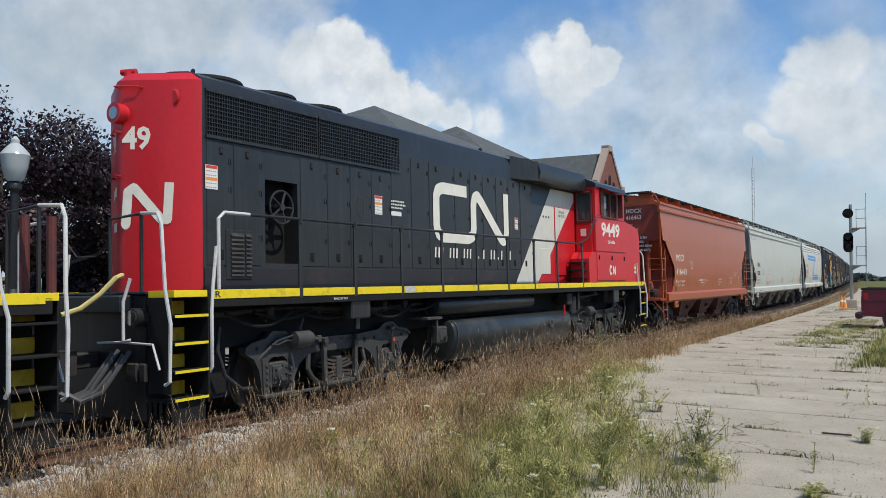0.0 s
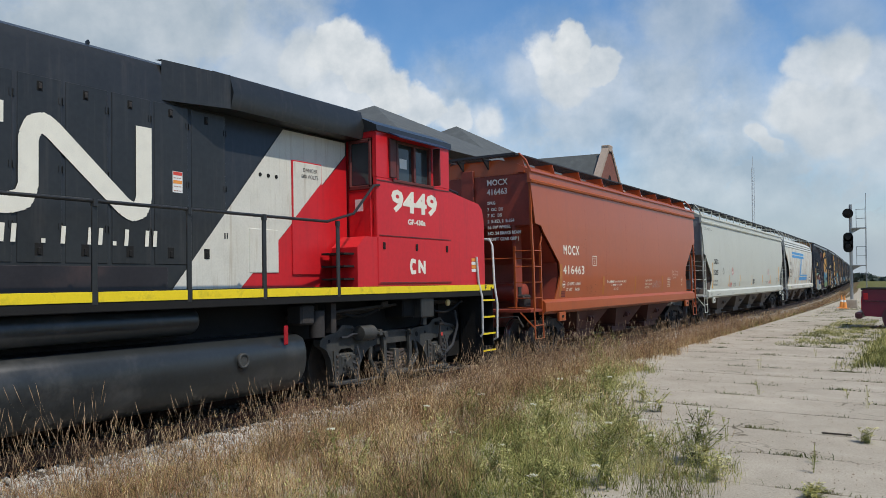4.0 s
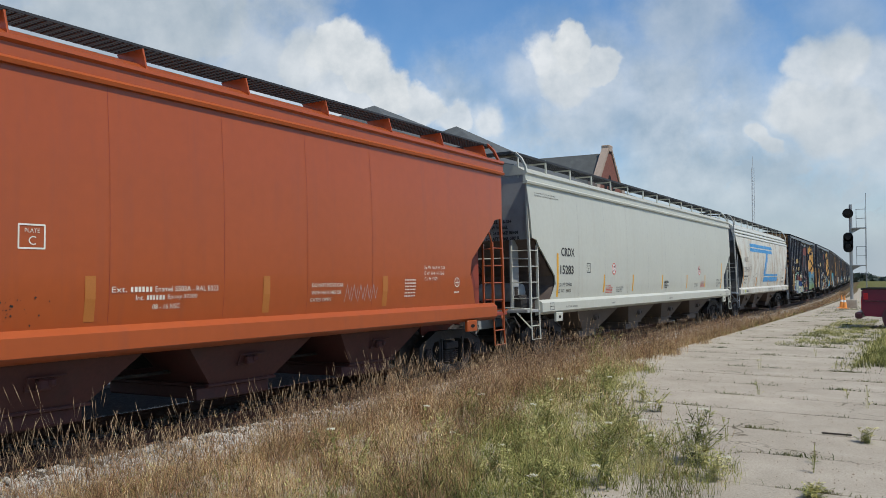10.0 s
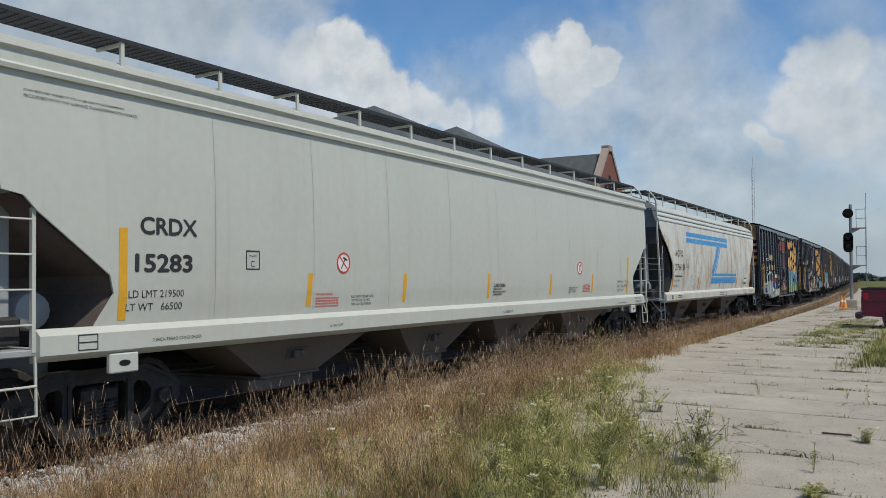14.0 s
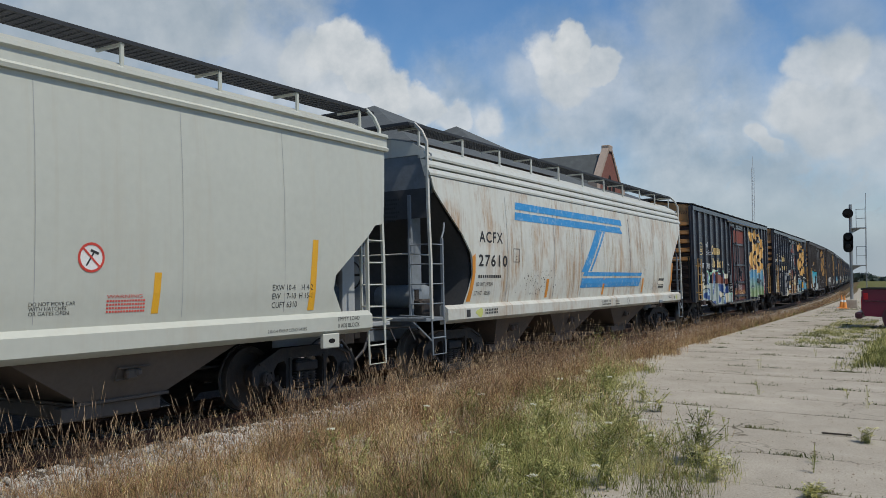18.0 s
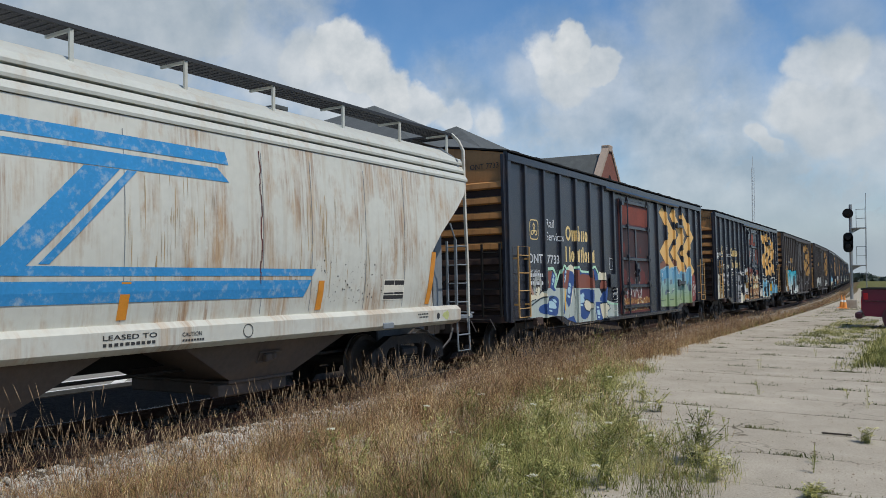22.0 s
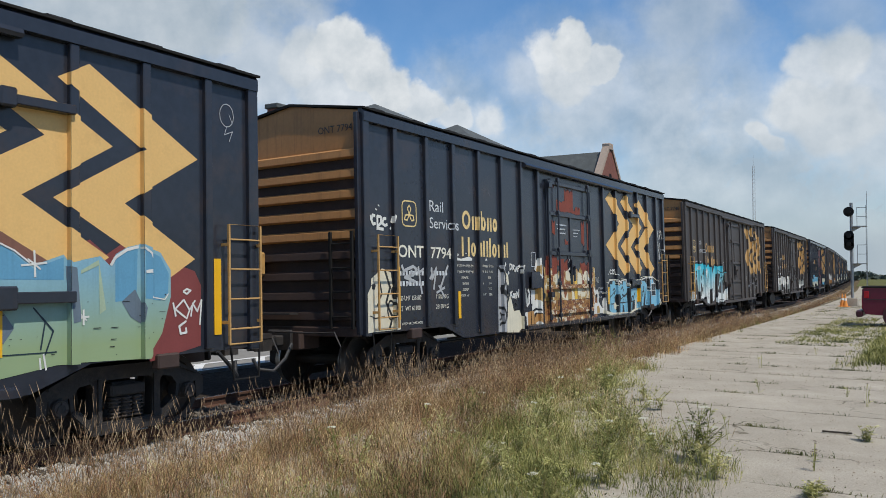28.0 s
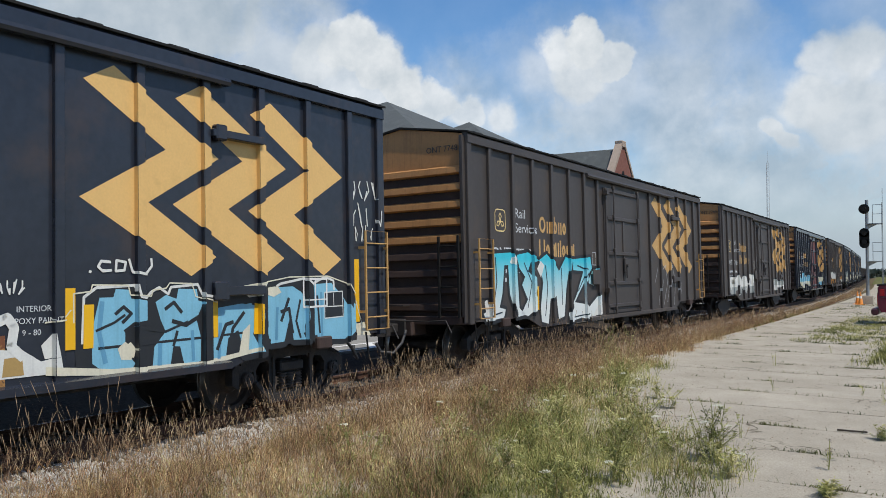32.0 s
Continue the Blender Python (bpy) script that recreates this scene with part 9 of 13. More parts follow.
def locomotive(label, number, full=True):
    lo = thing("locomotive", None, label, "locomotive", GROUP)
    # frame and walkway
    m = M().box(-1.54, 1.54, -8.48, 8.95, 1.52, 1.70, 0.01).box(-0.7, 0.7, -8.9, 8.95, 1.05, 1.52, 0.02)
    m.box(-1.35, 1.35, 6.0, 6.5, 1.2, 1.55, 0.02)
    part("frame", m, DARK, lo)
    part("underfloor_box", M().box(-0.95, 0.95, -7.9, 7.9, 0.95, 1.52, 0.02), DARK, lo)
    part("frame_bolster", M().box(1.30, 1.50, -5.53, -5.03, 1.25, 1.55, 0.02).box(1.30, 1.50, 6.36, 6.78, 1.18, 1.55, 0.02).cyl((1.4, -5.28, 1.08), (1.4, -5.28, 1.26), 0.05).cyl((1.4, 6.56, 1.05), (1.4, 6.56, 1.2), 0.06), BLACK, lo)
    posts = [-8.2, -6.75, -5.47, -4.17, -2.86, -1.53, -0.20, 1.11, 2.41, 4.0]
    ys = [-8.45] + posts[1:] + [8.9]
    for a, b in zip(ys, ys[1:]):
        for s in (1, -1):
            part("sill_stripe", M().box(s * 1.541, s * 1.549, a + 0.038, b - 0.038, 1.63, 1.745, 0.003), YELLOW, lo, "yellow sill stripe")
    part("walkway", M().box(-1.53, 1.53, -8.46, 8.93, 1.70, 1.735, 0.008), BLACK, lo)
    # hood
    y0, y1 = -8.02, 5.0
    prof = [(0.93, 1.72), (0.93, 4.52), (0.88, 4.66), (0.66, 4.76), (0.3, 4.81), (-0.3, 4.81), (-0.66, 4.76), (-0.88, 4.66), (-0.93, 4.52), (-0.93, 1.72)]
    notch = prof[:1] + [(0.93, 2.12), (0.64, 2.12), (0.64, 3.36), (0.93, 3.36)] + prof[1:]
    part("hood", M().prism(prof, y0, -6.83).prism(notch, -6.83, -6.12).prism(prof, -6.12, 2.36), BLACK, lo)
    part("rear_hood", M().prism(prof, 2.36, y1), BLACK, lo)
    part("air_intake_shroud", M().prism([(0.94, 4.20), (1.24, 4.20), (1.30, 4.42), (1.22, 4.66), (0.9, 4.78), (-0.9, 4.78), (-1.22, 4.66), (-1.30, 4.42), (-1.24, 4.20)], 1.55 + 0.55, y1 + 0.04), BLACK, lo)
    part("shroud_slope", M().add([(0.93, 2.1, 4.2), (0.93, 1.2, 4.2), (0.93, 1.2, 4.73), (1.24, 2.1, 4.66), (1.24, 2.1, 4.2), (0.9, 2.1, 4.76), (0.8, 1.2, 4.74)], [(0, 1, 4), (1, 2, 3, 4), (2, 6, 5, 3)]), BLACK, lo)
    # pointed hood end
    m = M().prism([(0.93, y0), (0.86, y0 - 0.10), (0.07, -8.60), (-0.07, -8.60), (-0.86, y0 - 0.10), (-0.93, y0)], 1.72, 4.60, "z")
    m.loft([[(0.93, y0, 4.60), (0.86, y0 - 0.10, 4.60), (0.07, -8.60, 4.60), (-0.07, -8.60, 4.60), (-0.86, y0 - 0.10, 4.60), (-0.93, y0, 4.60)], [(0.72, y0, 4.73), (0.66, y0 - 0.05, 4.73), (0.06, -8.45, 4.73), (-0.06, -8.45, 4.73), (-0.66, y0 - 0.05, 4.73), (-0.72, y0, 4.73)]])
    end = part("hood_end", m, RED, lo, "bright red pointed hood end")
    m = M().cyl((0.0, -8.55, 4.15), (0.0, -8.72, 4.15), 0.14, 18)
    part("headlight_housing", m, RED, lo)
    part("headlight_lens", M().cyl((0, -8.715, 4.15), (0, -8.725, 4.15), 0.085, 16), CHROME, lo)
    part("hood_end_grab_iron", M().tube([(0.02, -8.62, 4.5), (0.02, -8.72, 4.5), (0.28, -8.55, 4.5), (0.28, -8.45, 4.5)], 0.013, 6).tube([(0.02, -8.62, 3.9), (0.02, -8.72, 3.9), (-0.28, -8.55, 3.9), (-0.28, -8.45, 3.9)], 0.013, 6).tube([(0.02, -8.62, 3.3), (0.02, -8.72, 3.3), (-0.28, -8.55, 3.3), (-0.28, -8.45, 3.3)], 0.013, 6), RED, lo)
    part("classification_light", M().lathe([(0.10, 0), (0.12, 0.02), (0.12, 0.03), (0.09, 0.03)], (0.62, -8.26, 4.36), "y", 16), RED, lo)
    part("horn_bracket", M().cyl((-0.15, -8.35, 4.72), (-0.15, -8.35, 4.80), 0.07).cyl((-0.26, -8.39, 4.80), (-0.05, -8.31, 4.80), 0.045), RED, lo)
    # facing plane of the hood end, for paint
    a, b = Vector((0.86, y0 - 0.10)), Vector((0.07, -8.60))
    wdir = (a - b).normalized()
    fm = Matrix(((wdir.x, 0, wdir.y, b.x + 0.003), (wdir.y, 0, -wdir.x, b.y - 0.005), (0, 1, 0, 0), (0, 0, 0, 1)))
    if full:
        for s, u, z, h in (("49", -0.02, 3.67, 0.30),):
            words(s, h * 1.38, LETTER, lo, fm @ Matrix.Translation((u, z, 0)), sx=0.92, bold=0.012)
        m = M()
        n_line = [(-0.02, 2.62), (0.02, 2.64), (0.05, 3.08), (0.13, 3.14), (0.50, 2.70), (0.58, 2.70), (0.61, 3.20)]
        for i, q in enumerate(stroke(n_line, 0.125)):
            m.add([tuple(fm @ Vector((p[0], p[1], 0.0006 * i))) for p in q], [tuple(range(len(q)))])
        w2 = Vector((0.79, -0.48)).normalized()
        fm2 = Matrix(((w2.x, 0, w2.y, -0.07 - 0.003), (w2.y, 0, -w2.x, -8.605), (0, 1, 0, 0), (0, 0, 0, 1)))
        for i, q in enumerate(stroke([(-0.42, 3.06), (-0.16, 3.12), (-0.03, 3.08)], 0.125) + stroke([(-0.40, 2.62), (-0.02, 2.62)], 0.125)):
            m.add([tuple(fm2 @ Vector((p[0], p[1], 0.0006 * i))) for p in q], [tuple(range(len(q)))])
        words("94", 0.30 * 1.38, LETTER, lo, fm2 @ Matrix.Translation((-0.50, 3.67, 0)), sx=0.92, bold=0.012)
        part("emblem", m, LETTER, lo, "white emblem band", smooth=0)
    # grilles with bars
    for ga, gb in ((-7.95, -5.66), (-5.60, -3.35)):
        for s in (1, -1):
            g = part("radiator_grille", M().box(s * 0.925, s * 0.935, ga, gb, 3.86, 4.46), DARK, lo)
            bar = M()
            n = int((gb - ga) / 0.046)
            for k in range(n + 1):
                y = ga + (gb - ga) * k / n
                bar.box(s * 0.935, s * 0.950, y - 0.006, y + 0.006, 3.86, 4.46)
            for k in range(11):
                z = 3.86 + 0.6 * k / 10
                bar.box(s * 0.940, s * 0.956, ga, gb, z - 0.006, z + 0.006)
            bar.box(s * 0.93, s * 0.965, ga - 0.02, gb + 0.02, 4.46, 4.50).box(s * 0.93, s * 0.965, ga - 0.02, gb + 0.02, 3.82, 3.86)
            part("grille_mesh", bar, BLACK, g)
    # hood doors, latches and hinges
    doors = [(-7.95, -7.52), (-7.45, -6.92), (-6.05, -5.45), (-5.40, -4.85), (-4.80, -4.25), (-4.20, -3.65), (-3.60, -3.05), (-2.95, -2.38), (-2.32, -1.40), (-1.35, -0.78), (-0.72, -0.20), (-0.15, 0.40), (0.46, 1.02), (1.08, 1.62), (1.68, 2.28)]
    for s in (1, -1):
        for i, (a, b) in enumerate(doors):
            top = 3.78 if b < -3.3 else 4.16
            dpart = part("hood_door", M().box(s * 0.925, s * 0.940, a, b, 2.08, top, 0.006), BLACK, lo)
            if s > 0:
                h = M()
                for z in (2.45, 3.1, top - 0.28):
                    h.box(0.938, 0.948, b - 0.035, b - 0.015, z, z + 0.08).box(0.938, 0.948, b + 0.01, b + 0.028, z, z + 0.08)
                part("hinge", h, BLACK, dpart)["kind"] = "stuff"
                lt = M()
                lt.box(0.938, 0.944, a + 0.2, a + 0.30, 2.16, 2.30, 0.004).box(0.942, 0.958, a + 0.23, a + 0.27, 2.17, 2.25, 0.006)
                part("latch", lt, DARK, dpart)
                part("latch", M().box(0.938, 0.944, a + 0.22, a + 0.29, top - 0.17, top - 0.06, 0.004), DARK, dpart)
                part("latch_handle", M().box(0.943, 0.962, a + 0.235, a + 0.275, top - 0.15, top - 0.08, 0.008), STEEL, dpart)
        part("kick_panel", M().box(s * 0.928, s * 0.945, -8.0, 1.28, 1.74, 2.05, 0.006), KICK, lo)
    # hand brake recess, louvre, sight glass, labels
    part("handbrake_recess", M().box(0.642, 0.66, -6.82, -6.13, 2.13, 3.35), DARK, lo)
    w = M().hoop((0.92, -6.47, 2.97), 0.25, 0.019, "x", 26).cyl((0.66, -6.47, 2.97), (0.95, -6.47, 2.97), 0.055)
    for k in range(5):
        a = k * 1.2566
        w.cyl((0.92, -6.47, 2.97), (0.92, -6.47 + 0.25 * math.cos(a), 2.97 + 0.25 * math.sin(a)), 0.02, 6)
    part("handbrake_wheel", w, BLACK, lo)
    lv = part("louvre", M().box(0.94, 0.955, -7.62, -7.12, 1.88, 2.58, 0.01), BLACK, lo)
    sl = M()
    for k in range(10):
        z = 1.93 + k * 0.062
        sl.prism([(0.955, z), (0.985, z), (0.955, z + 0.045)], -7.54, -7.30).prism([(0.955, z), (0.985, z), (0.955, z + 0.045)], -7.26, -7.15)
    part("louvre_slat", sl, STEEL, lv)
    if full:
        paint(lo, stroke(ring(-4.52, 3.12, 0.10, 16, 0.17), 0.022, True), SPRING, "sight_glass", 0.942)
        for y, z, w_, cols in ((-7.98, 3.12, 0.22, (SIGNWHT, SIGNWHT, SIGNORG, SIGNWHT, SIGNWHT, SIGNRED)), (-4.12, 3.02, 0.22, (SIGNWHT, SIGNWHT, SIGNWHT, SIGNORG, SIGNWHT, SIGNRED)), (1.36, 3.02, 0.16, (SIGNWHT, SIGNWHT, SIGNORG, SIGNWHT, SIGNRED))):
            lab = part("warning_label", M().box(0.941, 0.945, y, y + w_, z, z + len(cols) * 0.055), SIGNWHT, lo)
            for k, cm in enumerate(cols):
                if cm is SIGNWHT:
                    paint(lab, bars(y + 0.015, y + w_ - 0.015, z + k * 0.055 + 0.018, 0.012, 5, k), cm and LABELINK, "small_lettering", 0.943)
                else:
                    part("label_band", M().box(0.9455, 0.9465, y + 0.008, y + w_ - 0.008, z + k * 0.055 + 0.006, z + k * 0.055 + 0.05), cm, lab)
        part("notice", M().box(0.941, 0.946, -3.62, -3.30, 3.03, 3.11), SIGNWHT, lo, "white notice plate")
        paint(lo, bars(-3.62, -3.2, 3.28, 0.03, 8, 60) + bars(-3.62, -3.15, 3.22, 0.03, 9, 61) + bars(-3.62, -3.25, 3.16, 0.03, 7, 62), LETTER, "small_lettering", 0.942)
        worm = [(-0.88, 3.69), (-1.85, 3.69), (-2.02, 3.64), (-2.09, 3.50), (-2.09, 2.92), (-2.02, 2.77), (-1.86, 2.72), (-0.82, 2.72), (-0.66, 2.77), (-0.60, 2.92), (-0.60, 3.46), (-0.54, 3.60), (-0.42, 3.64), (-0.32, 3.58), (0.62, 2.78), (0.74, 2.72), (0.86, 2.76), (0.91, 2.90), (0.91, 3.80)]
        paint(lo, stroke(worm, 0.235), LETTER, "emblem", 0.945, 2, "white looping emblem band")
        for y in (-2.18, -2.05, -1.92, -1.62, -1.49, -1.36, -1.06, -0.93, -0.80, -0.22, 0.12, 0.26, 0.62, 0.92, 1.04):
            paint(lo, [[(y, 2.30), (y + 0.055, 2.30), (y + 0.07, 2.50), (y + 0.015, 2.50)]], LETTER, "web_address_bar", 0.945, 2)
        for y in (-0.45, 0.46):
            paint(lo, [rect(y, y + 0.05, 2.30, 2.35)], LETTER, "web_address_bar", 0.945, 2)
        # slanting white and red fields before the cab
        z0, z1 = 1.76, 4.16
        part("white_field", M().add([(0.9425, 1.35, 1.76), (0.9425, 2.55, 1.76), (0.9425, 4.95, 3.95), (0.9425, 4.95, 4.16), (0.9425, 3.45, 4.16)], [(0, 1, 2, 3, 4)]), CREAM, lo, "weathered white slanting field", smooth=0)
        part("red_field", M().add([(0.938, 2.55, 1.76), (0.938, 4.98, 1.76), (0.938, 4.98, 3.95)], [(0, 1, 2)]), RED, lo, smooth=0)
        part("electrical_cabinet_door", M().box(0.93, 0.965, 3.62, 4.32, 1.95, 3.72, 0.01), RED, lo)
        part("cabinet_door_white_field", M().add([(0.967, 3.64, 2.80), (0.967, 4.30, 3.42), (0.967, 4.30, 3.70), (0.967, 3.64, 3.70)], [(0, 1, 2, 3)]), CREAM, lo, smooth=0)
        paint(lo, shift_polys(text_polys("DANGER", 0.085), 3.86, 3.56) + shift_polys(text_polys("600 VOLTS", 0.085), 3.82, 3.46), INK, "lettering", 0.966, 2)
        part("drain_holes", M().cyl((0.935, 2.95, 3.42), (0.95, 2.95, 3.42), 0.03).cyl((0.935, 3.12, 3.42), (0.95, 3.12, 3.42), 0.03).cyl((0.935, 3.29, 3.42), (0.95, 3.29, 3.42), 0.03), DARK, lo)
        part("hatch_outline", M().box(0.936, 0.95, 2.72, 3.32, 1.98, 2.62, 0.01), CREAM, lo)
    # roof fans, lifting eyes
    for y in (-7.15, -5.95, -4.75):
        f = part("radiator_fan", M().cyl((0, y, 4.72), (0, y, 4.825), 0.58, 28), BLACK, lo)
        part("fan_guard", M().lathe([(0.52, 0), (0.56, 0.02), (0.60, 0.0), (0.58, 0.05), (0.52, 0.05)], (0, y, 4.815), "z", 28), DARK, f)
    part("exhaust_stack", M().box(-0.3, 0.3, -1.2, -0.4, 4.72, 4.86, 0.04), BLACK, lo)
    part("lifting_eye", M().lathe([(0.03, -0.01), (0.05, 0.0), (0.03, 0.01)], (0.62, 0.35, 4.78), "y", 10).lathe([(0.03, -0.01), (0.05, 0.0), (0.03, 0.01)], (0.62, -7.9, 4.78), "y", 10).lathe([(0.03, -0.01), (0.05, 0.0), (0.03, 0.01)], (0.62, 4.4, 4.82), "y", 10), BLACK, lo)
    if not full:
        for x_, y_ in ((0.62, 9.2), (0.72, 9.46)):
            part("red_post", M().cyl((x_, y_, 1.66), (x_, y_, 2.62), 0.055, 10), DOORRED, lo, "dull red upright post")
        part("hood_end", M().prism([(0.93, 6.4), (0.07, 6.95), (-0.07, 6.95), (-0.93, 6.4)], 1.72, 4.62, "z"), RED, lo)
        part("hood_extension", M().prism(prof, 5.0, 6.4), BLACK, lo)
    if full:
        # cab
        ca, cb = 5.04, 7.36
        wz0, wz1, wy0, wy1 = 3.56, 4.24, 5.62, 6.72
        for s in (1, -1):
            part("cab_side_wall", M().box(s * 1.44, s * 1.52, ca, cb, 1.74, wz0, 0.012), RED, lo, "bright red cab side")
            for q in (M().box(s * 1.44, s * 1.52, ca, wy0, wz0, 4.34), M().box(s * 1.44, s * 1.52, wy1, cb, wz0, 4.34), M().box(s * 1.44, s * 1.52, wy0, wy1, wz1, 4.34)):
                part("cab_window_surround", q, RED, lo)
        part("cab_front_wall", M().box(-1.44, 1.44, cb - 0.08, cb, 1.74, 4.34), RED, lo)
        part("cab_rear_wall", M().box(-1.44, 0.94, ca, ca + 0.08, 1.74, 4.34).box(0.94, 1.44, ca, ca + 0.08, 1.74, 3.42).box(0.94, 1.44, ca, ca + 0.08, 4.22, 4.34), RED, lo)
        part("cab_floor", M().box(-1.44, 1.44, ca, cb, 2.5, 2.56), DARK, lo)
        part("cab_lining", M().box(-1.43, -1.38, ca + 0.1, cb - 0.1, 2.6, 4.3).box(-1.2, 1.2, cb - 0.14, cb - 0.1, 2.6, 4.3), SP_GREY, lo)
        part("cab_roof", M().prism([(1.56, 4.32), (1.54, 4.42), (1.20, 4.58), (0.5, 4.66), (-0.5, 4.66), (-1.20, 4.58), (-1.54, 4.42), (-1.56, 4.32)], ca - 0.02, cb + 0.05), BLACK, lo)
        part("roof_vent", M().box(0.2, 0.7, 5.9, 6.6, 4.62, 4.70, 0.02), BLACK, lo)
        part("sun_awning", M().add([(1.52, 5.35, 4.36), (1.52, 7.0, 4.36), (1.78, 7.0, 4.24), (1.78, 5.35, 4.24), (1.52, 5.35, 4.33), (1.52, 7.0, 4.33), (1.78, 7.0, 4.22), (1.78, 5.35, 4.22)], [(0, 1, 2, 3), (4, 5, 6, 7), (2, 3, 7, 6), (0, 3, 7, 4), (1, 2, 6, 5)]), spray("blue_black_awning", (0.012, 0.02, 0.05)), lo, "dark blue metal awning")
        win = part("cab_window", M().box(1.47, 1.475, wy0, wy1, wz0, wz1), GLASS, lo, "dusty sliding cab window")
        f = M()
        for y in (wy0, (wy0 + wy1) / 2 - 0.02, wy1 - 0.06):
            f.box(1.46, 1.535, y, y + 0.06, wz0, wz1, 0.008)
        f.box(1.46, 1.545, wy0 - 0.12, wy1 + 0.05, wz0 - 0.05, wz0, 0.008).box(1.46, 1.535, wy0, wy1, wz1 - 0.04, wz1, 0.008)
        part("window_frame", f, DOORRED, win)
        part("paper_notice", M().box(1.477, 1.479, 5.78, 6.0, 3.78, 3.95), SIGNWHT, win)
        part("wind_deflector", M().box(1.53, 1.68, wy1 + 0.06, wy1 + 0.09, wz0, wz1, 0.01).box(1.52, 1.56, wy0 - 0.22, wy0 - 0.05, wz0 + 0.02, wz1, 0.006), DOORRED, lo)
        part("rear_cab_window", M().box(1.02, 1.38, ca - 0.012, ca - 0.004, 3.44, 4.14, 0.06), GLASS, lo)
        part("rear_window_frame", M().box(0.97, 1.02, ca - 0.04, ca, 3.38, 4.2, 0.01).box(1.38, 1.43, ca - 0.04, ca, 3.38, 4.2, 0.01).box(0.97, 1.43, ca - 0.04, ca, 3.36, 3.43, 0.01).box(0.97, 1.43, ca - 0.04, ca, 4.14, 4.2, 0.01), DOORRED, lo)
        part("rear_door", M().box(0.96, 1.42, ca - 0.03, ca, 2.56, 3.32, 0.01), RED, lo)
        part("extinguisher_label", M().box(1.1, 1.26, ca - 0.036, ca - 0.031, 3.0, 3.2), SIGNWHT, lo)
        # battery box and ladder behind the cab, equipment cover under it
        part("cab_skirt", M().box(1.505, 1.535, ca, cb, 1.78, 2.58, 0.012), RED, lo)
        for y in (5.2, 6.18, 7.2):
            part("latch", M().box(1.53, 1.555, y - 0.03, y + 0.03, 2.36, 2.48, 0.01), DARK, lo)
        part("skirt_seam", M().box(1.525, 1.54, ca + 0.05, cb, 2.585, 2.60).box(1.525, 1.54, ca + 0.05, cb, 1.80, 1.815).box(1.522, 1.53, ca, cb, 3.50, 3.515), DOORRED, lo)
        part("side_cover", M().prism([(4.50, 1.75), (5.04, 1.75), (5.04, 2.56), (4.72, 2.56), (4.50, 2.38)], 1.0, 1.52, "x"), RED, lo)
        st = M()
        for k in range(3):
            st.box(1.0, 1.45, 4.24, 4.50, 1.86 + 0.2 * k, 1.89 + 0.2 * k)
        part("cab_steps", st, DARK, lo)
        # nose
        part("nose", M().prism([(7.36, 1.74), (8.72, 1.74), (8.72, 3.02), (8.66, 3.25), (8.52, 3.36), (7.36, 3.52)], -1.42, 1.50, "x"), RED, lo, "rounded red short nose")
        part("nose_top", M().prism([(7.40, 3.53), (8.40, 3.40), (8.40, 3.44), (7.40, 3.60)], -1.1, 1.3, "x").tube([(1.2, 7.6, 3.56), (1.2, 7.6, 3.66), (1.2, 8.2, 3.58), (1.2, 8.2, 3.46)], 0.02, 6), BLACK, lo)
        part("nose_vent", M().box(0.6, 1.1, 7.45, 7.7, 3.52, 3.72, 0.04), RED, lo)
        if full:
            words(number, 0.50, LETTER, lo, SIDE(1.524, 5.45, 3.03), name="number_lettering", sx=1.46, bold=0.017)
            paint(lo, fitted("F", 8.62, 8.71, 1.65, 1.73, 0.004), INK, "lettering", 1.549)
            paint(lo, fitted("GF-430a", 5.93, 6.50, 2.81, 2.91, 0.016), LETTER, "lettering", 1.522, 2)
            paint(lo, stroke([(6.14, 2.17), (6.02, 2.19), (5.98, 2.08), (6.02, 1.98), (6.14, 1.99)], 0.07) + stroke([(6.25, 1.97), (6.25, 2.18), (6.42, 1.98), (6.42, 2.19)], 0.065), LETTER, "emblem", 1.535, 2)
            for k, cm in enumerate((SIGNWHT, SIGNORG, SIGNWHT, SIGNORG)):
                part("warning_label", M().box(1.501, 1.506, 8.18, 8.36, 2.0 + k * 0.07, 2.06 + k * 0.07), cm, lo)
    # handrails
    rail = M().tube([(1.53, -8.30, 1.75), (1.53, -8.30, 2.66), (1.53, -8.20, 2.74), (1.53, -7.75, 2.74)], 0.024, 8)
    part("corner_handrail", rail, HANDRAIL, lo, "white-painted corner handrail")
    rail = M().tube([(1.53, -7.75, 2.74), (1.53, 3.3, 2.74), (1.53, 3.75, 2.74), (1.53, 4.4, 2.9), (1.53, 4.95, 3.4), (1.53, 5.1, 3.42)], 0.022, 8)
    part("side_handrail", rail, BLACK, lo)
    for p in posts[1:]:
        part("stanchion", M().box(1.515, 1.545, p - 0.035, p + 0.035, 1.60, 2.70, 0.006).cyl((1.53, p, 2.68), (1.53, p, 2.76), 0.04, 8), BLACK, lo)
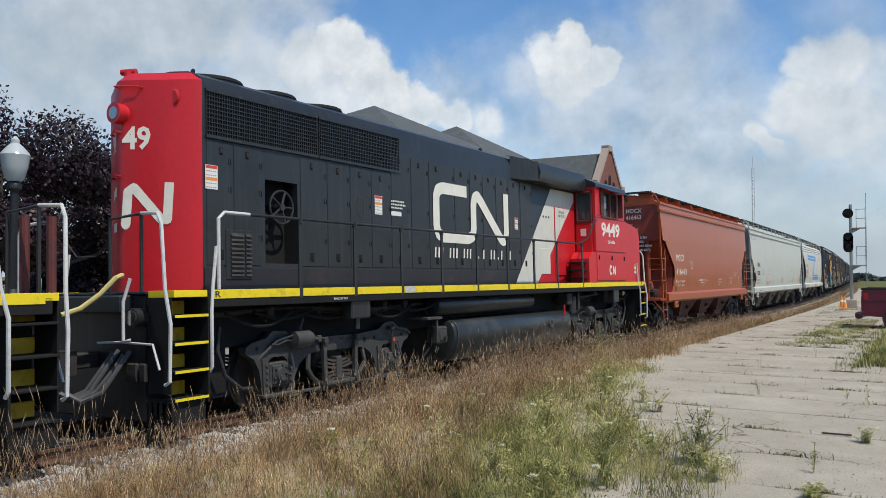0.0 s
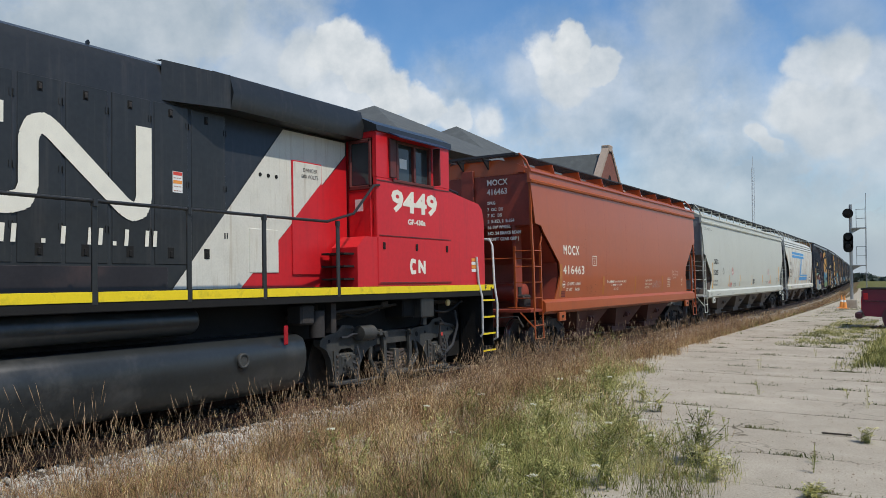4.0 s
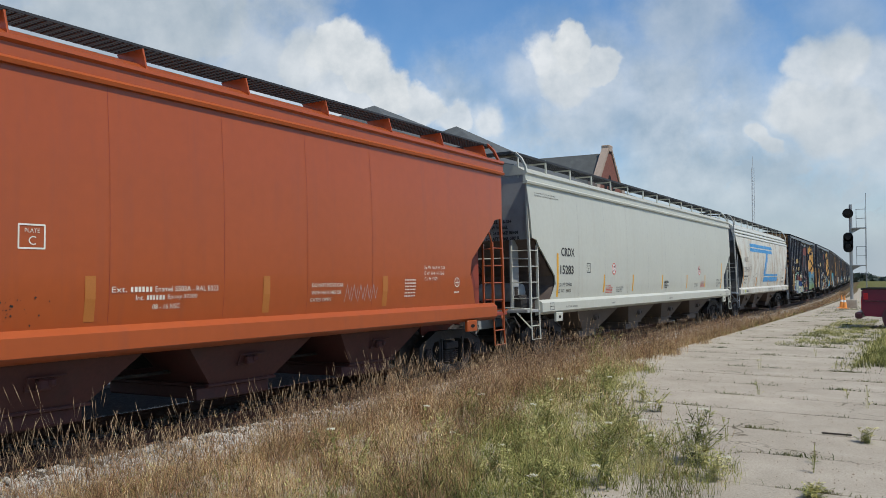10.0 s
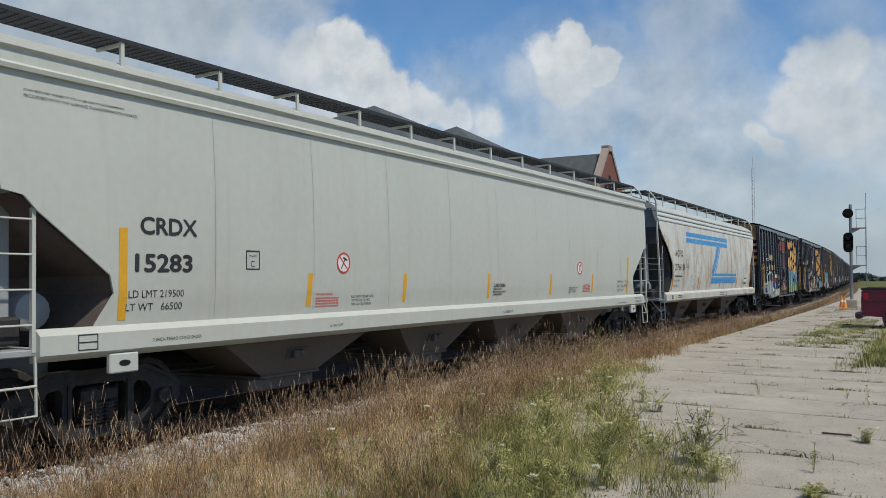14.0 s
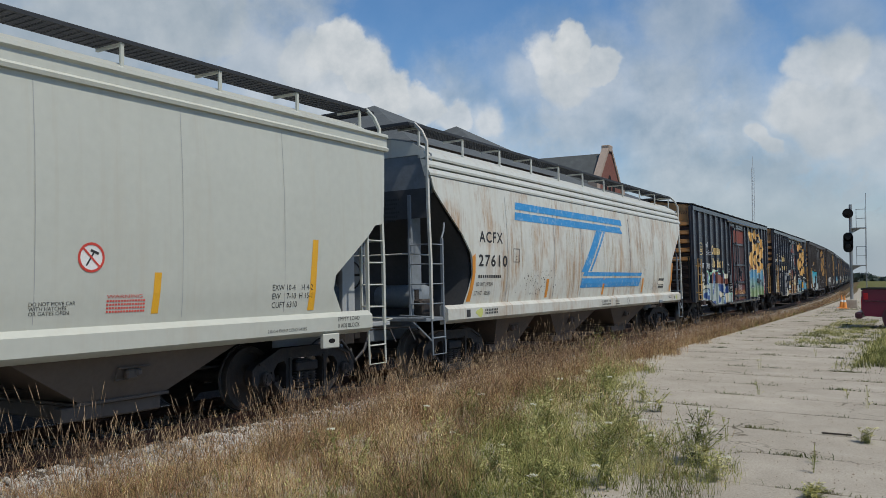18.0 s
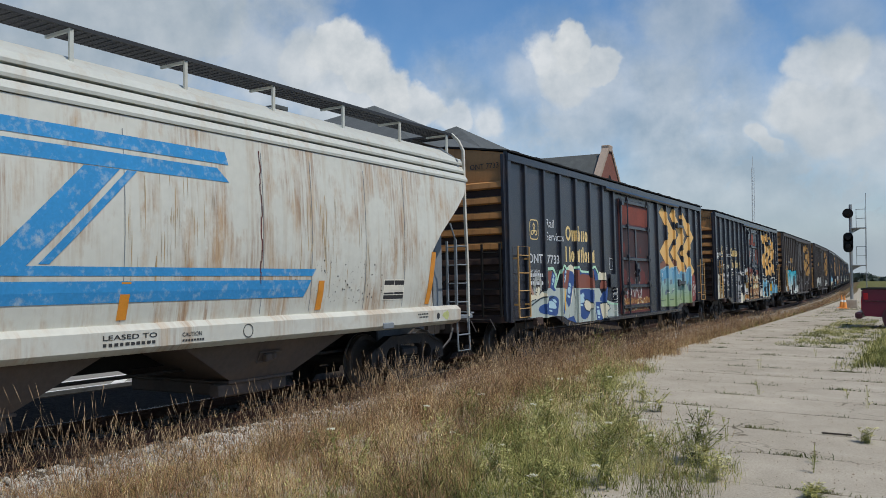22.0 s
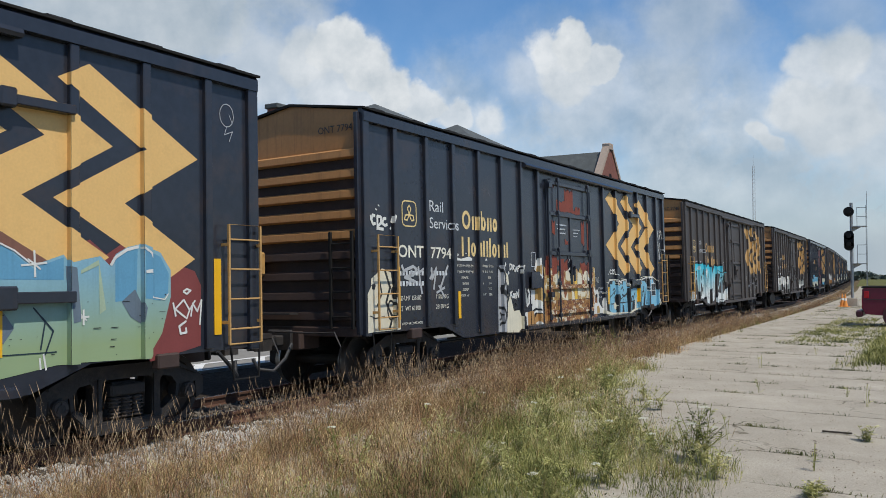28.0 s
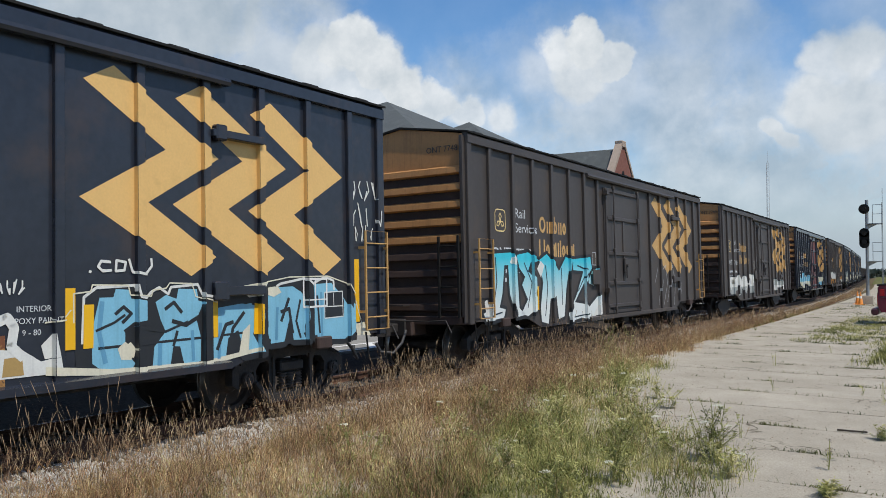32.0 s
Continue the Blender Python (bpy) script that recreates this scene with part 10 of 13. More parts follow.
    for d in (-1, 1):
        m = M()
        for s in (1, -1):
            m.tube([(s * 1.47, d * 9.10, 0.62), (s * 1.55, d * 9.10, 0.66), (s * 1.57, d * 9.10, 1.35), (s * 1.50, d * 9.12, 1.75), (s * 1.46, d * 9.14, 2.55), (s * 1.40, d * 9.14, 2.68), (s * 1.05, d * 9.10, 2.70)], 0.024, 8)
            m.tube([(s * 1.52, d * 8.46, 0.72), (s * 1.57, d * 8.46, 0.78), (s * 1.57, d * 8.46, 1.5), (s * 1.53, d * 8.40, 1.8), (s * 1.53, d * 8.34, 2.3)], 0.023, 8)
            m.tube([(s * 0.92, d * 9.16, 1.15), (s * 0.86, d * 9.22, 1.15), (s * 0.86, d * 9.22, 1.62), (s * 0.94, d * 9.18, 1.9)], 0.021, 8)
        part("step_handrail", m, HANDRAIL, lo, "white-painted step handrails")
        m = M()
        m.tube([(1.05, d * 9.10, 2.70), (0.45, d * 9.10, 2.66), (0.45, d * 9.10, 1.72)], 0.022, 8).tube([(-1.05, d * 9.10, 2.70), (-0.45, d * 9.10, 2.66), (-0.45, d * 9.10, 1.72)], 0.022, 8)
        m.tube([(1.05, d * 9.10, 1.74), (1.05, d * 9.10, 2.70)], 0.024, 8)
        part("end_handrail", m, BLACK, lo)
        part("safety_chain", M().tube([(0.45, d * 9.10, 2.4), (0.2, d * 9.12, 2.2), (-0.2, d * 9.12, 2.2), (-0.45, d * 9.10, 2.4)], 0.012, 6), STEEL, lo)
        # pilot plate, anticlimber, hoses, coupler
        m = M().box(-1.06, 1.06, d * 8.95, d * 9.02, 0.14, 1.70, 0.02).box(1.06, 1.50, d * 8.97, d * 9.02, 0.14, 0.42, 0.02).box(-1.50, -1.06, d * 8.97, d * 9.02, 0.14, 0.42, 0.02).box(-0.8, 0.8, d * 9.0, d * 9.22, 1.48, 1.70, 0.02)
        part("pilot_plate", m, BLACK, lo)
        part("end_walkway", M().box(-1.05, 1.05, d * 8.4, d * 9.04, 1.70, 1.74, 0.01), BLACK, lo)
        part("end_stripe", M().box(1.07, 1.54, d * 8.50, d * 9.02, 1.66, 1.745, 0.004).box(-1.54, -1.07, d * 8.50, d * 9.02, 1.66, 1.745, 0.004), YELLOW, lo)
        part("coupler", M().box(-0.10, 0.10, d * 9.0, d * 9.42, 0.78, 0.98, 0.02).prism([(-0.14, d * 9.38), (0.18, d * 9.38), (0.20, d * 9.62), (0.08, d * 9.68), (-0.02, d * 9.5), (-0.14, d * 9.6)], 0.72, 1.02, "z"), STEEL, lo)
        for k, (x, dz) in enumerate(((0.42, 0.0), (0.52, 0.03), (0.62, -0.03), (0.74, 0.02))):
            part("air_hose", M().tube([(x, d * 9.03, 0.98 + dz), (x - 0.03, d * 9.16, 0.80 + dz), (x - 0.14, d * 9.32, 0.52), (x - 0.3, d * 9.5, 0.42), (x - 0.42, d * 9.62, 0.52)], 0.033, 8), GREYHOSE, lo)
        part("ditch_light", M().cyl((0.95, d * 9.0, 1.42), (0.95, d * 9.17, 1.42), 0.12, 14), BLACK, lo)
        part("ditch_light_lens", M().cyl((0.95, d * 9.165, 1.42), (0.95, d * 9.18, 1.42), 0.095, 14), CHROME, lo)
        part("uncoupling_lever", M().tube([(0.2, d * 9.1, 1.1), (0.7, d * 9.14, 1.12), (1.3, d * 9.14, 1.1), (1.42, d * 9.14, 0.8)], 0.016, 6), HANDRAIL, lo)
        part("receptacle_box", M().box(0.95, 1.08, d * 9.02, d * 9.08, 0.62, 0.86, 0.02).box(0.70, 0.92, d * 9.02, d * 9.08, 0.62, 0.86, 0.02), STEEL, lo)
        for s in (1, -1):
            corner_steps(lo, s, d, full)
        loco_truck(lo, 6.02 if d > 0 else -5.45)
    part("jumper_cable", M().tube([(0.62, -9.05, 1.95), (0.7, -9.2, 1.92), (0.60, -9.35, 1.72), (0.50, -9.55, 1.55), (0.42, -9.75, 1.48)], 0.032, 8), spray("pale_yellow_hose", (0.52, 0.44, 0.16)), lo, "pale yellow jumper cable")
    # tank and reservoirs
    side = [(0.75, 0.24), (1.02, 0.25), (1.22, 0.31), (1.35, 0.41), (1.43, 0.54), (1.465, 0.69), (1.465, 0.84), (1.435, 0.955), (1.385, 1.03), (1.31, 1.065), (1.15, 1.085), (0.70, 1.12)]
    shape = side + [(-x, z) for x, z in reversed(side)]
    tank_m = M().loft([[(x * q, y, 0.69 + (z - 0.69) * q) for x, z in shape] for y, q in ((-2.32, 0.0), (-2.32, 0.90), (-2.29, 0.97), (-2.22, 1.0), (3.30, 1.0), (3.37, 0.97), (3.40, 0.90), (3.40, 0.0))])
    part("fuel_tank", tank_m, TANK, lo)
    rim = M()
    for s in (-1, 1):
        rim.tube([(s * (x + 0.004), -2.225, z) for x, z in side], 0.012, 6)
    part("tank_end_rim", rim, GEAR, lo)
    bx = part("tank_valve_box", M().box(1.10, 1.36, -2.78, -2.42, 0.66, 0.98, 0.03).box(1.36, 1.38, -2.72, -2.50, 0.72, 0.90, 0.01), GEAR, lo)
    part("valve_knob", M().cyl((1.38, -2.57, 0.77), (1.42, -2.57, 0.77), 0.04, 10), STEEL, bx)
    part("tank_bracket", M().box(0.9, 1.45, -3.25, -2.75, 1.12, 1.17, 0.01).box(1.38, 1.42, -2.90, -2.86, 0.86, 1.12), GEAR, lo)
    part("tank_fitting", M().cyl((1.40, 2.05, 0.80), (1.49, 2.05, 0.80), 0.10, 18).hoop((1.49, 2.05, 0.80), 0.085, 0.018, "x", 18), GEAR, lo)
    part("fuel_gauge", M().box(1.46, 1.49, 2.84, 2.92, 0.95, 1.22, 0.01), RUBY, lo)
    part("air_reservoir", M().lathe([(0.04, -2.1), (0.15, -2.07), (0.185, -2.0), (0.185, 2.0), (0.15, 2.07), (0.04, 2.1)], (1.22, -0.66, 1.36), "y", 18), TANK, lo)
    m = M()
    for k in range(5):
        m.tube([(1.2 - 0.12 * k, -8.4, 1.42 - 0.05 * k), (1.15 - 0.12 * k, -6.6, 1.46), (1.25 - 0.1 * k, -4.6, 1.38 - 0.05 * k), (1.1 - 0.1 * k, -2.9, 1.42)], 0.025, 6)
        m.tube([(1.2 - 0.12 * k, 8.3, 1.42 - 0.05 * k), (1.15 - 0.12 * k, 7.0, 1.46), (1.25 - 0.1 * k, 4.6, 1.38 - 0.05 * k), (1.1 - 0.1 * k, 3.4, 1.30)], 0.025, 6)
    m.box(1.1, 1.4, 3.3, 3.6, 1.2, 1.5, 0.03).cyl((1.3, 3.75, 1.0), (1.3, 3.75, 1.4), 0.12, 12).box(1.25, 1.38, 4.0, 4.12, 1.05, 1.5)
    part("underfloor_piping", m, STEEL, lo)
    r = random.Random(12)
    for y in (-7.1, -5.9, -4.3, -3.7, 3.9, 5.5):
        w_, h_ = r.uniform(0.08, 0.2), r.uniform(0.08, 0.18)
        part("underfloor_fitting", M().box(1.0, 1.1 + 0.2 * r.random(), y, y + w_, 1.48 - h_, 1.5, 0.02).cyl((1.1, y + w_ / 2, 1.5 - h_ - 0.08), (1.1, y + w_ / 2, 1.5 - h_), 0.03, 8), STEEL, lo)
    for k, (ya, yb, sag) in enumerate(((-8.0, -6.7, 0.20), (-7.4, -6.2, 0.12), (-6.5, -5.0, 0.16), (-5.0, -3.6, 0.20), (-4.2, -2.6, 0.12), (4.2, 5.6, 0.16), (6.6, 8.0, 0.18))):
        x = 1.32 - 0.07 * (k % 3)
        part("flexible_hose", M().tube([(x + 0.04 * math.sin(0.26 * j), ya + (yb - ya) * j / 12, 1.43 - sag * 4 * (j / 12) * (1 - j / 12)) for j in range(13)], 0.024, 8), DARK, lo)
    part("drain_hose", M().tube([(1.16, -2.95, 1.32), (1.24, -2.78, 1.05), (1.22, -2.82, 0.62), (1.15, -3.1, 0.34), (1.05, -3.5, 0.28)], 0.022, 8), DARK, lo)
    part("sand_hose", M().tube([(1.2, -6.35, 1.3), (1.26, -6.5, 1.08), (1.2, -6.9, 1.0), (1.1, -7.25, 0.7)], 0.03, 8), HOSE, lo)
    if full:
        paint(lo, fitted("R", -8.38, -8.29, 1.65, 1.73, 0.004), INK, "lettering", 1.549)
        paint(lo, fitted("BRAKE CUT OUT", -6.02, -5.68, 1.56, 1.595, 0.004), LETTER, "lettering", 1.541)
        paint(lo, [rect(-4.10, -3.84, 1.635, 1.742), [(-3.86, 1.635), (-3.80, 1.64), (-3.76, 1.70), (-3.80, 1.742), (-3.86, 1.742)]], PEELED, "peeled_stripe", 1.549)
    part("tag_plate", M().cyl((1.38, 7.42, 1.42), (1.42, 7.42, 1.42), 0.06, 12), GOLDLET, lo)
    for d in (-1, 1):
        part("side_plate", M().box(0.96, 1.0, d * 7.7, d * 8.5, 0.35, 1.5), DARK, lo)
        part("brake_hose", M().tube([(1.2, d * 8.0, 1.25), (1.22, d * 8.05, 0.95), (1.2, d * 7.9, 0.6), (1.15, d * 7.55, 0.38), (1.1, d * 7.3, 0.36)], 0.028, 8), HOSE, lo)
    return lo


loco = locomotive("black and red diesel locomotive with yellow sill stripe", "9449")
lead = locomotive("black and red diesel locomotive leading the train", "", full=False)
TRAIN += [(loco, 15.68, 5.18), (lead, -3.85, 5.18)]
# ---------------------------------------------------------------- ground and track
def line(s, b):
    """Like rail_line, straight on beyond 420 m."""
    if s <= 420:
        x, y, _ = rail_line(s, b)
        return x, y
    x, y, th = rail_line(420, b)
    return x - math.sin(th) * (s - 420), y + math.cos(th) * (s - 420)


def strip(profile, stations):
    """Open sheet: (b, z) profile pulled along the track line."""
    m = M()
    m.loft([[(*line(s, b), z) for b, z in profile] for s in stations], closed=False, caps=False)
    return m


def grain(name, c1, c2, c3, scale, rough=0.9, bump=0.5, bscale=60, big=0.25, lo=0.35, hi=0.65, cracks=0.0):
    """Earth-like surface: three colours in patches over two scales, with relief."""
    m = bpy.data.materials.new(name)
    m.use_nodes = True
    nt = m.node_tree
    N, Lk = nt.nodes.new, nt.links.new
    b = nt.nodes["Principled BSDF"]
    b.inputs["Roughness"].default_value = rough
    b.inputs["Specular IOR Level"].default_value = 0.06
    tc = N("ShaderNodeTexCoord")
    where = N("ShaderNodeNewGeometry").outputs["Position"] if cracks else tc.outputs["Object"]
    n1, n2, n3 = N("ShaderNodeTexNoise"), N("ShaderNodeTexNoise"), N("ShaderNodeTexNoise")
    for n, s, d in ((n1, scale, 8), (n2, big, 6), (n3, bscale, 4)):
        n.inputs["Scale"].default_value, n.inputs["Detail"].default_value = s, d
        n.inputs["Roughness"].default_value = 0.65
        Lk(where, n.inputs["Vector"])
    r1, r2 = N("ShaderNodeMapRange"), N("ShaderNodeMapRange")
    for r, n in ((r1, n1), (r2, n2)):
        r.inputs[1].default_value, r.inputs[2].default_value = lo, hi
        Lk(n.outputs[0], r.inputs[0])
    x1, x2 = N("ShaderNodeMix"), N("ShaderNodeMix")
    x1.data_type = x2.data_type = "RGBA"
    x1.inputs[6].default_value, x1.inputs[7].default_value = (*c1, 1), (*c2, 1)
    x2.inputs[7].default_value = (*c3, 1)
    Lk(r1.outputs[0], x1.inputs[0])
    Lk(x1.outputs[2], x2.inputs[6])
    mu = N("ShaderNodeMath")
    mu.operation, mu.inputs[1].default_value = "MULTIPLY", 0.7
    Lk(r2.outputs[0], mu.inputs[0])
    Lk(mu.outputs[0], x2.inputs[0])
    col = x2.outputs[2]
    if cracks:
        # pale and dark grit, and hairline cracks in places
        gr, gm = N("ShaderNodeTexNoise"), N("ShaderNodeMapRange")
        gr.inputs["Scale"].default_value, gr.inputs["Detail"].default_value, gr.inputs["Roughness"].default_value = 45, 5, 0.8
        Lk(where, gr.inputs["Vector"])
        gm.inputs[1].default_value, gm.inputs[2].default_value, gm.inputs[3].default_value, gm.inputs[4].default_value = 0.3, 0.7, 0.72, 1.25
        Lk(gr.outputs[0], gm.inputs[0])
        hs = N("ShaderNodeHueSaturation")
        Lk(col, hs.inputs["Color"])
        Lk(gm.outputs[0], hs.inputs["Value"])
        wv, ad, vo = N("ShaderNodeTexNoise"), N("ShaderNodeVectorMath"), N("ShaderNodeTexVoronoi")
        wv.inputs["Scale"].default_value, wv.inputs["Detail"].default_value = 2.2, 6
        Lk(where, wv.inputs["Vector"])
        ad.operation = "ADD"
        Lk(where, ad.inputs[0])
        Lk(wv.outputs["Color"], ad.inputs[1])
        vo.feature = "DISTANCE_TO_EDGE"
        vo.inputs["Scale"].default_value = 0.42
        Lk(ad.outputs[0], vo.inputs["Vector"])
        cm, cg, cx = N("ShaderNodeMapRange"), N("ShaderNodeMapRange"), N("ShaderNodeMath")
        cm.inputs[1].default_value, cm.inputs[2].default_value, cm.inputs[3].default_value, cm.inputs[4].default_value = 0.003, 0.008, cracks, 0.0
        Lk(vo.outputs["Distance"], cm.inputs[0])
        cg.inputs[1].default_value, cg.inputs[2].default_value = 0.50, 0.62
        Lk(n2.outputs[0], cg.inputs[0])
        cx.operation = "MULTIPLY"
        Lk(cm.outputs[0], cx.inputs[0])
        Lk(cg.outputs[0], cx.inputs[1])
        x3 = N("ShaderNodeMix")
        x3.data_type = "RGBA"
        x3.inputs[7].default_value = (0.09, 0.075, 0.05, 1)
        Lk(cx.outputs[0], x3.inputs[0])
        Lk(hs.outputs[0], x3.inputs[6])
        col = x3.outputs[2]
    Lk(col, b.inputs["Base Color"])
    bp = N("ShaderNodeBump")
    bp.inputs["Strength"].default_value, bp.inputs["Distance"].default_value = bump, 0.03
    Lk(n3.outputs[0], bp.inputs["Height"])
    Lk(bp.outputs[0], b.inputs["Normal"])
    return m


def leafy(name, cols, rough=0.7, tuft=5.0, trans=0.25):
    """Blades or leaves: each one takes a shade between the colours."""
    m = bpy.data.materials.new(name)
    m.use_nodes = True
    nt = m.node_tree
    N, Lk = nt.nodes.new, nt.links.new
    b = nt.nodes["Principled BSDF"]
    g, ramp = N("ShaderNodeNewGeometry"), N("ShaderNodeValToRGB")
    els = ramp.color_ramp.elements
    els[0].color, els[1].color = (*cols[0], 1), (*cols[-1], 1)
    for i, c in enumerate(cols[1:-1]):
        e = els.new((i + 1) / (len(cols) - 1))
        e.color = (*c, 1)
    # shades keep together in tufts, and differ a little from blade to blade
    no, sm = N("ShaderNodeTexNoise"), N("ShaderNodeMath")
    no.inputs["Scale"].default_value, no.inputs["Detail"].default_value = tuft, 3
    Lk(g.outputs["Position"], no.inputs["Vector"])
    mr = N("ShaderNodeMapRange")
    mr.inputs[1].default_value, mr.inputs[2].default_value, mr.inputs[3].default_value, mr.inputs[4].default_value = 0.32, 0.68, 0.0, 0.6
    Lk(no.outputs[0], mr.inputs[0])
    sm.operation, sm.inputs[1].default_value = "MULTIPLY_ADD", 0.4
    Lk(g.outputs["Random Per Island"], sm.inputs[0])
    Lk(mr.outputs[0], sm.inputs[2])
    wide, wr, ws = N("ShaderNodeTexNoise"), N("ShaderNodeMapRange"), N("ShaderNodeMath")
    wide.inputs["Scale"].default_value, wide.inputs["Detail"].default_value = tuft * 0.22, 3
    Lk(g.outputs["Position"], wide.inputs["Vector"])
    wr.inputs[1].default_value, wr.inputs[2].default_value, wr.inputs[3].default_value, wr.inputs[4].default_value = 0.35, 0.65, -0.22, 0.22
    Lk(wide.outputs[0], wr.inputs[0])
    ws.operation = "ADD"
    Lk(sm.outputs[0], ws.inputs[0])
    Lk(wr.outputs[0], ws.inputs[1])
    Lk(ws.outputs[0], ramp.inputs[0])
    Lk(ramp.outputs[0], b.inputs["Base Color"])
    b.inputs["Roughness"].default_value = rough
    b.inputs["Specular IOR Level"].default_value = 0.3
    tr, mx, out = N("ShaderNodeBsdfTranslucent"), N("ShaderNodeMixShader"), nt.nodes["Material Output"]
    Lk(ramp.outputs[0], tr.inputs[0])
    mx.inputs[0].default_value = trans
    Lk(b.outputs[0], mx.inputs[1])
    Lk(tr.outputs[0], mx.inputs[2])
    Lk(mx.outputs[0], out.inputs[0])
    return m


EARTH = grain("dry_earth", (0.13, 0.095, 0.055), (0.21, 0.16, 0.095), (0.09, 0.075, 0.04), 1.3, bump=0.6)
STONE = grain("limestone_ballast", (0.28, 0.26, 0.225), (0.52, 0.495, 0.44), (0.15, 0.13, 0.10), 22, bump=0.9, bscale=26)
# bed brown darkened to deepen the shade under the train
OLDBED = grain("dark_track_bed", (0.036, 0.029, 0.023), (0.085, 0.068, 0.052), (0.026, 0.021, 0.017), 14, bump=0.9, bscale=24)
CONCRETE = grain("worn_concrete", (0.365, 0.325, 0.262), (0.48, 0.432, 0.352), (0.28, 0.247, 0.195), 2.2, rough=0.9, bump=0.3, bscale=55, big=0.45, lo=0.3, hi=0.7, cracks=0.9)
JOINT = grain("joint_dirt", (0.10, 0.08, 0.05), (0.34, 0.29, 0.22), (0.36, 0.31, 0.24), 3.5, big=1.2, lo=0.42, hi=0.55)
ASPHALT = grain("pale_paved_lot", (0.24, 0.235, 0.22), (0.34, 0.33, 0.305), (0.19, 0.185, 0.175), 5, bump=0.3)
LAWN = grain("rough_lawn", (0.06, 0.085, 0.02), (0.13, 0.14, 0.045), (0.17, 0.14, 0.07), 2.2, bump=0.8, bscale=40)
TIE = mat("weathered_tie_wood", (0.075, 0.058, 0.045), 0.9, var=0.35, scale=5, bump=0.6, bscale=30, rnd=0.3)
RUSTRAIL = mat("rusty_rail", (0.11, 0.055, 0.035), 0.75, 0.3, var=0.25, scale=6, bump=0.2)
RAILTOP = mat("polished_rail_head", (0.45, 0.44, 0.42), 0.25, 0.95, var=0.1, scale=10)

stations = [-300, -120, -40] + list(range(-20, 120, 4)) + list(range(120, 421, 15)) + [600, 1200, 3000]
sheet = [(-1500, -0.1), (-60, -0.1), (-13, -0.06), (-5.2, -0.10), (-2.6, -0.26), (-1.9, -0.24), (1.9, -0.24), (2.5, -0.20), (3.1, -0.03), (3.72, 0.13), (4.2, 0.14), (12, 0.14), (40, 0.14), (1500, 0.0)]
g = part("ground", strip(sheet, stations), EARTH)
tagged(g, "dry earth and rough grass ground round the tracks", "ground", kind="structure")
lot_s = [s for s in stations if -60 <= s <= 200]
part_lot = part("car_park", strip([(-7.7, -0.05), (-4.03, -0.085), (-4.02, -0.20)], lot_s), ASPHALT)
tagged(part_lot, "pale paved car park beyond the tracks", "car park", kind="structure")
tagged(part("verge", strip([(-13.0, -0.02), (-7.6, -0.03), (-7.58, -0.07)], [s for s in stations if -60 <= s <= 40]), LAWN), "mown green verge beyond the car park", "lawn", kind="structure")
PAINTLINE = mat("white_road_paint", (0.68, 0.68, 0.66), 0.7, var=0.15, scale=5)
edge_line = part("edge_line", strip([(-5.06, -0.069), (-4.90, -0.070)], lot_s), PAINTLINE, part_lot, "long white edge line")
edge_kerb = part("kerb_line", strip([(-4.12, -0.079), (-4.035, -0.080)], lot_s), PAINTLINE, part_lot, "worn white line along the edge")
for k in range(70):
    (xa, ya), (xb, yb) = line(-30 + k * 1.9, -4.08), line(-29.1 + k * 1.9, -4.95)
    part("hatch_mark", M().add([(xa, ya, -0.078), (xa, ya + 0.30, -0.078), (xb, yb + 0.30, -0.0695), (xb, yb, -0.0695)], [(0, 1, 2, 3)]), PAINTLINE, part_lot)

track = thing("railway_track", None, "rusty rails on dark weathered wooden ties", "track", kind="structure")
part("track_bed", strip([(-1.9, -0.23), (-1.4, -0.175), (1.35, -0.165), (1.9, -0.23)], [s for s in stations if -120 <= s <= 420]), OLDBED, track)
# dark strip added where the train's shade falls on the far side
part("cinder_path", strip([(-4.02, -0.15), (-2.6, -0.245), (-1.7, -0.215)], [s for s in stations if -120 <= s <= 200]), OLDBED, track)
part("ballast_shoulder", strip([(1.15, -0.166), (1.6, -0.17), (2.4, -0.195), (3.0, -0.06)], [s for s in stations if -20 <= s <= 120]), STONE, track)
for b, z in ((-0.755, -0.018), (0.755, 0.018)):
    rings = [[(*line(s, b - 0.07), z - 0.17), (*line(s, b + 0.07), z - 0.17), (*line(s, b + 0.07), z - 0.155), (*line(s, b + 0.012), z - 0.13), (*line(s, b + 0.012), z - 0.05), (*line(s, b + 0.036), z - 0.04), (*line(s, b + 0.036), z - 0.006),
              (*line(s, b + 0.028), z), (*line(s, b - 0.028), z), (*line(s, b - 0.036), z - 0.006), (*line(s, b - 0.036), z - 0.04), (*line(s, b - 0.012), z - 0.05), (*line(s, b - 0.012), z - 0.13), (*line(s, b - 0.07), z - 0.155)] for s in stations if -120 <= s <= 420]
    r = part("rail", M().loft(rings), RUSTRAIL, track, "rusty steel rail with a bright head")
    r.data.materials.append(RAILTOP)
    for p in r.data.polygons:
        if p.normal.z > 0.9 and p.center.z > z - 0.01:
            p.material_index = 1
tie_me = M().box(-1.3, 1.3, -0.11, 0.11, -0.30, -0.15, 0.015).mesh("tie", TIE)
plate_me = M().box(0.64, 0.87, -0.09, 0.09, -0.152, -0.142).box(-0.87, -0.64, -0.09, 0.09, -0.168, -0.158).mesh("tie_plate", RUSTRAIL)
rt = random.Random(11)
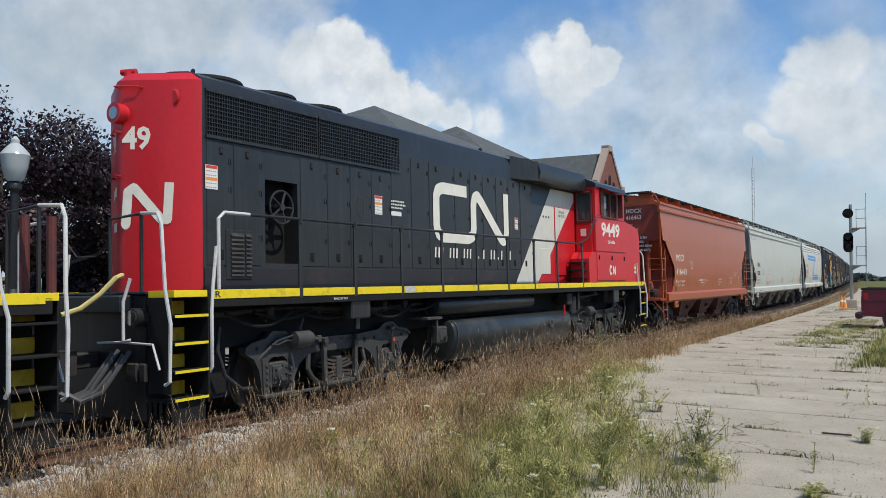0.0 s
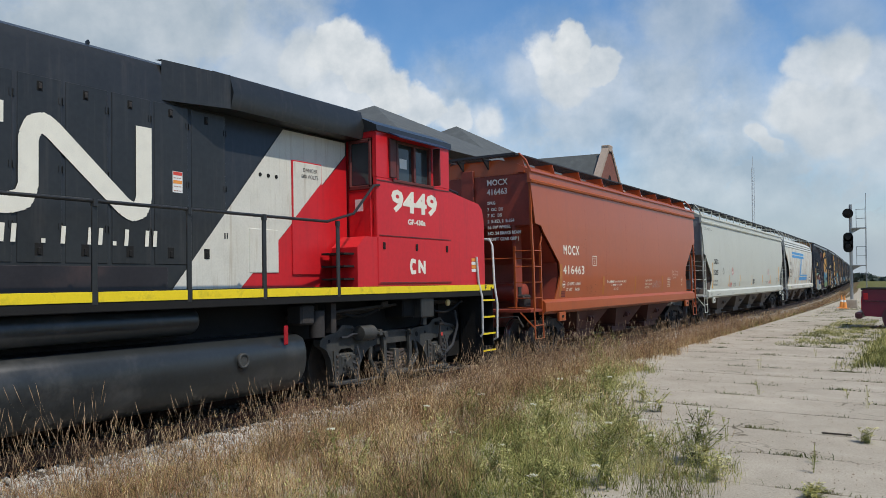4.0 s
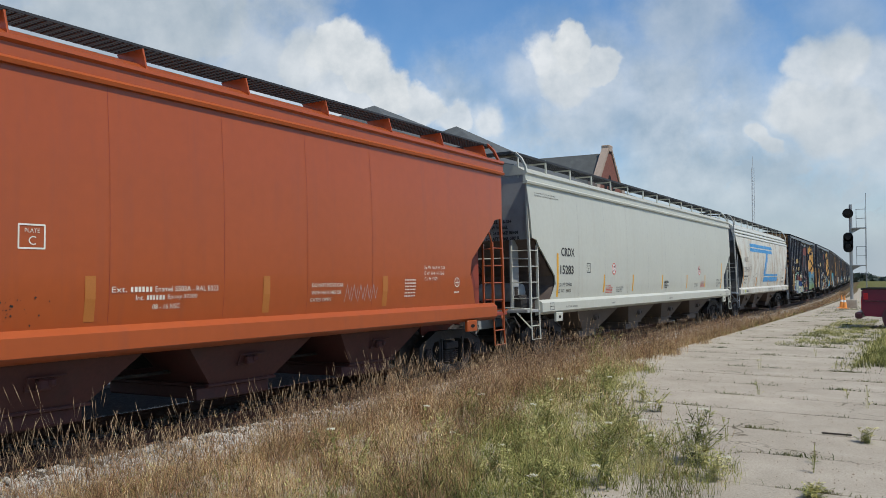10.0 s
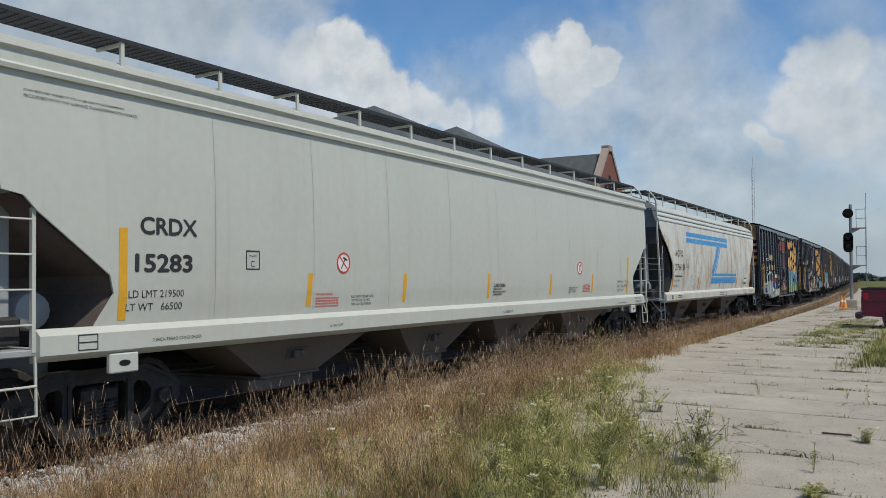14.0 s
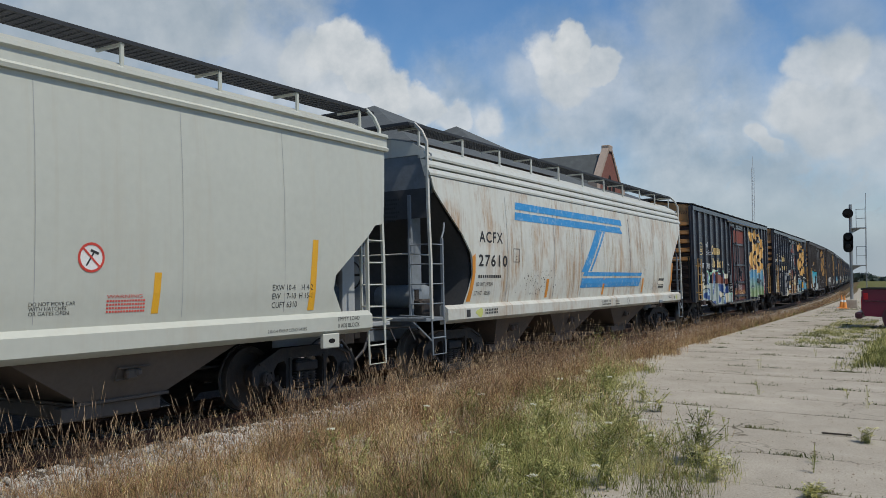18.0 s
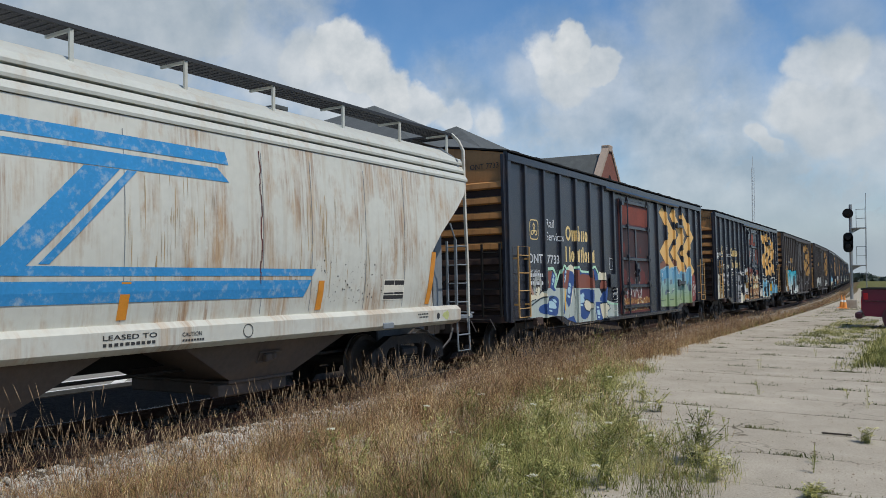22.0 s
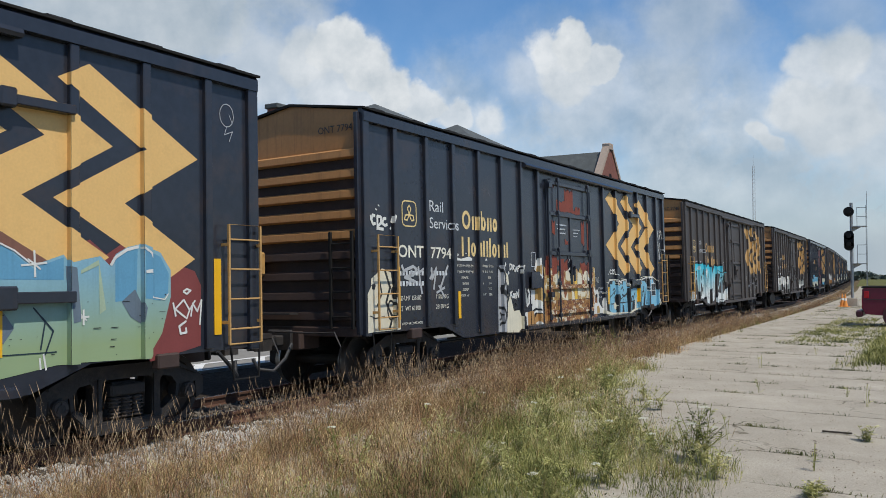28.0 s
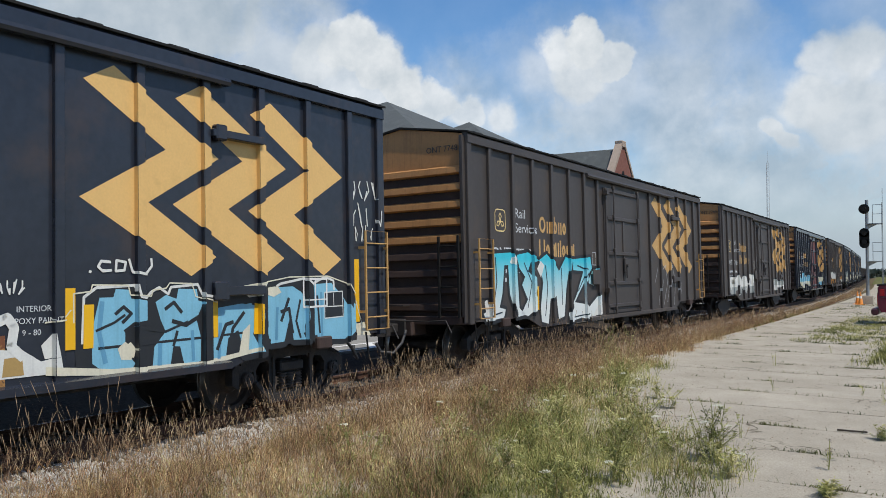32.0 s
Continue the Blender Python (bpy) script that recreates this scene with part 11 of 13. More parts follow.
for k in range(210):
    x, y, th = rail_line(-8 + k * 0.55 + rt.uniform(-0.02, 0.02))
    t = part("tie", tie_me, None, track)
    t.matrix_basis = pose(x + rt.uniform(-0.04, 0.04), y, rt.uniform(-0.008, 0.004), 0, -0.8, math.degrees(th) + rt.uniform(-0.7, 0.7))
    if k < 60:
        part("tie_plate", plate_me, None, t)


def fast_mesh(name, verts, tris, material):
    me = bpy.data.meshes.new(name)
    n, k = len(verts), len(tris)
    me.vertices.add(n)
    me.vertices.foreach_set("co", np.asarray(verts, dtype=np.float32).ravel())
    me.loops.add(3 * k)
    me.loops.foreach_set("vertex_index", np.asarray(tris, dtype=np.int32).ravel())
    me.polygons.add(k)
    me.polygons.foreach_set("loop_start", np.arange(0, 3 * k, 3, dtype=np.int32))
    me.update(calc_edges=True)
    me.materials.append(material)
    return me


rng = np.random.default_rng(7)


def place_along(s, b):
    """Arrays of track places to world x, y."""
    th = CURVE * (np.clip(s, BEND, UNBEND) - BEND)
    e = np.maximum(s - UNBEND, 0)
    return -(1 - np.cos(th)) / CURVE - e * np.sin(th) + b * np.cos(th), np.minimum(s, BEND) + np.sin(th) / CURVE + e * np.cos(th) + b * np.sin(th)


def floor_z(b):
    return np.interp(b, [-2.6, -1.9, 1.9, 2.5, 3.1, 3.72, 4.2, 12], [-0.26, -0.2, -0.2, -0.19, -0.03, 0.13, 0.18, 0.2])


def stones(name, s0, s1, b0, b1, count, size, material, label):
    """Loose broken stones."""
    s, b = rng.uniform(s0, s1, count), rng.uniform(b0, b1, count)
    x, y = place_along(s, b)
    z = np.interp(b, [-1.9, -1.4, 1.35, 1.9, 2.4, 3.0], [-0.23, -0.175, -0.166, -0.175, -0.195, -0.06])
    base = np.array([[1, 0, 0], [-1, 0, 0], [0, 1, 0], [0, -1, 0], [0, 0, 1], [0, 0, -1]], float)
    tri = np.array([[0, 2, 4], [2, 1, 4], [1, 3, 4], [3, 0, 4], [2, 0, 5], [1, 2, 5], [3, 1, 5], [0, 3, 5]])
    r = size * rng.uniform(0.5, 1.3, (count, 1, 3)) * rng.uniform(0.7, 1.25, (count, 6, 1))
    v = base[None] * r
    a = rng.uniform(0, 6.28, count)
    t = rng.uniform(-0.6, 0.6, count)
    c, sn, ct, st = np.cos(a)[:, None], np.sin(a)[:, None], np.cos(t)[:, None], np.sin(t)[:, None]
    X, Y, Z = v[..., 0], v[..., 1] * ct - v[..., 2] * st, v[..., 1] * st + v[..., 2] * ct
    V = np.stack([X * c - Y * sn + x[:, None], X * sn + Y * c + y[:, None], Z + z[:, None] + size * 0.25], -1).reshape(-1, 3)
    T = (tri[None] + 6 * np.arange(count)[:, None, None]).reshape(-1, 3)
    return tagged(part(name, fast_mesh(name, V, T, material), None), label, "gravel", kind="stuff")


BROKEN = leafy("broken_limestone", [(0.14, 0.125, 0.10), (0.32, 0.30, 0.265), (0.52, 0.50, 0.45), (0.26, 0.235, 0.195)], 0.9, trans=0.0)
SOOT = leafy("sooty_stone", [(0.05, 0.045, 0.04), (0.14, 0.12, 0.10), (0.24, 0.21, 0.17)], 0.9, trans=0.0)
stones("ballast", 2.5, 16, 0.95, 3.2, 16000, 0.031, BROKEN, "pale broken limestone beside the rail")
stones("ballast", 16, 45, 1.0, 2.6, 9000, 0.038, BROKEN, "pale broken limestone beside the rail")
stones("ballast", 1, 40, -1.6, 1.0, 9000, 0.034, SOOT, "dark sooty stones between the ties")

# ---------------------------------------------------------------- platform of concrete slabs
pav = thing("pavement", None, "worn concrete platform with weeds in its joints", "platform", kind="structure")
part("joint_bed", strip([(3.78, 0.194), (9.9, 0.194)], [s for s in stations if -12 <= s <= 135]), JOINT, pav)
rp = random.Random(4)
rows_b = [3.8, 9.9]
SLAB_Y = [-10 + 1.33 * k for k in range(100)]
slab_shapes = {}
for (b0, b1) in zip(rows_b, rows_b[1:]):
    for v in range(3):
        rr2 = random.Random(int(b0 * 10) + v)
        w, d, e = (b1 - b0) / 2 - 0.005, 1.33 / 2 - 0.004, 0.005
        pts = []
        for px, py in [(-w + 2 * w * i / 23, -d) for i in range(24)] + [(w, 0)] + [(w - 2 * w * i / 23, d) for i in range(24)] + [(-w, 0)]:
            pts.append((px + rr2.uniform(-0.012, 0.004) * (1 if px > 0 else -1), py + rr2.uniform(-0.016, 0.003) * (1 if py > 0 else -1)))
        mm = M()
        mm.loft([[(x, y, -0.08) for x, y in pts], [(x, y, -e * 0.6) for x, y in pts], [(x * (1 - 0.001), y * (1 - 0.005), 0.0) for x, y in pts]])
        slab_shapes[(b0, v)] = mm.mesh("slab", CONCRETE, 0)
for k, y in enumerate(SLAB_Y):
    for (b0, b1) in zip(rows_b, rows_b[1:]):
        x, yy, th = rail_line(y + 0.665 + rp.uniform(-0.01, 0.01), (b0 + b1) / 2)
        mt = pose(x, yy, 0.2 + rp.uniform(-0.0015, 0.0015), rp.uniform(-0.04, 0.04), rp.uniform(-0.02, 0.02), math.degrees(th) + rp.uniform(-0.12, 0.12))
        me = slab_shapes[(b0, rp.randrange(3))]
        o = part("slab", me, None, pav)
        o.matrix_basis = mt

# grit and crumbs lying on the slabs
nc = 5200
cs, cb = 4.5 + 30 * rng.uniform(0, 1, nc) ** 1.6, 4.0 + 5.8 * rng.uniform(0, 1, nc)
cx_, cy_ = place_along(cs, cb)
cr_ = 0.003 + 0.011 * rng.beta(1.0, 4.0, nc) + cs * 0.00012
tip = np.stack([cx_, cy_, np.full(nc, 0.204) + cr_ * 0.7], -1)
ca_ = rng.uniform(0, 6.28, nc)
base_ = [np.stack([cx_ + cr_ * rng.uniform(0.6, 1.5, nc) * np.cos(ca_ + k * 1.571), cy_ + cr_ * rng.uniform(0.6, 1.5, nc) * np.sin(ca_ + k * 1.571), np.full(nc, 0.199)], -1) for k in range(4)]
V = np.stack([tip] + base_, 1).reshape(-1, 3)
T = (np.array([[0, 1, 2], [0, 2, 3], [0, 3, 4], [0, 4, 1]])[None] + 5 * np.arange(nc)[:, None, None]).reshape(-1, 3)
CRUMB = leafy("concrete_crumb", [(0.10, 0.075, 0.05), (0.22, 0.17, 0.12), (0.36, 0.31, 0.25)], 0.9, trans=0.0)
tagged(part("grit", fast_mesh("grit", V, T, CRUMB), None), "grit and crumbs lying on the concrete slabs", "grit", kind="stuff")

# ---------------------------------------------------------------- grasses and weeds
def blades(name, x, y, z, h, w, lean, material, label, heads=0.0, category="grass"):
    n = len(x)
    a, la = rng.uniform(0, 6.28, n), rng.uniform(0, 6.28, n)
    dx, dy = np.cos(a) * w / 2, np.sin(a) * w / 2
    lx, ly = np.cos(la) * lean * h, np.sin(la) * lean * h
    P = lambda k, f, g, zz: np.stack([x + k * dx * f + lx * g, y + k * dy * f + ly * g, z + h * zz], -1)
    V = np.stack([P(-1, 1, 0, 0), P(1, 1, 0, 0), P(-1, 0.8, 0.3, 0.55), P(1, 0.8, 0.3, 0.55), P(0, 0, 1.0, 1.0 - 0.25 * 1)], 1)
    V[:, 4, 2] = z + h * (1 - 0.35 * lean)
    T = np.array([[0, 1, 3], [0, 3, 2], [2, 3, 4]])
    tris = (T[None] + 5 * np.arange(n)[:, None, None]).reshape(-1, 3)
    verts = V.reshape(-1, 3)
    if heads > 0:
        idx = np.nonzero(rng.uniform(0, 1, n) < heads)[0]
        tip = V[idx, 4]
        hh = np.minimum(h[idx] * rng.uniform(0.14, 0.30, len(idx)), 0.13)
        hw = np.maximum(w[idx] * 0.8, 0.0028)
        d = np.stack([lx[idx], ly[idx], h[idx] * 0.8], -1)
        d /= np.linalg.norm(d, axis=1)[:, None]
        u = np.stack([np.cos(a[idx]), np.sin(a[idx]), np.zeros(len(idx))], -1) * hw[:, None]
        u2 = np.stack([-np.sin(a[idx]), np.cos(a[idx]), np.zeros(len(idx))], -1) * hw[:, None]
        c = tip + d * hh[:, None] * 0.35
        H = np.stack([tip - d * hh[:, None] * 0.35, c + u, c + u2, c - u, c - u2, tip + d * hh[:, None]], 1)
        TH = np.array([[0, 1, 2], [0, 2, 3], [0, 3, 4], [0, 4, 1], [5, 2, 1], [5, 3, 2], [5, 4, 3], [5, 1, 4]])
        tris = np.concatenate([tris, (TH[None] + 6 * np.arange(len(idx))[:, None, None]).reshape(-1, 3) + len(verts)])
        verts = np.concatenate([verts, H.reshape(-1, 3)])
    return tagged(part(name, fast_mesh(name, verts, tris, material), None), label, category, kind="stuff")


STRAW = leafy("straw_grass", [(0.070, 0.046, 0.021), (0.27, 0.182, 0.078), (0.58, 0.42, 0.195), (0.93, 0.77, 0.47)], trans=0.12)
DRYSTALK = leafy("dry_stalk_grass", [(0.13, 0.078, 0.045), (0.30, 0.20, 0.115), (0.56, 0.42, 0.26)], trans=0.05)
TUFT = leafy("joint_weed", [(0.035, 0.045, 0.014), (0.08, 0.095, 0.028), (0.15, 0.15, 0.055), (0.24, 0.20, 0.10)], trans=0.1)
REDGRASS = leafy("russet_grass", [(0.085, 0.038, 0.022), (0.26, 0.130, 0.068), (0.47, 0.27, 0.135), (0.68, 0.46, 0.26)], trans=0.12)
GREEN = leafy("green_weed", [(0.032, 0.040, 0.012), (0.148, 0.162, 0.043), (0.36, 0.35, 0.112), (0.72, 0.645, 0.32)], trans=0.15)
FLOWER = mat("white_floret", (0.58, 0.57, 0.44), 0.8, var=0.1, scale=20)
SEED = mat("brown_seed_head", (0.10, 0.065, 0.035), 0.9, var=0.3, scale=30)


def scatter(n, s0, s1, power=1.0, left=None, right=None, clump=0.0, tuft=1, spread=0.035):
    """Random places between two edges given along the track, singly or in tufts."""
    m = n // tuft
    s = s0 + (s1 - s0) * rng.uniform(0, 1, m) ** power
    f = rng.uniform(0, 1, m)
    b = np.interp(s, *left) * (1 - f) + np.interp(s, *right) * f
    if clump:
        k = np.sin(s * 2.1 + np.sin(b * 3.0) * 1.3) * np.sin(b * 4.3 + s * 0.9) + 0.5 * np.sin(s * 5.3) * np.sin(b * 7.7 + 1.0)
        keep = rng.uniform(-1.2, 1.2, m) < k + clump
        s, b, f = s[keep], b[keep], f[keep]
    if tuft > 1:
        wide = np.repeat(spread * rng.uniform(0.4, 1.7, len(s)), tuft)
        s, b, f = np.repeat(s, tuft), np.repeat(b, tuft), np.repeat(f, tuft)
        s, b = s + rng.normal(0, 1, len(s)) * wide, b + rng.normal(0, 1, len(s)) * wide
    x, y = place_along(s, b)
    return s, b, f, x, y, floor_z(b)


EDGE = ([2, 5, 5.8, 7.1, 8.5, 10.4, 13, 20, 30, 60, 120], [7.0, 6.4, 6.05, 5.5, 5.2, 5.0, 4.7, 4.2, 3.6, 3.0, 2.8])
MIDL = ([2, 6, 8, 14, 30, 120], [2.85, 2.62, 2.32, 1.9, 1.7, 1.6])


def thin(f, s, b, hi=0.78):
    """Keeps fewer plants towards the edges of the strip, in uneven patches."""
    wave = 0.22 * np.sin(s * 1.7 + 2 * np.sin(b * 1.9)) + 0.16 * np.sin(s * 4.1 + b * 3.3)
    right = np.clip((1.0 - f + wave * 0.6) / (1 - hi), 0, 1)
    left = np.clip((f + 0.06 + wave * 0.3) / 0.16, 0, 1)
    return rng.uniform(0, 1, len(f)) < right * left


for n, s0, s1, w, hm, pw in ((92000, 3.0, 14, 0.0025, 1.0, 1.0), (52000, 14, 32, 0.0045, 1.0, 1.2), (26000, 32, 120, 0.018, 1.0, 1.3)):
    for mat_, nm, lab, share, h0, h1, head, cl in ((STRAW, "dry_grass", "straw-coloured dry grass along the track", 1.0, 0.10, 0.50, 0.10, 0.35), (REDGRASS, "russet_grass", "russet seeded grass among the straw", 0.6, 0.10, 0.48, 0.25, 0.25),
                                                  (DRYSTALK, "tall_grass", "tall seeding grass stalks standing over the rest", 0.13, 0.36, 0.85, 0.9, 0.4)):
        if s0 > 30:
            share *= 0.45 if mat_ is STRAW else 1.3
        s, b, f, x, y, z = scatter(int(n * share), s0, s1, pw, MIDL, EDGE, cl, 5 if share < 0.2 else 24, 0.034 if s0 < 10 else 0.06)
        k = thin(f, s, b)
        f, x, y, z = f[k], x[k], y[k], z[k]
        clump = 0.82 + 0.42 * np.sin(x * 5.1 + 2 * np.sin(y * 2.3)) * np.sin(y * 4.7 + 1.3 * np.sin(x * 3.1)) + 0.15 * np.sin(y * 1.3 + x)
        h = (h0 + (h1 - h0) * rng.beta(1.6, 2.4, len(x))) * hm * clump * np.where(f > 0.7, 0.75, 1.0) * np.interp(y, [6, 11, 15, 22, 35, 50], [1.0, 1.1, 1.25, 1.05, 0.7, 0.4])
        blades(nm, x, y, z, h, np.full(len(x), w) * rng.uniform(0.6, 1.5, len(x)), rng.uniform(0.15, 0.95 if share > 0.5 else 0.4, len(x)), mat_, lab, head)
for n, s0, s1, w in ((300, 3, 16, 0.0017), (240, 16, 34, 0.003), (120, 34, 90, 0.007)):
    s, b, f, x, y, z = scatter(n, s0, s1, 1.0, ([2, 120], [1.25, 1.2]), ([2, 12, 120], [3.2, 2.5, 2.2]), 0.2)
    blades("track_side_grass", x, y, z, 0.12 + 0.60 * rng.beta(1.1, 3.4, len(x)), np.full(len(x), w), rng.uniform(0.1, 0.9, len(x)), DRYSTALK, "thin brown stalks growing out of the ballast", 0.4)
# loose flower heads: a stem with a cloud of small spikelets round its top
for n, s0, s1, sz, lft, rgt, mt, lab in ((1700, 3.0, 14, 1.0, MIDL, EDGE, REDGRASS, "russet open seed heads over the grass"), (900, 3.0, 14, 1.0, MIDL, EDGE, STRAW, "pale open seed heads over the grass"), (1100, 14, 34, 1.3, MIDL, EDGE, REDGRASS, "russet open seed heads over the grass")):
    s, b, f, x, y, z = scatter(n, s0, s1, 1.0, lft, rgt, 0.1)
    nn, k = len(x), 16
    h, a, ln = rng.uniform(0.32, 0.72, nn), rng.uniform(0, 6.28, nn), rng.uniform(0.05, 0.35, nn)
    w = 0.0022 * sz * np.ones(nn)
    blades("seed_stalks", x, y, z, h, w, ln, mt, lab, 0.0)
    g_ = rng.uniform(0.5, 1.0, (nn, k))
    spread = (1.15 - g_) * 0.10
    fx = (x[:, None] + rng.normal(0, 1, (nn, k)) * spread * 0.5).ravel()
    fy = (y[:, None] + rng.normal(0, 1, (nn, k)) * spread * 0.5).ravel()
    fz = (z[:, None] + h[:, None] * g_ * 0.92).ravel()
    blades("spikelets", fx, fy, fz, rng.uniform(0.012, 0.04, nn * k), rng.uniform(0.0022, 0.005, nn * k) * sz, rng.uniform(0.2, 1.2, nn * k), mt, lab, 0.0)
# green growth on the platform side and near the camera
GREENEDGE = ([2, 5, 7, 7.8, 8.4, 9.4, 10.8, 13, 20, 40], [8.4, 8.2, 7.9, 7.7, 7.3, 6.6, 5.9, 5.2, 4.2, 3.8])
for n, s0, s1, w, lft in ((70000, 3.0, 9.5, 0.0034, ([2, 6, 7.5, 9.5], [5.3, 5.2, 4.9, 4.7])), (13000, 9.5, 15, 0.0050, ([9, 12, 15], [4.5, 4.2, 3.8])), (1200, 15, 45, 0.010, ([15, 40], [3.4, 3.0]))):
    s, b, f, x, y, z = scatter(n, s0, s1, 1.0, lft, GREENEDGE, 0.05, 16, 0.04)
    k = thin(f, s, b, hi=0.40)
    x, y, z = x[k], y[k], z[k]
    blades("green_weeds", x, y, z, 0.03 + 0.40 * rng.beta(1.2, 3.0, len(x)), np.full(len(x), w) * rng.uniform(0.6, 1.8, len(x)), rng.uniform(0.2, 0.9, len(x)), GREEN, "green weeds spreading over the platform's edge", 0.05)
s, b, f, x, y, z = scatter(9000, 4.0, 11, 1.0, ([4, 8, 11], [5.0, 4.7, 4.5]), GREENEDGE, 0.1, 8, 0.06)
k = thin(f, s, b, hi=0.35)
x, y, z = x[k], y[k], z[k]
blades("pale_stems", x, y, z, 0.12 + 0.42 * rng.beta(1.3, 2.6, len(x)), np.full(len(x), 0.0024), rng.uniform(0.1, 0.6, len(x)), STRAW, "pale dry stems standing among the green weeds", 0.15)
# low green mat where the weeds stand closest
s, b, f, x, y, z = scatter(34000, 4.2, 8.4, 1.0, ([4, 8.4], [5.6, 5.0]), ([4, 6.4, 7.6, 8.4], [7.3, 7.1, 6.5, 6.0]), 0.25, 30, 0.06)
blades("low_weeds", x, y, z, 0.02 + 0.16 * rng.beta(1.2, 2.6, len(x)), rng.uniform(0.003, 0.009, len(x)), rng.uniform(0.4, 1.4, len(x)), GREEN, "low matted green weeds on the concrete", 0.0)
s, b, f, x, y, z = scatter(20000, 3.0, 14, 1.0, ([2, 6, 9, 14], [3.6, 3.6, 3.1, 2.6]), EDGE, -0.25, 20, 0.04)
blades("green_undergrowth", x, y, z, 0.05 + 0.40 * rng.beta(1.4, 2.4, len(x)), np.full(len(x), 0.003) * rng.uniform(0.7, 1.8, len(x)), rng.uniform(0.2, 0.9, len(x)), GREEN, "olive-green blades growing among the dry grass", 0.1)
# small leaves of bushy weeds, standing at all heights
s, b, f, x, y, z = scatter(46000, 3.0, 15, 1.0, ([2, 6, 9.5, 15], [4.9, 4.9, 4.4, 3.7]), GREENEDGE, -0.25, 40, 0.07)
k = thin(f, s, b, hi=0.5)
x, y, z = x[k], y[k], z[k]
blades("weed_leaves", x, y, z + 0.40 * rng.beta(1.1, 2.4, len(x)), rng.uniform(0.012, 0.04, len(x)), rng.uniform(0.004, 0.012, len(x)), rng.uniform(0.6, 2.2, len(x)), GREEN, "small green leaves of bushy weeds", 0.0)
# tufts in the joints
sj, bj = [], []
for k, yj in enumerate(SLAB_Y):
    if 5 < yj < 60:
        for _ in range(rp.randrange(5, 13)):
            c = rp.uniform(4.1, 9.6)
            nn = rp.choice((6, 10, 16, 24, 40, 80, 130))
            sj += [yj + rp.gauss(0, 0.018) for _ in range(nn)]
            bj += [c + rp.gauss(0, rp.choice((0.03, 0.06, 0.12, 0.22)) + 0.002 * yj) for _ in range(nn)]
sj, bj = np.array(sj), np.array(bj)
xj, yj = place_along(sj, bj)
blades("joint_tufts", xj, yj, np.full(len(xj), 0.185), 0.02 + 0.11 * rng.beta(1.2, 3.6, len(xj)), np.full(len(xj), 0.006) + sj * 0.0002, rng.uniform(0.3, 1.1, len(xj)), TUFT, "small tufts of grass in the slab joints", 0.1)
# grass over the platform further along and at its right
for n, s0, s1, b0, b1, w, hh in ((16000, 17.5, 29, 7.85, 9.2, 0.010, 0.30), (7000, 23, 36, 5.9, 7.3, 0.014, 0.12), (9000, 17, 34, 7.5, 10.5, 0.012, 0.14), (5000, 22, 31, 5.6, 8.0, 0.014, 0.10), (9000, 34, 110, 8.4, 14, 0.03, 0.16), (1500, 35, 70, 4.2, 8.0, 0.03, 0.08)):
    s, b, f, x, y, z = scatter(n, s0, s1, 1.0, ([0, 200], [b0, b0]), ([0, 200], [b1, b1]), -0.05)
    blades("rough_grass", x, y, np.full(len(x), 0.19), rng.uniform(0.3, 1.0, len(x)) * hh, np.full(len(x), w), rng.uniform(0.2, 0.8, len(x)), GREEN, "rough green grass growing over the concrete", 0.05)
tagged(part("lawn", strip([(9.9, 0.155), (10.0, 0.175), (40, 0.175)], [s for s in stations if -20 <= s <= 200]), LAWN), "rough lawn beside the platform", "lawn", kind="structure")


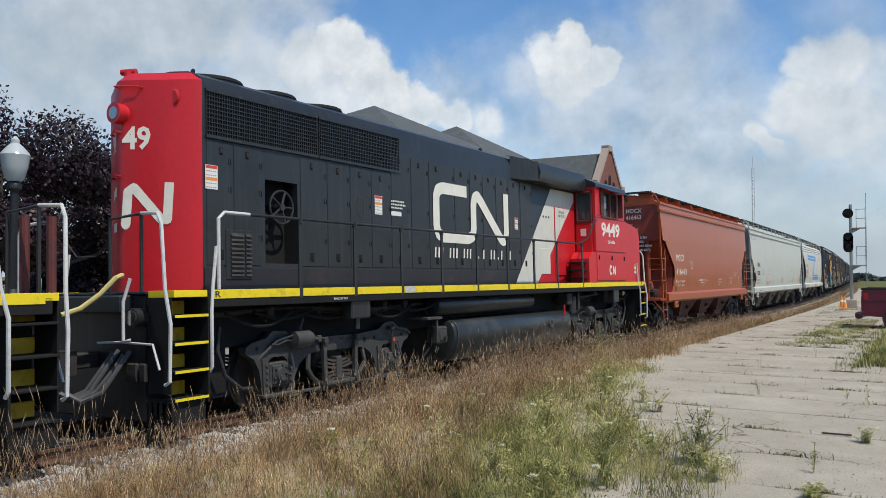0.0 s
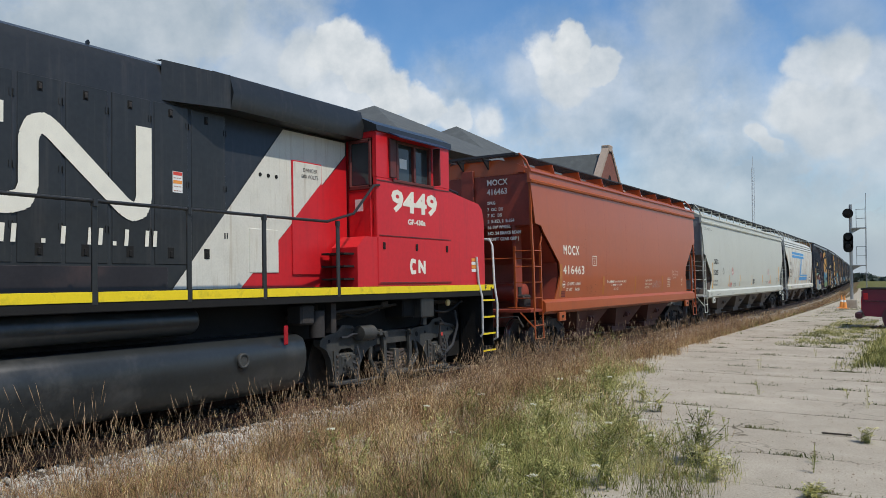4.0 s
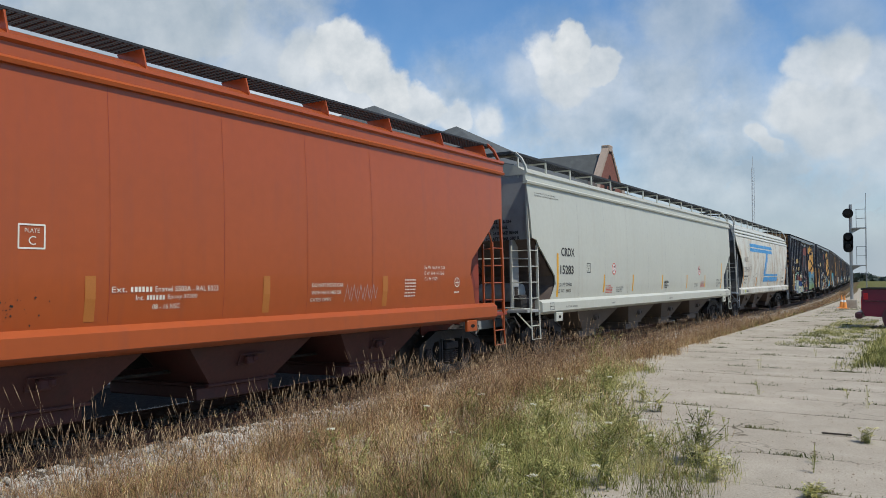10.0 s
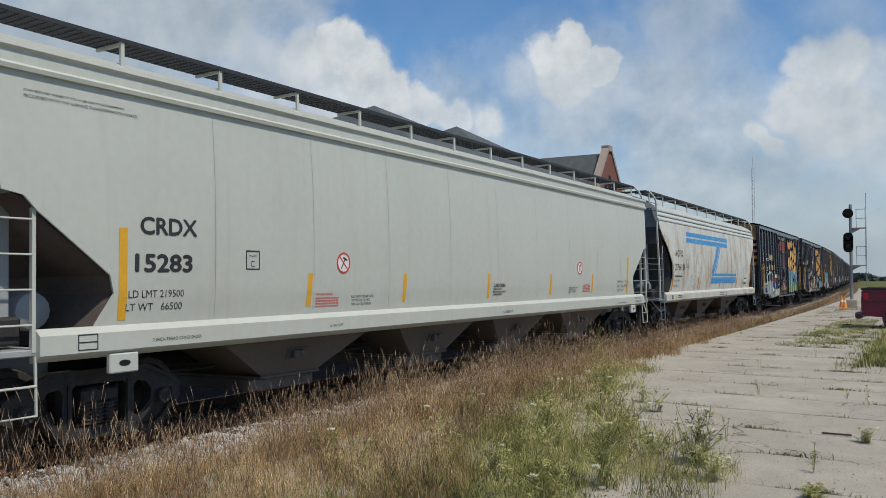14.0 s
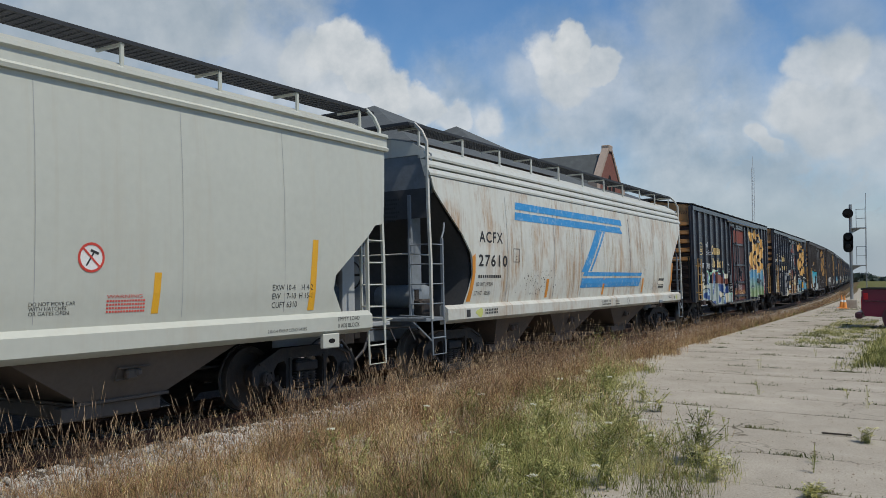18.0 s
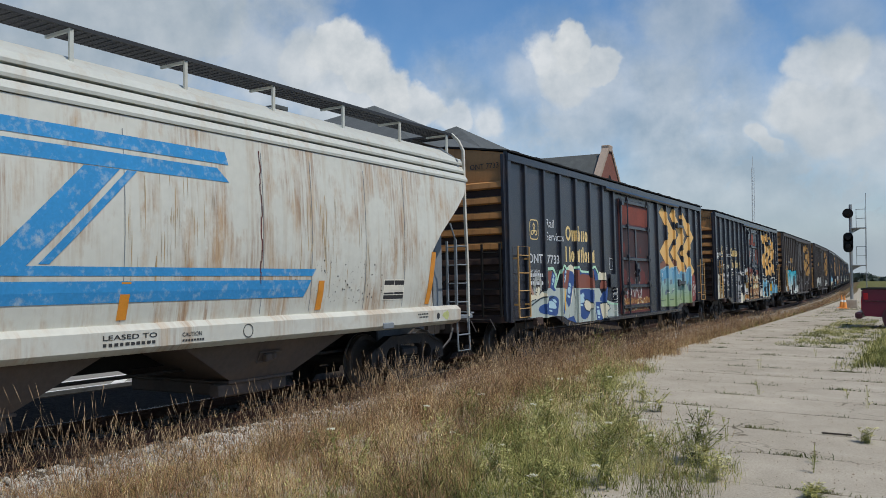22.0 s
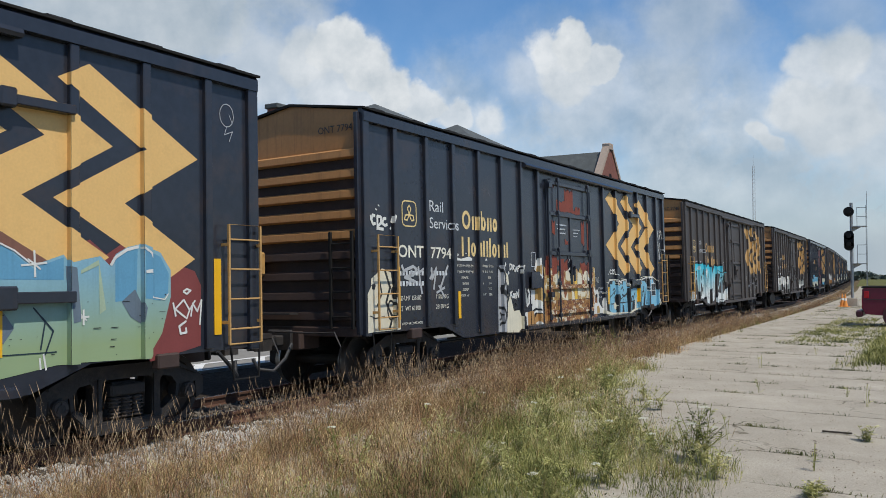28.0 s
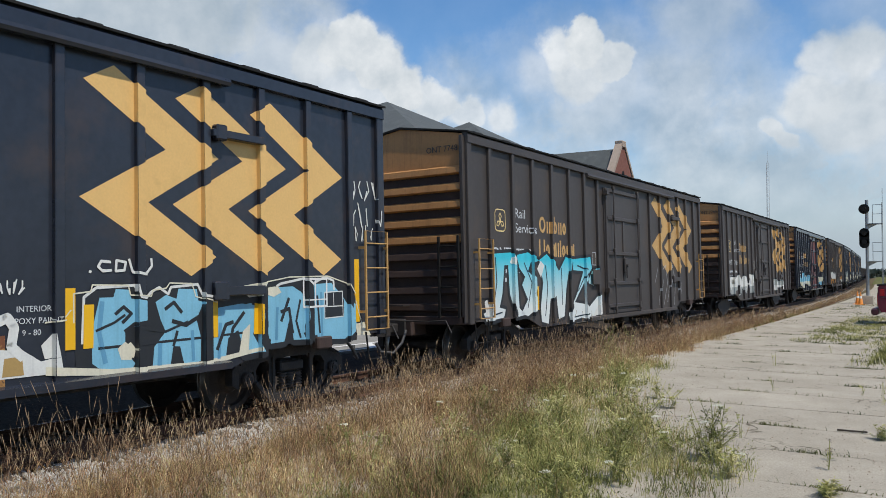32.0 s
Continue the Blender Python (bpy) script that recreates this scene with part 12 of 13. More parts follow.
def weed(name, label, x, y, z, h, stems, flowers, seed, spread=0.25, heads=FLOWER, flower_r=0.036, leafn=150):
    """A bushy wild plant: stems, feathery leaves, flower heads."""
    r = random.Random(seed)
    t = thing(name, pose(x, y, z), label, "wild plant", "weeds on the platform")
    for k in range(stems):
        lf, fl = M(), M()
        a, l = r.uniform(0, 6.28), r.uniform(0.2, 1.0) * spread
        hh = h * r.uniform(0.5, 1.0)
        o = (r.gauss(0, spread * 0.25), r.gauss(0, spread * 0.25))
        p = [(o[0], o[1], 0), (o[0] + l * 0.3 * math.cos(a), o[1] + l * 0.3 * math.sin(a), hh * 0.55), (o[0] + l * math.cos(a), o[1] + l * math.sin(a), hh)]
        stem = part("stem", M().tube(p, 0.003, 4), GREEN, t)
        for _ in range(leafn // 5):
            f = r.uniform(0.05, 0.9)
            q = Vector(p[0]).lerp(Vector(p[1]), f * 2) if f < 0.5 else Vector(p[1]).lerp(Vector(p[2]), f * 2 - 1)
            b, ll = r.uniform(0, 6.28), r.uniform(0.02, 0.065)
            d = Vector((math.cos(b), math.sin(b), r.uniform(-0.2, 0.8))) * ll
            n = d.cross(Vector((0, 0, 1))).normalized() * ll * 0.19
            for g_ in (0.35, 0.65, 0.95):
                q2 = q + d * g_
                lf.add([q2, q2 + n * 2.2 + d * 0.12, q2 + d * 0.22, q2 - n * 2.2 + d * 0.12], [(0, 1, 2, 3)])
            lf.add([q, q + n * 0.3, q + d, q - n * 0.3], [(0, 1, 2, 3)])
        part("foliage", lf, GREEN, stem, smooth=0)
        if k < flowers:
            c = Vector(p[2])
            R = flower_r * r.uniform(0.6, 1.3)
            for _ in range(26):
                e, rr_ = r.uniform(0, 6.28), R * math.sqrt(r.random())
                q = c + Vector((rr_ * math.cos(e), rr_ * math.sin(e), r.uniform(0, 0.008) + 0.2 * (R - rr_)))
                s_ = R * 0.17
                fl.add([q + Vector((s_, 0, 0)), q + Vector((0, s_, 0)), q - Vector((s_, 0, 0)), q - Vector((0, s_, 0)), q + Vector((0, 0, s_))], [(0, 1, 4), (1, 2, 4), (2, 3, 4), (3, 0, 4)])
            part("flower_head", fl, heads, stem, smooth=0)
    return t


for i, (x, y, h, stems, fl, sp) in enumerate(((7.37, 7.78, 0.60, 24, 15, 0.34), (7.0, 7.5, 0.45, 12, 6, 0.3), (7.65, 7.25, 0.36, 11, 3, 0.3), (5.58, 10.6, 0.42, 12, 5, 0.28), (6.35, 8.8, 0.45, 14, 4, 0.3), (5.6, 8.2, 0.5, 14, 4, 0.3), (6.9, 6.6, 0.5, 16, 4, 0.34), (5.9, 7.3, 0.5, 14, 4, 0.3), (5.1, 9.4, 0.5, 12, 3, 0.26), (8.45, 7.05, 0.16, 10, 0, 0.16), (8.62, 9.7, 0.20, 9, 1, 0.14), (6.6, 7.7, 0.36, 14, 3, 0.28), (6.2, 8.4, 0.36, 12, 3, 0.25),
                                            (5.7, 9.6, 0.42, 12, 3, 0.22), (5.3, 10.8, 0.46, 12, 1, 0.22), (4.75, 12.4, 0.45, 12, 2, 0.25), (6.0, 6.3, 0.42, 16, 4, 0.32), (5.4, 6.4, 0.45, 14, 4, 0.3), (6.7, 5.9, 0.36, 16, 4, 0.34), (4.9, 7.2, 0.48, 12, 4, 0.26), (5.0, 5.6, 0.46, 12, 3, 0.26), (4.4, 8.6, 0.5, 10, 3, 0.24), (4.1, 6.2, 0.5, 9, 2, 0.2), (3.35, 15.6, 0.85, 16, 0, 0.26), (3.75, 14.3, 0.75, 14, 0, 0.24), (4.55, 12.9, 0.6, 12, 1, 0.24), (5.05, 11.6, 0.5, 12, 2, 0.26), (6.15, 10.5, 0.34, 10, 1, 0.24), (5.75, 11.2, 0.30, 9, 1, 0.2), (3.1, 17.5, 0.7, 10, 0, 0.22))):
    weed("wild_carrot", "green wild carrot with flat white flower heads", x, y, 0.18 if x > 4.2 else 0.1, h, stems, (fl + 1) // 3, 100 + i, sp, leafn=110 if i < 3 else 72)
for i, (x, y, h) in enumerate(((7.36, 9.0, 0.30), (8.35, 8.0, 0.34), (8.15, 13.0, 0.22), (8.46, 12.2, 0.34), (7.0, 12.8, 0.22), (6.4, 16.2, 0.32), (7.6, 17.0, 0.30), (6.95, 19.5, 0.2), (8.3, 8.4, 0.22))):
    weed("dry_stalk", "thin dry weed stalk standing in a slab joint", x, y, 0.18, h, 3, 3, 200 + i, 0.05, SEED, 0.014, 12)

# a bar of wood lying on the slabs
tagged(part("wood_strip", M().box(-0.15, 0.15, -0.012, 0.012, 0.0, 0.018, 0.003), TIE), "thin dark strip of wood lying on the concrete", "wood strip").matrix_basis = pose(8.33, 9.99, 0.206, 0, 0, 4)

# ---------------------------------------------------------------- beyond the tracks: station, trees, lamp
BRICK = mat("red_brick", (0.20, 0.075, 0.052), 0.85, var=0.25, scale=6, bump=0.3, bscale=30, dirt=(0.26, 0.13, 0.095), dirt_amt=0.5, dscale=5)
SLATE = mat("grey_green_shingle", (0.075, 0.082, 0.080), 0.8, var=0.25, scale=2, bump=0.4, bscale=14, dirt=(0.11, 0.12, 0.11), dirt_amt=0.5, dscale=2)
COPING = mat("stone_coping", (0.36, 0.28, 0.22), 0.8, var=0.15, scale=5)


def hip_roof(x, y, wx, wy, z0, z1, ridge=0.0):
    v = [(x - wx, y - wy, z0), (x + wx, y - wy, z0), (x + wx, y + wy, z0), (x - wx, y + wy, z0), (x, y - ridge, z1), (x, y + ridge, z1)]
    if ridge <= 0:
        return M().add(v[:5], [(0, 1, 4), (1, 2, 4), (2, 3, 4), (3, 0, 4), (3, 2, 1, 0)])
    return M().add(v, [(0, 1, 4), (1, 2, 5, 4), (2, 3, 5), (3, 0, 4, 5), (3, 2, 1, 0)])


st = thing("station_building", None, "old brick railway station with grey hipped roofs", "building")
part("wall", M().box(-19.5, -8.6, 25.0, 60.0, -0.1, 7.05), BRICK, st, "red brick wall")
part("roof", hip_roof(-14.0, 31.7, 6.6, 6.6, 7.0, 10.2), SLATE, st, "grey hipped shingle roof")
part("roof", hip_roof(-14.0, 39.5, 6.2, 6.2, 7.0, 10.42), SLATE, st, "grey hipped shingle roof")
part("roof", hip_roof(-14.0, 48.0, 6.2, 13.0, 6.9, 9.5, 7.0), SLATE, st, "grey hipped shingle roof")
ch = part("chimney", M().box(-14.3, -13.75, 24.65, 25.2, 4.0, 8.75, 0.02), BRICK, st, "dark brick chimney")
part("chimney_cap", M().box(-14.38, -13.67, 24.57, 25.28, 8.75, 8.95, 0.03).box(-14.34, -13.71, 24.61, 25.24, 8.5, 8.6, 0.02), SLATE, ch)
gx, gy, gh = -9.6, 52.2, 10.35
gab = part("gable_wall", M().prism([(gy - 2.2, 0), (gy + 2.2, 0), (gy + 2.2, 8.0), (gy + 0.35, gh - 0.1), (gy - 0.35, gh - 0.1), (gy - 2.2, 8.0)], gx - 0.35, gx, "x"), BRICK, st, "red brick gable")
m = M()
for d in (-1, 1):
    m.prism([(gy + d * 2.4, 7.9), (gy + d * 2.15, 7.9), (gy + d * 0.25, gh - 0.05), (gy + d * 0.3, gh + 0.2)][::d], gx - 0.42, gx + 0.07, "x")
    m.box(gx - 0.5, gx + 0.14, gy + d * 2.1, gy + d * 2.65, 7.2, 8.15, 0.03)
m.box(gx - 0.45, gx + 0.1, gy - 0.35, gy + 0.35, gh - 0.1, gh + 0.35, 0.04)
part("coping", m, COPING, gab)
m = M()
for k, hh in ((-1, 1.1), (0, 1.5), (1, 1.1)):
    pts = [(gy + k * 0.75 - 0.25, 7.2), (gy + k * 0.75 + 0.25, 7.2)] + [(gy + k * 0.75 + 0.25 * math.cos(a), 7.2 + hh - 0.25 + 0.25 * math.sin(a)) for a in (0, 0.6, 1.2, 1.9, 2.5, 3.14)]
    m.prism(pts, gx - 0.1, gx + 0.012, "x")
part("arched_window", m, DARK, gab)
part("gable_roof", M().prism([(gy - 2.3, 7.8), (gy, gh - 0.15), (gy + 2.3, 7.8)], gx - 6, gx - 0.3, "x"), SLATE, st)
wm, ws = M().box(-0.06, 0.02, -0.6, 0.6, 0, 1.8), M().box(-0.05, 0.12, -0.75, 0.75, -0.15, 0)
wme, wse = wm.mesh("window", GLASS), ws.mesh("sill", COPING)
for k in range(11):
    w_ = part("window", wme, None, st)
    w_.location = (-8.58, 26.5 + k * 3.0, 1.2)
    part("sill", wse, None, w_)

BARK = mat("grey_bark", (0.09, 0.075, 0.06), 0.9, var=0.3, scale=6, bump=0.6, bscale=20)
PLUM = leafy("plum_leaf", [(0.012, 0.008, 0.012), (0.028, 0.014, 0.020), (0.05, 0.03, 0.035), (0.022, 0.02, 0.018)], 0.45, trans=0.15)
TREEGREEN = leafy("tree_leaf", [(0.02, 0.035, 0.012), (0.045, 0.07, 0.02), (0.07, 0.09, 0.03)], 0.6, trans=0.2)


def tree(name, label, x, y, z, h, radii, n, leaf, material, seed, trunk=0.18):
    r = np.random.default_rng(seed)
    t = thing(name, pose(x, y, z), label, "tree")
    rr_ = random.Random(seed)
    m = M()
    m.tube([(0, 0, 0), (0.05, 0.03, h * 0.25), (0.0, -0.05, h * 0.5), (0.08, 0.0, h * 0.8)], trunk, 8)
    lobes = []
    for k in range(24):
        a, zz = rr_.uniform(0, 6.28), h * rr_.uniform(0.16, 0.92)
        f = math.sqrt(max(0.05, 1 - ((zz - h * 0.58) / (h * 0.48)) ** 2)) * rr_.uniform(0.45, 0.95)
        e = (radii[0] * f * math.cos(a), radii[1] * f * math.sin(a), zz)
        m.tube([(0, 0, zz * 0.6), (e[0] * 0.5, e[1] * 0.5, zz * 0.8), e], trunk * 0.28, 5)
        lobes.append((*e, rr_.uniform(0.55, 1.05) * min(radii) * 0.36))
    part("trunk", m, BARK, t)
    lb = np.array(lobes)
    i = r.integers(0, len(lb), n)
    d = r.normal(0, 1, (n, 3))
    d /= np.linalg.norm(d, axis=1)[:, None]
    rad = lb[i, 3] * r.uniform(0.35, 1.0, n) ** 0.5 * r.uniform(0.8, 1.15, n)
    c = lb[i, :3] + d * rad[:, None]
    u = r.normal(0, 1, (n, 3)); u /= np.linalg.norm(u, axis=1)[:, None]
    v = np.cross(u, d + 0.01); v /= np.linalg.norm(v, axis=1)[:, None]
    s = leaf * r.uniform(0.6, 1.3, n)[:, None]
    V = np.stack([c - u * s, c + v * s * 0.6, c + u * s, c - v * s * 0.6], 1).reshape(-1, 3)
    T = (np.array([[0, 1, 2], [0, 2, 3]])[None] + 4 * np.arange(n)[:, None, None]).reshape(-1, 3)
    part("crown", fast_mesh("crown", V, T, material), None, t)
    return t


tree("maple_tree", "dark plum-leaved maple tree beyond the tracks", -12.5, 12.4, -0.05, 6.15, (3.7, 4.9), 130000, 0.062, PLUM, 3, 0.2)
tree("maple_tree", "dark plum-leaved maple tree beyond the tracks", -14.0, 4.0, -0.05, 6.4, (3.8, 4.4), 40000, 0.075, PLUM, 5, 0.2)
tree("maple_tree", "dark plum-leaved maple tree beyond the tracks", -14.5, 18.0, -0.05, 4.4, (3.2, 3.6), 70000, 0.075, PLUM, 8, 0.2)
IRON = mat("black_lamp_iron", (0.02, 0.022, 0.022), 0.45, 0.2, var=0.15, scale=6)
OPAL = mat("opal_lamp_glass", (0.44, 0.47, 0.46), 0.25, var=0.05, scale=5)
lampp = thing("street_lamp", pose(-8.0, 10.3, -0.05), "black iron street lamp with a pale acorn globe", "street lamp")
part("post", M().lathe([(0.30, 0.62), (0.30, 0.75), (0.20, 0.9), (0.17, 1.55), (0.19, 1.62), (0.10, 1.72), (0.085, 3.85), (0.15, 3.92), (0.15, 4.0), (0.11, 4.08)], (0, 0, 0), "z", 14), IRON, lampp)
part("globe", M().lathe([(0.14, 4.08), (0.20, 4.15), (0.27, 4.4), (0.30, 4.62), (0.31, 4.66), (0.28, 4.72), (0.16, 4.86), (0.09, 4.92), (0.09, 5.0), (0.03, 5.08)], (0, 0, 0), "z", 18), OPAL, lampp)
part("plinth", M().lathe([(0.46, 0.0), (0.46, 0.28), (0.44, 0.30), (0.44, 0.56), (0.40, 0.64)], (0, 0, 0), "z", 18), CONCRETE, lampp)

# ---------------------------------------------------------------- signal, pickup, cones, masts, distance
GALV = mat("galvanised_steel", (0.33, 0.34, 0.34), 0.5, 0.6, var=0.15, scale=6)
sg = thing("railway_signal", pose(5.0, 50.2, 0.16), "grey signal mast with two dark signal heads and ladder", "signal")
part("mast", M().cyl((0, 0, 0.5), (0, 0, 5.75), 0.085, 12), GALV, sg)
part("base", M().box(-0.28, 0.28, -0.28, 0.28, 0, 0.5, 0.03), CONCRETE, sg)
part("signal_head", M().cyl((-0.12, -0.12, 5.25), (-0.12, -0.2, 5.25), 0.27, 20).cyl((-0.12, -0.2, 5.25), (-0.12, -0.42, 5.25), 0.12, 12), DARK, sg)
m = M().box(-0.37, 0.13, -0.2, -0.12, 3.35, 3.95, 0.02).cyl((-0.12, -0.12, 3.95), (-0.12, -0.2, 3.95), 0.25, 18).cyl((-0.12, -0.12, 3.35), (-0.12, -0.2, 3.35), 0.25, 18)
m.cyl((-0.12, -0.2, 3.9), (-0.12, -0.42, 3.9), 0.12, 12).cyl((-0.12, -0.2, 3.45), (-0.12, -0.42, 3.45), 0.12, 12)
part("signal_head", m, DARK, sg)
m = M()
for x in (0.72, 0.76):
    m.box(x - 0.012, x + 0.012, -0.02, 0.02, 0.0, 6.35 if x > 0.74 else 5.6)
for z in (2.35, 4.4):
    m.box(0.0, 0.76, -0.3, 0.3, z, z + 0.05)
    for x in (0.3, 0.74):
        m.box(x - 0.014, x + 0.014, -0.3, -0.27, z, z + 1.05)
    for dz in (0.55, 1.05):
        m.box(0.28, 0.76, -0.3, -0.27, z + dz - 0.014, z + dz + 0.014)
    m.prism([(0.0, z - 0.25), (0.05, z - 0.25), (0.5, z), (0.0, z)], -0.03, 0.03)
part("service_ladder", m, GALV, sg)
for i, (x, y) in enumerate(((4.55, 49.6), (4.75, 49.0))):
    cone = thing("traffic_cone", pose(x, y, 0.2), "orange traffic cone with a pale band", "cone", "cones by the signal")
    part("body", M().lathe([(0.13, 0.03), (0.025, 0.68), (0.02, 0.70)], (0, 0, 0), "z", 14), SIGNORG, cone)
    part("base", M().box(-0.22, 0.22, -0.22, 0.22, 0, 0.035, 0.01), SIGNORG, cone)
    part("band", M().lathe([(0.083, 0.34), (0.063, 0.46)], (0, 0, 0), "z", 14), SIGNWHT, cone)
MAROON = mat("maroon_car_paint", (0.115, 0.007, 0.028), 0.25, var=0.08, scale=2)
MAROONDARK = mat("dark_maroon_trim", (0.045, 0.006, 0.014), 0.4, var=0.1, scale=3)
RUBBER = mat("tyre_rubber", (0.02, 0.02, 0.02), 0.8, var=0.2, scale=8)
pk = thing("pickup_truck", pose(9.72, 31.5, 0.19, 0, 0, -90), "maroon pickup truck parked beside the platform", "pickup truck")
m = M().prism([(-2.62, 0.44), (-2.0, 0.40), (2.75, 0.40), (2.8, 0.95), (1.7, 1.16), (0.35, 1.32), (-2.66, 1.32), (-2.72, 1.25), (-2.71, 0.62)], -0.98, 0.98, "x")
part("body", m, MAROON, pk)
part("cab", M().loft([[(-0.92, -0.9, 1.1), (0.92, -0.9, 1.1), (0.92, 1.5, 1.1), (-0.92, 1.5, 1.1)], [(-0.75, -0.65, 1.72), (0.75, -0.65, 1.72), (0.75, 0.7, 1.72), (-0.75, 0.7, 1.72)]]), MAROON, pk)
part("rear_window", M().add([(-0.74, -0.885, 1.18), (0.74, -0.885, 1.18), (0.66, -0.70, 1.62), (-0.66, -0.70, 1.62)], [(0, 1, 2, 3)]), GLASS, pk)
part("tailgate", M().box(-0.80, 0.80, -2.745, -2.71, 0.60, 1.08, 0.02), MAROON, pk)
part("bumper", M().box(-1.0, 1.0, -2.92, -2.70, 0.34, 0.56, 0.05), MAROONDARK, pk, "dark maroon step bumper")
part("bed_rail", M().box(-1.0, -0.90, -2.68, 0.2, 1.32, 1.37, 0.015).box(0.90, 1.0, -2.68, 0.2, 1.32, 1.37, 0.015).box(-1.0, 1.0, -2.74, -2.66, 1.30, 1.36, 0.015), DARK, pk)
for s in (-1, 1):
    part("body_crease", M().box(s * 0.975, s * 0.992, -2.6, 2.4, 0.92, 0.95, 0.004), MAROONDARK, pk)
    part("side_marker", M().box(s * 0.97, s * 0.995, -2.66, -2.52, 0.98, 1.2, 0.01), RUBY, pk)
    part("wheel_arch", M().lathe([(0.40, -0.02), (0.47, -0.02), (0.47, 0.02), (0.40, 0.02)], (s * 0.975, -1.65, 0.40), "x", 24), MAROONDARK, pk)
for s in (-1, 1):
    part("tail_light", M().box(s * 0.83, s * 0.975, -2.735, -2.70, 0.66, 1.02, 0.02), RUBY, pk)
    for y in (-1.65, 1.75):
        w_ = part("wheel", M().lathe([(0.2, -0.11), (0.35, -0.11), (0.37, -0.08), (0.37, 0.08), (0.35, 0.11), (0.2, 0.11)], (s * 0.86, y, 0.37), "x", 20), RUBBER, pk)
        part("rim", M().cyl((s * 0.80, y, 0.37), (s * 0.965, y, 0.37), 0.2, 14), GALV, w_)


MASTGREY = mat("pale_mast_paint", (0.42, 0.42, 0.42), 0.6, var=0.1, scale=3)


def lattice(name, label, x, y, h, w):
    t = thing(name, pose(x, y, 0), label, "mast")
    m = M()
    for a in (0, 2.094, 4.189):
        m.cyl((w * math.cos(a), w * math.sin(a), 0), (w * math.cos(a) * 0.8, w * math.sin(a) * 0.8, h), 0.03, 5)
    part("leg", m, MASTGREY, t)
    m = M()
    n = int(h / (w * 2.2))
    for k in range(n):
        z0, z1 = h * k / n, h * (k + 1) / n
        for a in (0, 2.094, 4.189):
            m.cyl((w * math.cos(a) * 0.9, w * math.sin(a) * 0.9, z0), (w * math.cos(a + 2.094) * 0.9, w * math.sin(a + 2.094) * 0.9, z1), 0.014, 4)
    part("lattice_brace", m, MASTGREY, t)
    part("antenna", M().cyl((0, 0, h), (0, 0, h + 2.0), 0.025, 5), MASTGREY, t)
    return t


lattice("radio_mast", "slender grey lattice radio mast in the distance", -19.0, 150.0, 21.0, 0.30)
lattice("radio_mast", "short lattice mast with small antennas", -0.5, 215.0, 10.5, 0.5)
WOODPOLE = mat("utility_pole_wood", (0.10, 0.08, 0.065), 0.9, var=0.2, scale=4)
for i, (x, y, h) in enumerate(((12.5, 120.0, 5.0), (9.0, 110.0, 6.0), (17, 160.0, 7.5))):
    up = thing("utility_pole", pose(x, y, 0.1), "weathered wooden utility pole", "utility pole", "far poles")
    part("pole", M().cyl((0, 0, 0), (0, 0, h), 0.14, 8, 0.10), WOODPOLE, up)
    part("crossarm", M().box(-0.9, 0.9, -0.06, 0.06, h - 0.5, h - 0.35), WOODPOLE, up)
    part("transformer", M().cyl((0.3, 0, h - 1.4), (0.3, 0, h - 0.7), 0.2, 10), GALV, up)
cab_ = thing("equipment_cabinet", pose(10.6, 88.0, 0.15), "small grey trackside equipment cabinet", "cabinet")
part("body", M().box(-0.9, 0.9, -0.6, 0.6, 0, 2.0, 0.03), GALV, cab_)
part("door", M().box(-0.8, 0.8, -0.63, -0.6, 0.2, 1.8, 0.02), GALV, cab_)

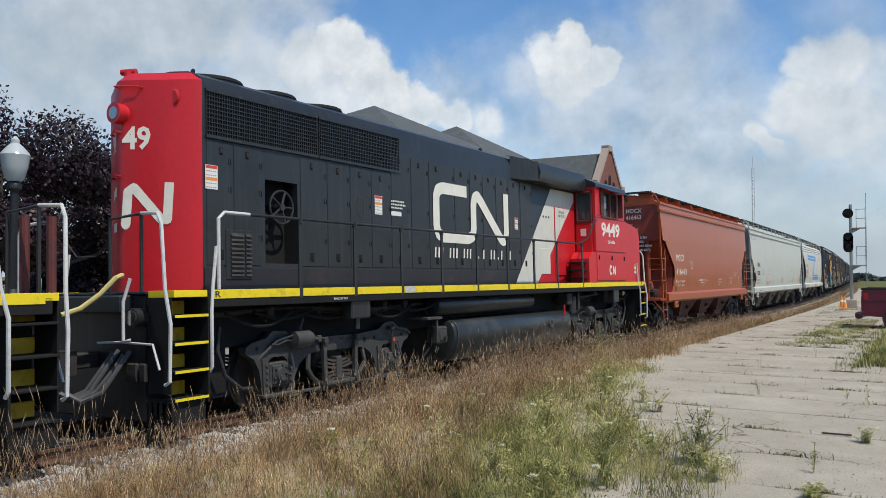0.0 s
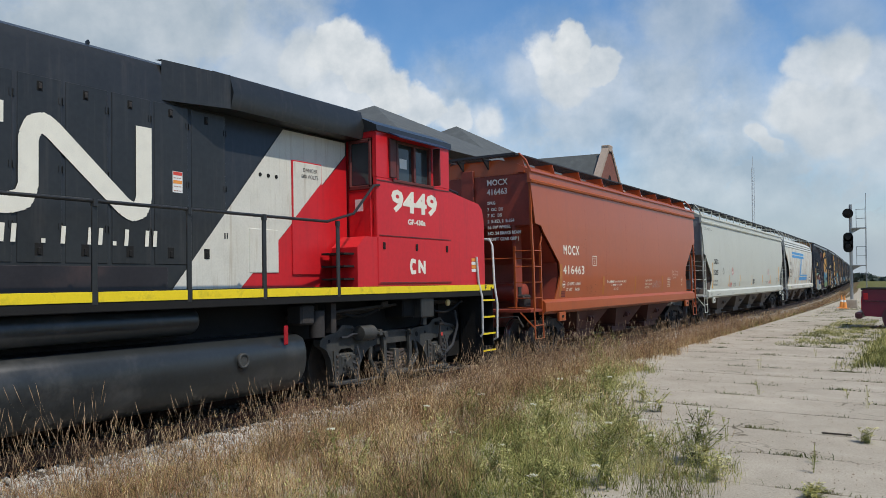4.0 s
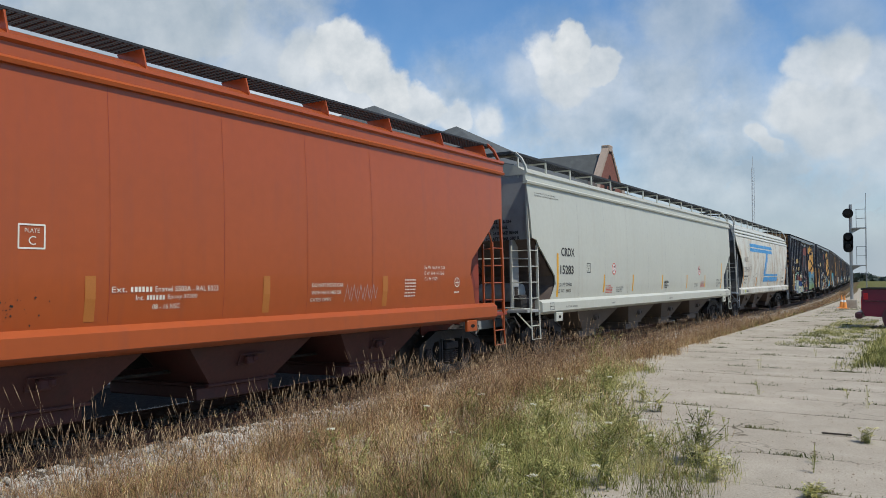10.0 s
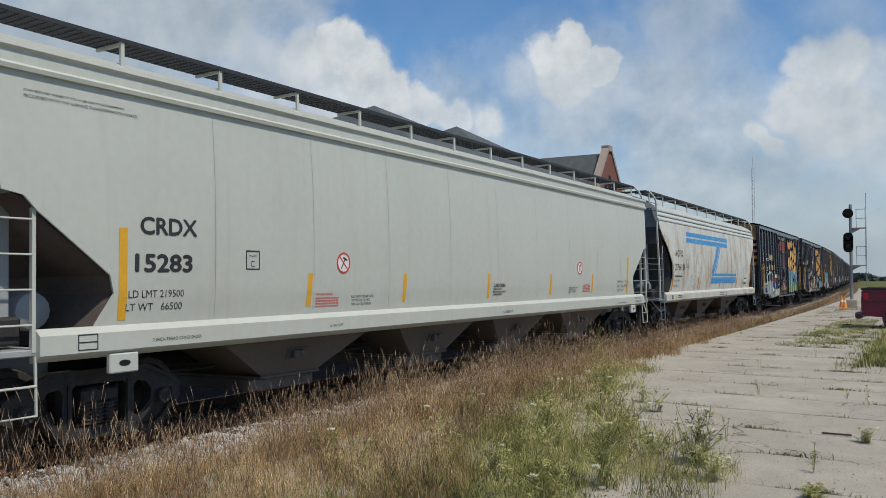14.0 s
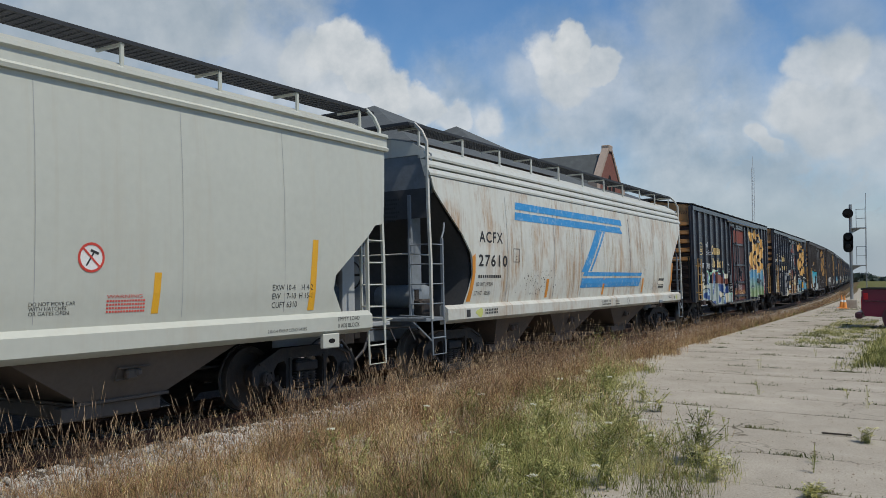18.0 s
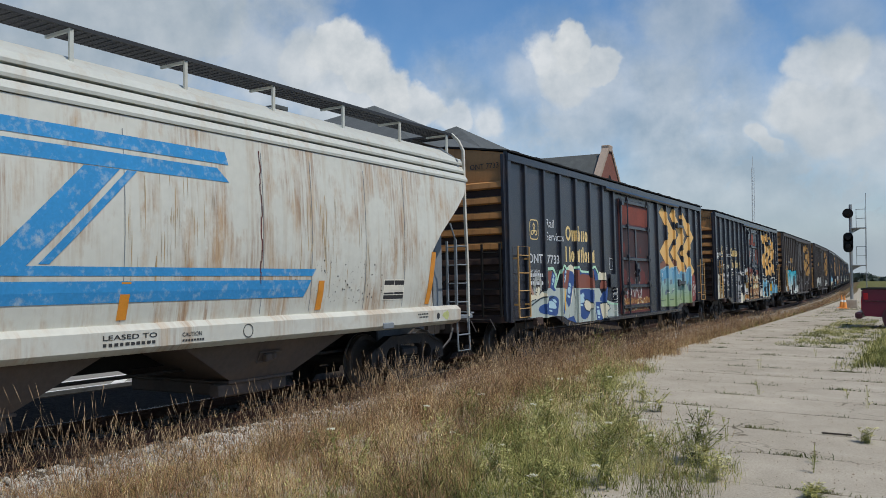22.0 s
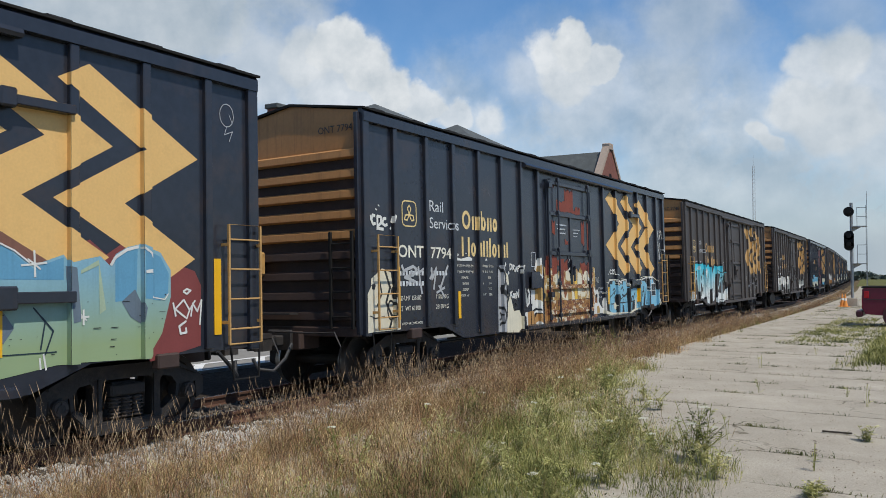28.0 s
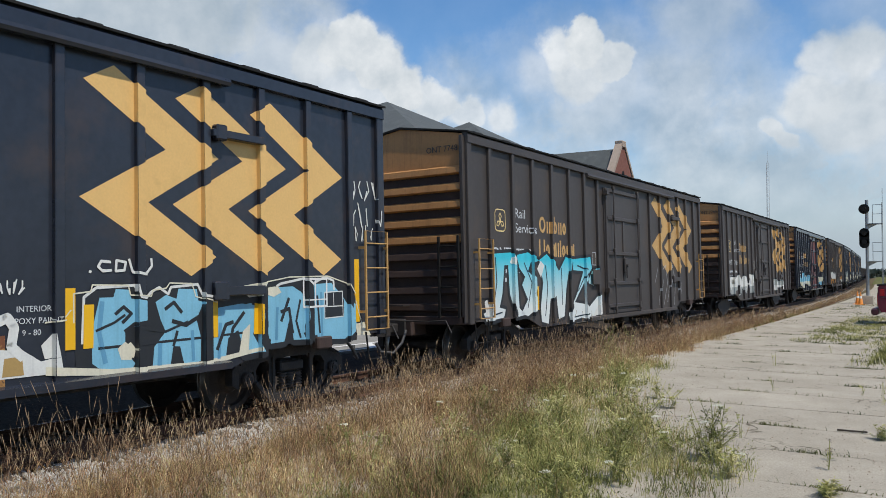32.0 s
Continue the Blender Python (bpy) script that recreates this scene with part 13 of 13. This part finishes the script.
# far woods along the horizon
# distance haze is mixed into these leaf colours
FARGREEN = leafy("far_hazy_leaf", [(0.055, 0.075, 0.06), (0.085, 0.105, 0.085), (0.12, 0.135, 0.11)], 0.8, trans=0.1)
tagged(part("far_field", strip([(3.4, 0.150), (9.0, 0.17), (120, 0.17)], [s for s in stations if 133 < s <= 1200]), LAWN), "rough green field beyond the platform's end", "field", kind="structure")
nf = 9000
side = rng.uniform(0, 1, nf)
fx = np.where(side < 0.55, rng.uniform(-40, 130, nf), rng.uniform(-330, -30, nf))
fy = 330 + 40 * np.sin(fx * 0.03) + rng.uniform(0, 25, nf)
top = 2.6 + 0.8 * np.sin(fx * 0.13) + 0.6 * np.sin(fx * 0.31 + 1) + 0.5 * np.sin(fx * 0.77)
fz = rng.uniform(0, 1, nf) ** 0.7 * top
c = np.stack([fx, fy, fz], -1)
u = rng.normal(0, 1, (nf, 3)); u /= np.linalg.norm(u, axis=1)[:, None]
v = np.cross(u, rng.normal(0, 1, (nf, 3))); v /= np.linalg.norm(v, axis=1)[:, None]
sz = rng.uniform(0.7, 1.5, nf)[:, None]
V = np.stack([c - u * sz, c + v * sz * 0.7, c + u * sz, c - v * sz * 0.7], 1).reshape(-1, 3)
T = (np.array([[0, 1, 2], [0, 2, 3]])[None] + 4 * np.arange(nf)[:, None, None]).reshape(-1, 3)
tagged(part("far_woods", fast_mesh("far_woods", V, T, FARGREEN), None), "far line of green trees along the horizon", "trees", kind="stuff")

# scrub beyond the end of the platform
nb = 7000
bx, by = rng.uniform(9.5, 46, nb), rng.uniform(96, 150, nb)
bz = 0.15 + rng.uniform(0, 1, nb) * (1.0 + 0.4 * np.sin(bx * 0.9) + 0.3 * np.sin(by * 0.33 + bx * 2.1))
c = np.stack([bx, by, bz], -1)
u = rng.normal(0, 1, (nb, 3)); u /= np.linalg.norm(u, axis=1)[:, None]
v = np.cross(u, rng.normal(0, 1, (nb, 3))); v /= np.linalg.norm(v, axis=1)[:, None]
sz = rng.uniform(0.10, 0.32, nb)[:, None]
V = np.stack([c - u * sz, c + v * sz * 0.7, c + u * sz, c - v * sz * 0.7], 1).reshape(-1, 3)
T = (np.array([[0, 1, 2], [0, 2, 3]])[None] + 4 * np.arange(nb)[:, None, None]).reshape(-1, 3)
tagged(part("scrub", fast_mesh("scrub", V, T, TREEGREEN), None), "low green scrub beyond the platform's end", "bushes", kind="stuff")

motions()
